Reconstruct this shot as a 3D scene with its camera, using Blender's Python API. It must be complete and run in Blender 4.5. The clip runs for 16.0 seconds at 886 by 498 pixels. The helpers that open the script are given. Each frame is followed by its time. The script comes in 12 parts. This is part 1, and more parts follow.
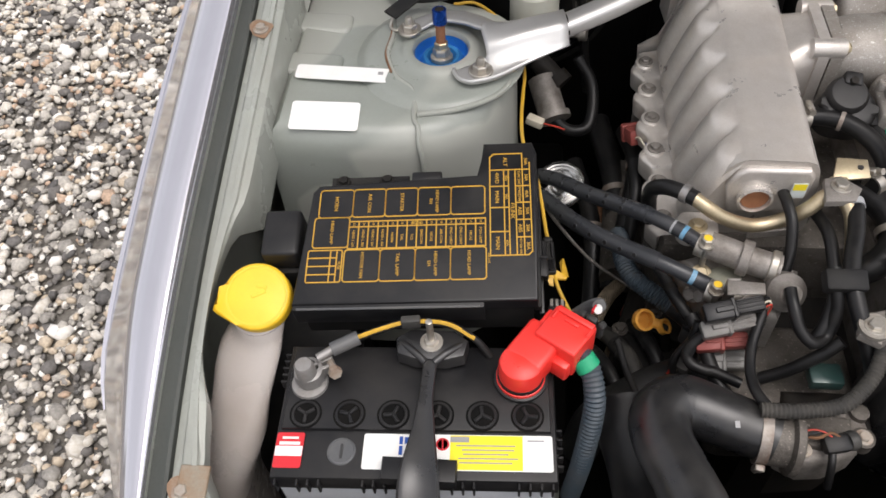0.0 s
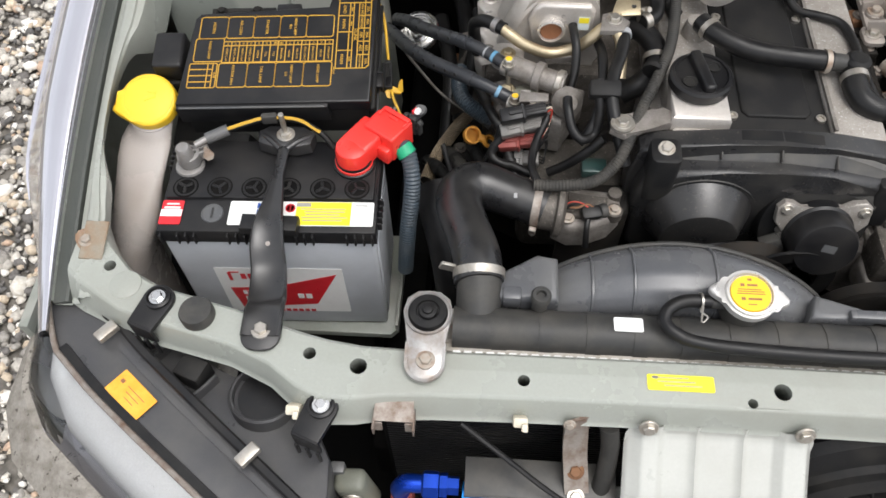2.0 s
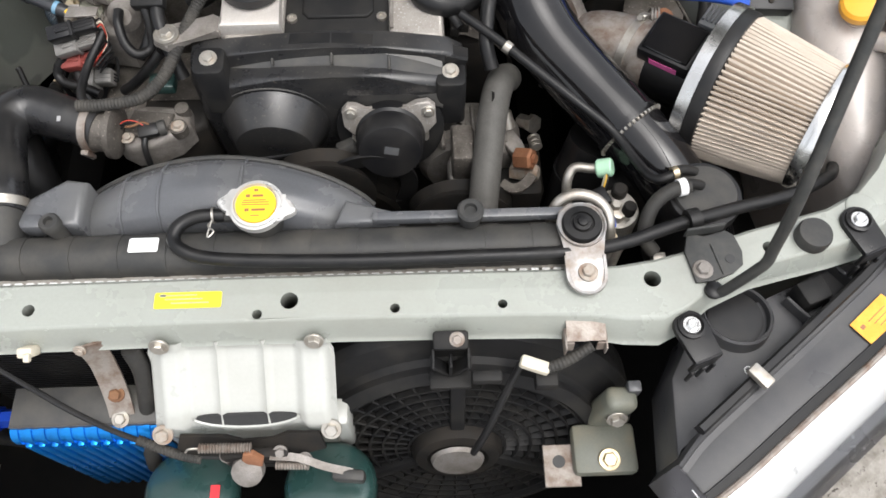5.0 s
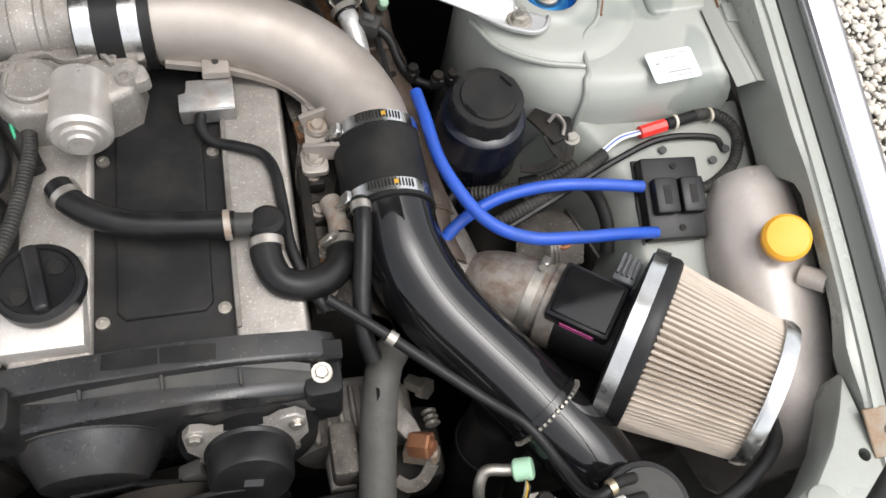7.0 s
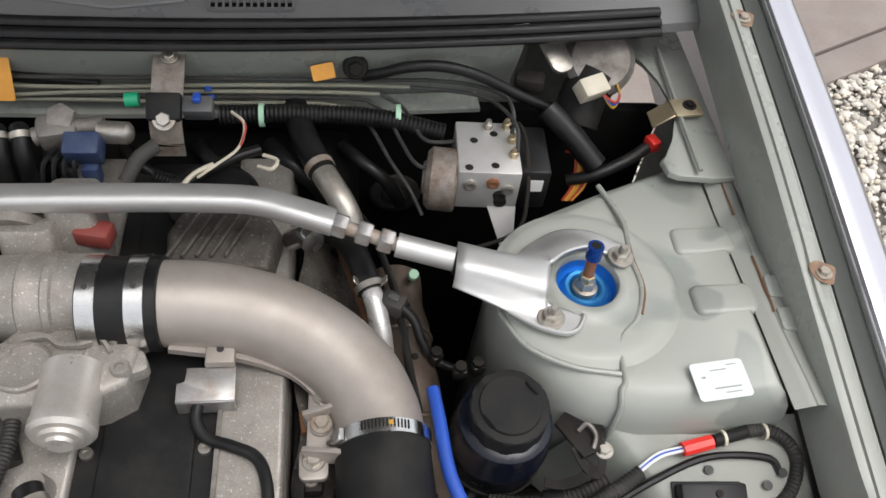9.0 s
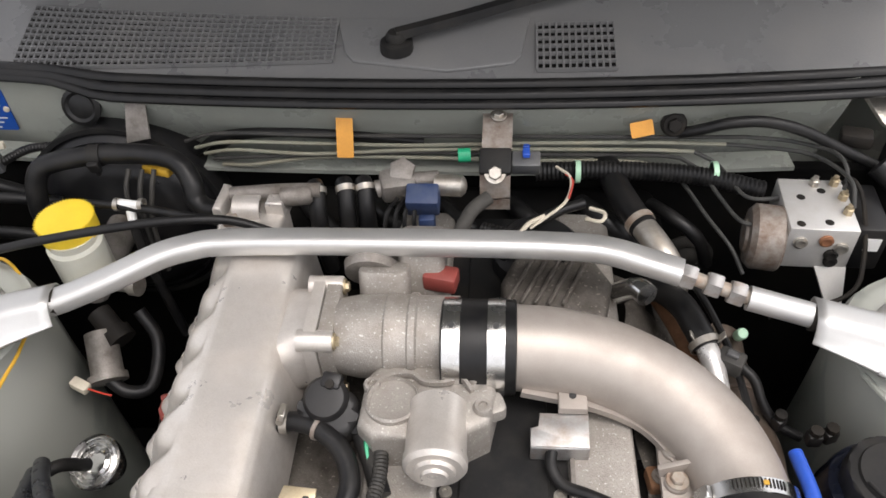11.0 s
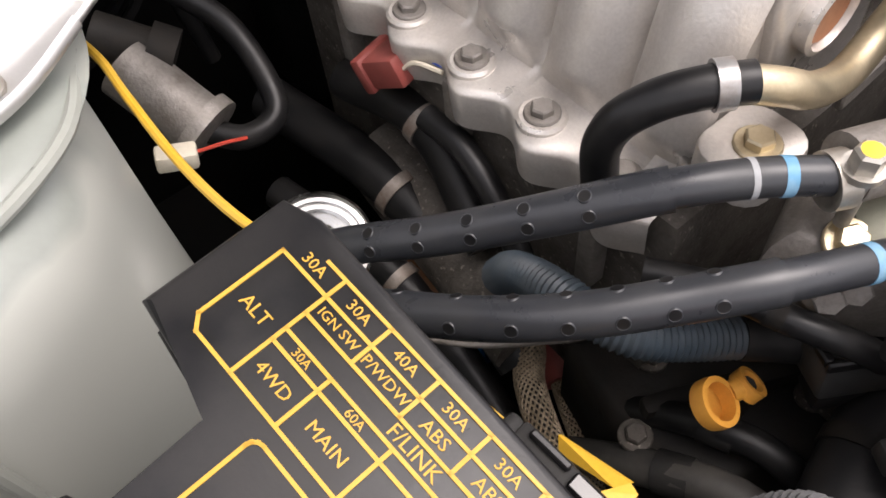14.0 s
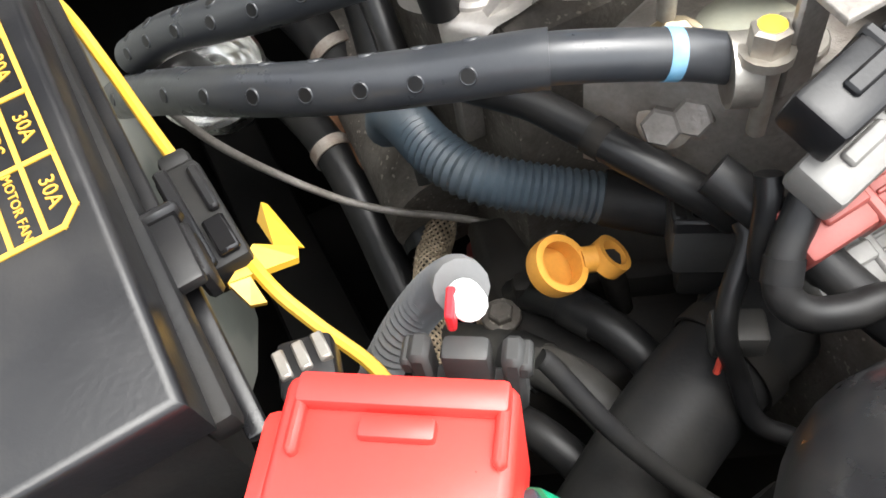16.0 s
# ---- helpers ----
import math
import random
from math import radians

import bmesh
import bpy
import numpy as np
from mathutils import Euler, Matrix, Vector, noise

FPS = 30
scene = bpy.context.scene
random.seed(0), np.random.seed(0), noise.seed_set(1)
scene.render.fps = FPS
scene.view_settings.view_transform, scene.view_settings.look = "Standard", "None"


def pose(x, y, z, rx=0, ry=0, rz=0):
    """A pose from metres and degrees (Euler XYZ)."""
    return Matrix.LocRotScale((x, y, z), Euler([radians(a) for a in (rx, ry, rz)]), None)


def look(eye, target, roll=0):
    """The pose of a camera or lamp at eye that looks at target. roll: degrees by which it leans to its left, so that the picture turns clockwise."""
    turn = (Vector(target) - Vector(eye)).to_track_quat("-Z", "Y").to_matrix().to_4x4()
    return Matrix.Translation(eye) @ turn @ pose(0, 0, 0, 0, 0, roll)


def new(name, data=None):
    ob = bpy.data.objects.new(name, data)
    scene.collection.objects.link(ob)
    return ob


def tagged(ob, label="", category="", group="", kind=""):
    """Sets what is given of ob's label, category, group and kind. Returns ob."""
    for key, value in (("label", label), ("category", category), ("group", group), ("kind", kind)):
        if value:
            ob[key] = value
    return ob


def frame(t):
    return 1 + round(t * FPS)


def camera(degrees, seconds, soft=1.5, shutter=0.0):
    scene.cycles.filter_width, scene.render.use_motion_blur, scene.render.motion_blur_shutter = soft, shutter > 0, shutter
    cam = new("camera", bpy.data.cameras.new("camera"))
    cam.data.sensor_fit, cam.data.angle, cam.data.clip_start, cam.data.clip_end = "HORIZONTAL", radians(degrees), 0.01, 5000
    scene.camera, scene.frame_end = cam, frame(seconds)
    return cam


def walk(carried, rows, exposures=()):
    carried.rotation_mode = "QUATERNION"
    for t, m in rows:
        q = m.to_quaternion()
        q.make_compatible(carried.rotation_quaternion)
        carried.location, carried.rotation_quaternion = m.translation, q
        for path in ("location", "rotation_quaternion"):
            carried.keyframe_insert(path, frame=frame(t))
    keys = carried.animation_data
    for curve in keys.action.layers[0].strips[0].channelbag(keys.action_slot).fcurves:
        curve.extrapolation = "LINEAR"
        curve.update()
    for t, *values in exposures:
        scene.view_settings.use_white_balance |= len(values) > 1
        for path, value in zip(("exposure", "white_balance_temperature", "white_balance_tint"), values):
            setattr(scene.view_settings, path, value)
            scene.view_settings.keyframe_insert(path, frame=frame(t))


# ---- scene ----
cam = camera(58.6, 16.0, soft=1.6)
PATH = [
    (0, (-0.402, 0.035, 1.476), (-0.595, 1.265, -0.089), -5.4),
    (0.5, (-0.313, -0.083, 1.563), (-0.633, 1.089, -0.026), -7.4),
    (1, (-0.295, -0.154, 1.586), (-0.598, 0.963, -0.045), -6.7),
    (1.5, (-0.288, -0.178, 1.576), (-0.473, 0.91, -0.092), -4.5),
    (2, (-0.253, -0.176, 1.562), (-0.342, 0.889, -0.129), -1.4),
    (2.5, (-0.162, -0.166, 1.561), (-0.241, 0.86, -0.155), -0.2),
    (3, (-0.032, -0.179, 1.568), (-0.111, 0.778, -0.186), -0.6),
    (3.2, (0.003, -0.185, 1.566), (-0.089, 0.738, -0.206), -1.7),
    (5.3, (0.195, -0.147, 1.539), (0.298, 0.724, -0.258), 2.6),
    (5.5, (0.205, -0.102, 1.528), (0.373, 0.769, -0.265), 5.2),
    (6, (0.216, 0.015, 1.519), (0.478, 0.865, -0.273), 9.2),
    (6.5, (0.203, 0.085, 1.507), (0.51, 0.955, -0.267), 10.9),
    (7, (0.192, 0.161, 1.51), (0.578, 1.063, -0.233), 13.5),
    (7.5, (0.191, 0.215, 1.518), (0.674, 1.166, -0.174), 16.3),
    (8, (0.231, 0.254, 1.533), (0.691, 1.324, -0.094), 14.3),
    (8.5, (0.265, 0.297, 1.536), (0.612, 1.48, -0.039), 10.1),
    (8.7, (0.264, 0.312, 1.538), (0.573, 1.519, -0.027), 9.2),
    (10.8, (0.112, 0.29, 1.504), (-0.015, 1.724, 0.116), -2.2),
    (11, (0.079, 0.289, 1.506), (-0.066, 1.702, 0.098), -3.3),
    (11.5, (-0.094, 0.234, 1.488), (-0.141, 1.617, 0.045), -5.8),
    (12, (-0.244, 0.232, 1.464), (-0.203, 1.582, -0.011), -8.0),
    (12.5, (-0.354, 0.312, 1.39), (-0.233, 1.628, -0.111), -11.3),
    (13, (-0.43, 0.398, 1.282), (-0.09, 1.637, -0.251), -11.4),
    (13.5, (-0.451, 0.457, 1.17), (0.09, 1.55, -0.414), -9.4),
    (14, (-0.438, 0.461, 1.097), (0.198, 1.42, -0.539), -7.1),
    (14.5, (-0.403, 0.441, 1.06), (0.188, 1.411, -0.587), -9.3),
    (15, (-0.389, 0.415, 1.04), (0.073, 1.452, -0.606), -12.8),
    (15.5, (-0.375, 0.385, 1.023), (0.002, 1.515, -0.584), -14.5),
    (16, (-0.357, 0.358, 1.011), (-0.015, 1.519, -0.581), -13.2),
]
walk(cam, [(t, look(eye, target, roll)) for t, eye, target, roll in PATH], exposures=[(0, -0.31, 6650, 13), (0.5, -0.25, 6550, 11), (1, -0.26, 6500, 10), (2, -0.08, 6500, 10), (3.2, 0.18, 6500, 10), (5.5, 0.11, 6500, 10), (6.0, 0.04, 6500, 10), (6.5, 0.1, 6500, 10), (7.5, -0.12, 6500, 10), (8.0, -0.31, 6500, 10), (8.5, -0.38, 6500, 10), (11, 0.10, 6700, 13), (12, 0.18, 6700, 14), (12.5, 0.08, 6700, 15), (13.5, -0.14, 6750, 15), (14, 0.45, 6800, 17), (14.5, 0.91, 6600, 20), (15, 1.2, 6400, 18), (15.5, 1.24, 6400, 13), (16, 1.45, 6500, 8)])

# ---- overcast daylight ----
world = bpy.data.worlds.new("overcast_sky")
scene.world = world
world.use_nodes = True
wn, wl = world.node_tree.nodes, world.node_tree.links
wn.clear()
sky = wn.new("ShaderNodeTexSky")
sky.sky_type, sky.sun_disc = "NISHITA", False
sky.sun_elevation, sky.sun_rotation = radians(71), radians(128)
sky.air_density, sky.dust_density, sky.ozone_density = 1.0, 4.0, 1.0
veil = wn.new("ShaderNodeHueSaturation")
veil.inputs["Saturation"].default_value, veil.inputs["Value"].default_value = 0.20, 2.05
back = wn.new("ShaderNodeBackground")
back.inputs["Strength"].default_value = 0.15
wout = wn.new("ShaderNodeOutputWorld")
wl.new(sky.outputs[0], veil.inputs["Color"])
wl.new(veil.outputs[0], back.inputs["Color"])
wl.new(back.outputs[0], wout.inputs["Surface"])
sun = new("sun", bpy.data.lights.new("sun", "SUN"))
sun.data.energy, sun.data.angle, sun.data.color = 0.8, radians(50), (1.0, 0.962, 0.92)
sun.matrix_world = look((0.87, -0.28, 4.0), (0, 0.4, 0.8))

# ---- helpers ----
V = Vector


def T(x, y, z):
    return Matrix.Translation((x, y, z))


def turn(axis, deg):
    return Matrix.Rotation(radians(deg), 4, axis)


def aim(at, axis, spin=0.0):
    """A frame at a place whose z runs along axis."""
    return Matrix.Translation(at) @ V(axis).to_track_quat("Z", "Y").to_matrix().to_4x4() @ turn("Z", spin)


def thing(name, loc, label, category, group="", kind=""):
    ob = new(name)
    ob.empty_display_size = 0.02
    ob.location = loc
    return tagged(ob, label, category, group, kind)


def finish(bm, sharp=38):
    bmesh.ops.recalc_face_normals(bm, faces=bm.faces)
    me = bpy.data.meshes.new("mesh")
    bm.to_mesh(me)
    bm.free()
    me.polygons.foreach_set("use_smooth", [True] * len(me.polygons))
    me.set_sharp_from_angle(angle=radians(sharp))
    return me


def place(name, me, parent=None, m=None, label=""):
    ob = new(name, me)
    if parent is not None:
        ob.parent = parent
        if parent.type == "EMPTY":
            ob.matrix_parent_inverse = Matrix.Translation(-parent.location)
    if m is not None:
        ob.matrix_basis = m
    if label:
        ob["label"] = label
    return ob


def part(name, bm, mat, parent=None, label="", sharp=38):
    me = finish(bm, sharp)
    me.name = name
    me.materials.append(mat)
    return place(name, me, parent, None, label)


def solo(name, bm, mat, label, category, group="", kind="", sharp=38):
    return tagged(part(name, bm, mat, None, "", sharp), label, category, group, kind)


def cube(sx, sy, sz, m=None, bevel=0.0, seg=2, bm=None):
    own = bmesh.new()
    bmesh.ops.create_cube(own, size=1.0, matrix=Matrix.Diagonal((sx, sy, sz, 1)))
    if bevel:
        bmesh.ops.bevel(own, geom=own.edges[:], offset=bevel, segments=seg, profile=0.5, affect="EDGES")
    return into(bm, own, m)


def into(bm, own, m=None):
    if m is not None:
        own.transform(m)
    if bm is None:
        return own
    me = bpy.data.meshes.new("tmp")
    own.to_mesh(me)
    own.free()
    bm.from_mesh(me)
    bpy.data.meshes.remove(me)
    return bm


def lathe(profile, seg=24, m=None, bm=None, arc=360.0, caps=True):
    """Turns (radius, height) pairs about z."""
    own = bmesh.new()
    rings = []
    full = arc >= 360
    for r, z in profile:
        if r < 1e-6:
            rings.append([own.verts.new((0, 0, z))])
        else:
            n = seg if full else seg + 1
            rings.append([own.verts.new((r * math.cos(radians(arc) * i / seg), r * math.sin(radians(arc) * i / seg), z)) for i in range(n)])
    for a, b in zip(rings, rings[1:]):
        for i in range(seg):
            j = (i + 1) % seg if full else i + 1
            q = [a[i % len(a)], a[j % len(a)], b[j % len(b)], b[i % len(b)]]
            q = [v for k, v in enumerate(q) if v not in q[:k]]
            if len(q) > 2:
                own.faces.new(q)
    for ring in (rings[0], rings[-1]):
        if caps and len(ring) > 2 and full:
            own.faces.new(ring)
    return into(bm, own, m)


def slab(outline, z0, z1, bevel=0.0, m=None, bm=None, seg=2):
    """A plate with the given outline in plan."""
    own = bmesh.new()
    low = [own.verts.new((x, y, z0)) for x, y in outline]
    top = [own.verts.new((x, y, z1)) for x, y in outline]
    own.faces.new(low[::-1])
    cap = own.faces.new(top)
    n = len(low)
    for i in range(n):
        own.faces.new((low[i], low[(i + 1) % n], top[(i + 1) % n], top[i]))
    if bevel:
        bmesh.ops.bevel(own, geom=list(cap.edges), offset=bevel, segments=seg, profile=0.5, affect="EDGES")
    return into(bm, own, m)


def spline(pts, n=8):
    pts = [V(p) for p in pts]
    if len(pts) == 2:
        return [pts[0].lerp(pts[1], i / n) for i in range(n + 1)]
    out = []
    for i in range(len(pts) - 1):
        a, b = pts[i], pts[i + 1]
        p = pts[i - 1] if i else a + (a - b)
        q = pts[i + 2] if i + 2 < len(pts) else b + (b - a)
        for k in range(n):
            t = k / n
            out.append(0.5 * (2 * a + (b - p) * t + (2 * p - 5 * a + 4 * b - q) * t * t + (3 * a - p - 3 * b + q) * t ** 3))
    out.append(pts[-1])
    return out


def sweep(path, section, bm=None, closed=True, caps=True, up=(0, 0, 1), scale=None, free=False):
    """Carries a section, (side, up) pairs, along a path. With free the frame turns with the path, else it keeps to up."""
    own = bmesh.new()
    rings = []
    n = len(path)
    side = None
    for i, p in enumerate(path):
        d = (path[min(i + 1, n - 1)] - path[max(i - 1, 0)]).normalized()
        if free and side is not None:
            side = (side - d * side.dot(d)).normalized()
        else:
            u0 = V(up)
            if abs(d.dot(u0)) > 0.98:
                u0 = V((0, 1, 0.1))
            side = d.cross(u0).normalized()
        u = side.cross(d)
        s = scale[i] if scale else 1.0
        rings.append([own.verts.new(p + side * a * s + u * b * s) for a, b in section])
    m = len(section)
    for a, b in zip(rings, rings[1:]):
        for i in range(m if closed else m - 1):
            j = (i + 1) % m
            own.faces.new((a[i], a[j], b[j], b[i]))
    if caps and closed:
        own.faces.new(rings[0][::-1])
        own.faces.new(rings[-1])
    return into(bm, own)


def circle(r, seg=12):
    return [(r * math.cos(2 * math.pi * i / seg), r * math.sin(2 * math.pi * i / seg)) for i in range(seg)]


def tube(pts, r, seg=12, n=8, bm=None, radii=None):
    path = spline(pts, n)
    scale = None
    if radii:
        k = len(radii) - 1
        scale = []
        for i in range(len(path)):
            t = i / (len(path) - 1) * k
            j = min(int(t), k - 1)
            scale.append((radii[j] * (1 - t + j) + radii[j + 1] * (t - j)) / r)
    return sweep(path, circle(r, seg), bm, scale=scale, free=True)


def ribbed(pts, r, pitch=0.004, depth=0.12, seg=14, bm=None):
    """A corrugated conduit."""
    rough = spline(pts, 24)
    path, run, goal = [rough[0]], 0.0, pitch / 4
    for a, b in zip(rough, rough[1:]):
        d = (b - a).length
        while run + d >= goal:
            path.append(a.lerp(b, (goal - run) / d))
            goal += pitch / 4
        run += d
    scale = [1.0 - depth * (0.0, 0.5, 1.0, 0.5)[i % 4] for i in range(len(path))]
    return sweep(path, circle(r, seg), bm, scale=scale, free=True)


def grid_surface(fn, nu, nv, bm=None, close_u=False):
    own = bmesh.new()
    vs = [[own.verts.new(fn(i / nu, j / nv)) for j in range(nv + 1)] for i in range(nu + (0 if close_u else 1))]
    k = len(vs)
    for i in range(nu):
        for j in range(nv):
            own.faces.new((vs[i][j], vs[(i + 1) % k][j], vs[(i + 1) % k][j + 1], vs[i][j + 1]))
    return into(bm, own)


def loft(rings, bm=None, caps=True):
    own = bmesh.new()
    rs = [[own.verts.new(p) for p in ring] for ring in rings]
    m = len(rs[0])
    for a, b in zip(rs, rs[1:]):
        for i in range(m):
            own.faces.new((a[i], a[(i + 1) % m], b[(i + 1) % m], b[i]))
    if caps:
        own.faces.new(rs[0][::-1])
        own.faces.new(rs[-1])
    return into(bm, own)


def rounded(w, h, r, seg=4):
    out = []
    for cx, cy, a0 in ((w / 2 - r, h / 2 - r, 0), (-w / 2 + r, h / 2 - r, 90), (-w / 2 + r, -h / 2 + r, 180), (w / 2 - r, -h / 2 + r, 270)):
        for i in range(seg + 1):
            a = radians(a0 + 90 * i / seg)
            out.append((cx + r * math.cos(a), cy + r * math.sin(a)))
    return out


def cut(ob, cutters):
    """Takes the cutters, bmeshes, out of ob for good."""
    temps = []
    for bm in cutters:
        c = new("cutter", finish(bm))
        temps.append(c)
        mod = ob.modifiers.new("hole", "BOOLEAN")
        mod.operation, mod.solver, mod.object = "DIFFERENCE", "EXACT", c
    bpy.context.view_layer.update()
    me = bpy.data.meshes.new_from_object(ob.evaluated_get(bpy.context.evaluated_depsgraph_get()))
    ob.modifiers.clear()
    ob.data = me
    for c in temps:
        bpy.data.objects.remove(c)
    return ob


def lettering(rows, mat, parent, name="lettering", bm=None):
    """Flat letters: (text, size, frame) rows."""
    own = bmesh.new() if bm is None else bm
    for text, size, m in rows:
        cu = bpy.data.curves.new("text", "FONT")
        cu.body, cu.size, cu.align_x, cu.align_y, cu.extrude = text, size, "CENTER", "CENTER", 0.00015
        cu.resolution_u = 2
        ob = new("text", cu)
        me = bpy.data.meshes.new_from_object(ob)
        me.transform(m)
        own.from_mesh(me)
        bpy.data.objects.remove(ob)
        bpy.data.meshes.remove(me)
        bpy.data.curves.remove(cu)
    return part(name, own, mat, parent)


BOLTS = {}


def bolt(parent, at, axis, r, mat, name="bolt", tall=0.8, washer=1.55, label=""):
    """A flanged hexagon head; heads alike share a mesh."""
    key = (round(r, 4), mat.name, tall, washer)
    if key not in BOLTS:
        bm = bmesh.new()
        lathe([(r * washer, -0.0006), (r * washer, r * 0.18), (r * washer * 0.94, r * 0.28), (0, r * 0.28)], 16, None, bm)
        lathe([(r, r * 0.2), (r, r * tall), (r * 0.86, r * (tall + 0.14)), (0, r * (tall + 0.14))], 6, None, bm)
        me = finish(bm, 30)
        me.materials.append(mat)
        BOLTS[key] = me
    return place(name, BOLTS[key], parent, aim(at, axis, random.uniform(0, 60)), label)


def band(parent, at, axis, r, w, mat, name="hose_clamp", screw=True, label="", spin=0):
    bm = bmesh.new()
    t = 0.0012
    lathe([(r, -w / 2), (r + t, -w / 2), (r + t, w / 2), (r, w / 2), (r, -w / 2)], 28, None, bm)
    if screw:
        cube(0.006, 0.016, w * 0.9, T(r + 0.004, 0, 0), 0.001, 1, bm)
        lathe([(0.0035, 0), (0.0035, 0.006), (0, 0.006)], 6, T(r + 0.004, 0.008, 0) @ turn("X", -90), bm)
    own = part(name, bm, mat, parent, label)
    own.matrix_basis = aim(at, axis, spin)
    return own

# ---- materials ----
def material(name, color, rough=0.5, metal=0.0, dirt=None, amount=0.3, scale=40.0, fine=400.0, bump=0.05, coat=0.0, spread=0.12, trans=0.0, speck=None, gloss_var=0.15, sub=0.0, spec=0.5):
    """A surface with a base colour that wanders at two scales, grime with a shape of its own, uneven gloss and fine relief."""
    mat = bpy.data.materials.new(name)
    mat.use_nodes = True
    n, l = mat.node_tree.nodes, mat.node_tree.links
    b = n["Principled BSDF"]
    co = n.new("ShaderNodeTexCoord")
    big = n.new("ShaderNodeTexNoise")
    big.inputs["Scale"].default_value, big.inputs["Detail"].default_value, big.inputs["Roughness"].default_value = scale, 6.0, 0.62
    small = n.new("ShaderNodeTexNoise")
    small.inputs["Scale"].default_value, small.inputs["Detail"].default_value = fine, 3.0
    l.new(co.outputs["Object"], big.inputs["Vector"])
    l.new(co.outputs["Object"], small.inputs["Vector"])
    wander = n.new("ShaderNodeMix")
    wander.data_type = "RGBA"
    c = V(color)
    wander.inputs["A"].default_value = (*(c * (1 - spread)), 1)
    wander.inputs["B"].default_value = (*[min(1.0, v) for v in (c * (1 + spread))], 1)
    l.new(small.outputs["Fac"], wander.inputs["Factor"])
    last = wander.outputs["Result"]
    if dirt:
        ramp = n.new("ShaderNodeValToRGB")
        ramp.color_ramp.elements[0].position, ramp.color_ramp.elements[1].position = 0.42, 0.72
        l.new(big.outputs["Fac"], ramp.inputs["Fac"])
        strength = n.new("ShaderNodeMath")
        strength.operation = "MULTIPLY"
        strength.inputs[1].default_value = amount
        l.new(ramp.outputs["Color"], strength.inputs[0])
        mix = n.new("ShaderNodeMix")
        mix.data_type = "RGBA"
        mix.inputs["B"].default_value = (*dirt, 1)
        l.new(strength.outputs[0], mix.inputs["Factor"])
        l.new(last, mix.inputs["A"])
        last = mix.outputs["Result"]
    if speck:
        cell = n.new("ShaderNodeTexNoise")
        cell.inputs["Scale"].default_value, cell.inputs["Detail"].default_value = fine * 0.6, 2.0
        l.new(co.outputs["Object"], cell.inputs["Vector"])
        pick = n.new("ShaderNodeValToRGB")
        pick.color_ramp.elements[0].position, pick.color_ramp.elements[1].position = 0.64, 0.72
        l.new(cell.outputs["Fac"], pick.inputs["Fac"])
        mix = n.new("ShaderNodeMix")
        mix.data_type = "RGBA"
        mix.inputs["B"].default_value = (*speck, 1)
        l.new(pick.outputs["Color"], mix.inputs["Factor"])
        l.new(last, mix.inputs["A"])
        last = mix.outputs["Result"]
    l.new(last, b.inputs["Base Color"])
    sheen = n.new("ShaderNodeMapRange")
    sheen.inputs["From Min"].default_value, sheen.inputs["From Max"].default_value = 0.3, 0.7
    sheen.inputs["To Min"].default_value = max(0.02, rough - gloss_var * 0.6)
    sheen.inputs["To Max"].default_value = min(1.0, rough + gloss_var)
    l.new(big.outputs["Fac"], sheen.inputs["Value"])
    l.new(sheen.outputs["Result"], b.inputs["Roughness"])
    b.inputs["Metallic"].default_value = metal
    b.inputs["Specular IOR Level"].default_value = spec
    if coat:
        b.inputs["Coat Weight"].default_value = coat
        b.inputs["Coat Roughness"].default_value = 0.10
    if trans:
        b.inputs["Transmission Weight"].default_value = trans
    if sub:
        b.inputs["Subsurface Weight"].default_value = sub
        b.inputs["Subsurface Radius"].default_value = (0.012, 0.011, 0.01)
    if bump:
        rel = n.new("ShaderNodeBump")
        rel.inputs["Strength"].default_value, rel.inputs["Distance"].default_value = bump, 0.001
        l.new(small.outputs["Fac"], rel.inputs["Height"])
        l.new(rel.outputs["Normal"], b.inputs["Normal"])
    return mat


DUST = (0.30, 0.27, 0.23)
bay_paint = material("bay_paint", (0.315, 0.330, 0.297), 0.28, 0, (0.24, 0.235, 0.20), 0.5, 9, 300, 0.02, coat=0.3, spread=0.06, gloss_var=0.2)
car_paint = material("car_paint", (0.72, 0.71, 0.76), 0.16, 0.90, (0.60, 0.59, 0.62), 0.3, 9, 900, 0.006, coat=1.0, spread=0.03, gloss_var=0.05)


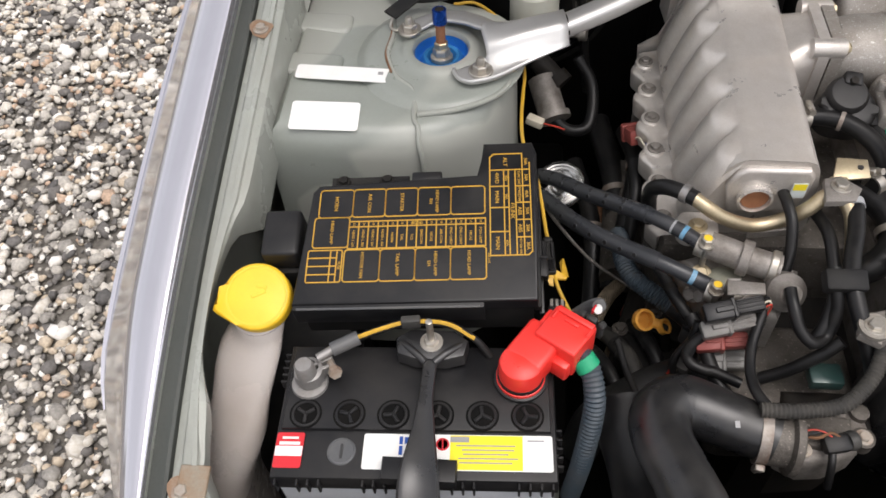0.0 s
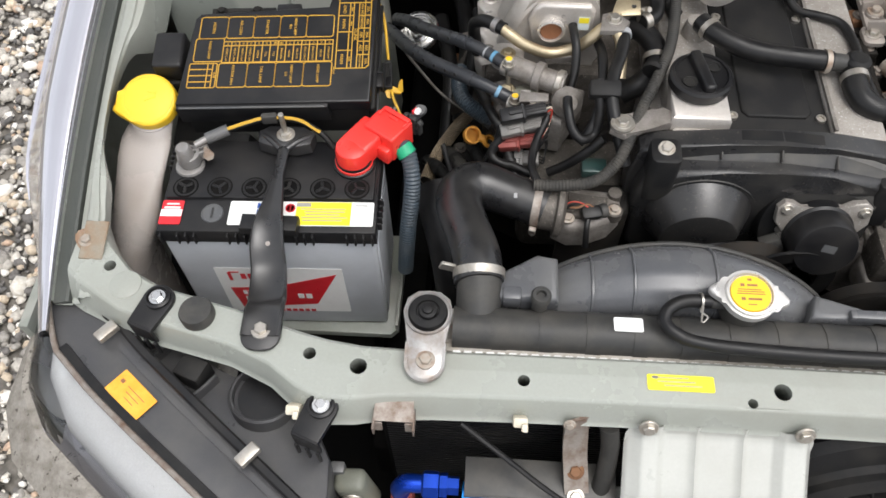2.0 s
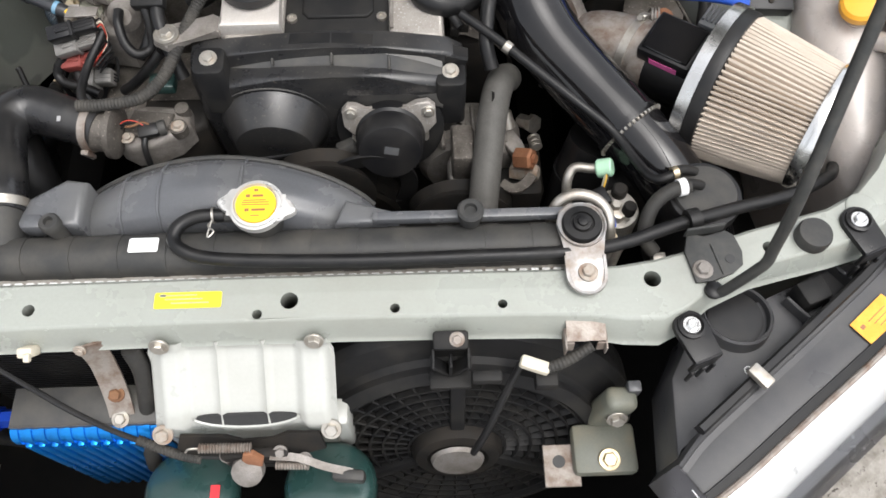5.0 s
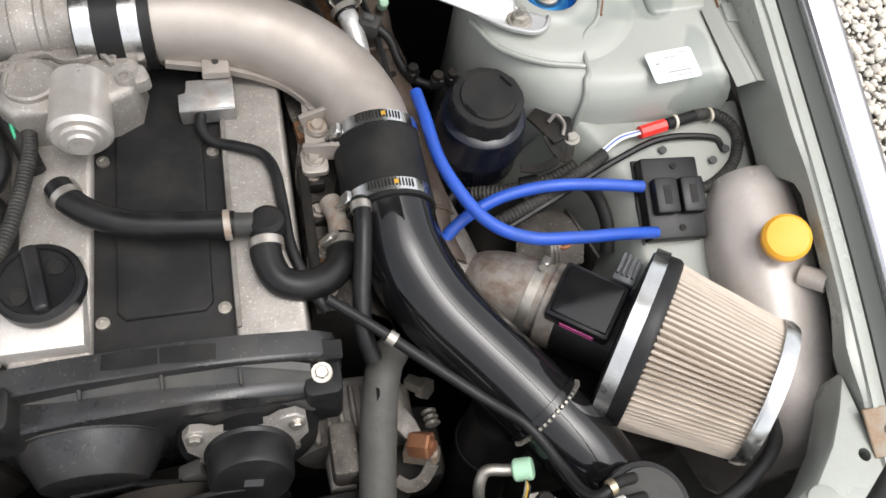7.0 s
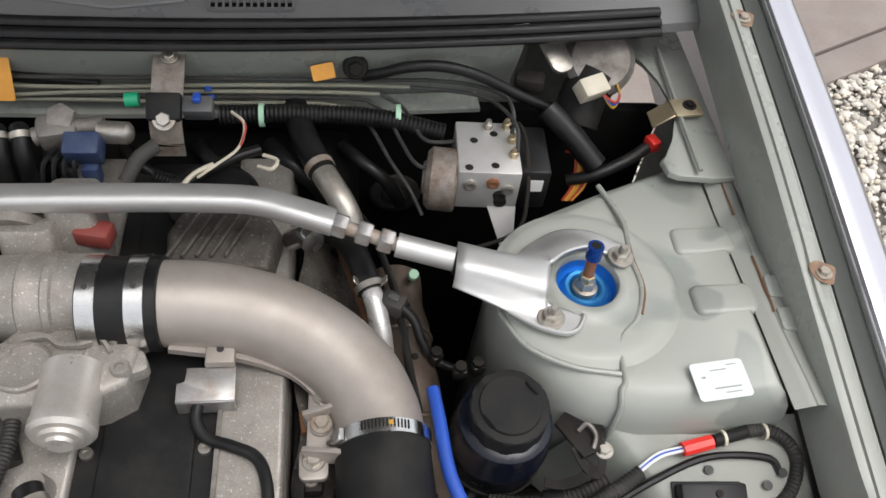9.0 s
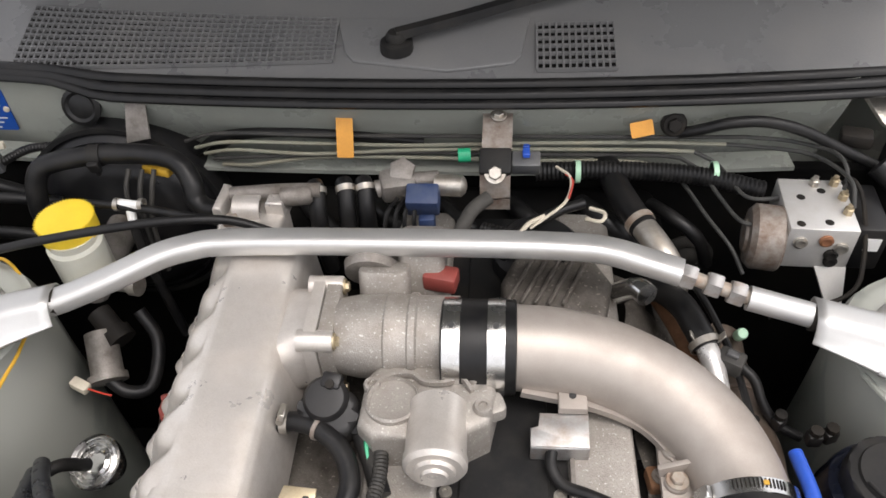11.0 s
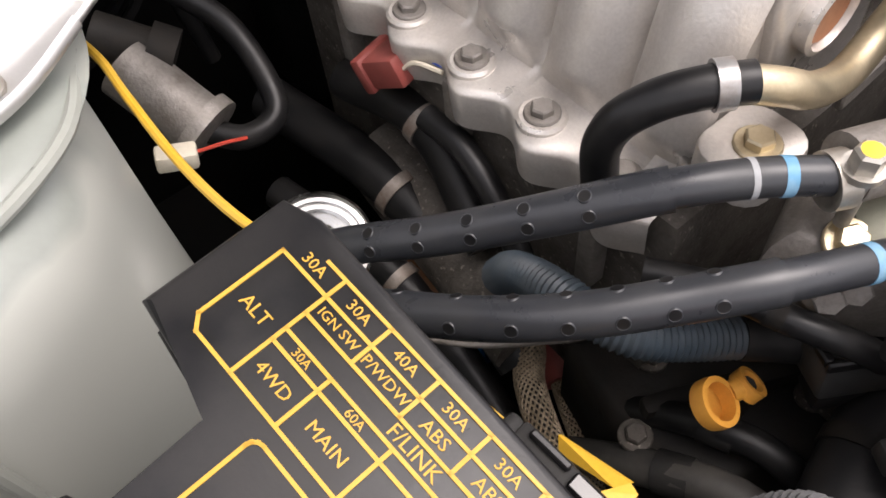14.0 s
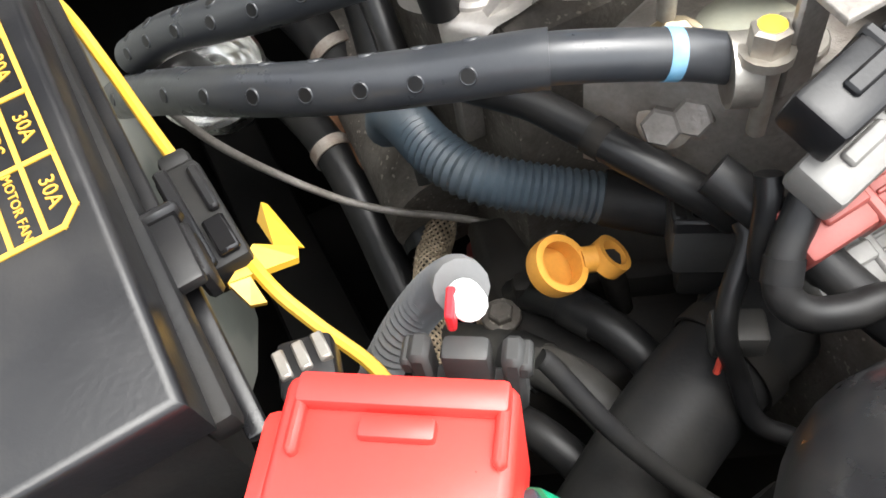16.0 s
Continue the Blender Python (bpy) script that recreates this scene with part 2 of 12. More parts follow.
def chalked(mat, tone, scale, low, high, rough):
    """Adds dried water stains with clear edges to a paint."""
    n, l = mat.node_tree.nodes, mat.node_tree.links
    b = n["Principled BSDF"]
    co = n.new("ShaderNodeTexCoord")
    cloud = n.new("ShaderNodeTexNoise")
    cloud.inputs["Scale"].default_value, cloud.inputs["Detail"].default_value, cloud.inputs["Distortion"].default_value = scale, 2.5, 0.6
    edge = n.new("ShaderNodeValToRGB")
    edge.color_ramp.elements[0].position, edge.color_ramp.elements[1].position = low, high
    l.new(co.outputs["Object"], cloud.inputs["Vector"])
    l.new(cloud.outputs["Fac"], edge.inputs["Fac"])
    for socket, value in (("Base Color", (*tone, 1)), ("Roughness", rough)):
        old = b.inputs[socket].links[0].from_socket
        mix = n.new("ShaderNodeMix")
        mix.data_type = "RGBA" if socket == "Base Color" else "FLOAT"
        if socket == "Base Color":
            l.new(old, mix.inputs[6])
            mix.inputs[7].default_value = value
            l.new(edge.outputs["Color"], mix.inputs[0])
            l.new(mix.outputs[2], b.inputs[socket])
        else:
            l.new(old, mix.inputs[2])
            mix.inputs[3].default_value = value
            l.new(edge.outputs["Color"], mix.inputs[0])
            l.new(mix.outputs[0], b.inputs[socket])
    return mat


tower_paint = chalked(material("tower_paint", (0.258, 0.278, 0.252), 0.32, 0, (0.19, 0.195, 0.165), 0.35, 9, 300, 0.02, coat=0.15, spread=0.05, gloss_var=0.12), (0.350, 0.360, 0.325), 5.5, 0.47, 0.50, 0.45)
apron_paint = chalked(material("apron_paint", (0.225, 0.240, 0.212), 0.36, 0, (0.13, 0.128, 0.105), 0.55, 9, 300, 0.03, coat=0.1, spread=0.07, gloss_var=0.15), (0.275, 0.280, 0.250), 7.0, 0.50, 0.55, 0.5)
bumper_paint = material("bumper_paint", (0.52, 0.51, 0.56), 0.3, 0.5, DUST, 0.3, 14, 900, 0.01, coat=0.8, spread=0.04)
black_plastic = material("black_plastic", (0.009, 0.009, 0.010), 0.36, 0, (0.045, 0.041, 0.036), 0.35, 22, 700, 0.06, spec=0.35)
matt_plastic = material("matt_plastic", (0.013, 0.013, 0.0135), 0.50, 0, (0.050, 0.046, 0.039), 0.40, 25, 500, 0.12, spec=0.18)
grey_plastic = material("grey_plastic", (0.085, 0.088, 0.092), 0.36, 0, (0.20, 0.18, 0.15), 0.35, 18, 420, 0.08)
dusty_plastic = material("dusty_plastic", (0.038, 0.038, 0.037), 0.48, 0, (0.11, 0.10, 0.085), 0.5, 24, 350, 0.1, spec=0.3)
rubber = material("rubber", (0.008, 0.008, 0.0085), 0.38, 0, (0.036, 0.033, 0.029), 0.3, 45, 600, 0.05, spec=0.32)
hose_rubber = material("hose_rubber", (0.013, 0.013, 0.014), 0.30, 0, (0.060, 0.056, 0.050), 0.40, 30, 500, 0.05, spec=0.6, gloss_var=0.15)
dusty_rubber = material("dusty_rubber", (0.032, 0.031, 0.029), 0.55, 0, (0.11, 0.10, 0.085), 0.45, 30, 400, 0.1, spec=0.25)
gloss_black = material("gloss_black", (0.006, 0.006, 0.007), 0.05, 0, (0.045, 0.040, 0.035), 0.2, 16, 300, 0.006, gloss_var=0.05, spec=0.5)
dark_steel = material("dark_steel", (0.016, 0.015, 0.014), 0.6, 0.2, (0.045, 0.036, 0.027), 0.5, 26, 300, 0.2, spec=0.2)
# near-black for deep fills and gaps: their shade is put into the colour
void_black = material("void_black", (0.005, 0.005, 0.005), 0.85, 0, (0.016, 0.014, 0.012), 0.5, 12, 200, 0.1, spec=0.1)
cast_silver = material("cast_silver", (0.62, 0.585, 0.545), 0.36, 0.55, (0.38, 0.33, 0.285), 0.5, 22, 650, 0.16, spread=0.14, gloss_var=0.22)
rough_cast = material("rough_cast", (0.37, 0.345, 0.315), 0.50, 0.5, (0.20, 0.17, 0.14), 0.55, 30, 700, 0.5, spread=0.25, speck=(0.62, 0.6, 0.57))
old_cast = material("old_cast", (0.27, 0.25, 0.23), 0.55, 0.5, (0.085, 0.066, 0.048), 0.7, 34, 500, 0.4, spread=0.22)
pipe_silver = material("pipe_silver", (0.41, 0.37, 0.335), 0.50, 0.5, (0.27, 0.225, 0.19), 0.55, 12, 900, 0.06, spread=0.08)
bar_silver = material("bar_silver", (0.63, 0.625, 0.61), 0.45, 0.8, (0.55, 0.54, 0.52), 0.25, 18, 900, 0.03, spread=0.05)
chrome = material("chrome", (0.70, 0.70, 0.69), 0.20, 1.0, (0.38, 0.35, 0.31), 0.35, 30, 600, 0.02, spread=0.04)
zinc = material("zinc", (0.50, 0.475, 0.43), 0.40, 0.85, (0.24, 0.18, 0.12), 0.55, 60, 500, 0.1)
rusty = material("rusty", (0.40, 0.36, 0.31), 0.6, 0.45, (0.24, 0.115, 0.05), 0.75, 55, 420, 0.3)
rust_brown = material("rust_brown", (0.20, 0.10, 0.05), 0.85, 0.1, (0.10, 0.05, 0.03), 0.6, 60, 500, 0.3)
gold_zinc = material("gold_zinc", (0.52, 0.44, 0.30), 0.4, 0.85, (0.3, 0.22, 0.14), 0.4, 50, 500, 0.1)
yellow_cap = material("yellow_cap", (0.88, 0.56, 0.03), 0.38, 0, (0.62, 0.36, 0.03), 0.3, 24, 500, 0.03, spread=0.05)
lemon_cap = material("lemon_cap", (0.86, 0.62, 0.04), 0.38, 0, (0.62, 0.42, 0.04), 0.3, 24, 500, 0.03, spread=0.05)
amber_cap = material("amber_cap", (0.82, 0.40, 0.03), 0.4, 0, (0.6, 0.30, 0.03), 0.3, 24, 500, 0.03, spread=0.05)
yellow_wire = material("yellow_wire", (0.60, 0.35, 0.03), 0.45, 0, (0.40, 0.26, 0.06), 0.4, 40, 500, 0.03)
yellow_print = material("yellow_print", (0.56, 0.315, 0.035), 0.5, 0, (0.45, 0.27, 0.02), 0.4, 60, 900, 0.0)
label_yellow = material("label_yellow", (0.86, 0.72, 0.03), 0.42, 0, (0.7, 0.52, 0.04), 0.3, 60, 700, 0.02, spread=0.04)
label_orange = material("label_orange", (0.86, 0.36, 0.03), 0.42, 0, (0.80, 0.58, 0.10), 0.7, 35, 700, 0.02, spread=0.06)
label_white = material("label_white", (0.82, 0.82, 0.80), 0.45, 0, (0.68, 0.68, 0.65), 0.3, 50, 700, 0.02, spread=0.03)
label_pale = material("label_pale", (0.66, 0.72, 0.71), 0.4, 0, (0.7, 0.74, 0.73), 0.4, 40, 700, 0.02, spread=0.03)
label_red = material("label_red", (0.62, 0.02, 0.03), 0.35, 0, (0.5, 0.03, 0.03), 0.3, 60, 700, 0.0)
# flat black that paints the dark inside holes and slots
hole_black = material("hole_black", (0.03, 0.03, 0.03), 0.5, 0, None, 0, 50, 700, 0.0)
gutter_grey = material("gutter_grey", (0.070, 0.076, 0.070), 0.55, 0, (0.11, 0.11, 0.10), 0.4, 14, 400, 0.05, spec=0.3)
smoked_navy = material("smoked_navy", (0.006, 0.008, 0.016), 0.16, 0, (0.030, 0.030, 0.032), 0.35, 30, 500, 0.01, gloss_var=0.12, spec=0.4)
rod_grey = material("rod_grey", (0.040, 0.041, 0.040), 0.5, 0.1, (0.09, 0.085, 0.075), 0.5, 90, 400, 0.1, spec=0.4)
plug_grey = material("plug_grey", (0.17, 0.165, 0.155), 0.45, 0, (0.10, 0.085, 0.07), 0.5, 60, 500, 0.05)
worn_zinc = material("worn_zinc", (0.36, 0.355, 0.35), 0.38, 0.7, (0.20, 0.14, 0.095), 0.7, 55, 500, 0.1, spread=0.12)
latch_paint = material("latch_paint", (0.44, 0.445, 0.415), 0.32, 0, (0.34, 0.335, 0.30), 0.4, 12, 300, 0.02, coat=0.4, spread=0.05)
blue_fit = material("blue_fit", (0.008, 0.05, 0.42), 0.30, 0.75, (0.01, 0.05, 0.22), 0.5, 40, 600, 0.03)
drab = material("drab", (0.14, 0.145, 0.118), 0.5, 0, (0.22, 0.19, 0.13), 0.6, 25, 400, 0.1)
rust_stain = material("rust_stain", (0.22, 0.13, 0.075), 0.7, 0, (0.30, 0.24, 0.18), 0.8, 110, 500, 0.05, spread=0.2)
blue_knob = material("blue_knob", (0.008, 0.065, 0.36), 0.25, 0.8, (0.01, 0.05, 0.20), 0.4, 60, 600, 0.03)
heat_brown = material("heat_brown", (0.16, 0.125, 0.10), 0.45, 0.6, (0.08, 0.05, 0.035), 0.7, 30, 500, 0.15, spread=0.15)
print_grey = material("print_grey", (0.30, 0.30, 0.30), 0.5, 0, None, 0, 50, 700, 0.0)
print_white = material("print_white", (0.75, 0.75, 0.73), 0.5, 0, None, 0, 50, 700, 0.0)
blue_plate = material("blue_plate", (0.012, 0.085, 0.40), 0.4, 0.2, (0.02, 0.07, 0.28), 0.3, 30, 700, 0.02)
red_plastic = material("red_plastic", (0.80, 0.042, 0.032), 0.33, 0, (0.62, 0.02, 0.02), 0.35, 25, 500, 0.03, spread=0.05)
red_plug = material("red_plug", (0.26, 0.055, 0.045), 0.5, 0, (0.16, 0.06, 0.05), 0.5, 40, 500, 0.05)
blue_anod = material("blue_anod", (0.06, 0.33, 0.72), 0.36, 0.7, (0.01, 0.12, 0.42), 0.4, 25, 600, 0.03)
blue_cooler = material("blue_cooler", (0.01, 0.24, 0.70), 0.32, 0.75, (0.01, 0.09, 0.26), 0.5, 25, 600, 0.05)
blue_cable = material("blue_cable", (0.022, 0.088, 0.47), 0.40, 0, (0.03, 0.075, 0.30), 0.45, 40, 600, 0.05, spread=0.10)
blue_conduit = material("blue_conduit", (0.045, 0.062, 0.078), 0.42, 0, (0.10, 0.10, 0.095), 0.4, 40, 500, 0.05)
dull_lead = material("dull_lead", (0.30, 0.29, 0.28), 0.5, 0.6, (0.20, 0.18, 0.16), 0.5, 60, 500, 0.08, spread=0.05)
tank_white = material("tank_white", (0.47, 0.43, 0.40), 0.26, 0, (0.36, 0.30, 0.25), 0.55, 11, 500, 0.03, spread=0.04, sub=0.35, coat=0.4)
reservoir = material("reservoir", (0.66, 0.66, 0.58), 0.34, 0, (0.58, 0.55, 0.40), 0.4, 18, 500, 0.02, sub=0.35, spread=0.04)
battery_grey = material("battery_grey", (0.50, 0.52, 0.55), 0.36, 0, (0.32, 0.33, 0.34), 0.4, 12, 600, 0.03, spread=0.04, sub=0.1)
filter_cotton = material("filter_cotton", (0.57, 0.495, 0.415), 0.85, 0, (0.42, 0.35, 0.28), 0.5, 22, 900, 0.35, spread=0.12)
horn_green = material("horn_green", (0.02, 0.055, 0.05), 0.3, 0.2, (0.08, 0.09, 0.08), 0.35, 20, 500, 0.05, coat=0.4)
olive_paint = material("olive_paint", (0.24, 0.24, 0.19), 0.5, 0, (0.30, 0.26, 0.18), 0.6, 25, 400, 0.1)
beige_plastic = material("beige_plastic", (0.62, 0.57, 0.46), 0.5, 0, (0.45, 0.38, 0.28), 0.4, 40, 600, 0.05)
green_tape = material("green_tape", (0.01, 0.33, 0.16), 0.4, 0, (0.02, 0.22, 0.11), 0.3, 40, 600, 0.03)
mint_cap = material("mint_cap", (0.42, 0.68, 0.48), 0.4, 0, (0.5, 0.6, 0.48), 0.3, 40, 600, 0.02)
orange_plastic = material("orange_plastic", (0.72, 0.33, 0.05), 0.45, 0, (0.5, 0.23, 0.05), 0.4, 40, 600, 0.05)
red_wire = material("red_wire", (0.45, 0.05, 0.03), 0.45, 0, None, 0, 40, 600, 0.0)
braid = material("braid", (0.42, 0.34, 0.24), 0.4, 0.6, (0.10, 0.075, 0.05), 0.6, 400, 1500, 0.6, spread=0.35)
# pale, mostly diffuse: sky reflected in the lens is put into the colour
lens_glare = material("lens_glare", (0.84, 0.84, 0.84), 0.35, 0.3, (0.4, 0.4, 0.4), 0.2, 12, 500, 0.0, coat=0.6)
copper_brown = material("copper_brown", (0.35, 0.16, 0.085), 0.5, 0.5, (0.2, 0.09, 0.05), 0.5, 50, 500, 0.1)
# tone of the unseen bonnet underside, set to dim bounce and reflections
bonnet_dimmer = material("bonnet_dimmer", (0.11, 0.112, 0.106), 0.8, 0, (0.14, 0.138, 0.13), 0.5, 8, 300, 0.3)
cowl_plastic = material("cowl_plastic", (0.135, 0.136, 0.137), 0.30, 0, (0.17, 0.165, 0.155), 0.5, 10, 500, 0.10, gloss_var=0.25)
glass = bpy.data.materials.new("clear_glass")
glass.use_nodes = True
gb = glass.node_tree.nodes["Principled BSDF"]
gb.inputs["Base Color"].default_value = (0.95, 0.96, 0.96, 1)
gb.inputs["Roughness"].default_value, gb.inputs["Transmission Weight"].default_value, gb.inputs["IOR"].default_value = 0.03, 1.0, 1.45


def stone_material(name):
    mat = bpy.data.materials.new(name)
    mat.use_nodes = True
    n, l = mat.node_tree.nodes, mat.node_tree.links
    b = n["Principled BSDF"]
    geo = n.new("ShaderNodeNewGeometry")
    ramp = n.new("ShaderNodeValToRGB")
    cr = ramp.color_ramp
    cr.interpolation = "CONSTANT"
    tones = ((0.0, (0.15, 0.14, 0.13)), (0.15, (0.31, 0.29, 0.26)), (0.33, (0.47, 0.44, 0.39)), (0.52, (0.64, 0.60, 0.53)), (0.68, (0.82, 0.79, 0.73)), (0.80, (0.54, 0.45, 0.34)), (0.91, (0.11, 0.105, 0.10)), (0.96, (0.50, 0.36, 0.26)))
    cr.elements[0].position, cr.elements[0].color = 0.0, (*tones[0][1], 1)
    cr.elements[1].position, cr.elements[1].color = tones[1][0], (*tones[1][1], 1)
    for p, c in tones[2:]:
        cr.elements.new(p).color = (*c, 1)
    l.new(geo.outputs["Random Per Island"], ramp.inputs["Fac"])
    co = n.new("ShaderNodeTexCoord")
    nz = n.new("ShaderNodeTexNoise")
    nz.inputs["Scale"].default_value, nz.inputs["Detail"].default_value = 130.0, 5.0
    l.new(co.outputs["Object"], nz.inputs["Vector"])
    mix = n.new("ShaderNodeMix")
    mix.data_type, mix.blend_type = "RGBA", "OVERLAY"
    mix.inputs["Factor"].default_value = 0.6
    l.new(ramp.outputs["Color"], mix.inputs["A"])
    l.new(nz.outputs["Fac"], mix.inputs["B"])
    # paler towards +x: sandier stones, plus that side's stronger light in the colour
    place_ = n.new("ShaderNodeSeparateXYZ")
    l.new(co.outputs["Object"], place_.inputs[0])
    side_lift = n.new("ShaderNodeMapRange")
    side_lift.inputs["From Min"].default_value, side_lift.inputs["From Max"].default_value = 0.2, 1.1
    side_lift.inputs["To Max"].default_value = 0.55
    l.new(place_.outputs["X"], side_lift.inputs["Value"])
    pale = n.new("ShaderNodeMix")
    pale.data_type = "RGBA"
    pale.inputs["B"].default_value = (0.80, 0.75, 0.66, 1)
    l.new(side_lift.outputs["Result"], pale.inputs["Factor"])
    l.new(mix.outputs["Result"], pale.inputs["A"])
    l.new(pale.outputs["Result"], b.inputs["Base Color"])
    b.inputs["Roughness"].default_value = 0.75
    rel = n.new("ShaderNodeBump")
    rel.inputs["Strength"].default_value, rel.inputs["Distance"].default_value = 0.4, 0.002
    l.new(nz.outputs["Fac"], rel.inputs["Height"])
    l.new(rel.outputs["Normal"], b.inputs["Normal"])
    return mat


pebble_mat = stone_material("pebbles")
grit_mat = material("grit", (0.13, 0.12, 0.105), 0.9, 0, (0.26, 0.24, 0.21), 0.8, 60, 90, 1.0, spread=0.5)
paving_mat = material("paving", (0.23, 0.19, 0.17), 0.7, 0, (0.34, 0.30, 0.27), 0.5, 6, 120, 0.3, spread=0.15)

grimy_cast = material("grimy_cast", (0.12, 0.108, 0.095), 0.6, 0.4, (0.035, 0.028, 0.022), 0.75, 40, 500, 0.5, spread=0.3, speck=(0.26, 0.23, 0.20), spec=0.3)
shroud_grey = material("shroud_grey", (0.095, 0.098, 0.105), 0.24, 0, (0.20, 0.195, 0.18), 0.35, 14, 420, 0.06)
cover_plastic = material("cover_plastic", (0.020, 0.020, 0.021), 0.30, 0, (0.060, 0.055, 0.047), 0.4, 22, 500, 0.08, spec=0.55, speck=(0.07, 0.065, 0.055))
crown_plastic = material("crown_plastic", (0.052, 0.051, 0.050), 0.36, 0, (0.13, 0.12, 0.10), 0.5, 20, 350, 0.1, spec=0.45)
faded_rubber = material("faded_rubber", (0.082, 0.078, 0.071), 0.55, 0, (0.035, 0.033, 0.030), 0.6, 26, 500, 0.1, spread=0.2, spec=0.3)
sleeve_vinyl = material("sleeve_vinyl", (0.026, 0.028, 0.032), 0.30, 0, (0.050, 0.050, 0.050), 0.4, 40, 600, 0.04, spec=0.5)
cap_steel = material("cap_steel", (0.66, 0.65, 0.63), 0.30, 0.55, (0.45, 0.42, 0.38), 0.35, 40, 600, 0.05, spread=0.06)
label_amber = material("label_amber", (0.86, 0.55, 0.02), 0.40, 0, (0.75, 0.42, 0.03), 0.3, 60, 700, 0.02, spread=0.05)
rust_tab = material("rust_tab", (0.25, 0.22, 0.17), 0.5, 0.1, (0.24, 0.12, 0.05), 0.9, 40, 420, 0.2, spread=0.15)
strap_black = material("strap_black", (0.016, 0.016, 0.017), 0.30, 0, (0.06, 0.055, 0.05), 0.3, 30, 400, 0.03, spec=0.7, gloss_var=0.12)
# speckled brown-grey paints the gravel reflected along the lens edge
gravel_mirror_rim = material("gravel_mirror_rim", (0.27, 0.25, 0.22), 0.5, 0.1, (0.10, 0.085, 0.065), 0.7, 60, 300, 0.2, spread=0.25, speck=(0.06, 0.05, 0.04))
lamp_black = material("lamp_black", (0.052, 0.052, 0.055), 0.32, 0, (0.11, 0.105, 0.095), 0.4, 20, 500, 0.05, spec=0.5)
thin_clear = bpy.data.materials.new("thin_clear")
thin_clear.use_nodes = True
tn, tk = thin_clear.node_tree.nodes, thin_clear.node_tree.links
tn.clear()
t_out, t_mix, t_see, t_shine, t_fres = tn.new("ShaderNodeOutputMaterial"), tn.new("ShaderNodeMixShader"), tn.new("ShaderNodeBsdfTransparent"), tn.new("ShaderNodeBsdfGlossy"), tn.new("ShaderNodeFresnel")
t_shine.inputs["Roughness"].default_value = 0.03
t_fres.inputs["IOR"].default_value = 1.9
t_see.inputs["Color"].default_value = (0.94, 0.95, 0.95, 1)
tk.new(t_fres.outputs[0], t_mix.inputs[0])
tk.new(t_see.outputs[0], t_mix.inputs[1])
tk.new(t_shine.outputs[0], t_mix.inputs[2])
tk.new(t_mix.outputs[0], t_out.inputs["Surface"])

stained_steel = material("stained_steel", (0.30, 0.27, 0.24), 0.55, 0.5, (0.13, 0.065, 0.035), 0.8, 60, 420, 0.3)
band_grey = material("band_grey", (0.34, 0.35, 0.36), 0.5, 0, (0.2, 0.2, 0.2), 0.4, 80, 500, 0.02)

# ---- ground ----
def ground_height(x, y):
    return 0.006 * noise.noise((x * 3, y * 3, 0.0)) + 0.003 * noise.noise((x * 14, y * 14, 5.0))


bm = grid_surface(lambda u, v: (-3 + 6 * u, -1.5 + 5 * v, ground_height(-3 + 6 * u, -1.5 + 5 * v) - 0.012), 120, 100)
far = [(-80, -80), (80, -80), (80, 80), (-80, 80)]
near = [(-3, -1.5), (3, -1.5), (3, 3.5), (-3, 3.5)]
fv = [bm.verts.new((x, y, -0.02)) for x, y in far]
nv = [bm.verts.new((x, y, -0.013)) for x, y in near]
for i in range(4):
    bm.faces.new((fv[i], fv[(i + 1) % 4], nv[(i + 1) % 4], nv[i]))
solo("ground", bm, grit_mat, "grey and white gravel ground round the car", "ground", kind="structure")


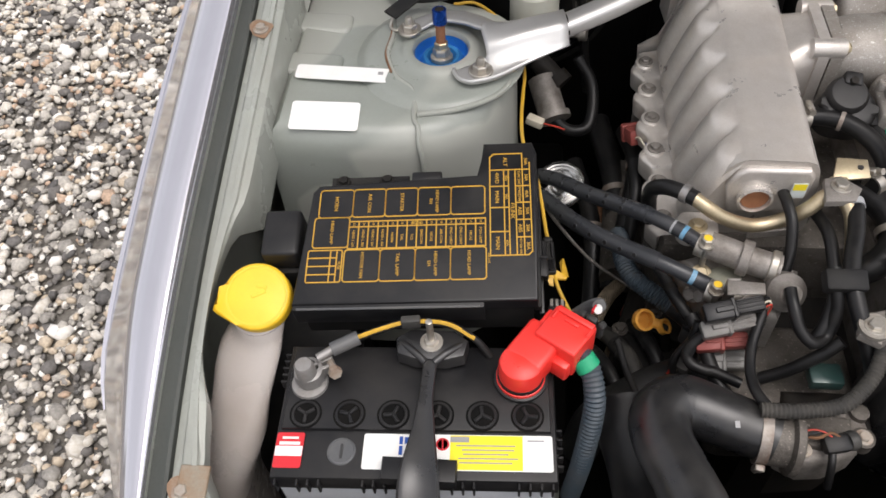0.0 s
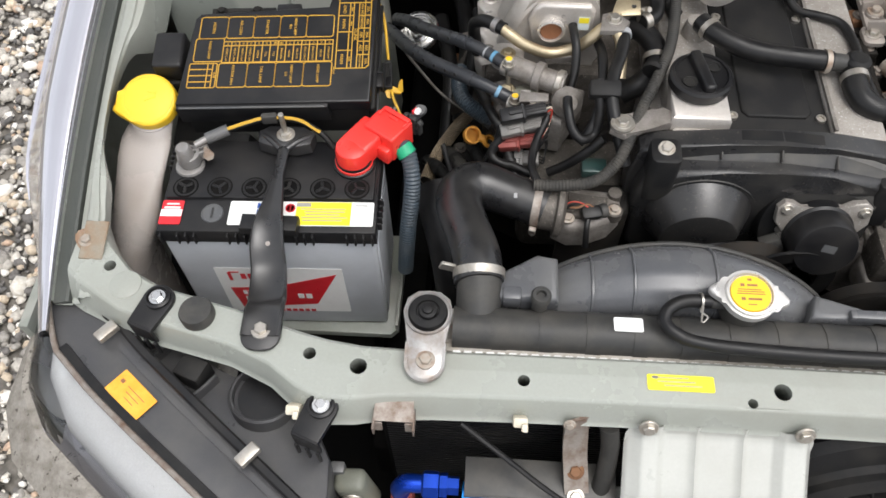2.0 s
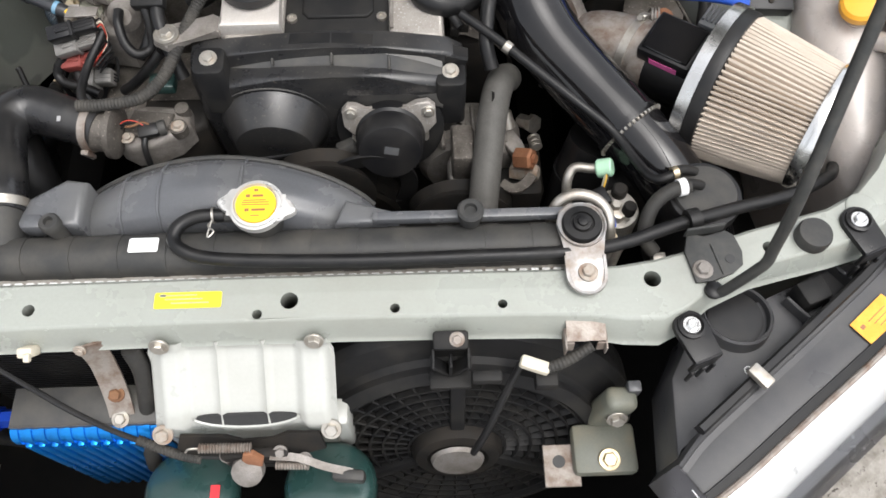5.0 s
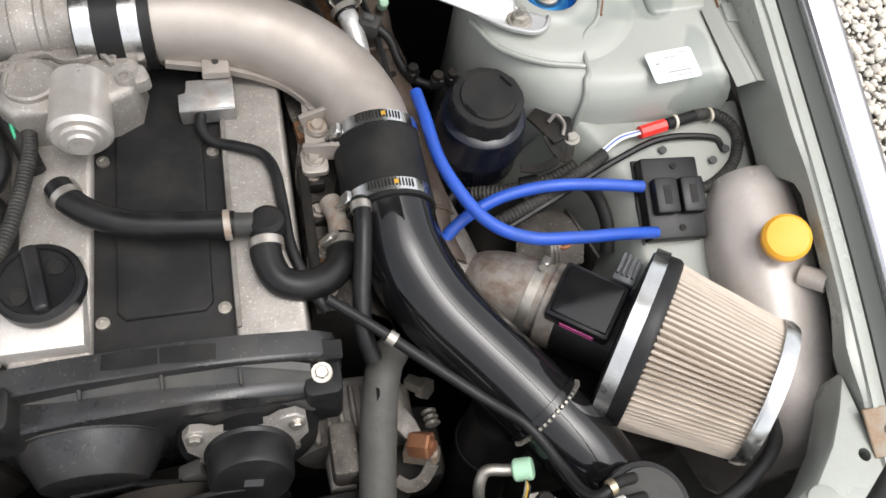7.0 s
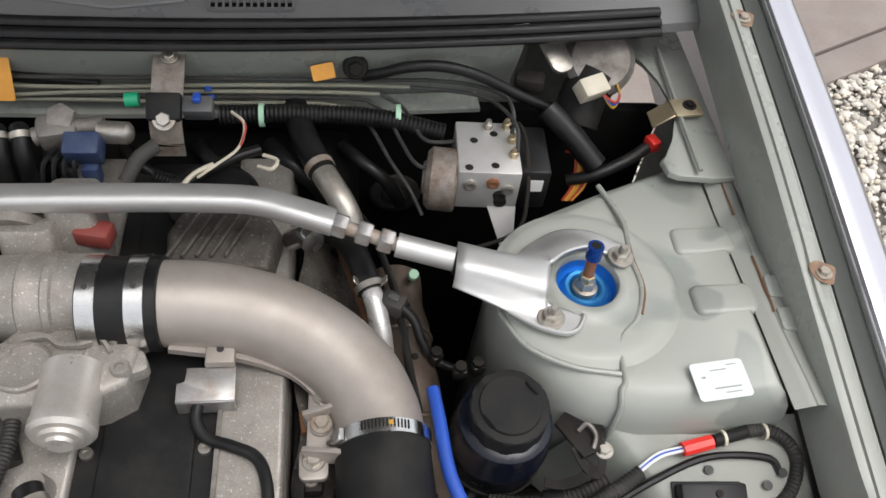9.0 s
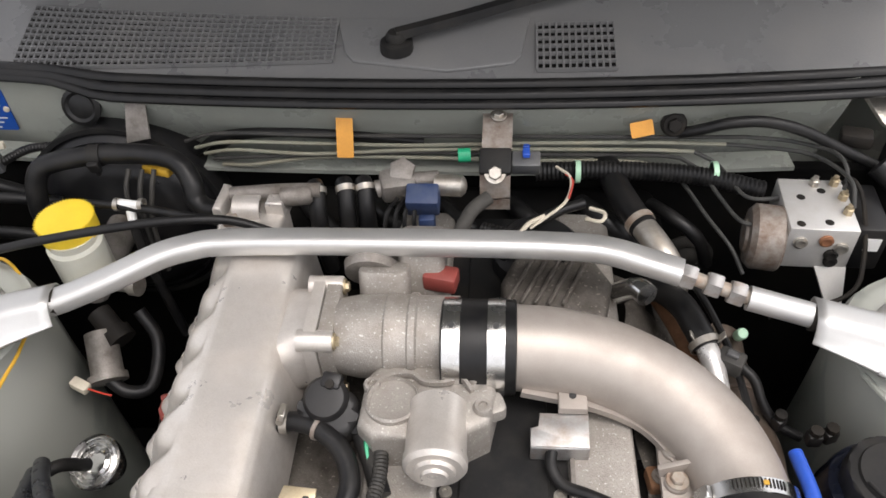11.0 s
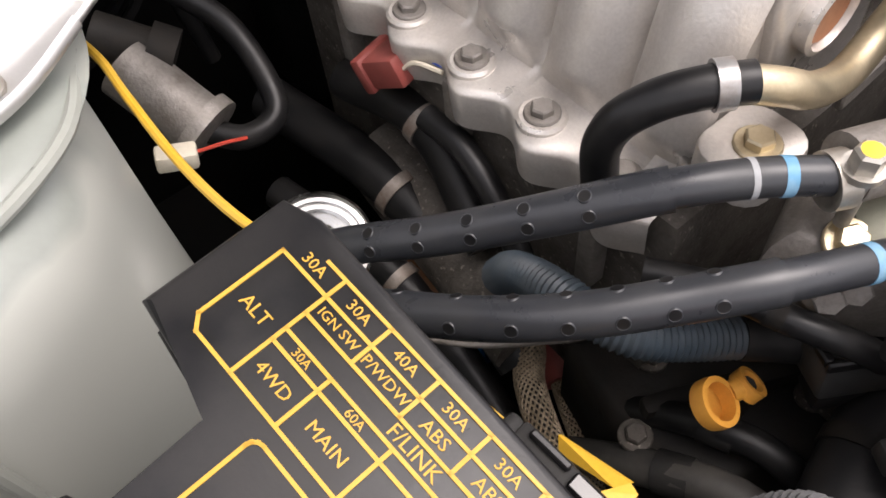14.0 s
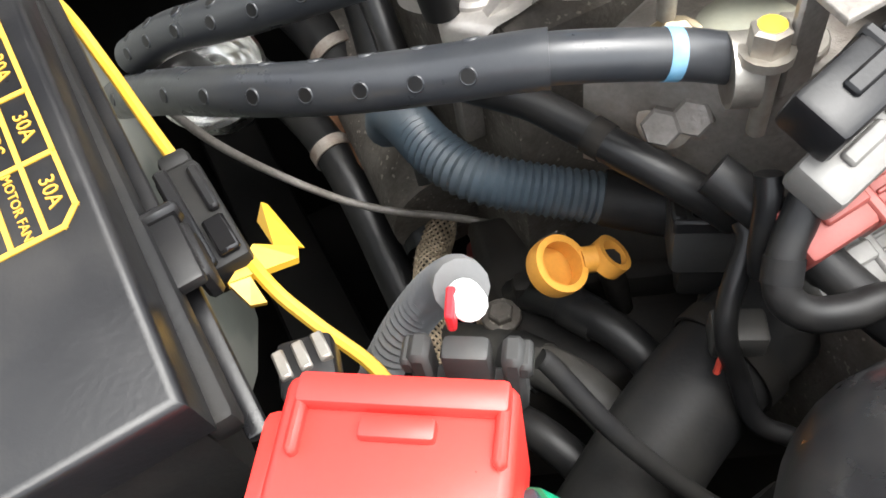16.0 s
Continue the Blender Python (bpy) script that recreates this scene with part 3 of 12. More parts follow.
def pebbles():
    rng = np.random.default_rng(4)
    shapes = []
    for k in range(10):
        s = bmesh.new()
        bmesh.ops.create_icosphere(s, subdivisions=1, radius=1.0)
        vs = np.array([v.co[:] for v in s.verts])
        fs = np.array([[v.index for v in f.verts] for f in s.faces])
        s.free()
        vs = vs * (1 + 0.16 * rng.standard_normal((len(vs), 1)))
        vs = vs * np.array([1.0, rng.uniform(0.65, 0.95), rng.uniform(0.45, 0.7)])
        shapes.append((vs, fs))
    verts, faces, base = [], [], 0
    for x0, x1, y0, y1, much in ((-2.35, -0.80, -0.05, 2.45, 5200), (0.85, 2.5, 0.3, 2.75, 5000), (-3.0, -2.35, -1.5, 3.4, 1500), (2.5, 3.0, -1.5, 3.4, 1500), (-2.35, 2.5, -1.5, -0.15, 1500), (-2.35, -0.80, 2.45, 3.4, 1500), (0.85, 2.5, -0.15, 0.3, 1500)):
        count = int((x1 - x0) * (y1 - y0) * much)
        for _ in range(count):
            x, y = rng.uniform(x0, x1), rng.uniform(y0, y1)
            if x > 0 and y - 2.125 > 0.479 * (x - 1.67):
                continue
            r = min(0.026, 0.0095 * math.exp(0.42 * rng.standard_normal()))
            vs, fs = shapes[rng.integers(10)]
            a, t = rng.uniform(0, 6.28), rng.uniform(-0.5, 0.5)
            ca, sa, ct, st = math.cos(a), math.sin(a), math.cos(t), math.sin(t)
            rot = np.array([[ca, -sa, 0], [sa, ca, 0], [0, 0, 1]]) @ np.array([[1, 0, 0], [0, ct, -st], [0, st, ct]])
            z = ground_height(x, y) + rng.uniform(-0.008, 0.006) + 0.25 * r
            verts.append(vs @ rot.T * r + np.array([x, y, z]))
            faces.append(fs + base)
            base += len(vs)
    me = bpy.data.meshes.new("gravel")
    me.from_pydata(np.concatenate(verts).tolist(), [], np.concatenate(faces).tolist())
    me.polygons.foreach_set("use_smooth", [True] * len(me.polygons))
    me.materials.append(pebble_mat)
    return tagged(new("gravel", me), "loose grey, white and brown pebbles beside the car", "gravel", kind="stuff")


pebbles()

# stone edging along the gravel
edging = thing("stone_edging", (2.0, 2.45, 0), "brown granite edging slabs along the gravel", "edging", kind="structure")
for k in range(-1, 3):
    s = T(1.67, 2.125, 0.0) @ turn("Z", 25.6) @ T(0.9 * k, 0, 0)
    part("slab", cube(0.894, 0.118, 0.06, s @ T(0.2, 0.060, -0.012), 0.006, 2), paving_mat, edging)
    part("slab", cube(0.894, 0.60, 0.06, s @ T(0.35, 0.43, -0.010), 0.006, 2), paving_mat, edging)

# ---- the car's body ----
def brow(y):
    """Height of the wing flange along the car."""
    return 0.787 + 0.2375 * y - 0.05 * max(0.0, y - 0.85) ** 1.3


def inset(y):
    """How far the wing draws in towards the nose."""
    t = max(0.0, 0.52 - y)
    return 0.15 * t * t + 0.012 * t


car = thing("car", (0, 0.6, 0.0), "silver car with its bonnet raised, parked on gravel", "car")


def wing(s, shift):
    prof = ((0.7385, -0.006), (0.7390, 0.0015), (0.7420, 0.0040), (0.752, 0.0042), (0.764, 0.0020), (0.774, -0.0018), (0.780, -0.0060), (0.7835, -0.0105), (0.787, -0.0165), (0.798, -0.034), (0.813, -0.057), (0.832, -0.085), (0.850, -0.112), (0.858, -0.140), (0.858, -0.2), (0.852, -0.34), (0.848, -0.5))

    def skin(u, v):
        y = 0.165 + 1.35 * v
        k = u * (len(prof) - 1)
        i = min(int(k), len(prof) - 2)
        x = prof[i][0] * (1 - k + i) + prof[i + 1][0] * (k - i)
        z = prof[i][1] * (1 - k + i) + prof[i + 1][1] * (k - i)
        t = max(0.0, 0.42 - y)
        x = 0.7385 + (x - 0.7385) * (1 - 2.0 * t)
        z -= 0.5 * t * t * u
        bow = 0.030 * math.sin(min(1.0, max(0.0, (y - 0.1) / 1.3)) * math.pi) * u
        return (s * (x + shift - inset(y) + bow - 0.02 * u), y, brow(y) + z)

    part("wing", grid_surface(skin, 48, 40), car_paint, car, "silver painted front wing", 60)
    arch = [V(skin(0.775, v)) + V((s * (0.004 - 0.05 * max(0.0, abs(v - 0.42) - 0.20)), 0, -0.05 * max(0.0, abs(v - 0.42) - 0.16))) for v in [0.16 + 0.02 * i for i in range(28)]]
    part("arch_lip", sweep(arch, [(-0.003, -0.004), (0.003, -0.004), (0.004, 0.0), (0.002, 0.003), (-0.003, 0.003)]), car_paint, car, "rolled wheel arch lip")

    def flange(u, v):
        y = 0.20 + 1.25 * v
        k = min(1.0, max(0.0, (y - 0.50) / 0.06))
        k = k * k * (3 - 2 * k)
        depth = -0.022 - 0.05 * k
        rows = ((0.6835, depth), (0.6825, -0.007), (0.684, -0.0012), (0.6875, 0.0), (0.6915, 0.0008), (0.6925, 0.0040), (0.6970, 0.0040), (0.6985, 0.0010), (0.7050, 0.0010), (0.7075, -0.0012), (0.7090, -0.0125), (0.7185, -0.0140), (0.7195, -0.0175), (0.7385, -0.0180), (0.7390, -0.004))
        i = min(int(round(u * 14)), 14)
        x, z = rows[i]
        if i < 4:
            x += 0.006 * (1 - k) * (1 - i / 5.0) - 0.010 * max(0.0, 1 - abs(y - 0.335) / 0.045) * (1 - i / 5.0)
        if s < 0 and i < 9:
            back = min(1.0, max(0.0, (y - 0.84) / 0.06))
            x += (0.021 * max(0.0, 1 - (abs(y - 0.41) / 0.12) ** 2) + 0.024 * back) * (1 - i / 9.0)
        if 3 < i < 8:
            z -= 0.003 * max(0.0, 1 - abs(y - 0.72) / 0.05)
        return (s * (x + shift - inset(y)), y, brow(y) + z)

    part("wing_flange", grid_surface(flange, 14, 80), bay_paint, car, "grey-green wing flange with a raised bead", 50)
    strip = [V((s * (0.7295 + shift - inset(y)), y, brow(y) - 0.0125)) for y in [0.20 + 0.05 * i for i in range(25)]]
    part("gutter_seal", sweep(strip, [(-0.0098, -0.006), (0.0088, -0.006), (0.0088, 0.004), (0.006, 0.0055), (-0.002, 0.001), (-0.0092, 0.0)]), gutter_grey, car, "dull grey gutter seal")
    for y in (0.262, 0.735, 1.05):
        at = V((s * (0.7035 + shift - inset(y)), y, brow(y) + 0.002))
        bolt(car, at, (0, 0, 1), 0.0056, rusty, label="rust-tinged bolt")
        part("rust_stain", slab([(0.0125 * (1 + 0.18 * math.sin(3 * a)) * math.cos(a), 0.0135 * (1 + 0.22 * math.cos(2 * a + 1)) * math.sin(a)) for a in [math.pi * i / 9 for i in range(18)]], 0, 0.0007, 0.0, Matrix.Translation(at) @ turn("X", 13)), rust_stain, car, "brown rust stain")
    part("flange_tab", cube(0.026, 0.044, 0.003, T(s * (0.696 + shift - inset(0.25)), 0.262, brow(0.262) + 0.0030) @ turn("X", 13), 0.001, 1), rust_tab, car, "rust-stained flange tab")


wing(-1, -0.0150)
wing(1, 0.0155)

# front cross rail
RAIL = [(0.0, 0.158, 0.100), (0.10, 0.1575, 0.100), (0.20, 0.157, 0.099), (0.29, 0.156, 0.097), (0.335, 0.157, 0.094), (0.365, 0.158, 0.088), (0.400, 0.163, 0.086), (0.425, 0.169, 0.098), (0.455, 0.178, 0.122), (0.50, 0.192, 0.142), (0.546, 0.204, 0.153), (0.585, 0.214, 0.162), (0.620, 0.232, 0.172), (0.650, 0.262, 0.187), (0.671, 0.292, 0.196), (0.688, 0.322, 0.206)]


def rail_section(x, yr, yf):
    z = 0.847
    d = yr - yf
    return [V((x, yr, z - 0.045)), V((x, yr, z - 0.004)), V((x, yr - 0.004, z)), V((x, yr - d * 0.35, z + 0.0006)), V((x, yf + d * 0.225, z)), V((x, yf + d * 0.19, z - 0.0012)), V((x, yf + d * 0.165, z - 0.004)), V((x, yf + d * 0.035, z - 0.024)), V((x, yf + 0.001, z - 0.029)), V((x, yf - 0.002, z - 0.032)), V((x, yf + 0.004, z - 0.033)), V((x, yf + d * 0.4, z - 0.045))]


def side_ring(s, x, yr, yf, k):
    return [V((s * x, p.y, p.z + 0.0)) for p in rail_section(x, yr, yf)]


rings = [side_ring(-1, *r, 0) for r in RAIL[::-1]] + [side_ring(1, *r, 0) for r in RAIL[1:]]
rail = part("front_rail", loft(rings), bay_paint, car, "grey-green painted front cross rail with holes")
HOLES = [(-0.643, 0.234, 0.0065), (-0.415, 0.145, 0.0065), (-0.365, 0.134, 0.0085), (-0.203, 0.128, 0.0060), (0.014, 0.117, 0.0048), (0.044, 0.130, 0.0085), (0.145, 0.119, 0.0048), (0.248, 0.120, 0.0046), (0.395, 0.141, 0.0085), (0.516, 0.171, 0.0065), (0.676, 0.246, 0.006)]
cut(rail, [lathe([(r, -0.1), (r, 0.1)], 20, T(x, y, 0.86)) for x, y, r in HOLES])
for f in rail.data.polygons:
    f.use_smooth = f.normal.z < 0.985
for x in (-0.62, 0.62):
    part("rail_stamping", lathe([(0.017, -0.001), (0.0165, 0.0012), (0.014, 0.0022), (0, 0.0024)], 24, T(x, 0.212, 0.847)), bay_paint, rail)
for x, y in ((-0.082, 0.0945), (0.066, 0.0955)):
    bolt(rail, (x, y, 0.828), (0, -1, 0.45), 0.0062, zinc)
bolt(rail, (-0.157, 0.0935, 0.827), (0, -1, 0.45), 0.0040, rusty)
for x in (-0.425, -0.205, 0.425):
    clip = T(x, 0.094, 0.828) @ turn("X", 30)
    bmc = cube(0.014, 0.010, 0.020, clip, 0.002)
    cube(0.006, 0.008, 0.006, clip @ T(0.004, -0.004, 0.012), 0.001, 1, bmc)
    part("clip", bmc, beige_plastic, rail, "off-white plastic clip")
for s in (-1, 1):
    bmb = slab([(-0.019, -0.011), (0.019, -0.011), (0.019, 0.011), (-0.019, 0.011)], 0, 0.002, 0, T(s * 0.327, 0.096, 0.834) @ turn("X", 18))
    cube(0.008, 0.0022, 0.014, T(s * 0.327 - 0.015, 0.083, 0.824) @ turn("X", -10), 0.0006, 1, bmb)
    cube(0.008, 0.0022, 0.014, T(s * 0.327 + 0.015, 0.083, 0.824) @ turn("X", -10), 0.0006, 1, bmb)
    for e in (-1, 1):
        cube(0.002, 0.022, 0.016, T(s * 0.327 + e * 0.0195, 0.088, 0.824), 0.0005, 1, bmb)
    part("stop_bracket", bmb, stained_steel, rail, "rust-flecked steel stop bracket")

# strut towers and inner aprons
TOWER = [(0.676, 0.628), (0.600, 0.626), (0.535, 0.628), (0.485, 0.640), (0.452, 0.662), (0.428, 0.700), (0.414, 0.742), (0.411, 0.790), (0.420, 0.832), (0.442, 0.862), (0.480, 0.885), (0.545, 0.912), (0.60, 0.930), (0.676, 0.955)]


def tower(s):
    cx, cy = s * 0.500 + 0.0025, 0.769
    mid = V((0.56, 0.775))

    def ring(off, z, zl=0.0):
        out = []
        for x, y in TOWER:
            d = V((x, y)) - mid
            q = mid + d * (1 - off / d.length)
            out.append((s * q.x, q.y, z + zl * (q.x - 0.5)))
        return out

    bm = bmesh.new()
    rs = []
    for off, z in ((-0.012, 0.52), (-0.002, 0.78), (0.0, 0.868), (0.004, 0.884), (0.012, 0.896), (0.024, 0.903)):
        rs.append([bm.verts.new(p) for p in ring(off, z, 0.06)])
    n = len(TOWER)
    for a, b in zip(rs, rs[1:]):
        for i in range(n):
            bm.faces.new((a[i], a[(i + 1) % n], b[(i + 1) % n], b[i]))
    bmesh.ops.subdivide_edges(bm, edges=[e for e in bm.edges if e.verts[0] in rs[-1] and e.verts[1] in rs[-1]], cuts=1)
    edge = [e for e in bm.edges if e.is_boundary and all(v.co.z > 0.88 for v in e.verts)]
    hole = [bm.verts.new((cx + 0.098 * math.cos(a), cy + 0.098 * math.sin(a), 0.9035)) for a in [2 * math.pi * i / 40 for i in range(40)]]
    inner = [bm.edges.new((hole[i], hole[(i + 1) % 40])) for i in range(40)]
    bmesh.ops.triangle_fill(bm, use_beauty=True, use_dissolve=False, edges=edge + inner)
    body = part("strut_tower", bm, tower_paint, car, "grey-green painted suspension tower", 50)
    prof = [(0.098, 0.9035), (0.0955, 0.9042), (0.091, 0.9075), (0.086, 0.9095), (0.078, 0.9101), (0.056, 0.9103), (0.0485, 0.9110), (0.0450, 0.9130), (0.0415, 0.9148), (0.0355, 0.9150), (0.0330, 0.9140), (0.0315, 0.911), (0.0312, 0.888), (0.029, 0.882)]
    part("tower_cup", lathe(prof, 64, T(cx, cy, 0), None, 360.0, False), tower_paint, car)
    part("cup_floor", lathe([(0.035, 0.882), (0, 0.882)], 32, T(cx, cy, 0)), void_black, body)
    # raised swages and seams
    for y0 in (0.745, 0.822):
        part("swage", slab(rounded(0.068, 0.038, 0.010, 4), -0.004, 0.0022, 0.0060, T(s * 0.642, y0, 0.9100) @ turn("Y", -s * 3.4), None, 3), tower_paint, body)
    seam = [(s * 0.545, 0.905, 0.908), (s * 0.560, 0.85, 0.9095), (s * 0.556, 0.80, 0.9105), (s * 0.558, 0.76, 0.911), (s * 0.545, 0.725, 0.909), (s * 0.522, 0.70, 0.9075), (s * 0.518, 0.66, 0.904), (s * 0.513, 0.650, 0.902), (s * 0.512, 0.638, 0.890), (s * 0.508, 0.630, 0.86), (s * 0.505, 0.629, 0.76)]
    part("seam", tube(seam, 0.0030, 8, 6), bay_paint, body, "sealed panel seam")
    part("seam", tube([(s * 0.515, 0.665, 0.9055), (s * 0.47, 0.675, 0.9055), (s * 0.43, 0.70, 0.9045), (s * 0.41, 0.74, 0.903)], 0.0030, 8, 6), bay_paint, body)
    part("rust_streak", tube([(s * 0.5615, 0.85, 0.9105), (s * 0.558, 0.80, 0.9115), (s * 0.560, 0.76, 0.912), (s * 0.550, 0.728, 0.911)], 0.0016, 6, 5), rust_brown, body, "rust along the seam")
    # outer shelf between tower and wing
    edge = ((0.668, 0.9105), (0.678, 0.9150), (0.6835, 0.9172), (0.6850, 0.9168), (0.6862, 0.9185), (0.697, 0.9170), (0.706, 0.9080))

    def shelf(u, v):
        y = 0.618 + 0.345 * v
        x, z = edge[int(round(u * 6))]
        sway = 0.0018 * math.sin(y * 31 + s)
        return (s * (x + sway * (0.1 < u < 0.8) + (0.0 if s > 0 else -0.014 * u)), y, z + 0.05 * max(0.0, y - 0.86))

    part("shelf", grid_surface(shelf, 6, 40), tower_paint, car, "grey-green shelf beside the tower", 40)
    if s > 0:
        for y0, tilt in ((0.752, 13), (0.712, 9)):
            part("shelf_plate", slab(rounded(0.017, 0.026, 0.003, 3), 0, 0.0045, 0.0012, T(0.6935, y0, 0.9170) @ turn("Z", -3) @ turn("X", tilt * 0.3)), bay_paint, car)
        part("rust_streak", tube([(0.6845, 0.792, 0.9185), (0.6848, 0.772, 0.9185), (0.6836, 0.752, 0.9182), (0.6846, 0.735, 0.9180), (0.6835, 0.722, 0.9178)], 0.0014, 6, 5), rust_brown, car, "rust along the seam")
        part("rust_streak", tube([(0.6850, 0.905, 0.9205), (0.6846, 0.880, 0.9192), (0.6842, 0.850, 0.9188)], 0.0011, 6, 5), rust_brown, car)
    # rear corner panel that sweeps round to the bulkhead
    if s > 0:
        panel = slab([(s * x, y) for x, y in ((0.698, 0.897), (0.708, 1.19), (0.575, 1.185), (0.598, 1.155), (0.622, 1.130), (0.643, 1.100), (0.655, 1.065), (0.659, 1.030), (0.656, 0.991), (0.643, 0.955), (0.628, 0.935), (0.618, 0.924), (0.622, 0.905), (0.632, 0.899), (0.672, 0.894))], 0.922, 0.930, 0.003)
        part("corner_panel", panel, bay_paint, car)
        part("corner_seam", tube([(s * 0.655, 0.90, 0.937), (s * 0.658, 1.0, 0.938), (s * 0.664, 1.12, 0.938)], 0.0026, 8, 6), bay_paint, car)


tower(-1)
tower(1)


def corner(u, v):
    """Sheet that sweeps from the battery-side shelf round to the bulkhead."""
    inner = ((-0.616, 0.918, 0.937), (-0.648, 0.945, 0.937), (-0.664, 0.978, 0.938), (-0.671, 1.010, 0.940), (-0.670, 1.040, 0.944), (-0.661, 1.066, 0.950), (-0.645, 1.074, 0.961), (-0.622, 1.077, 0.975), (-0.595, 1.074, 0.988), (-0.564, 1.070, 1.000))
    outer = ((-0.700, 0.897, 0.934), (-0.704, 0.935, 0.945), (-0.706, 0.975, 0.953), (-0.706, 1.010, 0.960), (-0.706, 1.038, 0.967), (-0.704, 1.062, 0.973), (-0.690, 1.078, 0.978), (-0.660, 1.086, 0.984), (-0.618, 1.085, 0.994), (-0.564, 1.078, 1.003))
    k = v * 9
    i = min(int(k), 8)
    a = V(inner[i]).lerp(V(inner[i + 1]), k - i)
    b = V(outer[i]).lerp(V(outer[i + 1]), k - i)
    return a.lerp(b, u) + V((0, 0, 0.003 * math.sin(u * math.pi)))


panel = part("corner_panel", grid_surface(corner, 6, 54), bay_paint, car, "pale corner sheet by the bulkhead", 60)
part("panel_edge", tube([corner(0, k / 18) - V((0, 0, 0.0025)) for k in range(19)], 0.0032, 8, 3), bay_paint, panel)
part("panel_seam", tube([corner(0.35, 0.05), corner(0.30, 0.25), corner(0.30, 0.45), corner(0.35, 0.65)], 0.0020, 8, 6), bay_paint, panel)
part("panel_face", cube(0.085, 0.004, 0.050, T(-0.658, 0.909, 0.909) @ turn("Z", -13), 0.001, 1), bay_paint, panel)

# inner walls, floor and bulkhead
for s in (-1, 1):
    part("inner_apron", cube(0.01, 1.0, 0.62, T(s * 0.742, 0.68, 0.49)), apron_paint, car)
part("undertray", cube(1.36, 1.30, 0.02, T(0, 0.52, 0.22)), void_black, car, "near-black undertray, the shade down there put into its colour")


def bow(x):
    """How far the bulkhead and cowl curve back towards the sides."""
    return 0.13 * x * x


def bulkhead(u, v):
    prof = ((1.040, 1.004), (1.036, 0.994), (1.037, 0.983), (1.046, 0.957), (1.060, 0.925), (1.072, 0.900), (1.076, 0.888), (1.100, 0.45))
    i = int(u * 7 + 1e-6)
    y, z = prof[i]
    x = -0.68 + 1.36 * v
    t = min(1.0, max(0.0, (x - 0.47) / 0.05))
    k = min(1.0, max(0.0, (-x - 0.40) / 0.08))
    upright = (0.016, 0.019, 0.018, 0.009, -0.004, -0.010, -0.010, 0.0)[i] * k * k * (3 - 2 * k)
    return (x, y + bow(x) + 0.10 * t * t * (3 - 2 * t) + upright, z)


part("bulkhead", grid_surface(bulkhead, 7, 60), bay_paint, car, "grey-green painted bulkhead")
part("bulkhead_ledge", sweep([V((-0.62 + 0.05 * i, 1.058 + 0.6 * bow(-0.62 + 0.05 * i), 0.888)) for i in range(22)], [(-0.016, -0.004), (0.016, -0.004), (0.016, 0.002), (-0.016, 0.002)]), bay_paint, car)
# near-black sheet; the shade low on the bulkhead is in its colour
part("bulkhead_dark", cube(1.36, 0.02, 0.66, T(0, 1.085, 0.542), 0.008), void_black, car, "near-black sheet low on the bulkhead, shade put into its colour")
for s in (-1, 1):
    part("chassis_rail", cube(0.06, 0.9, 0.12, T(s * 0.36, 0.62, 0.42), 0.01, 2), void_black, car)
    tyre = lathe([(0.20, -0.09), (0.29, -0.095), (0.31, -0.08), (0.315, 0), (0.31, 0.08), (0.29, 0.095), (0.20, 0.09)], 40, T(s * 0.70, 0.70, 0.315) @ turn("Y", 90))
    part("tyre", tyre, rubber, car)

# cowl with grilles, seal and wiper
COWL = ((1.036, 0.990), (1.040, 1.000), (1.056, 1.007), (1.075, 1.0135), (1.11, 1.0235), (1.15, 1.0335), (1.20, 1.044), (1.25, 1.052), (1.27, 1.058), (1.29, 1.085))


def drop(x):
    """How the cowl's front edge draws back and then dips at the battery side."""
    k = min(1.0, max(0.0, (-x - 0.38) / 0.10))
    k = k * k * (3 - 2 * k)
    return V((0, 0.018 * k - 0.40 * max(0.0, -x - 0.62), 0.008 * k - 0.25 * max(0.0, -x - 0.58)))


def cowl(u, v):
    i = int(u * 9 + 1e-6)
    y, z = COWL[i]
    x = -0.72 + 1.44 * v
    d = drop(x) * max(0.0, 1 - i / 4.0)
    return (x, y + bow(x) + d.y, z - 0.02 * x * x + d.z)


part("cowl", grid_surface(cowl, 9, 40), cowl_plastic, car, "faded black plastic windscreen cowl")


def cowl_at(x, q):
    """A place on the cowl's slope."""
    z = COWL[2][1]
    for (a, za), (b, zb) in zip(COWL[2:], COWL[3:]):
        if q >= a:
            z = za + (zb - za) * min(1.0, (q - a) / (b - a))
    return V((x, q + bow(x), z - 0.02 * x * x))


def grille(x0, x1, fa, fb, ba, bb, nx, ny):
    def at(u, v, up):
        x = x0 + (x1 - x0) * u
        q = (fa + (fb - fa) * u) * (1 - v) + (ba + (bb - ba) * u) * v
        return cowl_at(x, q) + V((0, 0, up))

    g = bmesh.new()
    for i in range(nx + 1):
        sweep([at(i / nx, k / 4, 0.0040) for k in range(5)], [(-0.0011, -0.003), (0.0011, -0.003), (0.0011, 0.001), (-0.0011, 0.001)], g)
    for j in range(ny + 1):
        sweep([at(k / 10, j / ny, 0.0040) for k in range(11)], [(-0.0013, -0.003), (0.0013, -0.003), (0.0013, 0.0014), (-0.0013, 0.0014)], g)
    part("grille", g, cowl_plastic, car, "grey-black plastic air grille")
    # near-black sheet under the bars paints the shade inside the openings
    part("grille_dark", grid_surface(lambda u, v: at(u, v, 0.0012), 12, 4), void_black, car)


grille(-0.52, -0.120, 1.060, 1.084, 1.160, 1.150, 46, 10)
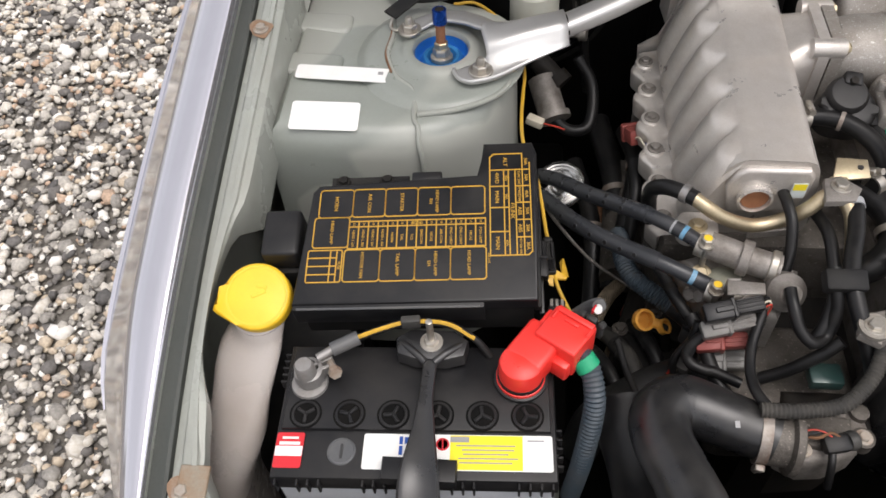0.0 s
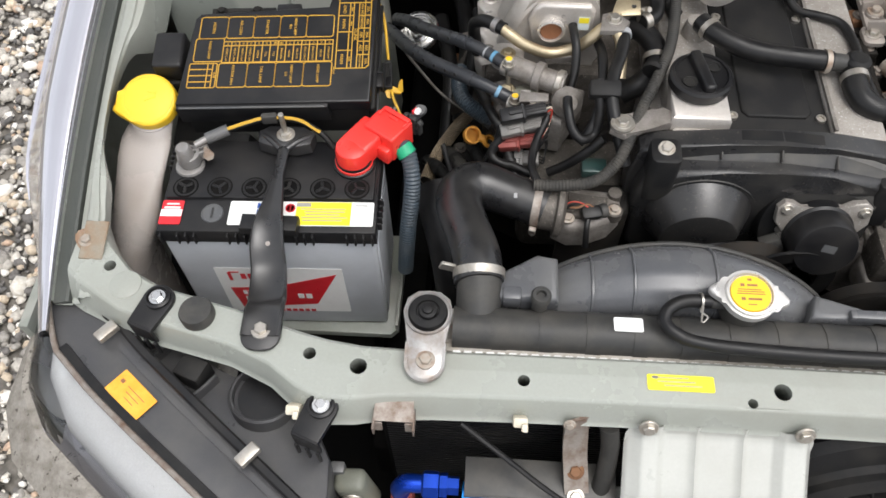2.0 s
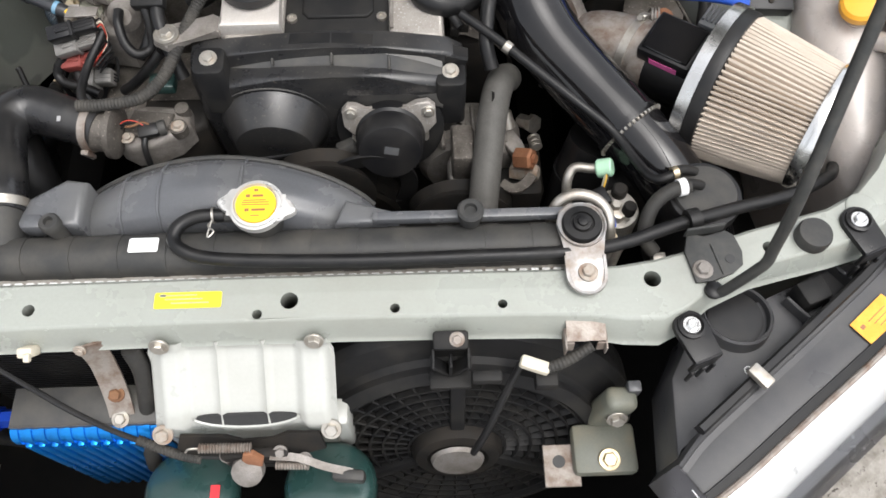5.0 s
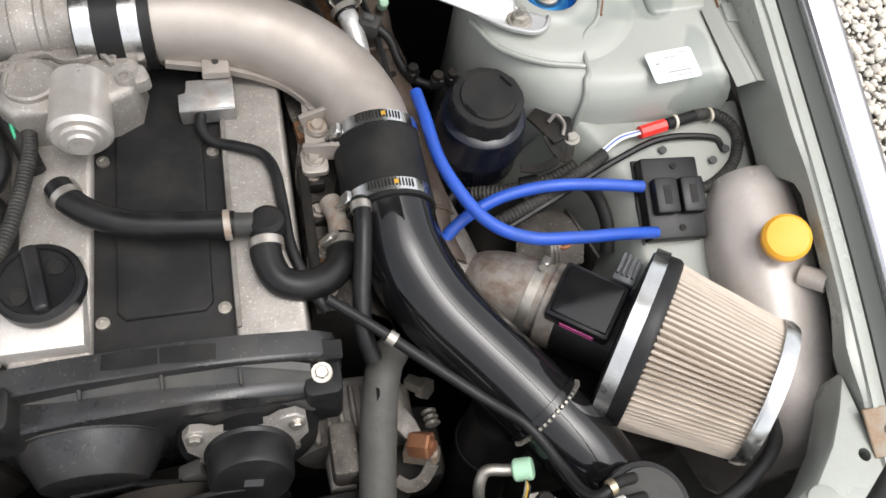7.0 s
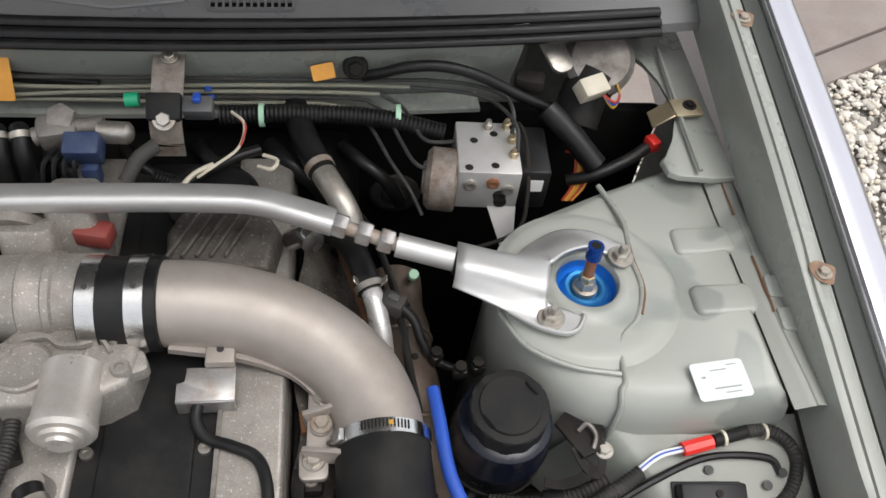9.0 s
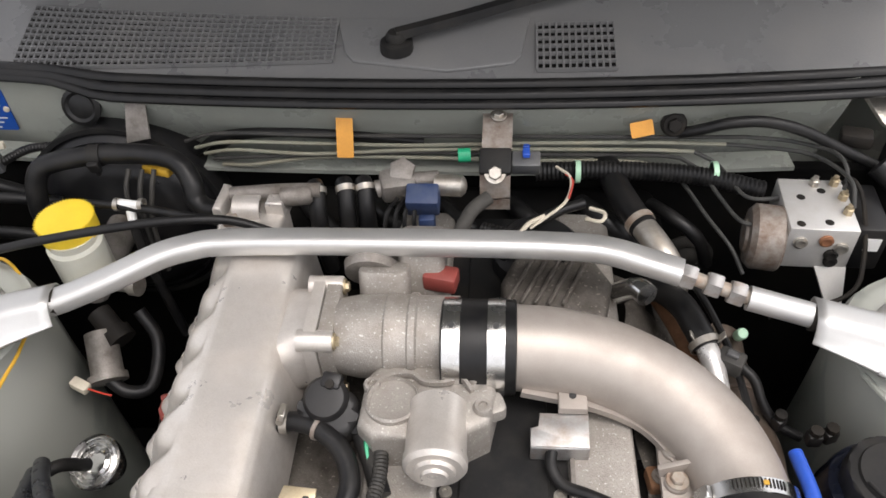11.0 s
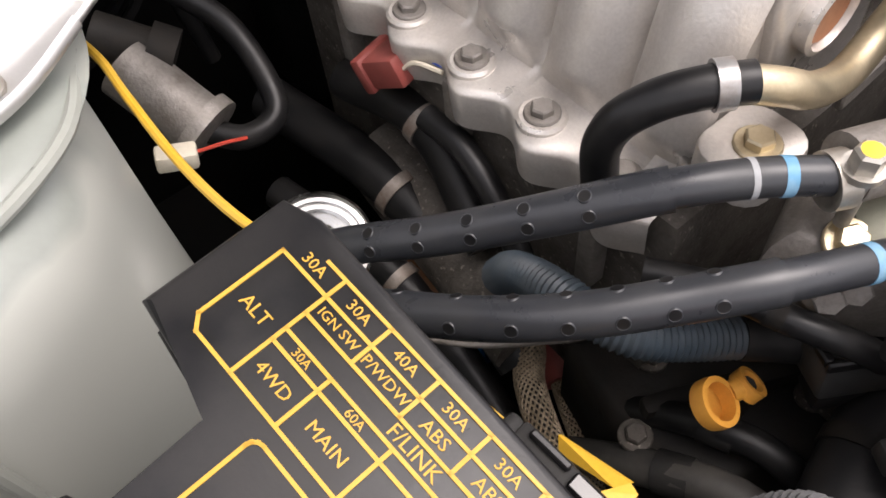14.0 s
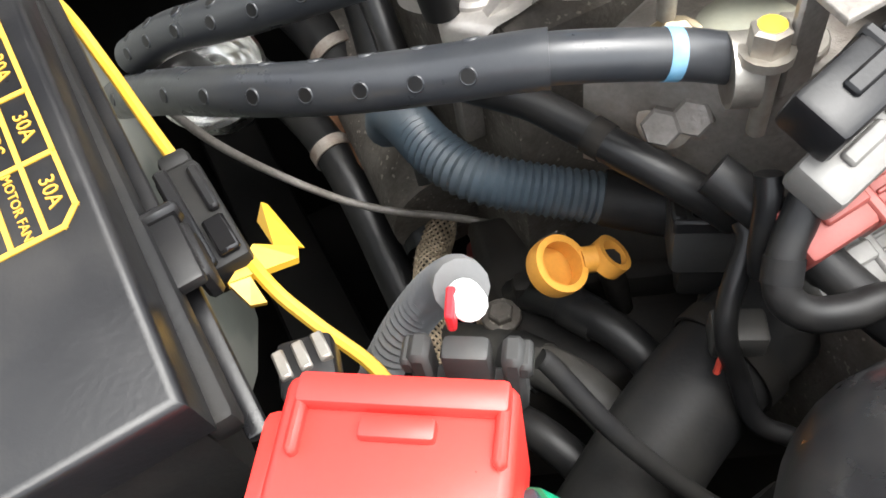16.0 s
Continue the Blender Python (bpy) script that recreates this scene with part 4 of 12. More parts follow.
grille(0.118, 0.208, 1.070, 1.070, 1.140, 1.140, 12, 6)
plate = slab([(-0.122, 1.150), (-0.105, 1.095), (-0.095, 1.084), (0.015, 1.070), (0.090, 1.080), (0.100, 1.092), (0.110, 1.150)], 0, 0.003, 0.0015)
for vv in plate.verts:
    vv.co = cowl_at(vv.co.x, vv.co.y) + V((0, 0, vv.co.z + 0.001))
part("wiper_recess", plate, cowl_plastic, car)
for k, (dy, z, r) in enumerate(((1.030, 0.996, 0.0055), (1.041, 1.002, 0.0065), (1.052, 1.009, 0.006))):
    pts = [V((x, dy + bow(x), z - 0.02 * x * x)) + drop(x) * (1 - 0.3 * k) for x in [-0.71 + 0.0276 * i for i in range(50)]]
    part("bonnet_seal", sweep(pts, [(a * 1.15, b) for a, b in circle(r, 10)]), rubber, car, "black rubber bonnet seal")


def bonnet(u, v):
    x = -0.70 + 1.40 * u
    return (x * (1 - 0.06 * v), 1.44 - 0.75 * v, 1.10 + 0.95 * v + 0.04 * (1 - 4 * (u - 0.5) ** 2) * math.sin(math.pi * v))


# out of view: shades the rear of the bay, prop rod implies it
bon = grid_surface(bonnet, 16, 14)
grid_surface(lambda u, v: V(bonnet(u, v)) + V((0, 0.012, 0.016)), 16, 14, bon)
part("bonnet", bon, bonnet_dimmer, car, "raised bonnet, out of view, underside toned to dim the bay")
wp = T(-0.045, 1.104, 1.022)
wiper = bmesh.new()
lathe([(0.020, 0), (0.019, 0.012), (0.012, 0.014), (0.012, 0.020), (0.009, 0.024), (0, 0.024)], 20, wp, wiper)
sweep(spline([(-0.045, 1.104, 1.043), (0.03, 1.130, 1.050), (0.12, 1.165, 1.058), (0.3, 1.225, 1.075), (0.5, 1.26, 1.085)], 6), [(-0.009, -0.004), (0.009, -0.004), (0.006, 0.005), (-0.006, 0.005)], wiper)
part("wiper_arm", wiper, matt_plastic, car, "black wiper arm on its spindle")
screen = grid_surface(lambda u, v: (-0.72 + 1.44 * v, 1.285 + bow(-0.72 + 1.44 * v) + 0.55 * u, 1.080 - 0.02 * (-0.72 + 1.44 * v) ** 2 + 0.32 * u), 8, 20)
part("windscreen", screen, gloss_black, car, "dark windscreen glass")

# ---- battery corner ----
def bars(rows, mat, parent, m, bm=None, name="print"):
    """Flat printed bars: (x, y, width, height) on a label's own plane."""
    own = bmesh.new()
    for x, y, w, h in rows:
        cube(w, h, 0.0003, m @ T(x, y, 0), 0, 1, own)
    return part(name, own, mat, parent)


def sticker(name, w, h, m, mat, parent=None, r=0.002, label=""):
    return part(name, slab(rounded(w, h, r), 0, 0.0004, 0, m), mat, parent, label)


battery = thing("battery", (-0.488, 0.349, 0.630), "grey car battery with a black lid beside the washer tank", "battery")
bmb = cube(0.238, 0.124, 0.202, T(-0.4885, 0.3490, 0.731), 0.005, 3)
part("case", bmb, battery_grey, battery, "pale grey battery case")
lid = slab([(-0.609, 0.284), (-0.367, 0.284), (-0.367, 0.413), (-0.609, 0.413)], 0.828, 0.849, 0.004)
lid_ = part("lid", lid, black_plastic, battery, "black battery lid")
part("lid_step", slab([(-0.604, 0.327), (-0.372, 0.327), (-0.372, 0.409), (-0.604, 0.409)], 0.848, 0.8530, 0.002), black_plastic, lid_)
for k in range(26):
    x = -0.604 + 0.0093 * k
    if k in (2, 3, 4, 8, 9, 10, 16, 17, 18, 22, 23, 24, 25, 0):
        part("lid_rib", cube(0.0022, 0.006, 0.016, T(x, 0.282, 0.838), 0.0006, 1), black_plastic, lid_)
for k in range(5):
    part("lid_rib", cube(0.006, 0.0022, 0.012, T(-0.611, 0.376 + 0.007 * k, 0.841), 0.0006, 1), black_plastic, lid_)
    part("lid_rib", cube(0.006, 0.0022, 0.012, T(-0.365, 0.300 + 0.008 * k, 0.839), 0.0006, 1), black_plastic, lid_)
for k in range(6):
    m = T(-0.5845 + 0.0386 * k, 0.341, 0.8525)
    cap = lathe([(0.0128, 0), (0.0125, 0.0012), (0.0105, 0.0014), (0.0100, 0.0004), (0, 0.0004)], 24, m)
    for a in (30, 150, 270):
        cube(0.0085, 0.0032, 0.0022, m @ turn("Z", a + 17 * k) @ T(0.0045, 0, 0.0012), 0.0006, 1, cap)
    part("vent_cap", cap, black_plastic, lid_)
    # near-black ring paints the shade round the cap
    part("vent_well", lathe([(0.0146, 0.0), (0.0144, 0.0007), (0.0126, 0.0007)], 24, m), void_black, lid_)
m = T(-0.5495, 0.308, 0.849)
part("indicator", lathe([(0.0125, 0), (0.0122, 0.0012), (0.011, 0.0015), (0.0105, 0.0008), (0, 0.0008)], 24, m), grey_plastic, lid_, "round charge indicator")
part("indicator_slot", cube(0.0022, 0.013, 0.0008, m @ T(0, 0, 0.0014), 0, 1), hole_black, lid_)
part("post", lathe([(0.017, 0.0), (0.016, 0.003), (0.0095, 0.004), (0.0088, 0.031), (0.0070, 0.034), (0, 0.0345)], 20, T(-0.585, 0.371, 0.8525)), dull_lead, battery, "lead battery post")
st = T(-0.595, 0.3085, 0.8495)
sticker("red_label", 0.024, 0.032, st, label_red, lid_, label="red and white label")
bars([(0, -0.001, 0.0235, 0.009)], label_white, lid_, st @ T(0, 0, 0.0006))
bars([(0, 0.011, 0.014, 0.002), (0, 0.006, 0.018, 0.0028)], print_white, lid_, st @ T(0, 0, 0.0006))
wl_ = T(-0.451, 0.3085, 0.8495)
sticker("warning_label", 0.160, 0.032, wl_, label_white, lid_, label="white and yellow warning label")
bars([(0.0245, 0.0, 0.061, 0.0305)], label_yellow, lid_, wl_ @ T(0, 0, 0.0006))
bars([(0.002, 0.0115, 0.016, 0.005)] + [(0.024 + (i % 2) * 0.002, 0.006 - 0.0038 * i, 0.050 - 0.006 * (i % 3), 0.0011) for i in range(5)] + [(0.066, 0.011, 0.014, 0.0012)], print_grey, lid_, wl_ @ T(0, 0, 0.0010), name="warning_print")
bars([(-0.048, 0.010, 0.003, 0.007), (-0.043, 0.010, 0.004, 0.006), (-0.048, 0.001, 0.003, 0.008), (-0.042, 0.001, 0.003, 0.005)], blue_plate, lid_, wl_ @ T(0, 0, 0.0008))
part("warning_sign", lathe([(0.0056, 0), (0.0056, 0.0006), (0.0043, 0.0006), (0.0043, 0)], 20, wl_ @ T(-0.0125, 0.007, 0.0005)), label_red, lid_)
bars([(-0.0125, 0.007, 0.0012, 0.010)], label_red, lid_, wl_ @ T(0, 0, 0.0012))
# front sticker, brand shown as plain shapes
fs = T(-0.490, 0.2864, 0.7160) @ turn("X", 90)
sticker("front_label", 0.152, 0.106, fs, label_white, battery, label="white front label with a red wedge")
wedge = slab([(-0.066, 0.006), (-0.015, 0.008), (0.068, 0.040), (0.036, -0.032), (-0.060, -0.044)], 0, 0.0003, 0, fs @ T(0, 0, 0.0005))
part("red_wedge", wedge, label_red, battery)
bars([(-0.048 + 0.0108 * i, -0.0245, 0.0080, 0.020) for i in range(3)] + [(-0.050 + 0.0066 * i, -0.0045, 0.0050, 0.009) for i in range(4)] + [(0.018 + 0.0100 * i, -0.012, 0.0074, 0.011) for i in range(2)], print_white, battery, fs @ T(0, 0, 0.0011))
bars([(-0.044 + 0.0086 * i, 0.034, 0.0060, 0.012) for i in range(4)] + [(-0.060, 0.034, 0.004, 0.018), (-0.054, 0.0435, 0.012, 0.0025)] + [(-0.052 + 0.0080 * i, -0.0495, 0.0058, 0.006) for i in range(11)], label_red, battery, fs @ T(0, 0, 0.0008))
battery.rotation_euler[2] = radians(2.2)
for x in (-0.6068, -0.3702):
    part("case_rib", cube(0.0030, 0.110, 0.170, T(x - 0.0012 if x < -0.5 else x + 0.0012, 0.349, 0.735), 0.001, 1), battery_grey, battery)
tray = thing("battery_tray", (-0.488, 0.35, 0.617), "grey-green steel tray under the battery", "tray")
part("base", slab([(-0.620, 0.276), (-0.362, 0.276), (-0.354, 0.284), (-0.354, 0.432), (-0.620, 0.432)], 0.618, 0.628, 0.003), apron_paint, tray)
part("rim", slab([(-0.3565, 0.284), (-0.3525, 0.284), (-0.3525, 0.432), (-0.3565, 0.432)], 0.619, 0.640, 0.001), apron_paint, tray)
part("rim", slab([(-0.624, 0.276), (-0.620, 0.276), (-0.620, 0.432), (-0.624, 0.432)], 0.619, 0.640, 0.001), apron_paint, tray)
solo("tray_stand", cube(0.20, 0.12, 0.22, T(-0.49, 0.36, 0.518), 0.01), dark_steel, "dark steel stand under the battery tray", "bracket")

# hold-down strap
clamp = thing("battery_clamp", (-0.466, 0.167, 0.852), "black steel battery hold-down strap bolted to the front rail", "strap")
path = spline([(-0.466, 0.158, 0.8525), (-0.467, 0.188, 0.853), (-0.470, 0.206, 0.840), (-0.474, 0.240, 0.842), (-0.477, 0.262, 0.858), (-0.478, 0.285, 0.866), (-0.478, 0.32, 0.866), (-0.4785, 0.35, 0.867), (-0.478, 0.380, 0.868), (-0.478, 0.408, 0.869)], 6)
w = [1.2, 1.2, 1.2, 1.15, 1.1, 0.98, 0.60, 0.36, 0.36, 0.75]
sc = []
for i in range(len(path)):
    t = i / (len(path) - 1) * 9
    j = min(int(t), 8)
    sc.append(w[j] * (1 - t + j) + w[j + 1] * (t - j))
part("strap", sweep(path, [(-0.0165, -0.0015), (-0.0165, 0.0025), (-0.0145, 0.0045), (-0.011, 0.0022), (0.011, 0.0022), (0.0145, 0.0045), (0.0165, 0.0025), (0.0165, -0.0015)], scale=sc), strap_black, clamp)
part("strap_foot", slab(rounded(0.040, 0.044, 0.016, 6), 0, 0.0035, 0.0015, T(-0.466, 0.165, 0.850)), strap_black, clamp)
bmw = slab([(-0.032, -0.010), (0.030, -0.010), (0.030, 0.010), (-0.032, 0.010)], -0.006, 0.006, 0.002, T(-0.478, 0.288, 0.858))
part("strap_wing", bmw, black_plastic, clamp)
bmw = slab([(-0.030, -0.012), (-0.014, -0.017), (0.014, -0.017), (0.030, -0.012), (0.033, 0.004), (0.020, 0.014), (-0.020, 0.014), (-0.033, 0.004)], -0.010, 0.006, 0.003, T(-0.478, 0.403, 0.866))
part("strap_saddle", bmw, strap_black, clamp)
for e in (-1, 1):
    part("saddle_arm", tube([(-0.478 + e * 0.004, 0.384, 0.870), (-0.478 + e * 0.016, 0.394, 0.872), (-0.478 + e * 0.030, 0.406, 0.868)], 0.0035, 10, 5), strap_black, clamp)
bolt(clamp, (-0.466, 0.165, 0.8535), (0, 0, 1), 0.0068, zinc)
part("rivet_hole", lathe([(0.0026, 0), (0.0026, 0.0006), (0, 0.0006)], 12, T(-0.4755, 0.262, 0.8612) @ turn("X", 22)), worn_zinc, clamp)
bolt(clamp, (-0.478, 0.403, 0.872), (0, 0, 1), 0.0068, zinc, name="nut")
part("stud", lathe([(0.0032, 0.0), (0.0032, 0.034), (0, 0.035)], 10, T(-0.478, 0.403, 0.872)), zinc, clamp)
part("hook_rod", tube([(-0.478, 0.4195, 0.860), (-0.478, 0.4215, 0.78), (-0.478, 0.424, 0.632)], 0.0032, 8, 4), dark_steel, clamp)

# terminals
neg = thing("negative_terminal", (-0.585, 0.371, 0.858), "grey battery terminal clamp on the bare post", "terminal")
part("clamp_ring", lathe([(0.0094, 0.0), (0.0135, 0.0), (0.0140, 0.003), (0.0128, 0.012), (0.0094, 0.013), (0.0094, 0.0)], 24, T(-0.585, 0.371, 0.8585)), dull_lead, neg)
for e in (-1, 1):
    part("clamp_lug", cube(0.018, 0.0035, 0.012, T(-0.572, 0.378, 0.8645) @ turn("Z", 30) @ T(0, e * 0.0035, 0), 0.001), dull_lead, neg)
part("lug_bolt", lathe([(0.0035, -0.010), (0.0035, 0.010), (0.0060, 0.010), (0.0060, 0.0155), (0, 0.0155)], 6, T(-0.566, 0.379, 0.868) @ turn("Z", 30) @ turn("X", 70)), rusty, neg)
part("crimp", tube([(-0.578, 0.381, 0.8735), (-0.563, 0.391, 0.876)], 0.0042, 10, 3), dull_lead, neg)
part("sleeve", tube([(-0.566, 0.389, 0.876), (-0.543, 0.401, 0.879)], 0.0066, 14, 3), grey_plastic, neg, "grey rubber sleeve")
cab = [(-0.545, 0.400, 0.879), (-0.520, 0.410, 0.882), (-0.497, 0.416, 0.884), (-0.465, 0.418, 0.880), (-0.440, 0.411, 0.868), (-0.425, 0.402, 0.853)]
part("cable", tube(cab, 0.0034, 10, 6), rubber, neg, "black earth cable with a yellow stripe")
part("stripe", tube([(x, y - 0.0009, z + 0.0020) for x, y, z in cab[:-1]], 0.0021, 6, 6), yellow_wire, neg)
part("cable_clip", cube(0.018, 0.008, 0.012, T(-0.497, 0.416, 0.884) @ turn("Z", 8), 0.002), dusty_plastic, neg)

pos = thing("positive_terminal_cover", (-0.4, 0.385, 0.853), "bright red plastic cover over the positive battery terminal", "terminal cover")
pm = T(-0.398, 0.380, 0.853) @ turn("Z", 56)
pb = T(-0.3500, 0.4245, 0.8515) @ turn("Z", 56)
part("skirt", lathe([(0.0235, -0.001), (0.0235, 0.004), (0.021, 0.005), (0.0205, 0.012)], 28, pm), black_plastic, pos, "black skirt under the cover")
part("cap", lathe([(0.0215, 0.004), (0.0215, 0.008), (0.0195, 0.009), (0.0195, 0.026), (0.0180, 0.031), (0.0150, 0.033), (0, 0.034)], 32, pm), red_plastic, pos)
part("arm", cube(0.044, 0.037, 0.030, pm @ T(0.022, 0, 0.0190), 0.005, 3), red_plastic, pos)
part("block", cube(0.037, 0.041, 0.036, pb @ T(-0.018, 0.000, 0.0220), 0.0025, 3), red_plastic, pos)
part("block_lip", cube(0.006, 0.0365, 0.005, pb @ T(-0.0034, -0.001, 0.0405), 0.0012, 2), red_plastic, pos)
part("block_hinge", cube(0.004, 0.013, 0.003, pb @ T(-0.0095, -0.001, 0.0405), 0.0008, 2), red_plastic, pos)
for e in (-1, 1):
    part("block_rib", cube(0.014, 0.0022, 0.004, pb @ T(-0.008, -0.001 + e * 0.0172, 0.0405), 0.0008, 1), red_plastic, pos)
part("side_ledge", cube(0.030, 0.007, 0.026, pb @ T(-0.0185, 0.0225, 0.0215), 0.003, 2), red_plastic, pos)
part("side_lug", cube(0.020, 0.018, 0.022, pm @ T(0.030, -0.024, 0.012), 0.003, 2), red_plastic, pos)
posc = thing("battery_cable", (-0.345, 0.42, 0.66), "thick corrugated battery cable with a green tape band", "cable")
part("conduit", ribbed([(-0.350, 0.402, 0.868), (-0.338, 0.392, 0.860), (-0.332, 0.368, 0.835), (-0.338, 0.345, 0.775), (-0.345, 0.34, 0.69)], 0.0100, 0.0042), blue_conduit, posc)
part("tape", tube([(-0.345, 0.398, 0.866), (-0.338, 0.391, 0.859)], 0.0112, 16, 3), green_tape, posc, "green tape")
# cable end behind the cover
lugc = thing("cable_end", (-0.345, 0.455, 0.83), "grey corrugated cable end in a plastic holder", "cable end")
part("conduit", ribbed([(-0.362, 0.462, 0.790), (-0.3535, 0.4676, 0.814), (-0.3430, 0.4690, 0.830), (-0.333, 0.466, 0.846), (-0.3272, 0.458, 0.861), (-0.3285, 0.4475, 0.873)], 0.0062, 0.0028), grey_plastic, lugc)
part("plug", lathe([(0.0038, 0), (0.0038, 0.0072), (0.0034, 0.0078), (0, 0.0078)], 14, aim((-0.3295, 0.4445, 0.8745), (-0.1, -0.65, 0.55))), label_white, lugc, "white cable end")
part("stripe", cube(0.0020, 0.0075, 0.006, T(-0.3338, 0.4405, 0.8785) @ turn("Z", -30), 0.0005, 1), label_red, lugc)
hm = T(-0.3350, 0.4335, 0.8620) @ turn("Z", -34)
part("holder", cube(0.010, 0.006, 0.026, hm, 0.0015), dusty_plastic, lugc, "dark plastic holder")
part("bridge", cube(0.020, 0.005, 0.006, hm @ T(0, 0, -0.002), 0.001, 1), dusty_plastic, lugc)
for e in (-1, 1):
    part("latch_arm", cube(0.0045, 0.007, 0.022, hm @ T(e * 0.0095, 0, 0.002), 0.0012, 1), dusty_plastic, lugc)
    part("latch_tooth", cube(0.003, 0.007, 0.005, hm @ T(e * 0.0118, 0, 0.009), 0.0008, 1), dusty_plastic, lugc)

# ---- fuse box ----
FB = T(-0.5004, 0.5194, 0.907) @ turn("Z", 3.0) @ turn("X", 9.2) @ turn("Y", -1.4) @ Matrix.Diagonal((1.0, 1.085, 1.0, 1.0))
fuse_box = thing("fuse_box", (-0.50, 0.53, 0.84), "black relay and fuse box with yellow printing on its lid", "fuse box")
OUT = [(-0.112, -0.082), (0.112, -0.082), (0.116, 0.066), (0.112, 0.078), (0.064, 0.078), (0.060, 0.040), (-0.098, 0.037), (-0.104, 0.030)]
box_lid = part("lid", slab(OUT, -0.016, 0.0, 0.0025, FB, None, 3), black_plastic, fuse_box, "black lid")
part("lid_front", slab([(-0.112, -0.0865), (0.064, -0.0865), (0.064, -0.07), (-0.112, -0.07)], -0.030, -0.003, 0.002, FB), black_plastic, fuse_box)
part("body", slab([(x * 0.97, y * 0.97) for x, y in OUT], -0.066, -0.015, 0.002, FB), matt_plastic, fuse_box)
part("relay_block", cube(0.036, 0.046, 0.030, FB @ T(-0.130, -0.012, -0.012), 0.004, 3), black_plastic, fuse_box)
part("relay_block", cube(0.034, 0.05, 0.034, FB @ T(-0.128, -0.014, -0.044), 0.003, 2), matt_plastic, fuse_box)
part("lid_edge", sweep([FB @ V((x, y, -0.003)) for x, y in ((-0.108, -0.0855), (0.06, -0.0855))], circle(0.0012, 6)), grey_plastic, fuse_box)
part("side_strip", cube(0.007, 0.150, 0.010, FB @ T(0.1125, -0.006, -0.022), 0.002), matt_plastic, fuse_box)
part("side_strip", cube(0.005, 0.150, 0.004, FB @ T(0.1160, -0.006, -0.034), 0.001), black_plastic, fuse_box)
for yy, h in ((-0.042, 0.018), ):
    lt = cube(0.009, h, 0.004, FB @ T(0.1175, yy, -0.0215), 0.001)
    cube(0.004, h * 0.8, 0.012, FB @ T(0.1215, yy, -0.028), 0.001, 1, lt)
    cube(0.011, 0.003, 0.007, FB @ T(0.1180, yy + h / 2, -0.021), 0.001, 1, lt)
    part("lid_latch", lt, black_plastic, fuse_box, "black lid latch")
mount = slab([(-0.088, 0.034), (-0.010, 0.034), (-0.010, 0.050), (-0.088, 0.050)], -0.012, -0.008, 0.001, FB)
part("mount_tab", mount, matt_plastic, fuse_box)
for x in (-0.076, -0.032):
    bolt(fuse_box, FB @ V((x, 0.045, -0.008)), (0, 0, 1), 0.0048, dark_steel)
part("mount_clip", cube(0.030, 0.010, 0.010, FB @ T(0.008, 0.046, -0.008), 0.002), black_plastic, fuse_box)


GRID = bmesh.new()
LW = 0.0011


def line(x0, y0, x1, y1):
    a, b = V((x0, y0, 0.0003)), V((x1, y1, 0.0003))
    d = b - a
    cube(d.length + LW, LW, 0.0004, FB @ T(*((a + b) / 2)) @ turn("Z", math.degrees(math.atan2(d.y, d.x))), 0, 1, GRID)


def cell(x0, y0, x1, y1, r=0.003):
    pts = []
    for cx, cy, a0 in ((x1 - r, y1 - r, 0), (x0 + r, y1 - r, 90), (x0 + r, y0 + r, 180), (x1 - r, y0 + r, 270)):
        for i in range(4):
            a = radians(a0 + 30 * i)
            pts.append((cx + r * math.cos(a), cy + r * math.sin(a)))
    for p, q in zip(pts, pts[1:] + pts[:1]):
        line(*p, *q)


XL = [-0.0955, -0.0625, -0.0310, 0.0005, 0.0325, 0.0650]
for a, b in zip(XL, XL[1:]):
    cell(a, 0.0020, b, 0.0310)
cell(-0.0985, -0.0285, -0.0645, 0.0020)
XB = [-0.0670, -0.0330, 0.0000, 0.0330, 0.0660]
for a, b in zip(XB, XB[1:]):
    cell(a, -0.0620, b, -0.0310)
line(-0.0645, -0.0300, 0.0655, -0.0300)
line(-0.0645, -0.0025, 0.0655, -0.0025)
line(-0.0645, -0.0080, 0.0655, -0.0080)
for i in range(15):
    x = -0.0645 + 0.1300 * i / 14
    line(x, -0.0300, x, -0.0025)
for x0, y0, x1, y1 in ((-0.1015, -0.0620, -0.069, -0.0310), ):
    cell(x0, y0, x1, y1, 0.002)
for y in (-0.0385, -0.0465, -0.0545):
    line(-0.1015, y, -0.0740, y)
for x in (-0.0800, -0.0740):
    line(x, -0.0620, x, -0.0310)
line(0.0735, 0.0650, 0.1015, 0.0650)
line(0.0700, 0.0615, 0.0735, 0.0650)
line(0.0700, -0.0400, 0.0700, 0.0615)
line(0.0700, -0.0400, 0.1050, -0.0400)
line(0.1050, -0.0400, 0.1085, -0.0365)
line(0.1085, -0.0365, 0.1085, 0.0545)
for x in (0.0835, 0.0880, 0.0945, 0.1015):
    line(x, -0.0400, x, 0.0650 if x > 0.10 else 0.0475)
line(0.0700, 0.0475, 0.1085, 0.0475)
for y in (0.0300, 0.0078, -0.0167):
    line(0.0700, y, 0.0880, y)
for y in (0.0300, 0.0125, -0.0050, -0.0225):
    line(0.0945, y, 0.1085, y)
part("printed_grid", GRID, yellow_print, box_lid, "yellow printed grid")
TX = lambda x, y: FB @ T(x, y, 0.0002) @ turn("Z", -90)
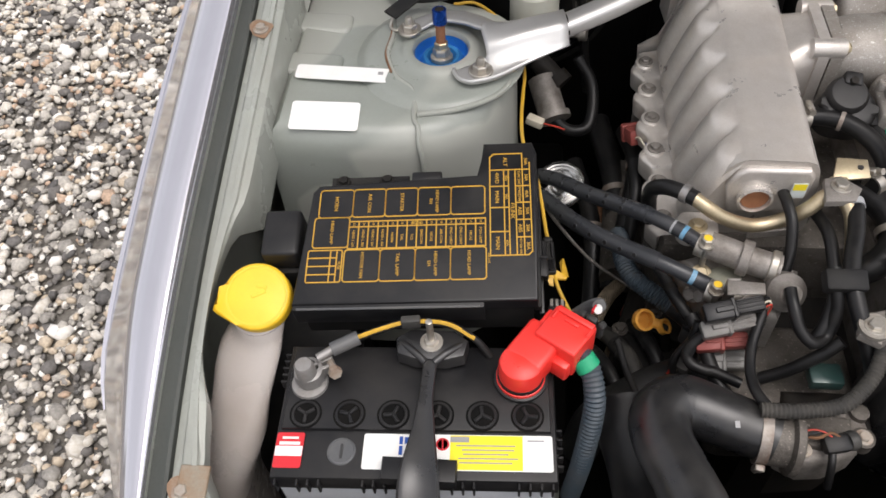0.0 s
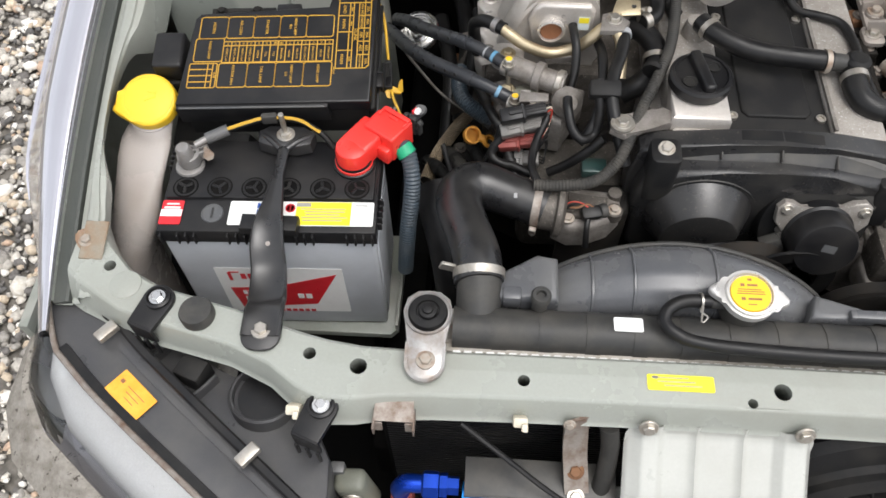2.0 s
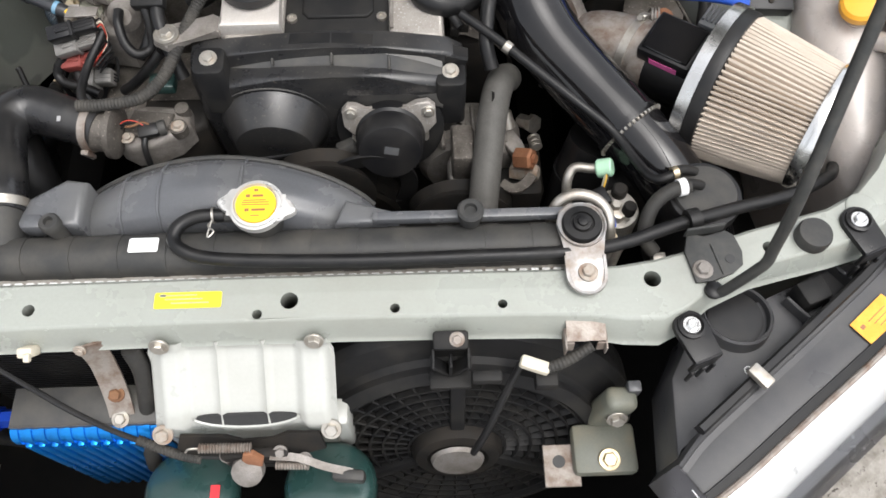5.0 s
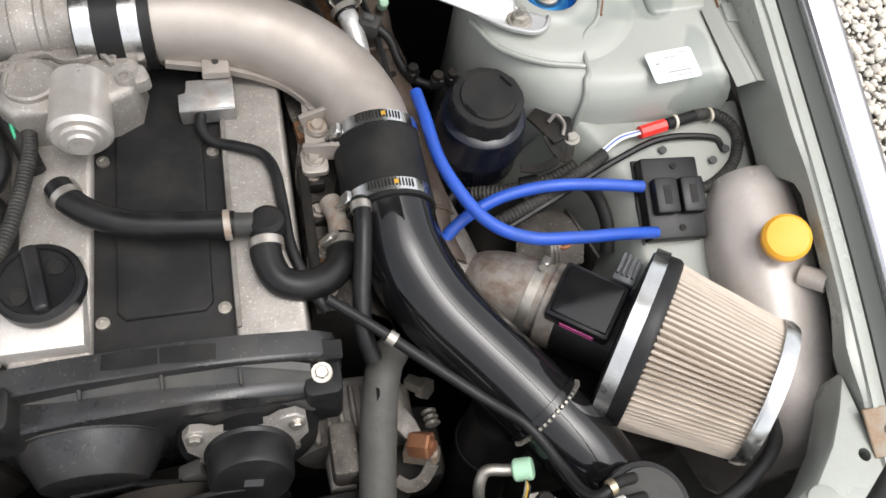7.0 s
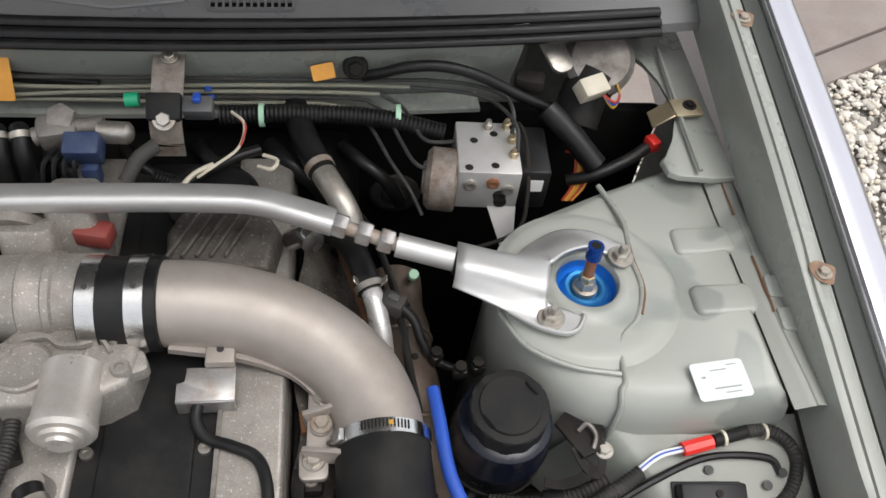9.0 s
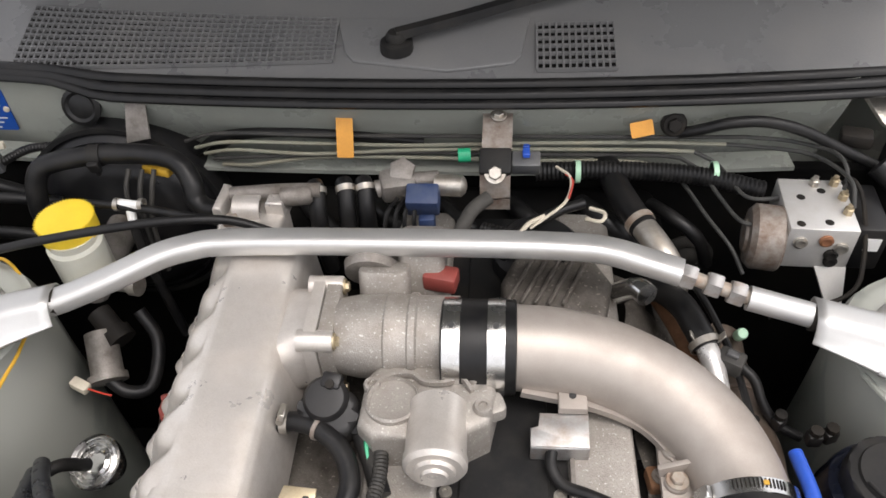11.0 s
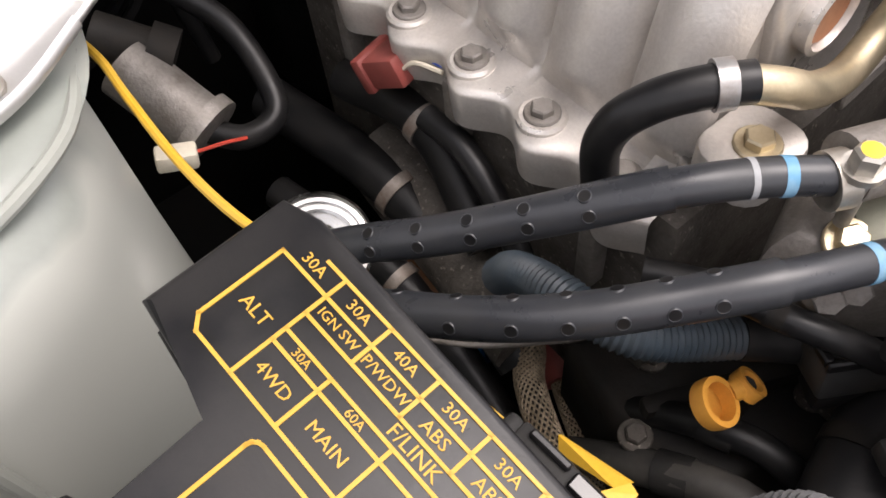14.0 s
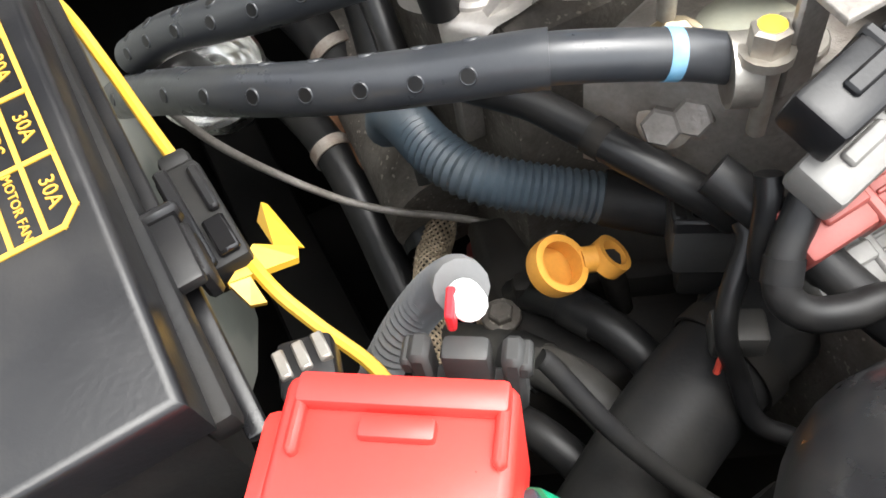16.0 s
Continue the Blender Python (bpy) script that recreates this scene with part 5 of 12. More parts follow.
words = [("HORN", 0.0052, TX(-0.079, 0.0165)), ("AIR CON", 0.0048, TX(-0.0465, 0.0165)), ("STARTER", 0.0048, TX(-0.0150, 0.0165)), ("HEAD LAMP", 0.0044, TX(0.0190, 0.0165)), ("RH", 0.0044, TX(0.0130, 0.0165)), ("HEAD LAMP", 0.0044, TX(-0.0810, -0.0130)),
         ("MOTOR FAN", 0.0044, TX(-0.0500, -0.0460)), ("TAIL LAMP", 0.0046, TX(-0.0165, -0.0460)), ("HEAD LAMP", 0.0044, TX(0.0190, -0.0460)), ("LH", 0.0044, TX(0.0130, -0.0460)), ("HEAD LAMP", 0.0044, TX(0.0500, -0.0460)),
         ("FUSE", 0.0040, FB @ T(0.0, -0.0050, 0.0002) @ turn("Z", 180)), ("FUSE", 0.0036, TX(-0.0715, -0.0460)), ("AA510", 0.0034, TX(0.0685, -0.0420)), ("ALT", 0.0056, TX(0.0850, 0.0563)), ("30A", 0.0048, TX(0.1050, 0.0563)),
         ("4WD", 0.0052, TX(0.0767, 0.0388)), ("MAIN", 0.0052, TX(0.0767, 0.0189)), ("MAIN", 0.0052, TX(0.0767, -0.0280)), ("30A", 0.0036, TX(0.0857, 0.0388)), ("60A", 0.0036, TX(0.0857, 0.0189)), ("60A", 0.0036, TX(0.0857, -0.0280)),
         ("F/LINK", 0.0056, TX(0.0912, 0.0040)), ("IGN SW", 0.0040, TX(0.0980, 0.0388)), ("P/WDW", 0.0044, TX(0.0980, 0.0213)), ("ABS", 0.0050, TX(0.0980, 0.0038)), ("ABS", 0.0050, TX(0.0980, -0.0137)), ("MOTOR FAN", 0.0028, TX(0.0980, -0.0312)),
         ("30A", 0.0046, TX(0.1050, 0.0388)), ("40A", 0.0046, TX(0.1050, 0.0213)), ("30A", 0.0046, TX(0.1050, 0.0038)), ("30A", 0.0046, TX(0.1050, -0.0137)), ("30A", 0.0046, TX(0.1050, -0.0312))]
for i, wd in enumerate(("HEAD L LH", "HEAD L RH", "HEAD L LH", "HEAD L RH", "HORN", "TAIL", "TCS", "ENGCON", "HICAS", "AIR CON", "ENG CONT", "ENG CONT", "HICAS", "FOG LAMP")):
    words.append((wd, 0.0034, TX(-0.0599 + 0.1300 * i / 14, -0.0195)))
    words.append(("15", 0.0030, TX(-0.0599 + 0.1300 * i / 14, -0.0052)))
lettering(words, yellow_print, fuse_box)

# plastic strip, latches and yellow wire along the box
loom = thing("yellow_wire", (-0.375, 0.52, 0.85), "yellow wire with a taped joint along the fuse box", "wire")
part("wire", tube([(-0.349, 0.452, 0.834), (-0.352, 0.463, 0.838), (-0.360, 0.477, 0.845), (-0.3664, 0.492, 0.852), (-0.3735, 0.531, 0.8585), (-0.3776, 0.5548, 0.863), (-0.3814, 0.578, 0.870), (-0.3865, 0.600, 0.880), (-0.397, 0.624, 0.888), (-0.4025, 0.650, 0.891), (-0.4038, 0.685, 0.890), (-0.4028, 0.72, 0.891), (-0.402, 0.752, 0.892), (-0.41, 0.80, 0.893), (-0.43, 0.835, 0.90), (-0.462, 0.862, 0.908), (-0.49, 0.865, 0.905)], 0.0019, 8, 8), yellow_wire, loom)
tab = bmesh.new()


def leaf(corners, thick=0.0022):
    """A thin folded piece of tape through four corners."""
    vs = [V(c) for c in corners]
    up = (vs[1] - vs[0]).cross(vs[2] - vs[0]).normalized() * thick
    lo, hi = [tab.verts.new(v) for v in vs], [tab.verts.new(v + up) for v in vs]
    tab.faces.new(lo[::-1])
    tab.faces.new(hi)
    for k in range(4):
        tab.faces.new((lo[k], lo[(k + 1) % 4], hi[(k + 1) % 4], hi[k]))


leaf([(-0.3620, 0.5215, 0.8400), (-0.3585, 0.5255, 0.8425), (-0.3548, 0.4975, 0.8500), (-0.3605, 0.4990, 0.8515)])
leaf([(-0.3548, 0.4975, 0.8500), (-0.3560, 0.4935, 0.8505), (-0.3747, 0.4925, 0.8545), (-0.3650, 0.5010, 0.8545)])
leaf([(-0.3747, 0.4925, 0.8540), (-0.3690, 0.4925, 0.8530), (-0.3680, 0.4850, 0.8500), (-0.3720, 0.4860, 0.8505)])
part("tape_flag", tab, yellow_wire, loom, "folded yellow tape")
so = T(-0.3738, 0.5130, 0.8555) @ turn("Z", 5) @ turn("X", 9)
sk = thing("wire_socket", (-0.3745, 0.519, 0.85), "black plastic wire socket clipped to the fuse box", "connector")
part("shell", cube(0.013, 0.036, 0.013, so, 0.002), matt_plastic, sk)
part("rail", cube(0.004, 0.034, 0.003, so @ T(-0.004, 0, 0.0075), 0.0008, 1), black_plastic, sk)
part("rail", cube(0.003, 0.016, 0.003, so @ T(0.004, 0.006, 0.0075), 0.0008, 1), black_plastic, sk)
part("latch", cube(0.006, 0.012, 0.003, so @ T(0.002, -0.010, 0.0075), 0.0008, 1), gloss_black, sk)
part("collar", cube(0.009, 0.006, 0.010, so @ T(0.001, 0.020, 0.002), 0.002), matt_plastic, sk)
sock = cube(0.014, 0.016, 0.011, T(-0.3655, 0.461, 0.848) @ turn("Z", -14), 0.002)
conn = thing("small_connector", (-0.366, 0.462, 0.842), "small black connector with red and green wires", "connector")
part("shell", sock, black_plastic, conn)
for i in range(3):
    part("pin", cube(0.003, 0.008, 0.003, T(-0.3705 + 0.005 * i, 0.463, 0.8535), 0.0005, 1), zinc, conn)
for i, mm in enumerate((red_wire, green_tape, red_wire)):
    part("wire", tube([(-0.369 + 0.004 * i, 0.455, 0.847), (-0.366 + 0.004 * i, 0.444, 0.842), (-0.362 + 0.003 * i, 0.432, 0.825)], 0.0013, 6, 4), mm, conn)

# ---- washer tank beside the battery ----
tank = thing("washer_tank", (-0.652, 0.36, 0.45), "milky plastic washer tank with a yellow cap", "washer tank")
rings = []
for cx, cy, cz, w, d in ((-0.706, 0.335, 0.50, 0.026, 0.06), (-0.704, 0.338, 0.62, 0.026, 0.058), (-0.698, 0.342, 0.70, 0.028, 0.050), (-0.685, 0.348, 0.745, 0.030, 0.042), (-0.671, 0.360, 0.780, 0.030, 0.038), (-0.666, 0.380, 0.803, 0.029, 0.034), (-0.662, 0.402, 0.820, 0.031, 0.030), (-0.658, 0.416, 0.832, 0.031, 0.027), (-0.653, 0.428, 0.842, 0.027, 0.024), (-0.649, 0.437, 0.851, 0.0255, 0.0245), (-0.648, 0.442, 0.868, 0.0255, 0.0250)):
    rings.append([V((cx + w * math.cos(2 * math.pi * i / 28), cy + d * math.sin(2 * math.pi * i / 28), cz + 0.010 * math.sin(2 * math.pi * i / 28))) for i in range(28)])
part("body", loft(rings), tank_white, tank, sharp=80)
part("neck_ring", lathe([(0.0250, -0.003), (0.0275, -0.002), (0.0275, 0.002), (0.0250, 0.003)], 28, T(-0.6485, 0.441, 0.860) @ turn("X", 20)), tank_white, tank)
capm = T(-0.6475, 0.447, 0.866) @ turn("X", 22) @ turn("Y", 4)
cp = [(0.0325 * math.cos(radians(a)), 0.0325 * math.sin(radians(a))) for a in range(-118, 172, 12)] + [(-0.0395, -0.0095), (-0.040, -0.0155), (-0.036, -0.0185)]
part("cap", slab(cp, 0.0, 0.016, 0.004, capm, None, 3), yellow_cap, tank, "yellow flip cap")
part("cap_rim", lathe([(0.0285, 0.0155), (0.0285, 0.0166), (0.0268, 0.0166), (0.0268, 0.0155)], 32, capm), yellow_cap, tank)
part("cap_emblem", cube(0.014, 0.004, 0.0012, capm @ T(0.002, 0.002, 0.0162) @ turn("Z", 25), 0.0004, 1), yellow_cap, tank)
part("cap_emblem", cube(0.010, 0.003, 0.0012, capm @ T(0.004, 0.009, 0.0162) @ turn("Z", -10), 0.0004, 1), yellow_cap, tank)

# ---- labels on the left tower ----
for (x, y, w, h, z, r) in ((-0.6135, 0.656, 0.074, 0.040, 0.9105, 2), (-0.6020, 0.7235, 0.110, 0.023, 0.9125, 0)):
    m = T(x, y, z) @ turn("Y", 3.6) @ turn("X", 6 if h > 0.03 else 1) @ turn("Z", r)
    lab = solo("paper_label", slab(rounded(w, h, 0.004), 0, 0.0006, 0, m), label_white, "blank white label stuck on the suspension tower", "label", "labels on the tower")
bars([(0.04, 0.003, 0.006, 0.005)], print_grey, lab, T(-0.602, 0.7235, 0.9135) @ turn("Y", 3.6))

# ---- engine ----
engine = thing("engine", (0.08, 0.65, 0.24), "six-cylinder engine with a silver intake plenum and black timing cover", "engine")
part("block", slab([(-0.13, 0.45), (0.20, 0.45), (0.20, 1.02), (-0.13, 1.02)], 0.235, 0.74, 0.02), dark_steel, engine, "grimy engine block")
part("head", slab([(-0.055, 0.43), (0.205, 0.43), (0.205, 1.0), (-0.055, 1.0)], 0.72, 0.845, 0.006), old_cast, engine, "weathered alloy cylinder head")
# cam covers either side of the black coil cover
for x0, x1 in ((-0.040, 0.026), (0.142, 0.203)):
    part("cam_cover", slab([(x0, 0.428), (x1, 0.428), (x1, 0.99), (x0, 0.99)], 0.835, 0.872, 0.006, None, None, 3), rough_cast, engine, "rough cast alloy cam cover")
part("cover_lip", sweep([V((0.1455, 0.44, 0.872)), V((0.1455, 0.98, 0.872))], [(-0.002, -0.002), (0.002, -0.002), (0.002, 0.003), (-0.002, 0.003)]), old_cast, engine)
part("coil_cover", slab([(0.024, 0.430), (0.144, 0.430), (0.144, 0.985), (0.024, 0.985)], 0.84, 0.8655, 0.002), matt_plastic, engine, "black coil cover")
raised = slab([(0.045, 0.47), (0.052, 0.462), (0.118, 0.462), (0.125, 0.47), (0.125, 0.95), (0.045, 0.95)], 0.865, 0.8690, 0.0025, None, None, 3)
part("coil_cover_panel", raised, matt_plastic, engine)
for x in (0.034, 0.134):
    for y in (0.462, 0.628, 0.80, 0.94):
        part("screw", lathe([(0.0058, -0.001), (0.0058, 0.0035), (0.0030, 0.0037), (0.0028, 0.002), (0, 0.002)], 14, T(x, y, 0.8655)), zinc, engine)
# filler cap on its boss
boss = [(-0.042, 0.436), (0.025, 0.436), (0.023, 0.475), (0.020, 0.52), (-0.036, 0.52), (-0.040, 0.475)]
part("filler_boss", slab(boss, 0.86, 0.888, 0.004), cast_silver, engine, "bright alloy oil filler boss")
fc = T(-0.0075, 0.490, 0.888)
cap = part("oil_cap", lathe([(0.030, 0), (0.0355, 0.003), (0.0360, 0.014), (0.0335, 0.017), (0.030, 0.0175), (0.029, 0.015), (0, 0.015)], 36, fc), black_plastic, engine, "black oil filler cap")
part("grip", cube(0.013, 0.062, 0.014, fc @ turn("Z", 12) @ T(0, 0, 0.019), 0.004, 3), black_plastic, cap)
for a in (40, 220):
    part("dimple", lathe([(0.0085, 0), (0.0085, 0.002), (0.007, 0.002), (0.006, 0.0005), (0, 0.0005)], 16, fc @ turn("Z", a) @ T(0.019, 0, 0.015)), matt_plastic, cap)

# timing cover: an arched black moulding with two round bulges
arch = [(-0.080, 0.0), (-0.083, 0.09), (-0.075, 0.128), (-0.058, 0.137), (0.02, 0.145), (0.08, 0.148), (0.14, 0.145), (0.205, 0.134), (0.222, 0.122), (0.228, 0.09), (0.222, 0.0), (0.17, -0.10), (-0.02, -0.10)]
TC = Matrix(((1, 0, 0, 0), (0, 0, -1, 0.43), (0, 1, 0, 0.735), (0, 0, 0, 1)))
part("timing_cover", slab(arch, 0.0, 0.024, 0.004, TC, None, 3), cover_plastic, engine, "black plastic timing belt cover")
face = [(x * 0.95 + 0.004, z - 0.020) for x, z in arch[:-2]] + [(0.15, -0.09), (0.0, -0.09)]
part("timing_cover_face", slab(face, 0.02, 0.048, 0.010, TC, None, 4), cover_plastic, engine)


def crown(u, v):
    """The shelf across the top: a ribbed slope, then a lighter upright band."""
    x = -0.058 + 0.258 * u
    arc = 0.022 * (2 * u - 1.02) ** 2
    prof = ((0.424, 0.8800), (0.418, 0.8765), (0.416, 0.8730), (0.4075, 0.8650), (0.4060, 0.8630), (0.3960, 0.8340), (0.3970, 0.8310), (0.410, 0.8270))
    i = int(v * 7 + 1e-6)
    return (x, prof[i][0] - 0.014 * u - 0.3 * arc, prof[i][1] - arc)


part("timing_cover_crown", grid_surface(crown, 24, 7), crown_plastic, engine, "", 25)
lipp = [V((-0.074 + 0.302 * i / 20, 0.426 - 0.012 * (i / 20), 0.8800 - 0.025 * (2 * i / 20 - 1.02) ** 2)) for i in range(21)]
part("timing_cover_lip", sweep(lipp, [(-0.009, -0.012), (0.009, -0.012), (0.009, 0.001), (0.007, 0.003), (-0.007, 0.003), (-0.009, 0.001)]), matt_plastic, engine)
for x in (0.015, 0.080, 0.142):
    u = (x + 0.058) / 0.258
    part("cover_rib", cube(0.0030, 0.016, 0.010, T(x, 0.412 - 0.014 * u, 0.8690 - 0.022 * (2 * u - 1.02) ** 2) @ turn("X", 30), 0.001, 1), dusty_plastic, engine)
for x, y, z in ((-0.050, 0.402, 0.870), (0.209, 0.401, 0.840)):
    part("cover_boss", slab(rounded(0.034, 0.036, 0.008), -0.06, 0.010, 0.003, T(x, y - 0.006, z)), matt_plastic, engine)
    bolt(engine, (x, y - 0.004, z + 0.010), (0, -0.15, 1), 0.0062, zinc)
yy = Matrix(((1, 0, 0, 0), (0, 0, -1, 0), (0, 1, 0, 0), (0, 0, 0, 1)))
part("cam_bulge", lathe([(0.070, -0.02), (0.070, 0.0), (0.0655, 0.003), (0.0640, 0.005), (0.0625, 0.010), (0.0465, 0.037), (0.0440, 0.0405), (0.0400, 0.0415), (0, 0.0420)], 56, T(0.005, 0.391, 0.779) @ turn("X", 2) @ yy), cover_plastic, engine, "round bulge on the timing cover")
part("bulge_rim", lathe([(0.0655, -0.01), (0.0665, 0.006), (0.0685, 0.008), (0.0700, 0.006), (0.0705, -0.01)], 56, T(0.005, 0.391, 0.779) @ turn("X", 2) @ yy), dusty_plastic, engine)
SM = T(0.139, 0.366, 0.786) @ turn("X", -20) @ yy
part("sensor_seat", lathe([(0.064, -0.02), (0.062, -0.004), (0.054, 0.0)], 40, SM), matt_plastic, engine)
sensor = part("cam_sensor", lathe([(0.040, -0.01), (0.040, 0.014), (0.0375, 0.017), (0.0370, 0.040), (0.0345, 0.045), (0.026, 0.0465), (0, 0.047)], 44, SM), black_plastic, engine, "black round cam angle sensor")
plate = [(-0.052, 0.014), (-0.053, 0.034), (-0.046, 0.042), (-0.036, 0.041), (-0.026, 0.035), (0.020, 0.037), (0.030, 0.043), (0.044, 0.045), (0.052, 0.038), (0.053, 0.016), (0.042, 0.002), (-0.042, 0.002)]
part("sensor_plate", slab(plate, 0, 0.009, 0.002, SM @ T(0, 0, 0.004), None, 3), rough_cast, engine, "stained alloy sensor flange")
for x in (-0.043, 0.044):
    bolt(engine, SM @ V((x, 0.032, 0.013)), (0, -1, 0.35), 0.0050, zinc)
for x in (-0.040, 0.040):
    part("sensor_screw", lathe([(0.0045, 0), (0.0045, 0.012), (0, 0.012)], 10, SM @ T(x, -0.004, 0.0)), zinc, sensor)
part("sensor_plug", cube(0.024, 0.018, 0.016, SM @ T(-0.050, -0.016, 0.014) @ turn("Z", 25), 0.002), dusty_plastic, sensor)
bars([(0.0, 0.0, 0.016, 0.010)], grey_plastic, sensor, SM @ T(0.002, 0.004, 0.0472) @ turn("Z", -12))
part("sensor_loom", tube([(0.078, 0.338, 0.786), (0.05, 0.345, 0.775), (0.03, 0.35, 0.765), (-0.02, 0.35, 0.755)], 0.004, 8, 4), rubber, engine)
# pulleys and belt below
part("crank_pulley", lathe([(0.07, -0.02), (0.075, -0.018), (0.068, -0.006), (0.075, 0.0), (0.068, 0.008), (0.075, 0.016), (0.07, 0.02), (0.03, 0.02), (0, 0.02)], 36, T(0.07, 0.36, 0.62) @ yy), dark_steel, engine)
part("fan_pulley", lathe([(0.055, -0.014), (0.060, -0.012), (0.052, 0.0), (0.060, 0.012), (0.055, 0.014), (0.02, 0.014), (0, 0.03)], 36, T(0.06, 0.325, 0.735) @ yy), dark_steel, engine)
belt = [V((0.06 + 0.09 * math.cos(a) + 0.08 * math.sin(a / 2), 0.322, 0.70 + 0.09 * math.sin(a))) for a in [2 * math.pi * i / 40 for i in range(41)]]
part("belt", sweep(belt, [(-0.010, -0.002), (0.010, -0.002), (0.010, 0.002), (-0.010, 0.002)], up=(0, 1, 0)), rubber, engine, "black drive belt")

# intake plenum with runner bulges
def plenum(u, v):
    y = 0.578 + 0.294 * v
    rise = 0.018 * v
    top = ((-0.112, 0.845), (-0.118, 0.900), (-0.1225, 0.920), (-0.128, 0.928), (-0.136, 0.9310), (-0.160, 0.9318), (-0.185, 0.9322), (-0.192, 0.9305))
    if u < 0.3:
        k = u / 0.3 * 7
        i = min(int(k), 6)
        f = k - i
        return (top[i][0] * (1 - f) + top[i + 1][0] * f, y, top[i][1] * (1 - f) + top[i + 1][1] * f + rise)
    if u > 0.94:
        k = (u - 0.94) / 0.06 * 3
        lip = ((-0.242, 0.828), (-0.262, 0.826), (-0.264, 0.822), (-0.262, 0.80))
        i = min(int(k), 2)
        f = k - i
        wave = -0.006 * math.cos(2 * math.pi * (v * 6.0 + 0.62)) * min(1.0, k)
        return (lip[i][0] * (1 - f) + lip[i + 1][0] * f + wave, y - 0.006, lip[i][1] * (1 - f) + lip[i + 1][1] * f + rise * 0.35)
    q = (u - 0.3) / 0.64
    a, b, c = V((-0.192, 0.9305)), V((-0.2100, 0.9200)), V((-0.236, 0.828))
    p = a * (1 - q) ** 2 + b * 2 * q * (1 - q) + c * q * q
    d = (b - a) * (1 - q) + (c - b) * q
    n = V((d.y, -d.x)).normalized()
    w = min(1.0, q / 0.36)
    w = w * w * (3 - 2 * w) * min(1.0, max(0.0, (1.0 - q) / 0.10))
    ph = 2 * ((v * 6.0 + 0.10 * q) % 1.0) - 1
    bump = math.sqrt(max(0.0, 1 - ph * ph)) ** 1.15 - 0.40
    p = p + n * bump * 0.0195 * w
    return (p.x, y - 0.006 * q, p.y + rise * (1 - 0.65 * q))


pl = grid_surface(plenum, 90, 168)
part("plenum", pl, cast_silver, engine, "silver cast intake plenum with runner bulges", 60)
front = [(-0.113, 0.845), (-0.118, 0.900), (-0.1225, 0.922), (-0.128, 0.931), (-0.136, 0.934), (-0.185, 0.9355), (-0.194, 0.9345), (-0.200, 0.931), (-0.206, 0.924), (-0.222, 0.883), (-0.237, 0.842), (-0.260, 0.826), (-0.258, 0.80), (-0.13, 0.80)]
PF = Matrix(((1, 0, 0, 0.0), (0, 0, -1, 0.5795), (0, 1, 0, -0.0025), (0, 0, 0, 1)))
part("plenum_end", slab(front, -0.01, 0.0015, 0.0, PF), cast_silver, engine)
part("plenum_nose", slab([(-0.128, 0.868), (-0.126, 0.918), (-0.132, 0.927), (-0.190, 0.928), (-0.198, 0.922), (-0.206, 0.905), (-0.198, 0.868)], 0, 0.008, 0.004, PF, None, 3), cast_silver, engine)
part("plenum_end", slab([(x, z + 0.014) for x, z in front], 0, 0.004, 0, PF @ T(0, 0, -0.296)), cast_silver, engine)
part("plug_rim", lathe([(0.0165, 0), (0.0170, 0.008), (0.0145, 0.009), (0.0138, 0.005), (0, 0.005)], 28, T(-0.177, 0.573, 0.890) @ yy), cast_silver, engine)
part("core_plug", lathe([(0.0135, 0.005), (0.012, 0.0065), (0.009, 0.0055), (0, 0.0055)], 24, T(-0.177, 0.573, 0.890) @ yy), copper_brown, engine, "copper coloured core plug")
sticker("plenum_sticker", 0.014, 0.020, T(-0.139, 0.5690, 0.902) @ turn("X", 90), label_pale, engine, 0.001)
bars([(0, 0.005, 0.012, 0.008)], label_yellow, engine, T(-0.139, 0.5682, 0.902) @ turn("X", 90))
for y in (0.588, 0.638, 0.688, 0.738, 0.788, 0.838):
    part("bolt_ear", lathe([(0.0125, -0.022), (0.0125, 0.0), (0.011, 0.0015), (0, 0.0015)], 20, T(-0.252, y + 0.007, 0.8285 + 0.02 * (y - 0.58))), cast_silver, engine)
    bolt(engine, (-0.252, y + 0.007, 0.830 + 0.02 * (y - 0.58)), (0, 0, 1), 0.0058, old_cast)
part("front_ear", slab(rounded(0.040, 0.034, 0.012), -0.012, 0.002, 0.002, T(-0.2270, 0.5560, 0.862)), cast_silver, engine)
bolt(engine, (-0.2270, 0.5540, 0.8640), (0, 0, 1), 0.0062, gold_zinc)
part("manifold_lower", slab([(-0.255, 0.56), (-0.05, 0.56), (-0.05, 0.86), (-0.255, 0.86)], 0.62, 0.826, 0.01), grimy_cast, engine, "grimy cast lower manifold")
for y in (0.60, 0.70, 0.80):
    part("manifold_leg", cube(0.014, 0.012, 0.07, T(-0.258, y, 0.785), 0.003), old_cast, engine)
# neck between plenum and throttle
nk = []
for t in range(7):
    f = t / 6
    w, h = 0.150 - 0.066 * (1 - (1 - f) ** 2.2), 0.060 + 0.022 * math.sin(f * math.pi / 2)
    c = V((-0.150 + 0.052 * f, 0.765 + 0.004 * f, 0.895 + 0.010 * f))
    nk.append([c + V((0, a, b)) for a, b in rounded(w, h, 0.026, 6)])
part("plenum_neck", loft(nk), cast_silver, engine, sharp=60)
XT = Matrix(((0, 0, 1, 0), (1, 0, 0, 0), (0, 1, 0, 0), (0, 0, 0, 1)))
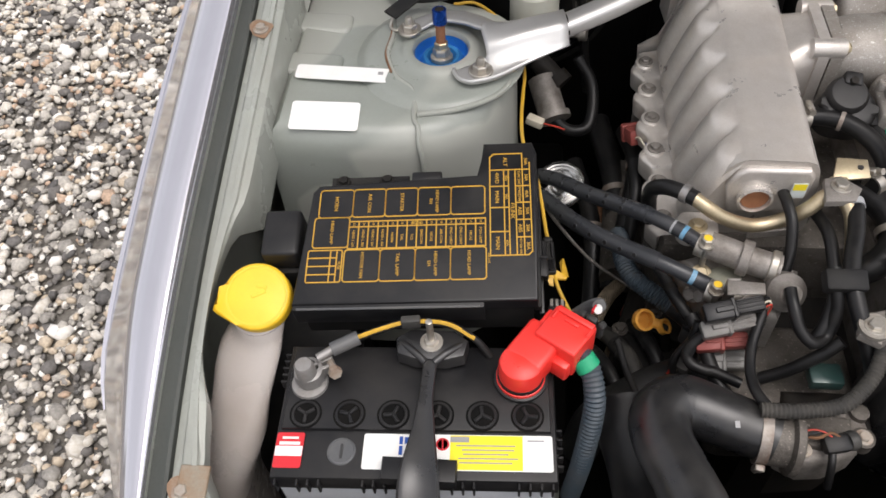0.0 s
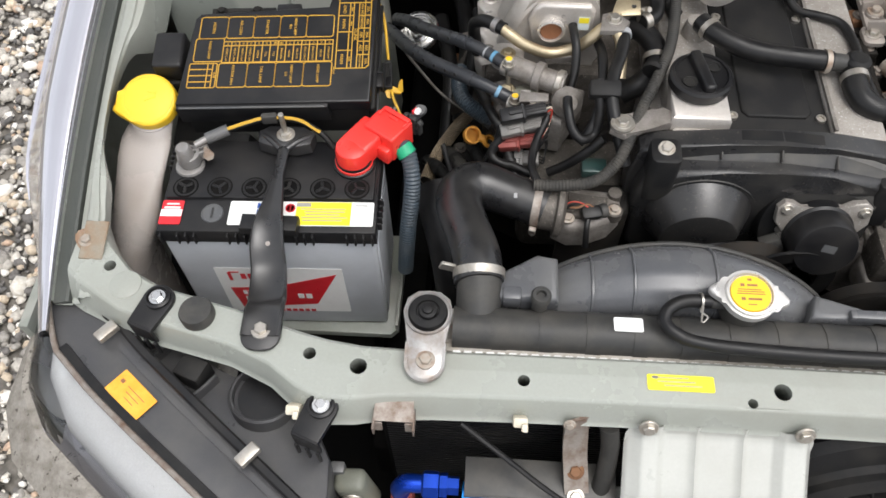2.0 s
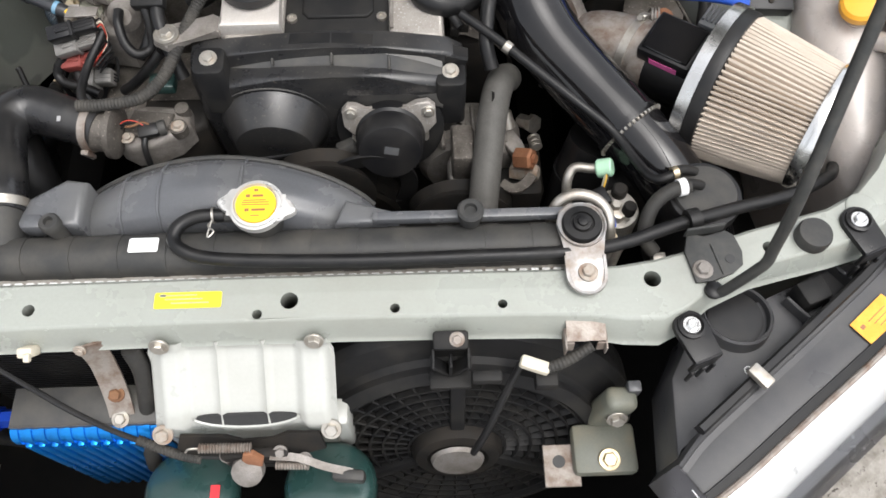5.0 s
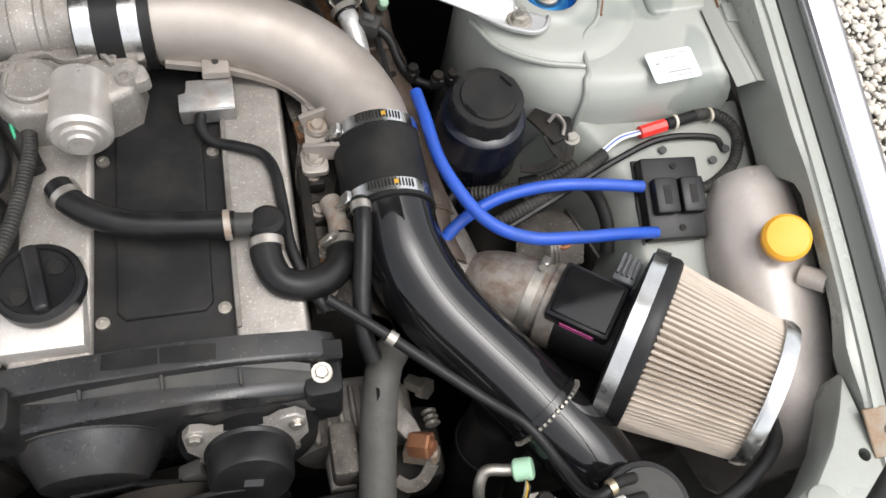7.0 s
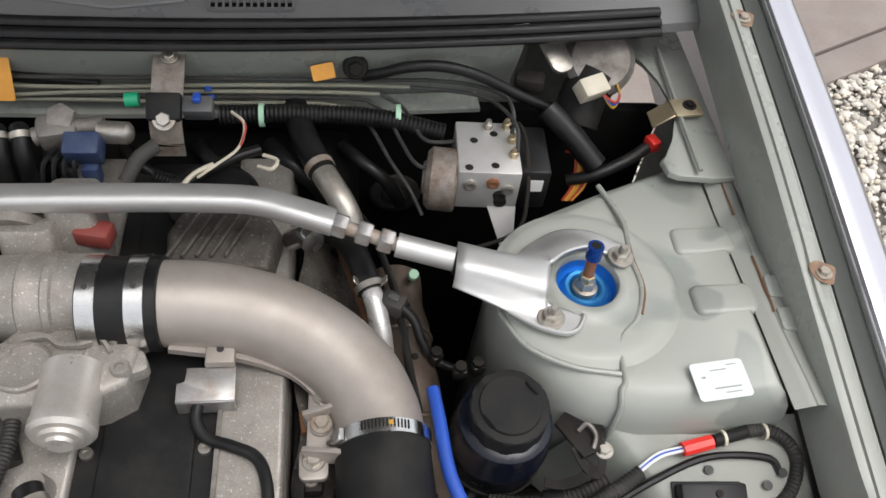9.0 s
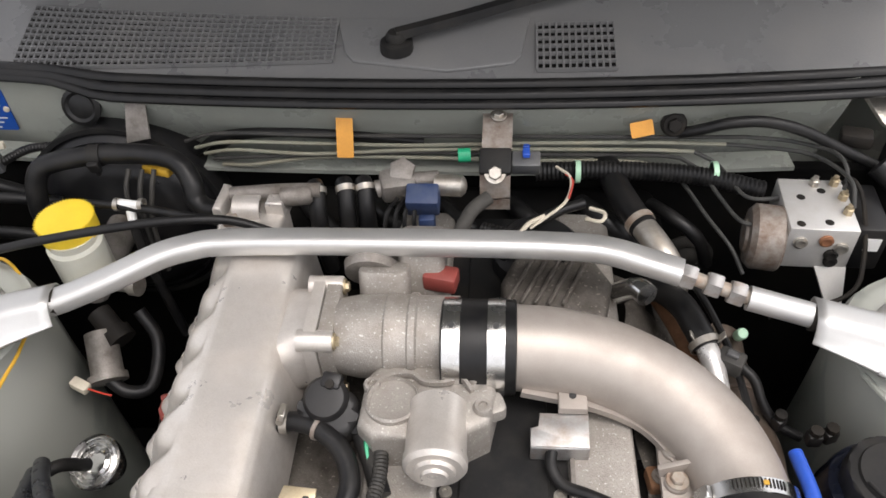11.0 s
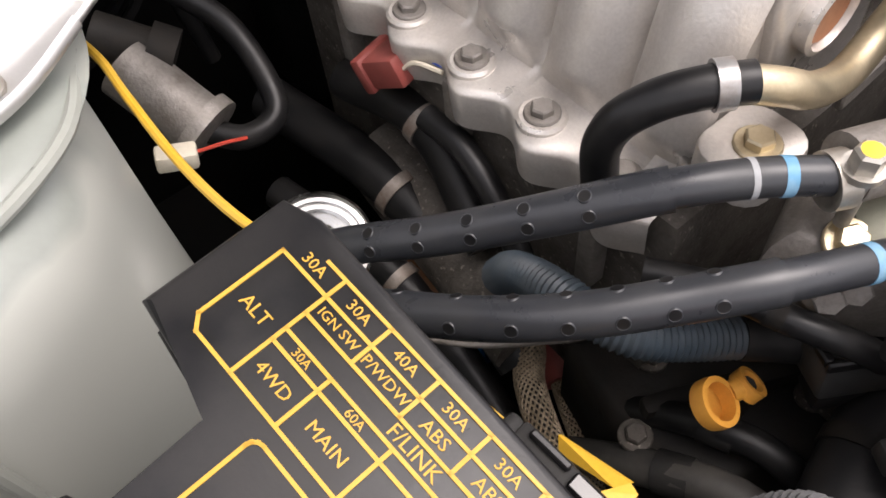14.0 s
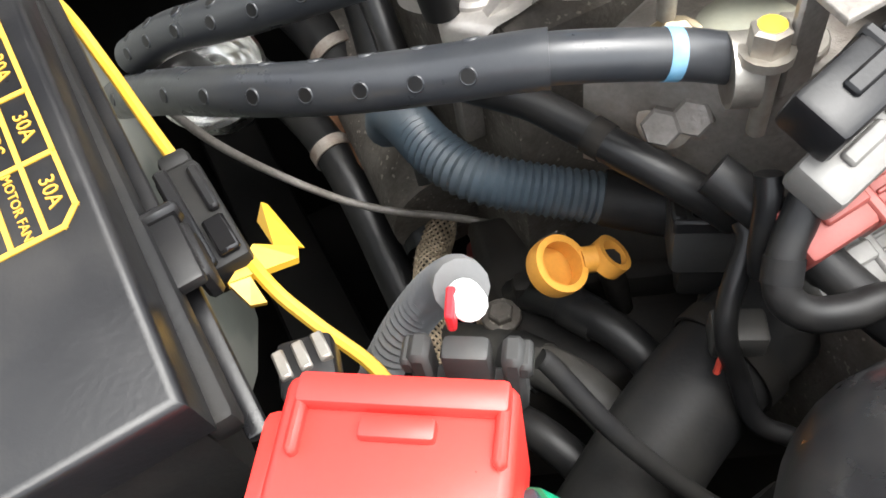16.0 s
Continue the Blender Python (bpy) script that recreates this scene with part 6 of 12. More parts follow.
part("throttle_flange", slab(rounded(0.088, 0.092, 0.012), 0, 0.012, 0.002, T(-0.100, 0.768, 0.905) @ XT), cast_silver, engine)
part("throttle_flange", slab(rounded(0.086, 0.090, 0.012), 0, 0.014, 0.002, T(-0.0865, 0.768, 0.905) @ XT), rough_cast, engine)
for a in (-1, 1):
    for b in (-1, 1):
        part("flange_boss", lathe([(0.0105, -0.012), (0.0105, 0.020), (0.0095, 0.0215), (0, 0.0215)], 18, T(-0.094, 0.768 + a * 0.034, 0.905 + b * 0.036) @ XT), cast_silver, engine)
        bolt(engine, (-0.072, 0.768 + a * 0.034, 0.905 + b * 0.036), (1, 0, 0), 0.0052, gold_zinc)
th = [(0.036, 0), (0.038, 0.010), (0.040, 0.02), (0.0405, 0.046), (0.0425, 0.048), (0.0425, 0.054), (0.041, 0.056), (0.041, 0.068), (0.043, 0.070), (0.043, 0.076), (0.0405, 0.078), (0.0405, 0.115)]
part("throttle_body", lathe(th, 40, T(-0.074, 0.762, 0.915) @ XT), rough_cast, engine, "rough cast throttle body")
part("throttle_riser", slab(rounded(0.05, 0.06, 0.01), 0, 0.11, 0.004, T(-0.035, 0.80, 0.84) @ turn("X", -20)), rough_cast, engine)
part("rear_riser", slab(rounded(0.048, 0.05, 0.01), 0, 0.12, 0.006, T(0.00, 0.83, 0.84) @ turn("X", -14)), rough_cast, engine)
part("throttle_arm", lathe([(0.026, 0), (0.028, 0.01), (0.012, 0.014), (0.012, 0.03), (0, 0.03)], 24, T(-0.05, 0.825, 0.935) @ turn("X", -75)), old_cast, engine)
tps = part("throttle_sensor", slab(rounded(0.056, 0.046, 0.020, 6), 0, 0.034, 0.008, T(-0.072, 0.690, 0.884) @ turn("X", 24) @ turn("Z", -10), None, 4), black_plastic, engine, "black throttle position sensor")
TS = T(-0.072, 0.690, 0.884) @ turn("X", 24) @ turn("Z", -10)
part("sensor_collar", lathe([(0.021, 0.030), (0.0205, 0.037), (0.017, 0.041), (0.008, 0.042), (0, 0.0415)], 28, TS @ T(-0.004, 0.010, 0)), black_plastic, tps)
part("sensor_lug", cube(0.018, 0.015, 0.016, TS @ T(-0.002, 0.026, 0.036), 0.003), black_plastic, tps)
part("sensor_screw", lathe([(0.0045, 0), (0.004, 0.002), (0, 0.0022)], 12, TS @ T(-0.002, 0.022, 0.0445)), dark_steel, tps)
part("sensor_skirt", sweep(spline([TS @ V(p) for p in ((-0.028, -0.004, 0.026), (-0.012, 0.002, 0.030), (0.008, 0.000, 0.031), (0.028, 0.006, 0.027))], 5), [(-0.002, -0.012), (0.002, -0.012), (0.003, 0.002), (-0.002, 0.002)]), black_plastic, tps)
part("sensor_plug", cube(0.016, 0.020, 0.018, TS @ T(0.030, -0.004, 0.020) @ turn("Z", 12), 0.003), matt_plastic, tps)
part("sensor_wire", tube([(-0.040, 0.690, 0.910), (-0.034, 0.672, 0.906), (-0.036, 0.655, 0.90), (-0.030, 0.63, 0.888)], 0.0022, 6, 5), green_tape, tps)
part("sensor_boot", tube([(-0.045, 0.672, 0.895), (-0.032, 0.645, 0.888), (-0.020, 0.615, 0.880)], 0.009, 12, 5), matt_plastic, tps)
# idle valve: alloy housing and canister
idle = [(-0.044, 0.662), (-0.042, 0.712), (-0.028, 0.730), (0.004, 0.734), (0.050, 0.732), (0.070, 0.722), (0.078, 0.700), (0.072, 0.668), (0.050, 0.655), (0.004, 0.650), (-0.030, 0.648)]
part("idle_housing", slab(idle, 0.868, 0.920, 0.008, None, None, 3), rough_cast, engine, "rough cast idle valve housing")
part("idle_arch", lathe([(0.0245, 0), (0.0245, 0.006), (0.0225, 0.008), (0.0215, 0.004), (0.006, 0.003), (0, 0.003)], 36, T(-0.014, 0.684, 0.919)), rough_cast, engine)
part("idle_rim", sweep(spline([(-0.036, 0.676, 0.921), (-0.033, 0.696, 0.922), (-0.020, 0.709, 0.923), (0.0, 0.712, 0.924), (0.012, 0.704, 0.924), (0.030, 0.703, 0.924), (0.046, 0.708, 0.924), (0.056, 0.696, 0.923)], 5), [(-0.0022, -0.002), (0.0022, -0.002), (0.0016, 0.003), (-0.0016, 0.003)]), rough_cast, engine)
for x, y, r in ((0.056, 0.714, 0.009), (0.066, 0.680, 0.0085), (-0.034, 0.700, 0.008)):
    part("housing_boss", lathe([(r, 0), (r, 0.018), (r * 0.85, 0.020), (r * 0.5, 0.020), (r * 0.45, 0.017), (0, 0.017)], 18, T(x, y, 0.906)), rough_cast, engine)
part("idle_ear", slab(rounded(0.026, 0.022, 0.006), 0, 0.014, 0.002, T(0.072, 0.690, 0.900) @ turn("Z", 20)), rough_cast, engine)
part("idle_can", lathe([(0.026, 0), (0.0265, 0.050), (0.0275, 0.052), (0.0275, 0.060), (0.024, 0.064), (0.018, 0.0645), (0.017, 0.068), (0.012, 0.069), (0.011, 0.072), (0, 0.072)], 36, aim((0.026, 0.685, 0.913), (0.02, -1.0, 0.03))), cast_silver, engine, "silver idle valve canister")

# rubber joint and the silver cross pipe
joint = thing("pipe_joint", (0.062, 0.745, 0.93), "black rubber pipe joint with two steel clamps", "pipe joint")
part("sleeve", lathe([(0.0425, 0), (0.0445, 0.001), (0.0445, 0.068), (0.0425, 0.069)], 40, T(0.026, 0.750, 0.9185) @ XT), rubber, joint)
for x in (0.036, 0.0765):
    b = band(joint, (x, 0.750, 0.9185), (1, 0, 0), 0.0447, 0.016, chrome, "clamp", False)
    part("clamp_hole", lathe([(0.0030, 0), (0.0030, 0.001), (0, 0.001)], 12, aim((x, 0.750 - 0.0458 * 0.25, 0.9185 + 0.0458 * 0.968), (0, -0.25, 0.968))), hole_black, joint)
cross = thing("cross_pipe", (0.20, 0.72, 0.88), "sand-cast silver intake cross pipe over the engine", "intake pipe")
CP = [(0.088, 0.750, 0.9185), (0.135, 0.749, 0.9150), (0.185, 0.742, 0.9050), (0.232, 0.724, 0.8900), (0.268, 0.694, 0.8760), (0.286, 0.656, 0.8680), (0.291, 0.618, 0.8650)]
part("pipe", tube(CP, 0.0405, 36, 8), pipe_silver, cross, sharp=70)
part("pipe_web", sweep(spline([(0.10, 0.7125, 0.905), (0.16, 0.708, 0.893), (0.205, 0.698, 0.880), (0.232, 0.680, 0.868), (0.248, 0.655, 0.862)], 6), [(-0.006, -0.004), (0.006, -0.004), (0.006, 0.003), (-0.006, 0.003)]), pipe_silver, cross)
lug = slab([(-0.013, -0.016), (0.013, -0.016), (0.013, 0.014), (-0.013, 0.014)], -0.004, 0.004, 0.002, T(0.146, 0.708, 0.902))
part("pipe_lug", lug, pipe_silver, cross)
part("lug_hole", lathe([(0.0034, 0), (0.0034, 0.001), (0, 0.001)], 12, T(0.146, 0.706, 0.9062)), hole_black, cross)
brc = slab([(-0.026, -0.020), (0.026, -0.020), (0.026, 0.012), (-0.018, 0.012), (-0.018, -0.002), (-0.026, -0.002)], -0.002, 0.002, 0.001, T(0.134, 0.682, 0.892) @ turn("X", 12))
cube(0.052, 0.004, 0.02, T(0.134, 0.663, 0.880), 0.001, 1, brc)
part("pipe_bracket", brc, worn_zinc, cross, "dull zinc bracket")
web = slab([(0.224, 0.690), (0.238, 0.696), (0.258, 0.706), (0.264, 0.690), (0.258, 0.640), (0.246, 0.622), (0.222, 0.618)], 0.858, 0.864, 0.0015)
part("elbow_bracket", web, pipe_silver, cross, "cast bracket at the elbow")
for y, skew in ((0.700, 20), (0.662, 8), (0.626, -14)):
    part("bracket_rib", slab([(0.0, -0.0025), (0.040, -0.0025), (0.040, 0.0025), (0.0, 0.0025)], 0, 0.022, 0.001, T(0.224, y - 0.008, 0.856) @ turn("Z", skew) @ turn("Y", -14)), pipe_silver, cross)
for i, (x, y) in enumerate(((0.238, 0.678), (0.236, 0.646))):
    part("bolt_seat", lathe([(0.011, 0), (0.011, 0.006), (0.010, 0.007), (0, 0.007)], 20, T(x, y, 0.862)), pipe_silver, cross)
    bolt(cross, (x, y, 0.869), (0, 0, 1), 0.0066, rusty if i else zinc)
part("lug_plate", slab(rounded(0.026, 0.030, 0.006), 0, 0.006, 0.001, T(0.229, 0.611, 0.856)), pipe_silver, cross)
bolt(cross, (0.229, 0.613, 0.862), (0, 0, 1), 0.0066, zinc)
down = thing("hose_coupler", (0.29, 0.585, 0.864), "black silicone coupler with worm-drive clamps", "coupler")
part("sleeve", tube([(0.2905, 0.630, 0.8655), (0.292, 0.588, 0.8640), (0.2935, 0.538, 0.8620)], 0.0435, 36, 6), matt_plastic, down)
for y, z, sp in ((0.624, 0.8655, 150), (0.548, 0.8625, 150)):
    cl = band(down, (0.2915, y, z), (0.02, -1, -0.03), 0.0437, 0.013, chrome, "worm_clamp", True, "", sp)
    part("mark", cube(0.004, 0.004, 0.0008, T(0.297, y, z + 0.0453), 0, 1), yellow_print, down)
    slots = bmesh.new()
    for k in range(14):
        a = radians(62 + 4.2 * k)
        cube(0.0012, 0.008, 0.0006, T(0.2915 + 0.0452 * math.cos(a), y, z + 0.0452 * math.sin(a)) @ turn("Y", 90 - math.degrees(a)) , 0, 1, slots)
    part("thread", slots, dark_steel, down)
charge = thing("intake_pipe", (0.40, 0.36, 0.80), "gloss black painted intake pipe", "intake pipe")
part("pipe", tube([(0.2935, 0.548, 0.8620), (0.300, 0.500, 0.8520), (0.325, 0.450, 0.8340), (0.366, 0.398, 0.8190), (0.407, 0.346, 0.8080), (0.447, 0.292, 0.7930), (0.484, 0.245, 0.755), (0.51, 0.22, 0.69)], 0.0385, 36, 8, None, [0.041, 0.041, 0.040, 0.039, 0.0385, 0.0375, 0.037, 0.036]), gloss_black, charge)
part("bead", tube([(0.4055, 0.3480, 0.8085), (0.4085, 0.3440, 0.8077)], 0.0405, 36, 2), gloss_black, charge)
hx = V((0.407, 0.346, 0.808))
dx = V((0.041, -0.054, -0.013)).normalized()
spr = bmesh.new()
for k in range(46):
    a = 2 * math.pi * k / 46
    sx = dx.cross(V((0, 0, 1))).normalized()
    sz = sx.cross(dx)
    p = hx + dx * 0.006 + (sx * math.cos(a) + sz * math.sin(a)) * 0.0400
    lathe([(0.0022, -0.0014), (0.0022, 0.0014)], 6, aim(p, (sx * -math.sin(a) + sz * math.cos(a))), spr)
part("spring_band", spr, zinc, charge, "coil spring band")

# ---- strut brace ----
brace = thing("strut_brace", (0, 0.82, 0.95), "polished aluminium strut brace between the towers", "strut brace")
sec = []
for i in range(28):
    c, d = math.cos(2 * math.pi * i / 28), math.sin(2 * math.pi * i / 28)
    sec.append((math.copysign(abs(c) ** 0.68, c) * 0.0135, math.copysign(abs(d) ** 0.68, d) * 0.0112))
part("tube", sweep(spline([(-0.366, 0.7765, 0.9350), (-0.345, 0.7840, 0.9390), (-0.305, 0.801, 0.9480), (-0.262, 0.822, 0.958), (-0.232, 0.832, 0.962), (-0.20, 0.838, 0.9635), (-0.10, 0.840, 0.965), (0.06, 0.840, 0.965), (0.150, 0.838, 0.9645), (0.185, 0.834, 0.963), (0.215, 0.825, 0.960), (0.25, 0.815, 0.9545)], 6), sec), bar_silver, brace)
part("stub", tube([(0.310, 0.7945, 0.9440), (0.376, 0.7775, 0.9362)], 0.0120, 20, 3), bar_silver, brace)
nut_axis = V((0.050, -0.015, -0.009))
part("thread", tube([(0.243, 0.8165, 0.955), (0.318, 0.7925, 0.9428)], 0.0072, 12, 3), rusty, brace)
for x, y, z in ((0.256, 0.8120, 0.9530), (0.279, 0.8050, 0.9492), (0.300, 0.7982, 0.9455)):
    part("lock_nut", lathe([(0.0115, -0.007), (0.0125, -0.005), (0.0125, 0.005), (0.0115, 0.007)], 6, aim((x, y, z), nut_axis, 15)), worn_zinc, brace)


FOOT = [
    [(0.366, 0.799, 0.926), (0.400, 0.790, 0.924), (0.424, 0.793, 0.919), (0.444, 0.811, 0.917), (0.474, 0.829, 0.9165), (0.500, 0.8315, 0.9165), (0.523, 0.824, 0.9165), (0.548, 0.806, 0.9165)],
    [(0.366, 0.797, 0.940), (0.400, 0.788, 0.936), (0.424, 0.788, 0.930), (0.446, 0.802, 0.9225), (0.475, 0.820, 0.9195), (0.500, 0.8225, 0.9185), (0.522, 0.816, 0.9180), (0.549, 0.801, 0.9180)],
    [(0.365, 0.790, 0.9470), (0.400, 0.782, 0.9440), (0.427, 0.780, 0.9390), (0.450, 0.789, 0.9320), (0.476, 0.804, 0.9270), (0.501, 0.810, 0.9235), (0.522, 0.805, 0.9185), (0.547, 0.790, 0.9182)],
    [(0.363, 0.778, 0.9488), (0.400, 0.770, 0.9455), (0.430, 0.766, 0.9410), (0.4555, 0.7715, 0.9365), (0.476, 0.789, 0.9310), (0.503, 0.801, 0.9255), (0.523, 0.797, 0.9190), (0.539, 0.781, 0.9182)],
    [(0.361, 0.766, 0.9470), (0.400, 0.756, 0.9440), (0.430, 0.748, 0.9395), (0.4500, 0.7455, 0.9350)],
    [(0.360, 0.7605, 0.9405), (0.400, 0.749, 0.9360), (0.430, 0.7395, 0.9295), (0.4480, 0.7365, 0.9240), (0.458, 0.7335, 0.9180), (0.470, 0.7285, 0.9175), (0.480, 0.7215, 0.9175)],
    [(0.359, 0.7565, 0.9330), (0.400, 0.740, 0.9265), (0.430, 0.7265, 0.9200), (0.449, 0.7200, 0.9178), (0.459, 0.7175, 0.9172), (0.471, 0.7160, 0.9172), (0.4815, 0.7200, 0.9175)],
    [(0.358, 0.7535, 0.9280), (0.400, 0.732, 0.9225), (0.433, 0.7120, 0.9185), (0.454, 0.7035, 0.9178), (0.466, 0.7025, 0.9175), (0.476, 0.7075, 0.9175), (0.4825, 0.7180, 0.9175)]]


def foot(s):
    fx_, fy = s * 0.500 + 0.0025, 0.769
    lift = 0.0042
    rails = [spline(r, 4) for r in FOOT]

    def seat(p):
        return V((s * p.x + lift, p.y + 0.001, p.z))

    sheet = bmesh.new()
    for rows_, i0, i1 in ((rails, 0, 13), (rails[:4], 12, 29), (rails[5:], 12, 25)):
        grid = [[sheet.verts.new(seat(q)) for q in spline([r[i] for r in rows_], 4)] for i in range(i0, i1)]
        for a, b in zip(grid, grid[1:]):
            for k in range(len(a) - 1):
                sheet.faces.new((a[k], a[k + 1], b[k + 1], b[k]))
    bmesh.ops.remove_doubles(sheet, verts=sheet.verts[:], dist=0.0004)
    bmesh.ops.recalc_face_normals(sheet, faces=sheet.faces[:])
    foot_ = part("brace_foot", sheet, bar_silver, brace, "formed aluminium brace foot", 60)
    thick = foot_.modifiers.new("sheet_thickness", "SOLIDIFY")
    thick.thickness, thick.offset = 0.0034, 0.0
    rim = [seat(p) + V((0, 0, 0.0015)) for p in rails[7][5:]] + [seat(V(p)) for p in ((0.4838, 0.7215, 0.9190), (0.4825, 0.7240, 0.9188))]
    part("foot_rim", sweep(rim, [(0.0024 * math.cos(a), 0.0034 * math.sin(a)) for a in [math.pi * i / 5 for i in range(10)]]), bar_silver, foot_)
    part("arm_socket", tube([seat(V((0.3605, 0.778, 0.9365))), seat(V((0.380, 0.7735, 0.9350)))], 0.0132, 20, 2), dark_steel, brace)
    for bx, by in ((0.538, 0.7925), (0.452, 0.7205)):
        at = V((s * bx + lift * 0.6, by, 0.9185))
        part("washer", lathe([(0.0125, 0), (0.0125, 0.0016), (0.011, 0.0022), (0, 0.0022)], 24, Matrix.Translation(at)), zinc, foot_)
        bolt(foot_, at + V((0, 0, 0.0018)), (0, 0, 1), 0.0088, zinc, "nut", 0.9)
        part("stud", lathe([(0.0044, 0), (0.0044, 0.017), (0.003, 0.0195), (0, 0.0195)], 12, Matrix.Translation(at)), zinc, foot_)
    mount = thing("pillow_mount", (fx_, fy, 0.882), "blue anodised adjustable damper top mount", "damper mount", "damper mounts")
    part("cup", lathe([(0.0306, 0.016), (0.0300, 0.004), (0.0285, 0.002), (0.0255, 0.0035), (0.0235, 0.0085), (0.0205, 0.0115), (0.0170, 0.0105), (0.0150, 0.0070), (0.0135, 0.0050), (0, 0.005)], 44, T(fx_, fy, 0.892), None, 360.0, False), blue_anod, mount)
    lean = T(fx_, fy, 0.895) @ turn("X", -7)
    part("washer", lathe([(0.0130, 0), (0.0130, 0.004), (0.011, 0.005), (0, 0.005)], 24, lean @ T(0, 0, 0.003)), zinc, mount)
    part("nut", lathe([(0.0098, 0), (0.0102, 0.001), (0.0102, 0.008), (0.009, 0.010), (0, 0.010)], 6, lean @ T(0, 0, 0.007)), zinc, mount)
    part("lock_nut", lathe([(0.0080, 0), (0.0082, 0.001), (0.0082, 0.007), (0.007, 0.008), (0, 0.008)], 6, lean @ T(0, 0, 0.017) @ turn("Z", 22)), gold_zinc, mount)
    part("shaft", lathe([(0.0058, 0), (0.0054, 0.050), (0, 0.050)], 16, lean), copper_brown, mount)
    kn = []
    for i in range(36):
        a = 2 * math.pi * i / 36
        kn.append((0.0080 * (1 if i % 2 else 0.95) * math.cos(a), 0.0080 * (1 if i % 2 else 0.95) * math.sin(a)))
    part("adjuster", slab(kn, 0, 0.017, 0.0010, lean @ T(0, 0, 0.048)), blue_knob, mount, "blue knurled adjuster knob")
    part("adjuster_recess", lathe([(0.0058, 0), (0.0052, 0.0006), (0, 0.0006)], 20, lean @ T(0, 0, 0.0645)), dark_steel, mount)


foot(-1)
foot(1)

# ---- radiator ----
rad = thing("radiator", (0.015, 0.185, 0.45), "black radiator with a plastic top tank behind the front rail", "radiator")
sec = [(-0.024, -0.030), (0.020, -0.030), (0.021, -0.004), (0.017, 0.008), (0.008, 0.0145), (-0.004, 0.0150), (-0.016, 0.010), (-0.023, 0.0)]
tank_top = part("top_tank", sweep([V((-0.275 + 0.59 * i / 24, 0.188, 0.838)) for i in range(25)], sec), dusty_plastic, rad, "black plastic top tank")
for k in range(12):
    part("tank_rib", sweep([V((-0.235 + 0.047 * k, 0.188, 0.838)), V((-0.2195 + 0.047 * k, 0.188, 0.838))], [(a * 1.03, b * 1.04 + 0.0003) for a, b in sec]), dusty_plastic, tank_top)
crimp = bmesh.new()
cube(0.60, 0.050, 0.010, T(0.018, 0.187, 0.826), 0.001, 1, crimp)
crimp_part = part("crimp_frame", crimp, zinc, rad, "crimped metal header edge")
for k in range(52):
    part("crimp_tab", cube(0.0080, 0.004, 0.007, T(-0.27 + 0.0113 * k, 0.1605, 0.8320), 0.0008, 1), label_white, crimp_part)
part("core", cube(0.60, 0.036, 0.36, T(0.018, 0.188, 0.62)), void_black, rad)
part("filler_neck", lathe([(0.020, 0), (0.020, 0.022), (0.024, 0.024), (0.024, 0.030), (0, 0.030)], 28, T(0.014, 0.216, 0.845)), dusty_plastic, rad)
part("spigot", lathe([(0.0062, 0), (0.0062, 0.02), (0, 0.02)], 14, aim((-0.006, 0.214, 0.866), (-1, 0, 0))), dusty_plastic, rad)
for x in (-0.188, 0.221):
    k = 0.72 if x < 0 else 0.92
    part("tank_post", lathe([(0.011 * k, 0), (0.011 * k, 0.026), (0.0140 * k, 0.028), (0.0145 * k, 0.036), (0.012 * k, 0.0385), (0.007 * k, 0.0385), (0.006 * k, 0.034), (0, 0.034)], 20, T(x, 0.210, 0.835)), dusty_plastic, rad)
sticker("silver_label", 0.029, 0.016, T(-0.1000, 0.1905, 0.8545) @ turn("X", -4), label_white, rad, 0.002, "small silver sticker")
part("hose_neck", tube([(-0.250, 0.200, 0.828), (-0.250, 0.222, 0.842), (-0.2505, 0.240, 0.852)], 0.0235, 24, 4), dusty_plastic, rad)

cap = thing("filler_cap", (0.014, 0.216, 0.874), "round metal radiator cap with a yellow warning disc", "radiator cap")
cpts = []
for i in range(60):
    a = 2 * math.pi * i / 60
    r = 0.0265 + 0.0125 * max(0.0, math.cos(2 * (a - radians(-8)))) ** 6
    cpts.append((r * math.cos(a), r * math.sin(a)))
CM = T(0.014, 0.216, 0.876) @ turn("X", 3)
part("body", slab(cpts, 0, 0.0075, 0.003, CM, None, 3), cap_steel, cap)
part("raised_ring", lathe([(0.0245, 0.0070), (0.0235, 0.0105), (0.0215, 0.0108), (0.0205, 0.0080)], 40, CM), cap_steel, cap)
part("disc", lathe([(0.0198, 0.0085), (0.0192, 0.0100), (0, 0.0102)], 36, CM), label_amber, cap, "yellow warning disc")
bars([(0, 0.0015, 0.026, 0.0008), (0, -0.001, 0.027, 0.0008), (-0.001, 0.0038, 0.022, 0.0008), (0.003, -0.0065, 0.013, 0.0022), (0.002, 0.0085, 0.010, 0.0022), (-0.0075, 0.0085, 0.004, 0.0030), (-0.008, -0.0065, 0.004, 0.0030), (0, 0.0145, 0.004, 0.0025), (0, -0.0125, 0.008, 0.0010)], copper_brown, cap, CM @ T(0, 0, 0.0104))
overflow = thing("overflow_hose", (0.0, 0.19, 0.86), "thin black overflow hose looped along the radiator", "hose")
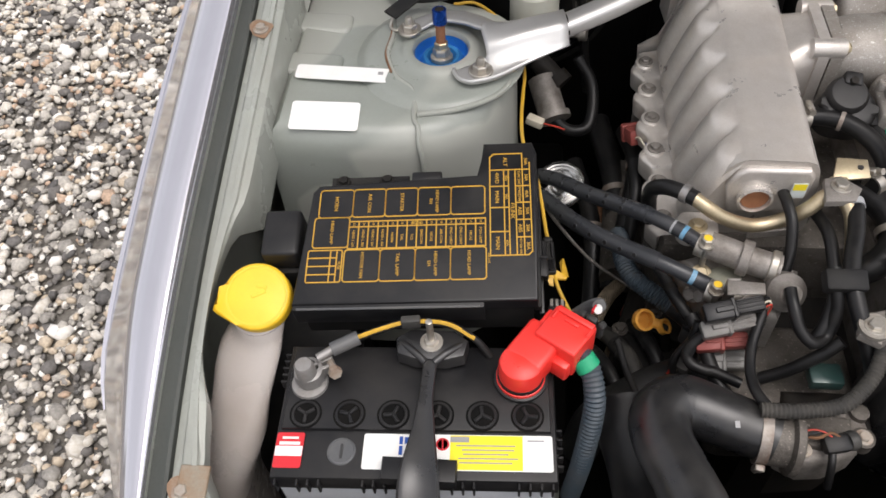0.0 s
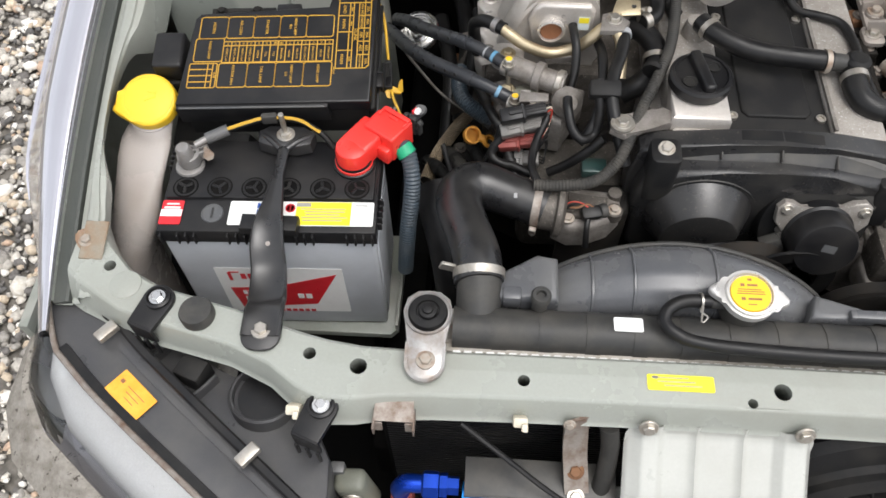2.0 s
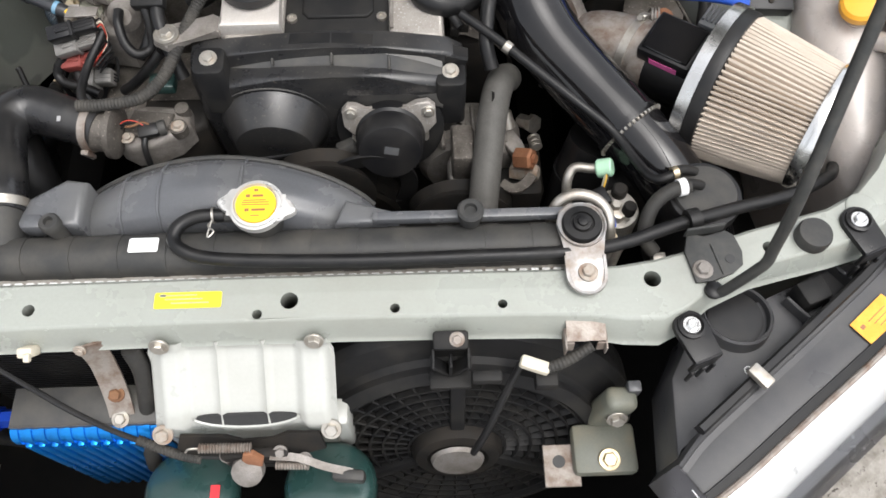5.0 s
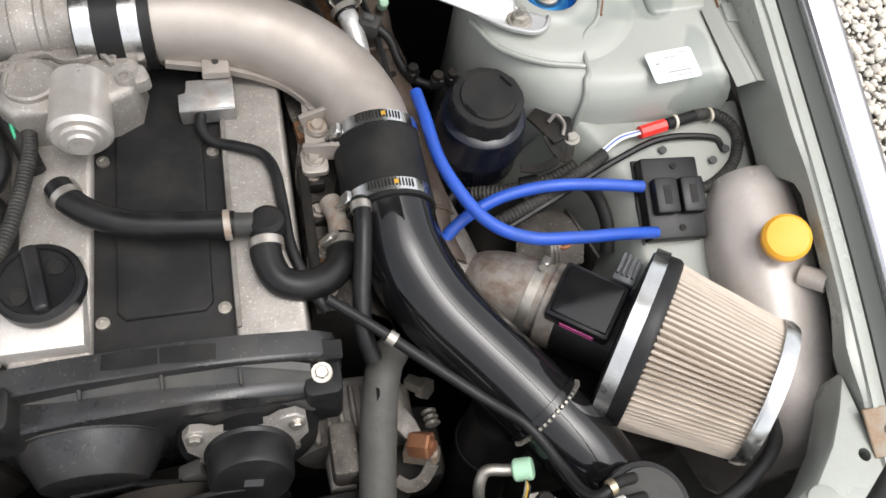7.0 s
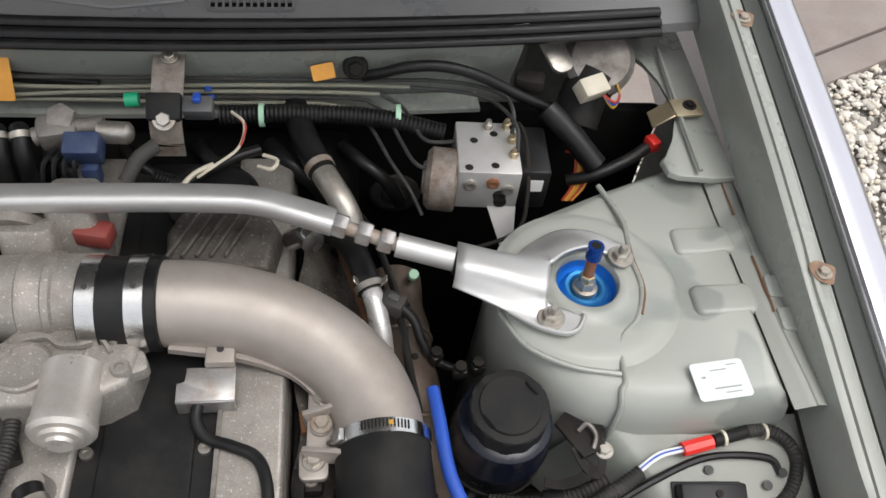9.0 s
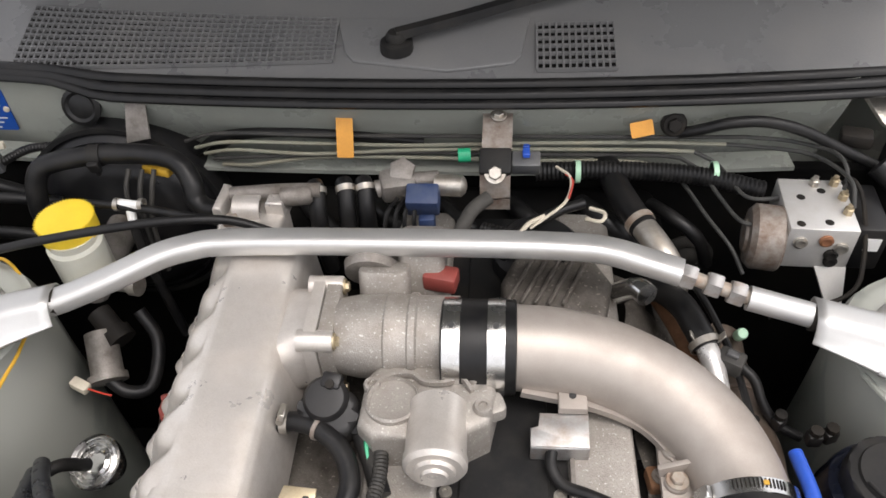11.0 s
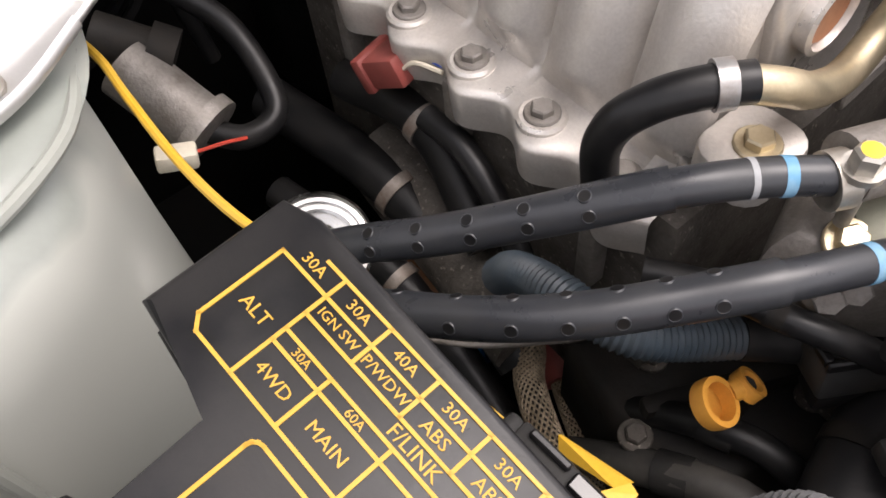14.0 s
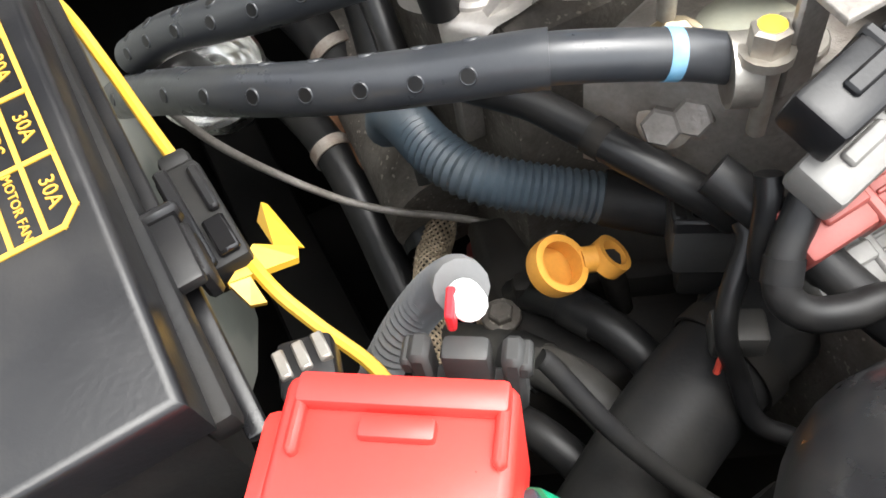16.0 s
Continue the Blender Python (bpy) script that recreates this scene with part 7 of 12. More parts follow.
part("hose", tube([(-0.020, 0.214, 0.868), (-0.045, 0.212, 0.870), (-0.062, 0.203, 0.869), (-0.067, 0.190, 0.867), (-0.058, 0.178, 0.866), (-0.035, 0.171, 0.862), (0.02, 0.168, 0.858), (0.12, 0.166, 0.856), (0.22, 0.167, 0.856), (0.315, 0.170, 0.853), (0.37, 0.180, 0.848), (0.43, 0.20, 0.846), (0.50, 0.222, 0.838), (0.56, 0.24, 0.828), (0.62, 0.275, 0.805), (0.65, 0.31, 0.77)], 0.0068, 12, 8), rubber, overflow)
ring = bmesh.new()
lathe([(0.0072, -0.001), (0.0084, -0.001), (0.0084, 0.001), (0.0072, 0.001), (0.0072, -0.001)], 16, aim((-0.030, 0.2135, 0.869), (1, 0.05, 0)), ring)
tube([(-0.030, 0.206, 0.872), (-0.033, 0.199, 0.874), (-0.027, 0.193, 0.874), (-0.033, 0.188, 0.873), (-0.030, 0.205, 0.874)], 0.0009, 6, 5, ring)
part("wire_clip", ring, zinc, overflow, "looped wire clip")

for s, lx, by in ((-1, -0.300, 0.189), (1, 0.330, 0.195)):
    br = thing("radiator_mount", (lx, 0.145, 0.85), "zinc radiator bracket with a black rubber bush", "bracket", "radiator mounts")
    end = [(0.0185 * math.cos(a), -0.050 + 0.0185 * math.sin(a)) for a in [math.pi + math.pi * i / 10 for i in range(11)]]
    pl = end + [(0.0185, -0.030), (0.0215, -0.012), (0.0250, 0.004), (0.0215, 0.018), (0.011, 0.026), (-0.011, 0.026), (-0.0215, 0.018), (-0.0250, 0.004), (-0.0215, -0.012), (-0.0185, -0.030)]
    bmp = slab(pl, 0, 0.003, 0.001, T(lx, by - 0.002, 0.8525 + 0.006) @ turn("X", 5))
    part("plate", bmp, worn_zinc, br, "weathered zinc plate")
    edge_ = [V((lx + x, by - 0.002 + y * 0.996, 0.8612 + y * 0.087)) for x, y in [pl[-1]] + end + [pl[11]]]
    part("pressed_edge", sweep(edge_, [(-0.0018, -0.0016), (0.0018, -0.0016), (0.0014, 0.0016), (-0.0014, 0.0016)]), worn_zinc, br)
    part("rim", lathe([(0.0240, 0.0), (0.0240, 0.006), (0.0226, 0.006), (0.0226, 0.0)], 32, T(lx, by, 0.858)), worn_zinc, br)
    part("bush", lathe([(0.0200, 0), (0.0200, 0.004), (0.0186, 0.0065), (0.0120, 0.007), (0.0112, 0.005), (0.0098, 0.005), (0.0088, 0.008), (0.0055, 0.0085), (0.0048, 0.011), (0.003, 0.0115), (0, 0.0115)], 32, T(lx, by, 0.860)), rubber, br, "black rubber bush")
    bolt(br, (lx + 0.001, by - 0.050, 0.8585), (0, 0, 1), 0.0062, rusty)

# fan shroud
shroud = thing("fan_shroud", (-0.03, 0.255, 0.60), "dusty grey plastic fan shroud behind the radiator", "fan shroud")


def shroud2(u, v):
    x = -0.215 + 0.345 * u
    hump = math.sin(math.pi * min(1.0, max(0.0, (u - 0.02) / 0.98))) ** 0.6
    prof = ((0.0, 0.02), (0.0, 0.075), (0.012, 0.092), (0.030, 0.098), (0.055, 0.094), (0.072, 0.078), (0.080, 0.055), (0.082, -0.05))
    k = v * 7
    i = min(int(k), 6)
    f = k - i
    py = prof[i][0] * (1 - f) + prof[i + 1][0] * f
    pz = prof[i][1] * (1 - f) + prof[i + 1][1] * f
    return (x, 0.216 + py * (0.45 + 0.62 * hump), 0.768 + pz * (0.22 + 0.78 * hump))


part("shell", grid_surface(shroud2, 48, 21), shroud_grey, shroud, sharp=60)
for u in (0.24, 0.36, 0.60):
    part("shell_rib", sweep([V(shroud2(u, j / 21)) + V((0, 0.0005, 0.0008)) for j in range(1, 19)], circle(0.0018, 6), free=True), shroud_grey, shroud)
part("edge_roll", sweep([V(shroud2(i / 40, 5 / 7)) + V((0, 0.001, 0.001)) for i in range(3, 40)], circle(0.003, 8), free=True), dusty_plastic, shroud)
part("side_duct", slab([(-0.235, 0.216), (-0.168, 0.216), (-0.168, 0.268), (-0.19, 0.272), (-0.225, 0.25)], 0.76, 0.852, 0.008, None, None, 3), shroud_grey, shroud)
part("clip_ear", cube(0.020, 0.016, 0.024, T(-0.216, 0.222, 0.842), 0.003), shroud_grey, shroud)
part("tie_bar", cube(0.21, 0.010, 0.012, T(0.228, 0.216, 0.848), 0.002), shroud_grey, shroud)
part("end_block", slab([(0.085, 0.212), (0.150, 0.212), (0.142, 0.226), (0.095, 0.240)], 0.80, 0.848, 0.006, None, None, 3), shroud_grey, shroud)
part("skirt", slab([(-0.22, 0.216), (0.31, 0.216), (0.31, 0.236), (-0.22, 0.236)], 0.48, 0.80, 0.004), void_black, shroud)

# top radiator hose
rh = thing("radiator_hose", (-0.26, 0.28, 0.83), "thick black radiator hose bent to the thermostat", "hose")
part("hose", tube([(-0.2505, 0.232, 0.850), (-0.254, 0.262, 0.853), (-0.265, 0.300, 0.846), (-0.2755, 0.334, 0.838), (-0.2750, 0.360, 0.833), (-0.2560, 0.3755, 0.829), (-0.2200, 0.366, 0.825), (-0.178, 0.351, 0.822)], 0.0240, 28, 8, None, [0.0262, 0.0258, 0.0252, 0.0258, 0.0270, 0.0272, 0.0252, 0.0240]), hose_rubber, rh)
part("clamp_strip", lathe([(0.0264, -0.0045), (0.0274, -0.0045), (0.0274, 0.0045), (0.0264, 0.0045), (0.0264, -0.0045)], 32, aim((-0.251, 0.243, 0.851), (-0.05, 1, 0.28))), zinc, rh, "pale steel hose clamp")
part("clamp_ears", cube(0.018, 0.004, 0.012, T(-0.283, 0.245, 0.86) @ turn("Y", 20), 0.001, 1), zinc, rh)
band(rh, (-0.188, 0.3528, 0.822), (1, -0.18, 0.0), 0.0246, 0.009, stained_steel, "clamp", True, "", 200)
bars([(0, 0, 0.004, 0.006)], print_grey, rh, T(-0.214, 0.3500, 0.8462) @ turn("X", 12))

# ---- front panel: latch, condenser, oil cooler, fan, horns ----
cond = thing("condenser", (0.0, 0.135, 0.45), "black finned condenser behind the grille opening", "condenser")
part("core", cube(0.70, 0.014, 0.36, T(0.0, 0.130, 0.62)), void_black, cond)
for k in range(44):
    part("fin_tube", cube(0.69, 0.003, 0.0035, T(0.0, 0.1215, 0.80 - 0.0075 * k), 0, 1), black_plastic, cond)
latch = thing("pressed_support", (-0.007, 0.07, 0.66), "grey-green pressed bonnet latch support panel", "latch panel")
pan = [(-0.098, 0.102, 0.818), (-0.098, 0.097, 0.806), (-0.098, 0.078, 0.792), (-0.098, 0.046, 0.770), (-0.098, 0.036, 0.756), (-0.098, 0.034, 0.735)]


def latch_skin(u, v):
    k = v * 5
    i = min(int(k), 4)
    f = k - i
    y = pan[i][1] * (1 - f) + pan[i + 1][1] * f
    z = pan[i][2] * (1 - f) + pan[i + 1][2] * f
    c = abs(u - 0.5) * 2
    rib = 0.006 * (1 if 0.62 < c < 0.9 else 0) + (0.003 if 0.2 < c < 0.3 else 0)
    flare = 0.012 * max(0, v - 0.6)
    return (-0.100 + 0.182 * u + (u - 0.5) * flare * 2, y - rib * 0.8 - (0.006 if c > 0.97 else 0), z + rib - (0.012 if c > 0.97 else 0))


part("panel", grid_surface(latch_skin, 40, 20), latch_paint, latch, sharp=60)
SLOT = T(-0.008, 0.0385, 0.7625) @ turn("X", 56)
# black slab on the skin paints the dark of the opening
part("slot", slab([(0.050 * math.cos(a), 0.0075 * math.sin(a) + 0.003 * math.cos(a) ** 2) for a in [math.pi * i / 16 for i in range(32)]], -0.002, 0.0012, 0, SLOT), hole_black, latch, "dark lens-shaped opening")
part("slot_lip", sweep([SLOT @ V((0.052 * math.cos(a), 0.0095 * math.sin(a) + 0.003 * math.cos(a) ** 2, 0.001)) for a in [math.pi + math.pi * i / 16 for i in range(17)]], [(-0.0016, -0.001), (0.0016, -0.001), (0.001, 0.002), (-0.001, 0.002)]), latch_paint, latch)
part("lower_brace", cube(0.20, 0.03, 0.10, T(-0.01, 0.052, 0.68), 0.006), latch_paint, latch)
for x in (-0.092, 0.076):
    bolt(latch, (x, 0.027, 0.757), (0, -0.7, 1), 0.0068, rusty if x < 0 else zinc)
lk = thing("bonnet_latch", (-0.005, 0.02, 0.715), "greasy steel bonnet latch with a return spring", "latch")
part("plate", slab([(-0.080, -0.004), (-0.074, 0.014), (-0.030, 0.012), (-0.012, 0.004), (0.018, 0.006), (0.034, 0.014), (0.066, 0.012), (0.070, -0.012), (0.040, -0.020), (0.030, -0.034), (-0.020, -0.034), (-0.034, -0.018), (-0.072, -0.016)], -0.002, 0.002, 0.001, T(-0.002, 0.020, 0.742) @ turn("X", 62)), dark_steel, lk, "greasy black latch plate")
part("lower_plate", cube(0.07, 0.012, 0.05, T(-0.004, 0.010, 0.715), 0.004), dark_steel, lk)
part("hook", slab([(-0.008, -0.010), (0.004, -0.014), (0.010, -0.004), (0.006, 0.010), (-0.004, 0.012), (-0.010, 0.004)], 0, 0.006, 0.002, T(-0.004, 0.006, 0.742) @ turn("X", 70) @ turn("Z", 20)), copper_brown, lk, "rust-coloured hook")
part("spring", ribbed([(-0.056, 0.013, 0.752), (-0.004, 0.012, 0.753)], 0.0055, 0.003, 0.4, 10), stained_steel, lk)
part("spring_tail", tube([(-0.056, 0.013, 0.752), (-0.066, 0.012, 0.754), (-0.070, 0.010, 0.750)], 0.0012, 6, 4), zinc, lk)
part("spring", ribbed([(0.016, 0.000, 0.722), (0.050, -0.002, 0.724)], 0.005, 0.003, 0.3, 10), stained_steel, lk)
part("cup", lathe([(0.017, 0), (0.016, 0.010), (0.010, 0.013), (0, 0.013)], 20, T(-0.012, -0.002, 0.722) @ turn("X", 40)), old_cast, lk)
part("lever", sweep(spline([(0.012, 0.006, 0.738), (0.040, 0.004, 0.735), (0.066, -0.004, 0.728), (0.094, -0.010, 0.722)], 4), [(-0.004, -0.0012), (0.004, -0.0012), (0.004, 0.0012), (-0.004, 0.0012)]), old_cast, lk)
part("lever_end", cube(0.034, 0.012, 0.022, T(0.090, -0.012, 0.714) @ turn("Z", -6), 0.004), dusty_plastic, lk)
for x, y, z in ((0.022, 0.010, 0.737), (-0.034, 0.010, 0.728), (0.046, 0.004, 0.728)):
    bolt(lk, (x, y, z), (0, -0.7, 1), 0.005, old_cast)
cab = thing("latch_cable", (-0.15, 0.05, 0.75), "black bonnet release cable", "cable")
part("cable", tube([(-0.262, 0.096, 0.808), (-0.22, 0.072, 0.79), (-0.17, 0.045, 0.765), (-0.12, 0.025, 0.742), (-0.07, 0.012, 0.728), (-0.03, 0.010, 0.722)], 0.0030, 8, 8), rubber, cab)
part("sleeve", ribbed([(-0.122, 0.026, 0.743), (-0.085, 0.013, 0.731), (-0.06, 0.008, 0.724)], 0.0055, 0.003), dusty_rubber, cab)

cooler = thing("oil_cooler", (-0.19, 0.06, 0.45), "blue anodised oil cooler with finned tubes", "oil cooler")
for k in range(11):
    x = -0.2455 + 0.0135 * k
    part("cooler_tube", cube(0.0085, 0.036, 0.22, T(x, 0.046, 0.605), 0.0028, 2), blue_cooler, cooler)
part("fin_pack", cube(0.150, 0.026, 0.22, T(-0.178, 0.050, 0.605)), void_black, cooler)
part("tank", tube([(-0.258, 0.048, 0.720), (-0.10, 0.048, 0.720)], 0.0155, 20, 2), blue_cooler, cooler)
for k in range(12):
    part("tank_collar", lathe([(0.0162, -0.0034), (0.0172, -0.0030), (0.0172, 0.0030), (0.0162, 0.0034)], 20, aim((-0.2523 + 0.0135 * k, 0.048, 0.720), (1, 0, 0))), blue_cooler, cooler)
bmk = slab([(-0.256, 0.044), (-0.100, 0.044), (-0.100, 0.084), (-0.256, 0.084)], 0.740, 0.7425, 0.001)
cube(0.156, 0.002, 0.008, T(-0.178, 0.0435, 0.7375), 0, 1, bmk)
part("top_bracket", bmk, crown_plastic, cooler, "black anodised top bracket")
fit_ = thing("oil_fitting", (-0.30, 0.058, 0.70), "blue anodised hose fitting on the oil cooler", "fitting")
part("adapter", lathe([(0.010, 0), (0.010, 0.012), (0.013, 0.012), (0.013, 0.020), (0.009, 0.021), (0, 0.021)], 6, aim((-0.262, 0.058, 0.722), (-1, 0, 0))), blue_fit, fit_)
part("nut", lathe([(0.0135, 0), (0.0145, 0.002), (0.0145, 0.016), (0.0125, 0.018), (0, 0.018)], 6, aim((-0.283, 0.058, 0.722), (-1, 0, 0))), blue_fit, fit_)
part("elbow", tube([(-0.300, 0.058, 0.722), (-0.318, 0.058, 0.720), (-0.326, 0.056, 0.706), (-0.324, 0.055, 0.692)], 0.0100, 16, 5), blue_fit, fit_)
part("collar", tube([(-0.324, 0.055, 0.696), (-0.322, 0.055, 0.684)], 0.0125, 16, 2), red_plug, fit_, "red collar")
part("hose", tube([(-0.322, 0.055, 0.688), (-0.312, 0.060, 0.64), (-0.30, 0.07, 0.56)], 0.0105, 14, 5), rubber, fit_)
strap = bmesh.new()
sweep(spline([(-0.150, 0.100, 0.826), (-0.148, 0.094, 0.800), (-0.146, 0.082, 0.775), (-0.143, 0.066, 0.755), (-0.141, 0.052, 0.742)], 5), [(-0.0125, -0.0015), (0.0125, -0.0015), (0.0125, 0.0015), (-0.0125, 0.0015)], strap)
stp = thing("cooler_strap", (-0.145, 0.075, 0.76), "rusty steel strap holding the oil cooler", "strap")
part("strap", strap, stained_steel, stp)
bolt(stp, (-0.142, 0.048, 0.7425), (0, -0.3, 1), 0.006, zinc)
bolt(stp, (-0.144, 0.070, 0.760), (0, -0.7, 1), 0.006, rust_brown)
solo("cooler_hose", tube([(-0.116, 0.100, 0.81), (-0.112, 0.085, 0.78), (-0.116, 0.06, 0.74), (-0.13, 0.035, 0.68), (-0.15, 0.03, 0.6)], 0.0095, 14, 6), dusty_rubber, "dusty black hose beside the latch panel", "hose")

# electric fan
fan = thing("electric_fan", (0.215, 0.06, 0.46), "black electric cooling fan with a guard", "fan")
FM = T(0.205, 0.046, 0.615) @ turn("X", -15) @ yy @ Matrix.Scale(1.2, 4)
part("housing", lathe([(0.168, -0.05), (0.172, -0.045), (0.173, -0.012), (0.166, -0.004), (0.144, 0.0), (0.138, 0.008), (0.136, 0.0), (0.134, -0.05)], 56, FM, None, 360.0, False), matt_plastic, fan)
guard = part("guard_rim", lathe([(0.137, 0.0), (0.140, 0.0), (0.140, 0.012), (0.128, 0.016), (0.124, 0.012), (0.124, 0.0), (0.137, 0.0)], 56, FM), matt_plastic, fan)
for k in range(7):
    r = 0.046 + 0.0125 * k
    part("guard_ring", lathe([(r, 0.006), (r + 0.0022, 0.006), (r + 0.0022, 0.012), (r, 0.012), (r, 0.006)], 48, FM), matt_plastic, guard)
for k in range(36):
    a = 10 * k
    part("guard_spoke", cube(0.082, 0.0018, 0.006, FM @ turn("Z", a) @ T(0.084, 0, 0.008) @ turn("X", 25), 0, 1), matt_plastic, guard)
for k in range(3):
    part("guard_arm", cube(0.13, 0.014, 0.012, FM @ turn("Z", 90 + 120 * k) @ T(0.07, 0, 0.010), 0.003), matt_plastic, guard)
part("motor", lathe([(0.044, -0.03), (0.044, 0.016), (0.040, 0.022), (0.030, 0.024), (0.027, 0.020), (0.012, 0.021), (0, 0.022)], 36, FM), dark_steel, fan, "dusty fan motor")
part("motor_face", lathe([(0.026, 0.0235), (0.024, 0.0275), (0.010, 0.028), (0, 0.0285)], 28, FM), old_cast, fan)
for k in range(7):
    a = 51.4 * k
    part("blade", cube(0.085, 0.045, 0.003, FM @ turn("Z", a) @ T(0.083, 0, -0.02) @ turn("X", 28), 0.001, 1), void_black, fan)
fb_ = thing("fan_bracket", (0.197, 0.085, 0.81), "black plastic fan hanger bolted to the rail", "bracket")
hb = cube(0.034, 0.018, 0.030, T(0.197, 0.092, 0.826) @ turn("X", 18), 0.003)
part("block", hb, matt_plastic, fb_)
for a in (-32, 0, 32):
    part("web", cube(0.0035, 0.014, 0.036, T(0.197 + 0.0003 * a, 0.076, 0.796) @ turn("Y", a), 0.001, 1), matt_plastic, fb_)
for e in (-1, 1):
    part("cheek", cube(0.003, 0.020, 0.05, T(0.197 + e * 0.017, 0.080, 0.803) @ turn("X", 15), 0.001, 1), matt_plastic, fb_)
part("foot", cube(0.042, 0.02, 0.006, T(0.197, 0.068, 0.778), 0.002), matt_plastic, fb_)
bolt(fb_, (0.203, 0.088, 0.841), (0, -0.6, 1), 0.0048, stained_steel)
part("lug", cube(0.03, 0.012, 0.014, T(0.232, 0.062, 0.80), 0.003), matt_plastic, fan)
plug = thing("fan_plug", (0.272, 0.05, 0.79), "dusty beige fan wiring plug", "plug")
part("shell", cube(0.030, 0.013, 0.011, T(0.279, 0.071, 0.806) @ turn("Z", -18) @ turn("Y", 8), 0.003), beige_plastic, plug)
part("base", cube(0.022, 0.016, 0.018, T(0.291, 0.060, 0.790), 0.002), matt_plastic, plug)
part("loom", ribbed([(0.292, 0.068, 0.804), (0.312, 0.074, 0.810), (0.335, 0.085, 0.82)], 0.006, 0.004), dusty_rubber, plug)
part("wire", tube([(0.266, 0.074, 0.803), (0.250, 0.050, 0.772), (0.232, 0.022, 0.735), (0.220, 0.010, 0.70)], 0.004, 8, 6), rubber, plug)
for x in (-0.085, 0.065):
    hn = thing("horn", (x, 0.0, 0.62), "dark green disc horn low behind the bumper", "horn", "horns")
    part("disc", lathe([(0.046, -0.03), (0.050, -0.022), (0.050, -0.005), (0.047, 0.0), (0.044, 0.004), (0.038, 0.006), (0, 0.010)], 36, T(x, -0.012, 0.672) @ turn("X", -10)), horn_green, hn)
    part("bracket", cube(0.020, 0.004, 0.05, T(x + 0.0, 0.036, 0.69), 0.001, 1), zinc, hn)
bars([(0.02, 0.012, 0.010, 0.014)], label_red, hn, T(-0.075, -0.03, 0.6835))

# ---- headlamps ----
def headlamp(s):
    lamp = thing("headlamp", (s * 0.56, 0.06, 0.62), "clear headlamp with a black housing and an orange label", "headlamp", "headlamps")
    inner = [(0.676, 0.205), (0.640, 0.190), (0.596, 0.150), (0.53, 0.098), (0.46, 0.044), (0.40, -0.002), (0.375, -0.03)]
    outer = [(0.722, 0.232), (0.708, 0.188), (0.688, 0.148), (0.640, 0.106), (0.58, 0.061), (0.51, 0.011), (0.44, -0.040), (0.40, -0.066)]
    pts = [(s * x, y) for x, y in inner] + [(s * x, y) for x, y in outer[::-1]]
    shell = part("housing", slab(pts, 0.70, 0.812, 0.004), lamp_black, lamp, "black plastic housing")
    ridge = [V((s * x, y + 0.002, 0.816)) for x, y in inner[1:-1]]
    part("ridge", sweep(spline(ridge, 5), [(-0.005, -0.008), (0.005, -0.008), (0.005, 0.003), (0.003, 0.0055), (-0.003, 0.0055), (-0.005, 0.003)]), black_plastic, lamp)
    step = [V((s * (x * 0.82 + u * 0.18), y * 0.82 + v * 0.18, 0.8125)) for (x, y), (u, v) in zip(inner[1:], outer[2:])]
    part("step", sweep(spline(step, 4), [(-0.003, -0.003), (0.003, -0.003), (0.003, 0.0018), (-0.003, 0.0018)]), lamp_black, lamp)
    groove = [V((s * (x * 0.10 + u * 0.90), y * 0.10 + v * 0.90, 0.8125)) for (x, y), (u, v) in zip(inner[1:], outer[2:])]
    part("groove", sweep(spline(groove, 4), [(-0.007, -0.004), (0.007, -0.004), (0.006, 0.003), (-0.006, 0.003)]), rubber, lamp)

    def lens(u, v, skin_prof=((0.0, 0.815), (0.012, 0.8135), (0.030, 0.806), (0.048, 0.795), (0.060, 0.780), (0.066, 0.750), (0.068, 0.64))):
        k = v * (len(outer) - 1)
        i = min(int(k), len(outer) - 2)
        f = k - i
        x = outer[i][0] * (1 - f) + outer[i + 1][0] * f
        y = outer[i][1] * (1 - f) + outer[i + 1][1] * f
        out = V((0.92 - 0.36 * v, -0.40 - 0.42 * v)).normalized()
        prof = skin_prof
        q = u * (len(prof) - 1)
        j = min(int(q), len(prof) - 2)
        g = q - j
        d = (prof[j][0] * (1 - g) + prof[j + 1][0] * g) * (0.25 + 0.75 * min(1.0, v / 0.42))
        z = prof[j][1] * (1 - g) + prof[j + 1][1] * g
        return (s * (x + out.x * d), y + out.y * d, z)

    ls = grid_surface(lens, 18, 30)
    part("lens", ls, thin_clear, lamp, "clear plastic lens").visible_shadow = False
    refl = grid_surface(lambda u, v: V(lens(min(1.0, u), v)) + V((-s * 0.012, 0.015, -0.016)), 14, 24)
    part("reflector", refl, lens_glare, lamp, "reflector behind the lens with sky glare put into its colour")
    part("trim_line", sweep([V(lens(0.0, j / 24)) + V((0, 0, 0.001)) for j in range(1, 25)], circle(0.0032, 8), free=True), stained_steel, lamp, "pale metal trim along the lens")
    rim = grid_surface(lambda u, v: lens(u, v, ((0.060, 0.779), (0.068, 0.781), (0.090, 0.770), (0.104, 0.757), (0.106, 0.70))), 8, 24)
    part("lens_rim", rim, gravel_mirror_rim, lamp, "brown-grey lens edge with the gravel's reflection put into its colour")
    m = T(s * 0.596, 0.104, 0.8145) @ turn("Z", s * 38.5)
    sticker("orange_label", 0.052, 0.028, m, label_orange, shell, 0.001, "orange warning label")
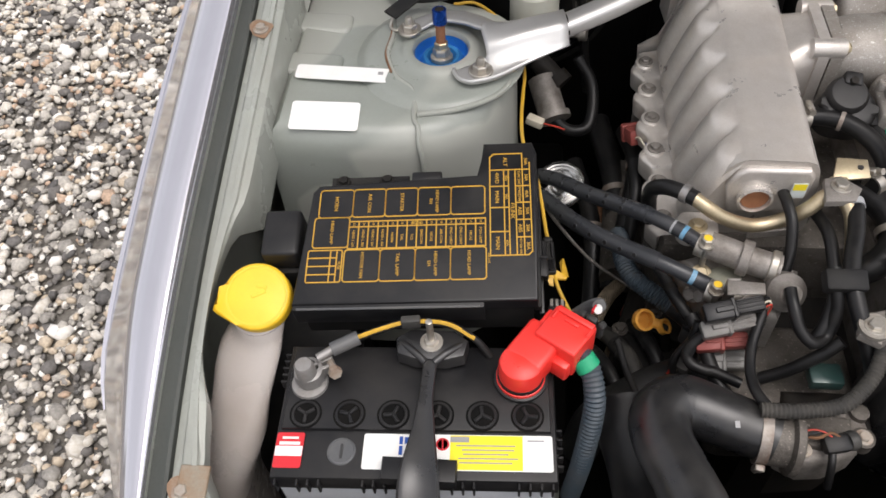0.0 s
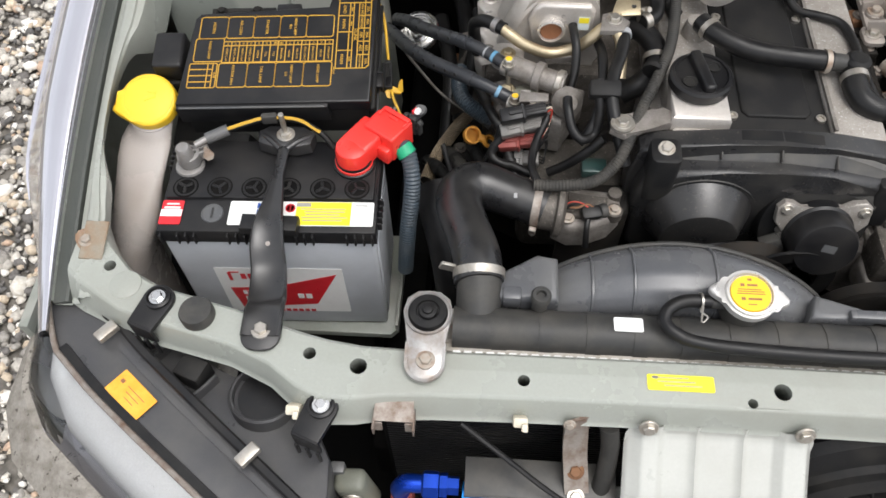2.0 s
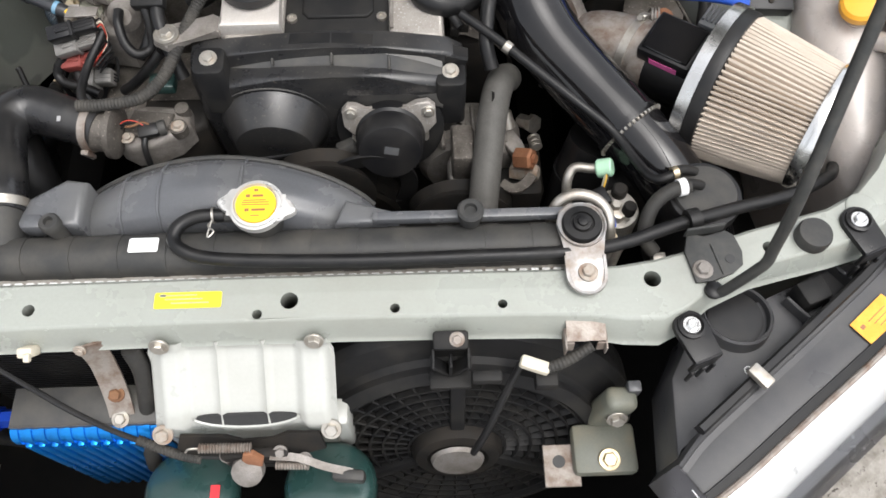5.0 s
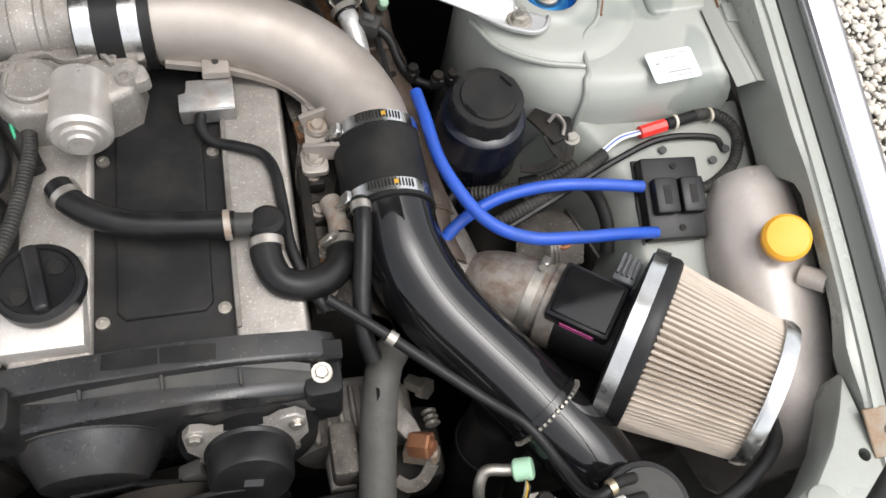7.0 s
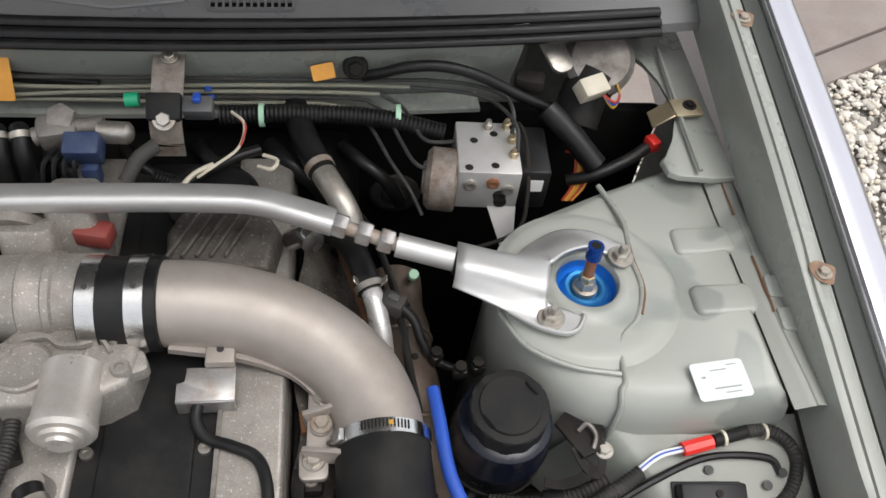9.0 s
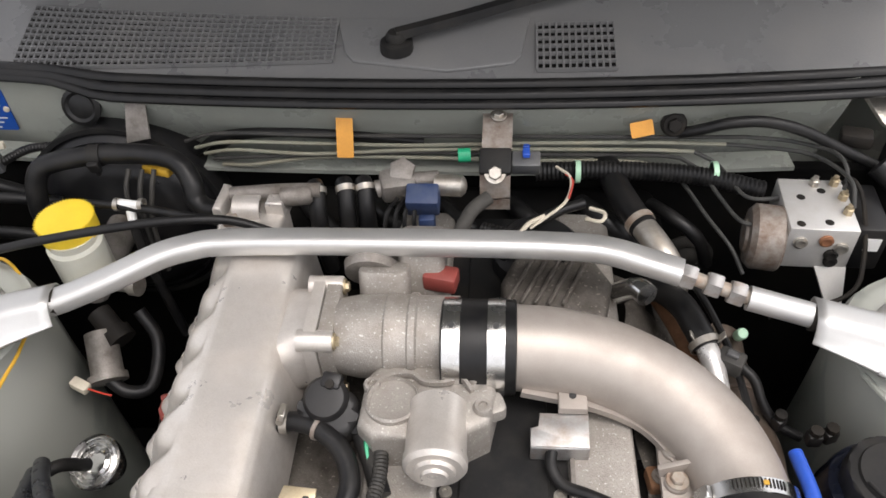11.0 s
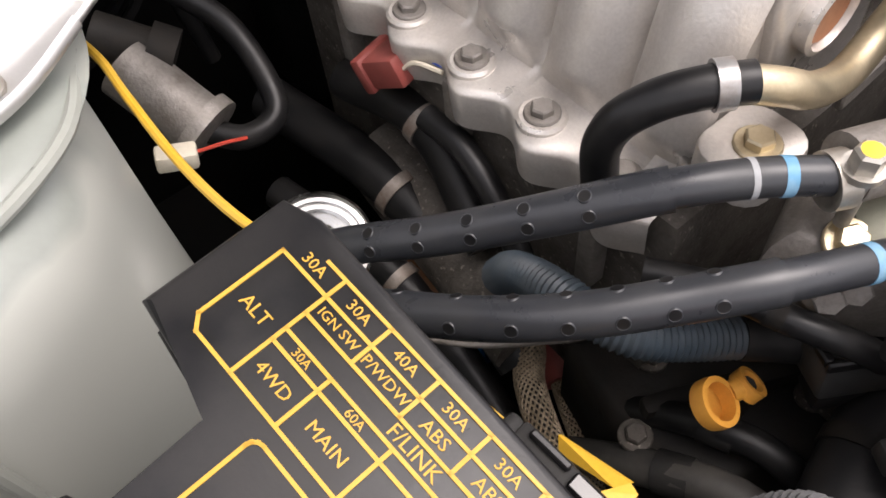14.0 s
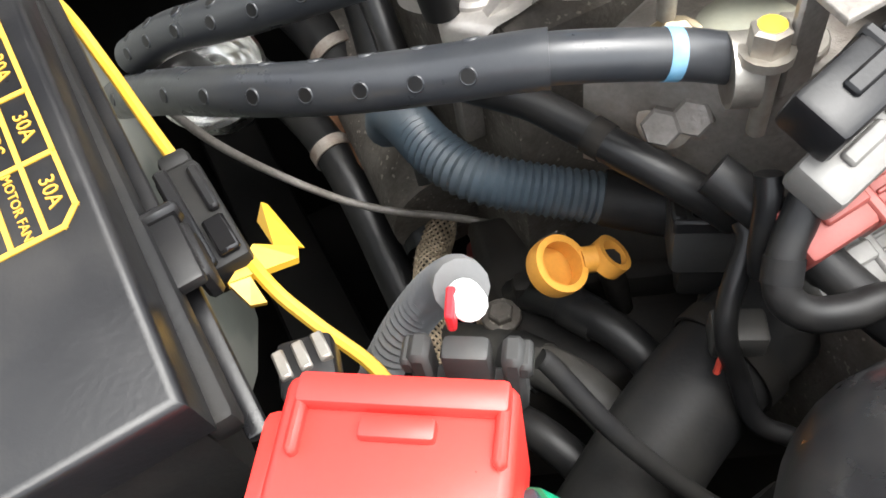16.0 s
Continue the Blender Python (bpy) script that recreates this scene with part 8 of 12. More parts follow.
    bars([(0.004, 0.004 - 0.005 * k, 0.026 - 0.006 * k, 0.0008) for k in range(3)] + [(-0.018, 0.004, 0.005, 0.004)], copper_brown, shell, m @ T(0, 0, 0.0006))
    for x, y in ((0.634, 0.166), (0.462, 0.046)):
        mc = T(s * x, y, 0.828) @ turn("Z", s * 38.5)
        part("spring_clip", cube(0.013, 0.024, 0.009, mc, 0.002), zinc, shell, "zinc spring clip")
    # bulb housing behind
    part("back_plate", slab([(s * x, y) for x, y in ((0.385, -0.02), (0.392, 0.060), (0.425, 0.118), (0.50, 0.140), (0.575, 0.175), (0.640, 0.188), (0.596, 0.150), (0.53, 0.098), (0.46, 0.044))], 0.70, 0.782, 0.004), lamp_black, lamp)
    part("bulb_ring", lathe([(0.033, -0.01), (0.033, 0.010), (0.035, 0.011), (0.037, 0.009), (0.038, -0.01)], 40, T(s * 0.468, 0.122, 0.782) @ turn("X", -10)), lamp_black, lamp)
    part("bulb_cap", lathe([(0.030, -0.006), (0.029, 0.002), (0, 0.003)], 32, T(s * 0.468, 0.122, 0.782)), black_plastic, lamp)
    for bx in (0.530, 0.556, 0.585):
        part("back_rib", cube(0.004, 0.030, 0.018, T(s * bx, 0.090 + (bx - 0.48) * 0.72, 0.788) @ turn("Z", s * 38), 0.001, 1), lamp_black, lamp)
    part("level_box", cube(0.030, 0.026, 0.030, T(s * 0.545, 0.140, 0.795) @ turn("Z", s * 20), 0.003), matt_plastic, lamp)
    part("seal_lip", tube([(s * 0.67, 0.215, 0.815), (s * 0.655, 0.205, 0.818), (s * 0.645, 0.192, 0.818), (s * 0.632, 0.185, 0.815)], 0.006, 10, 5), rubber, lamp)
    lettering([("G", 0.013, T(s * 0.470, 0.066, 0.7825) @ turn("Z", 80 if s < 0 else -70))], print_white, lamp)
    for bx, by, bz in ((0.579 + (0.004 if s > 0 else 0), 0.195, 0.847), (0.397 + (0.004 if s > 0 else 0), 0.094, 0.834)):
        cx = s * bx
        m = T(cx, by, bz) @ turn("Z", s * 20)
        bkt = slab([(0.0165 * math.cos(radians(a)), 0.0165 * math.sin(radians(a))) for a in range(0, 181, 18)] + [(-0.0145, -0.034), (0.0145, -0.034)], 0, 0.006, 0.0015, m)
        cube(0.029, 0.004, 0.026, m @ T(0, -0.034, -0.008), 0.001, 1, bkt)
        part("mount_tab", bkt, black_plastic, lamp, "black plastic mounting tab")
        for e in (-0.012, 0, 0.012):
            part("tab_finger", cube(0.0035, 0.004, 0.024, m @ T(e, -0.037, -0.030), 0.001, 1), black_plastic, lamp)
        part("tab_ring", lathe([(0.0135, 0.006), (0.0135, 0.0095), (0.011, 0.0105), (0.010, 0.0075), (0, 0.0075)], 24, m), black_plastic, lamp)
        bolt(lamp, m @ V((0, 0, 0.0075)), (0, 0, 1), 0.0058, chrome)
    return lamp


headlamp(-1)
headlamp(1).location.x += 0.026
for s in (-1, 1):
    solo("bonnet_stop", lathe([(0.0175, 0), (0.0175, 0.010), (0.0160, 0.0135), (0.006, 0.0145), (0, 0.0140)], 28, T(s * 0.535 + (0.025 if s > 0 else 0), 0.180, 0.847)), dusty_plastic, "round black rubber bonnet stop on the rail", "bonnet stop", "bonnet stops")
    gd = thing("lamp_bracket", (s * 0.375, 0.04, 0.62), "dull olive steel lamp bracket with bolts", "bracket", "lamp brackets")
    bk = cube(0.034, 0.026, 0.085, T(s * 0.370, 0.052, 0.705) @ turn("Y", s * 8), 0.008, 3)
    part("upright", bk, drab, gd)
    part("foot", cube(0.070, 0.055, 0.020, T(s * 0.365, 0.015, 0.668), 0.006, 2), drab, gd)
    part("tab", cube(0.040, 0.046, 0.003, T(s * 0.318, 0.000, 0.664), 0.001, 1), stained_steel, gd)
    part("tab_hole", lathe([(0.007, 0), (0.007, 0.001), (0, 0.001)], 16, T(s * 0.315, 0.004, 0.6655)), hole_black, gd)
    part("lug", cube(0.014, 0.012, 0.022, T(s * 0.388, 0.062, 0.742), 0.002), grey_plastic, gd)
    bolt(gd, (s * 0.372, 0.036, 0.722), (0, -1, 0.4), 0.0075, zinc)
    bolt(gd, (s * 0.368, 0.002, 0.679), (0, -0.2, 1), 0.008, gold_zinc)
yl = thing("rail_label", (-0.0525, 0.1335, 0.847), "yellow caution label on the front rail", "label")
ym = T(-0.0525, 0.1335, 0.8479)
sticker("paper", 0.064, 0.0165, ym, label_yellow, yl, 0.002)
bars([(-0.024, 0.005, 0.005, 0.003)] + [(-0.010 + 0.006 * (k % 3), 0.005 - 0.004 * k, 0.036, 0.001) for k in range(3)], print_grey, yl, ym @ T(0, 0, 0.0006))
# bumper below the lamps
def bumper(u, v):
    x = -0.80 + 1.60 * v
    prof = ((-0.02, 0.66), (-0.05, 0.665), (-0.09, 0.655), (-0.12, 0.62), (-0.135, 0.56), (-0.13, 0.45), (-0.10, 0.30))
    k = u * 6
    i = min(int(k), 5)
    f = k - i
    y = prof[i][0] * (1 - f) + prof[i + 1][0] * f
    z = prof[i][1] * (1 - f) + prof[i + 1][1] * f
    return (x, y + 0.9 * max(0.0, abs(x) - 0.30) ** 1.75 - 0.06, z)


solo("bumper", grid_surface(bumper, 18, 60), bumper_paint, "silver painted front bumper below the lamps", "bumper")

# ---- right side of the bay ----
def apron(u, v):
    y = 0.640 - 0.30 * v
    x0 = 0.440 + 0.075 * min(1.0, v / 0.35) + 0.012 * math.sin(v * 9)
    x = x0 + (0.740 - x0) * u
    roll = max(0.0, 1 - u / 0.22)
    return (x, y, 0.857 - 0.086 * v - 0.11 * roll ** 1.6 - 0.05 * max(0.0, v - 0.8) - 0.05 * max(0.0, (x - 0.70) / 0.04))


part("apron_panel", grid_surface(apron, 30, 12), apron_paint, car, "grey-green inner apron panel")
part("apron_box", slab([(0.385, 0.30), (0.560, 0.30), (0.560, 0.625), (0.430, 0.635), (0.395, 0.60)], 0.62, 0.742, 0.02, None, None, 3), dark_steel, car, "grimy black chassis member")
ledge_ = thing("apron_bracket", (0.48, 0.52, 0.78), "grimy folded steel bracket below the blue cables", "bracket")
part("plate", slab([(0.425, 0.505), (0.462, 0.492), (0.500, 0.500), (0.512, 0.538), (0.490, 0.570), (0.440, 0.562)], 0.782, 0.785, 0.001, T(0, 0, 0.0)), grimy_cast, ledge_)
part("wall", cube(0.003, 0.070, 0.045, T(0.508, 0.535, 0.765) @ turn("Z", 16), 0.001, 1), grimy_cast, ledge_)
bolt(ledge_, (0.484, 0.528, 0.785), (0, 0, 1), 0.007, copper_brown)
for k in range(3):
    part("clip", sweep(spline([(0.462 + 0.004 * k, 0.500, 0.792), (0.461 + 0.004 * k, 0.508, 0.806), (0.463 + 0.004 * k, 0.522, 0.806), (0.464 + 0.004 * k, 0.530, 0.790)], 3), [(-0.0012, -0.0005), (0.0012, -0.0005), (0.0012, 0.0005), (-0.0012, 0.0005)]), old_cast, ledge_)
gl = thing("apron_loom", (0.45, 0.58, 0.82), "dusty ribbed loom sagging beside the reservoir", "loom")
part("loom", ribbed([(0.395, 0.590, 0.800), (0.43, 0.580, 0.815), (0.47, 0.582, 0.822), (0.505, 0.592, 0.832)], 0.0085, 0.0045), dusty_rubber, gl)
part("loom", tube([(0.500, 0.580, 0.826), (0.520, 0.565, 0.820), (0.530, 0.535, 0.806), (0.526, 0.505, 0.79)], 0.0075, 12, 6), matt_plastic, gl)
part("tape", lathe([(0.0105, -0.010), (0.011, -0.008), (0.011, 0.008), (0.0105, 0.010)], 14, aim((0.452, 0.581, 0.8195), (1, 0, 0.2))), matt_plastic, gl)
for x, y, z in ((0.655, 0.575, 0.842), (0.672, 0.585, 0.846), (0.60, 0.592, 0.8455)):
    part("panel_hole", lathe([(0.0045, 0), (0.0045, 0.0012), (0, 0.0012)], 16, T(x, y, z) @ turn("X", 16)), hole_black, car)

box = thing("relay_box", (0.593, 0.535, 0.825), "black twin fuse holder with blue cables on the apron", "fuse holder")
BM = T(0.593, 0.535, 0.838) @ turn("X", 17) @ turn("Z", -3)
part("base", cube(0.064, 0.088, 0.022, BM @ T(0, 0, -0.004), 0.003, 2), black_plastic, box)
part("skirt", cube(0.070, 0.094, 0.008, BM @ T(0, 0, -0.014), 0.002, 2), black_plastic, box)
for x in (-0.013, 0.016):
    part("fuse_cap", cube(0.026, 0.038, 0.014, BM @ T(x, 0.0, 0.013), 0.003, 2), black_plastic, box)
    part("cap_mark", cube(0.008, 0.020, 0.0006, BM @ T(x, 0.0, 0.0203), 0, 1), matt_plastic, box)
for y in (-0.033, 0.034):
    part("screw", lathe([(0.0035, 0.0), (0.0035, 0.0015), (0.001, 0.0016), (0, 0.0008)], 12, BM @ T(0.004, y, 0.007)), dark_steel, box)
blue = thing("blue_power_cable", (0.45, 0.51, 0.86), "bright blue power cables to the fuse holder", "cable", "blue cables")
part("cable", tube([(0.340, 0.672, 0.878), (0.343, 0.640, 0.880), (0.350, 0.580, 0.877), (0.378, 0.522, 0.870), (0.417, 0.496, 0.866), (0.470, 0.492, 0.860), (0.52, 0.495, 0.850), (0.566, 0.501, 0.832)], 0.0064, 14, 8), blue_cable, blue)
blue2 = thing("blue_power_cable", (0.45, 0.55, 0.85), "bright blue power cables to the fuse holder", "cable", "blue cables")
part("cable", tube([(0.325, 0.505, 0.800), (0.345, 0.524, 0.826), (0.372, 0.540, 0.842), (0.41, 0.552, 0.852), (0.458, 0.556, 0.856), (0.51, 0.553, 0.854), (0.562, 0.549, 0.846)], 0.0064, 14, 8), blue_cable, blue2)
cond2 = thing("wiring_conduit", (0.57, 0.6, 0.845), "corrugated black wiring conduit with a red joint", "conduit")
part("conduit", ribbed([(0.640, 0.6215, 0.862), (0.664, 0.623, 0.860), (0.684, 0.612, 0.854), (0.690, 0.594, 0.846), (0.678, 0.570, 0.838), (0.652, 0.552, 0.832), (0.628, 0.546, 0.830)], 0.0068, 0.0042), dusty_rubber, cond2)
part("conduit", ribbed([(0.400, 0.535, 0.826), (0.45, 0.552, 0.838), (0.500, 0.574, 0.848), (0.530, 0.590, 0.853)], 0.0075, 0.0042), dusty_rubber, cond2)
part("sleeve", tube([(0.606, 0.614, 0.861), (0.642, 0.6215, 0.862)], 0.0062, 12, 2), matt_plastic, cond2)
part("red_joint", tube([(0.574, 0.608, 0.859), (0.604, 0.6135, 0.861)], 0.0072, 8, 2), red_plastic, cond2, "red crimp joint")
for i, mm in enumerate((print_white, blue_cable, print_white)):
    part("wire", tube([(0.528, 0.5895 + 0.002 * i, 0.855), (0.55, 0.6015 + 0.002 * i, 0.859), (0.576, 0.607 + 0.0015 * i, 0.860)], 0.0016, 6, 4), mm, cond2)
part("lower_wire", tube([(0.41, 0.528, 0.826), (0.47, 0.552, 0.838), (0.54, 0.583, 0.847), (0.60, 0.602, 0.852), (0.66, 0.600, 0.848), (0.672, 0.586, 0.842)], 0.0038, 8, 6), rubber, cond2)
for x, y, z in ((0.616, 0.616, 0.861), (0.660, 0.622, 0.860)):
    part("cable_tie", lathe([(0.0072, -0.0015), (0.0082, -0.0015), (0.0082, 0.0015), (0.0072, 0.0015), (0.0072, -0.0015)], 14, aim((x, y, z), (1, 0.1, 0))), beige_plastic, cond2)

ps = thing("power_steering_reservoir", (0.41, 0.648, 0.76), "black power steering reservoir with a ribbed cap", "reservoir")
PM = T(0.406, 0.700, 0.030) @ turn("X", 4)
part("body", lathe([(0.040, 0.755), (0.046, 0.760), (0.0475, 0.770), (0.0480, 0.800), (0.0490, 0.803), (0.0490, 0.809), (0.0470, 0.812), (0.0465, 0.836), (0.0440, 0.846), (0.0385, 0.850), (0, 0.850)], 40, PM), smoked_navy, ps)
part("base_rim", lathe([(0.0478, 0.764), (0.0490, 0.766), (0.0490, 0.770), (0.0478, 0.772)], 40, PM, None, 360.0, False), dusty_plastic, ps, "pale seam")
kp = []
for i in range(48):
    a = 2 * math.pi * i / 48
    r = 0.0362 + (0.0010 if (i // 2) % 2 else 0)
    kp.append((r * math.cos(a), r * math.sin(a)))
part("cap", slab(kp, 0.850, 0.874, 0.003, PM, None, 3), matt_plastic, ps, "black screw cap")
part("cap_boss", lathe([(0.029, 0.874), (0.028, 0.877), (0, 0.8775)], 32, PM), matt_plastic, ps)
for a in (35, 215):
    part("cap_ridge", cube(0.003, 0.016, 0.005, PM @ turn("Z", a) @ T(0.026, 0, 0.878), 0.001, 1), matt_plastic, ps)
part("hose", tube([(0.395, 0.62, 0.77), (0.36, 0.60, 0.75), (0.33, 0.58, 0.70)], 0.010, 12, 5), rubber, ps)
stay = thing("reservoir_bracket", (0.48, 0.63, 0.85), "bent black steel bracket beside the reservoir", "bracket")
part("plate", slab([(0.455, 0.640), (0.468, 0.652), (0.480, 0.645), (0.497, 0.655), (0.503, 0.632), (0.492, 0.610), (0.476, 0.604), (0.466, 0.622)], 0.858, 0.861, 0.001), dark_steel, stay)
part("tongue", slab([(-0.010, 0), (0.010, 0), (0.010, 0.016), (0.006, 0.020), (0.006, 0.042), (-0.006, 0.042), (-0.006, 0.022), (-0.010, 0.018)], -0.001, 0.001, 0, T(0.502, 0.652, 0.860) @ turn("Z", -22) @ turn("X", 42)), dark_steel, stay)
part("tongue_slot", cube(0.006, 0.009, 0.0028, T(0.502, 0.652, 0.860) @ turn("Z", -22) @ turn("X", 42) @ T(0, 0.032, 0), 0, 1), grey_plastic, stay)
part("strap", sweep(spline([(0.470, 0.616, 0.860), (0.478, 0.600, 0.852), (0.490, 0.592, 0.846), (0.497, 0.604, 0.850), (0.497, 0.622, 0.859)], 4), [(-0.004, -0.0008), (0.004, -0.0008), (0.004, 0.0008), (-0.004, 0.0008)]), dark_steel, stay)
part("leg", sweep(spline([(0.440, 0.590, 0.842), (0.456, 0.587, 0.842), (0.474, 0.590, 0.846), (0.488, 0.600, 0.852)], 4), [(-0.005, -0.001), (0.005, -0.001), (0.005, 0.001), (-0.005, 0.001)]), dark_steel, stay)
part("wire_loop", tube([(0.476, 0.630, 0.863), (0.484, 0.634, 0.869), (0.491, 0.624, 0.866), (0.487, 0.612, 0.862)], 0.0022, 6, 5), old_cast, stay)
bolt(stay, (0.500, 0.614, 0.852), (0, 0, 1), 0.006, zinc)

# ---- air filter, meter and tank ----
AX = V((0.78, -0.61, 0.14)).normalized()
FC = V((0.518, 0.393, 0.815))
AF = aim(FC, AX)
filt = thing("air_filter", (0.57, 0.35, 0.70), "cream pleated cone air filter with chrome rims", "air filter")
part("pleat_core", lathe([(0.0750, 0.0), (0.0600, 0.118)], 48, AF, None, 360.0, False), filter_cotton, filt)
n = 84
own = bmesh.new()
rows = []
for j in range(7):
    f = j / 6
    r0 = 0.0865 * (1 - f) + 0.0695 * f
    depth = 0.0105 * (1 - 0.25 * f)
    ring = []
    for i in range(n * 3):
        a = 2 * math.pi * (i // 3 + (0.0, 0.36, 0.74)[i % 3]) / n + 0.010 * math.sin(3.0 * f + i // 3 * 0.7)
        r = r0 - (depth if i % 3 == 2 else 0.0014 if i % 3 else 0.0) + 0.0005 * math.sin(i * 1.7 + j)
        ring.append(own.verts.new(AF @ V((r * math.cos(a), r * math.sin(a), 0.004 + 0.113 * f))))
    rows.append(ring)
for a, b in zip(rows, rows[1:]):
    for i in range(n * 3):
        k = (i + 1) % (n * 3)
        own.faces.new((a[i], a[k], b[k], b[i]))
part("pleats", own, filter_cotton, filt, "cream cotton pleats", 20)
part("base_rubber", lathe([(0.056, -0.022), (0.086, -0.020), (0.0885, -0.016), (0.0895, 0.006), (0.087, 0.010), (0.080, 0.012)], 56, AF), rubber, filt, "black rubber base")
part("base_band", lathe([(0.0900, -0.018), (0.0918, -0.018), (0.0918, -0.004), (0.0900, -0.004), (0.0900, -0.018)], 64, AF), chrome, filt, "chrome band")
part("band_screw", cube(0.012, 0.016, 0.010, AF @ T(-0.095, 0.0, -0.010), 0.002), zinc, filt)
part("end_rim", lathe([(0.0690, 0.113), (0.0725, 0.113), (0.0730, 0.121), (0.0705, 0.127), (0.060, 0.128), (0.057, 0.123), (0.035, 0.121), (0, 0.121)], 56, AF), chrome, filt, "chrome end cap")
part("end_rubber", lathe([(0.0575, 0.1235), (0.0555, 0.127), (0.024, 0.124), (0, 0.124)], 40, AF), matt_plastic, filt)
maf = thing("air_flow_meter", (0.45, 0.43, 0.78), "black air flow meter with a smoked lid", "air flow meter")
MF = aim(FC - AX * 0.060, AX)
part("barrel", lathe([(0.041, -0.035), (0.043, -0.033), (0.043, 0.03), (0.052, 0.048), (0.055, 0.052)], 40, MF), rubber, maf)
MB = T(0.464, 0.428, 0.846) @ turn("Z", math.degrees(math.atan2(AX.y, AX.x))) @ turn("X", 10) @ turn("Y", -6)
part("module", cube(0.064, 0.058, 0.022, MB, 0.003, 2), black_plastic, maf)
part("module_lid", cube(0.056, 0.050, 0.004, MB @ T(0, 0, 0.0115), 0.001, 1), gloss_black, maf, "glossy smoked lid")
part("pink_label", cube(0.034, 0.0008, 0.008, MB @ T(0.002, -0.0296, -0.002), 0, 1), material("label_pink", (0.62, 0.10, 0.30), 0.45, 0, (0.5, 0.2, 0.3), 0.3, 60, 700, 0.0), maf, "pink label")
plugm = MB @ T(0.022, 0.042, 0.006)
pg = cube(0.022, 0.026, 0.018, plugm, 0.002)
for i in range(4):
    cube(0.003, 0.022, 0.004, plugm @ T(-0.008 + 0.005 * i, 0.004, 0.010), 0.0005, 1, pg)
part("plug", pg, grey_plastic, maf, "grey wiring plug")
duct = thing("inlet_duct", (0.40, 0.47, 0.78), "weathered alloy inlet duct with a rubber boot", "duct")
D0 = FC - AX * 0.092
part("collar", lathe([(0.040, -0.006), (0.0435, -0.006), (0.0435, 0.012), (0.040, 0.012), (0.040, -0.006)], 36, aim(D0, AX)), stained_steel, duct)
part("boot", tube([D0 + AX * 0.002, D0 - AX * 0.030 + V((-0.004, 0.002, 0)), D0 - AX * 0.058 + V((-0.016, 0.0, -0.01)), D0 - AX * 0.08 + V((-0.02, -0.02, -0.05))], 0.0385, 28, 5), stained_steel, duct)
band(duct, D0 - AX * 0.020, AX, 0.0392, 0.010, zinc, "clamp", True, "", 60)
part("hose_stub", tube([(0.385, 0.36, 0.76), (0.37, 0.34, 0.70), (0.365, 0.325, 0.62)], 0.036, 24, 5), rubber, duct)
part("hose_rim", lathe([(0.036, -0.003), (0.039, -0.003), (0.039, 0.003), (0.036, 0.003)], 28, aim((0.374, 0.345, 0.715), (0.1, 0.2, 1))), rubber, duct)

tank2 = thing("expansion_tank", (0.675, 0.41, 0.50), "milky plastic tank with a yellow cap by the wing", "tank")
rings = []
for y, x0, x1, z0, z1 in ((0.560, 0.672, 0.720, 0.66, 0.842), (0.550, 0.646, 0.728, 0.62, 0.862), (0.520, 0.630, 0.732, 0.58, 0.868), (0.470, 0.622, 0.733, 0.55, 0.862), (0.42, 0.624, 0.733, 0.54, 0.848), (0.37, 0.630, 0.731, 0.54, 0.830), (0.32, 0.642, 0.722, 0.54, 0.808), (0.28, 0.652, 0.712, 0.55, 0.780), (0.262, 0.662, 0.70, 0.58, 0.740)):
    cx, cz, w, h = (x0 + x1) / 2, (z0 + z1) / 2, x1 - x0, z1 - z0
    rings.append([V((cx + a, y, cz + b)) for a, b in rounded(w, h, min(w, h) * 0.42, 6)])
part("body", loft(rings), tank_white, tank2, sharp=80)
part("cap", lathe([(0.0225, 0), (0.0235, 0.003), (0.0235, 0.013), (0.020, 0.0165), (0.010, 0.0175), (0, 0.0175)], 36, aim((0.673, 0.456, 0.871), (-0.30, -0.25, 0.9))), amber_cap, tank2, "yellow screw cap")
part("neck", lathe([(0.0205, -0.02), (0.0205, 0.004), (0, 0.004)], 28, aim((0.677, 0.459, 0.860), (-0.30, -0.25, 0.9))), tank_white, tank2)
part("spout", tube([(0.690, 0.425, 0.850), (0.705, 0.408, 0.862)], 0.011, 16, 3), tank_white, tank2)

# ---- canister, drier and pipes in the corner ----
can = thing("vapour_canister", (0.47, 0.235, 0.70), "black round vapour canister with hose stubs", "canister")
CN = T(0.468, 0.240, 0.0) @ turn("X", 0)
part("body", lathe([(0.036, 0.70), (0.0375, 0.71), (0.0375, 0.822), (0.0395, 0.824), (0.0395, 0.832), (0.038, 0.836), (0.020, 0.838), (0, 0.838)], 40, CN), black_plastic, can)
part("lid", lathe([(0.0335, 0.8375), (0.032, 0.840), (0, 0.841)], 36, CN), dusty_plastic, can, "dusty lid")
for x, y in ((0.452, 0.262), (0.456, 0.245)):
    part("stub", tube([(x + 0.008, y + 0.002, 0.842), (x - 0.006, y, 0.850), (x - 0.016, y - 0.002, 0.850)], 0.005, 10, 4), matt_plastic, can)
vh = thing("vapour_hose", (0.43, 0.24, 0.83), "black vapour hose with a spring clip", "hose")
part("hose", tube([(0.448, 0.2425, 0.850), (0.425, 0.236, 0.848), (0.408, 0.222, 0.838), (0.402, 0.200, 0.822), (0.412, 0.186, 0.812)], 0.0078, 12, 6), dusty_rubber, vh)
band(vh, (0.440, 0.241, 0.850), (1, 0.2, 0.05), 0.0080, 0.008, label_white, "clip", False)
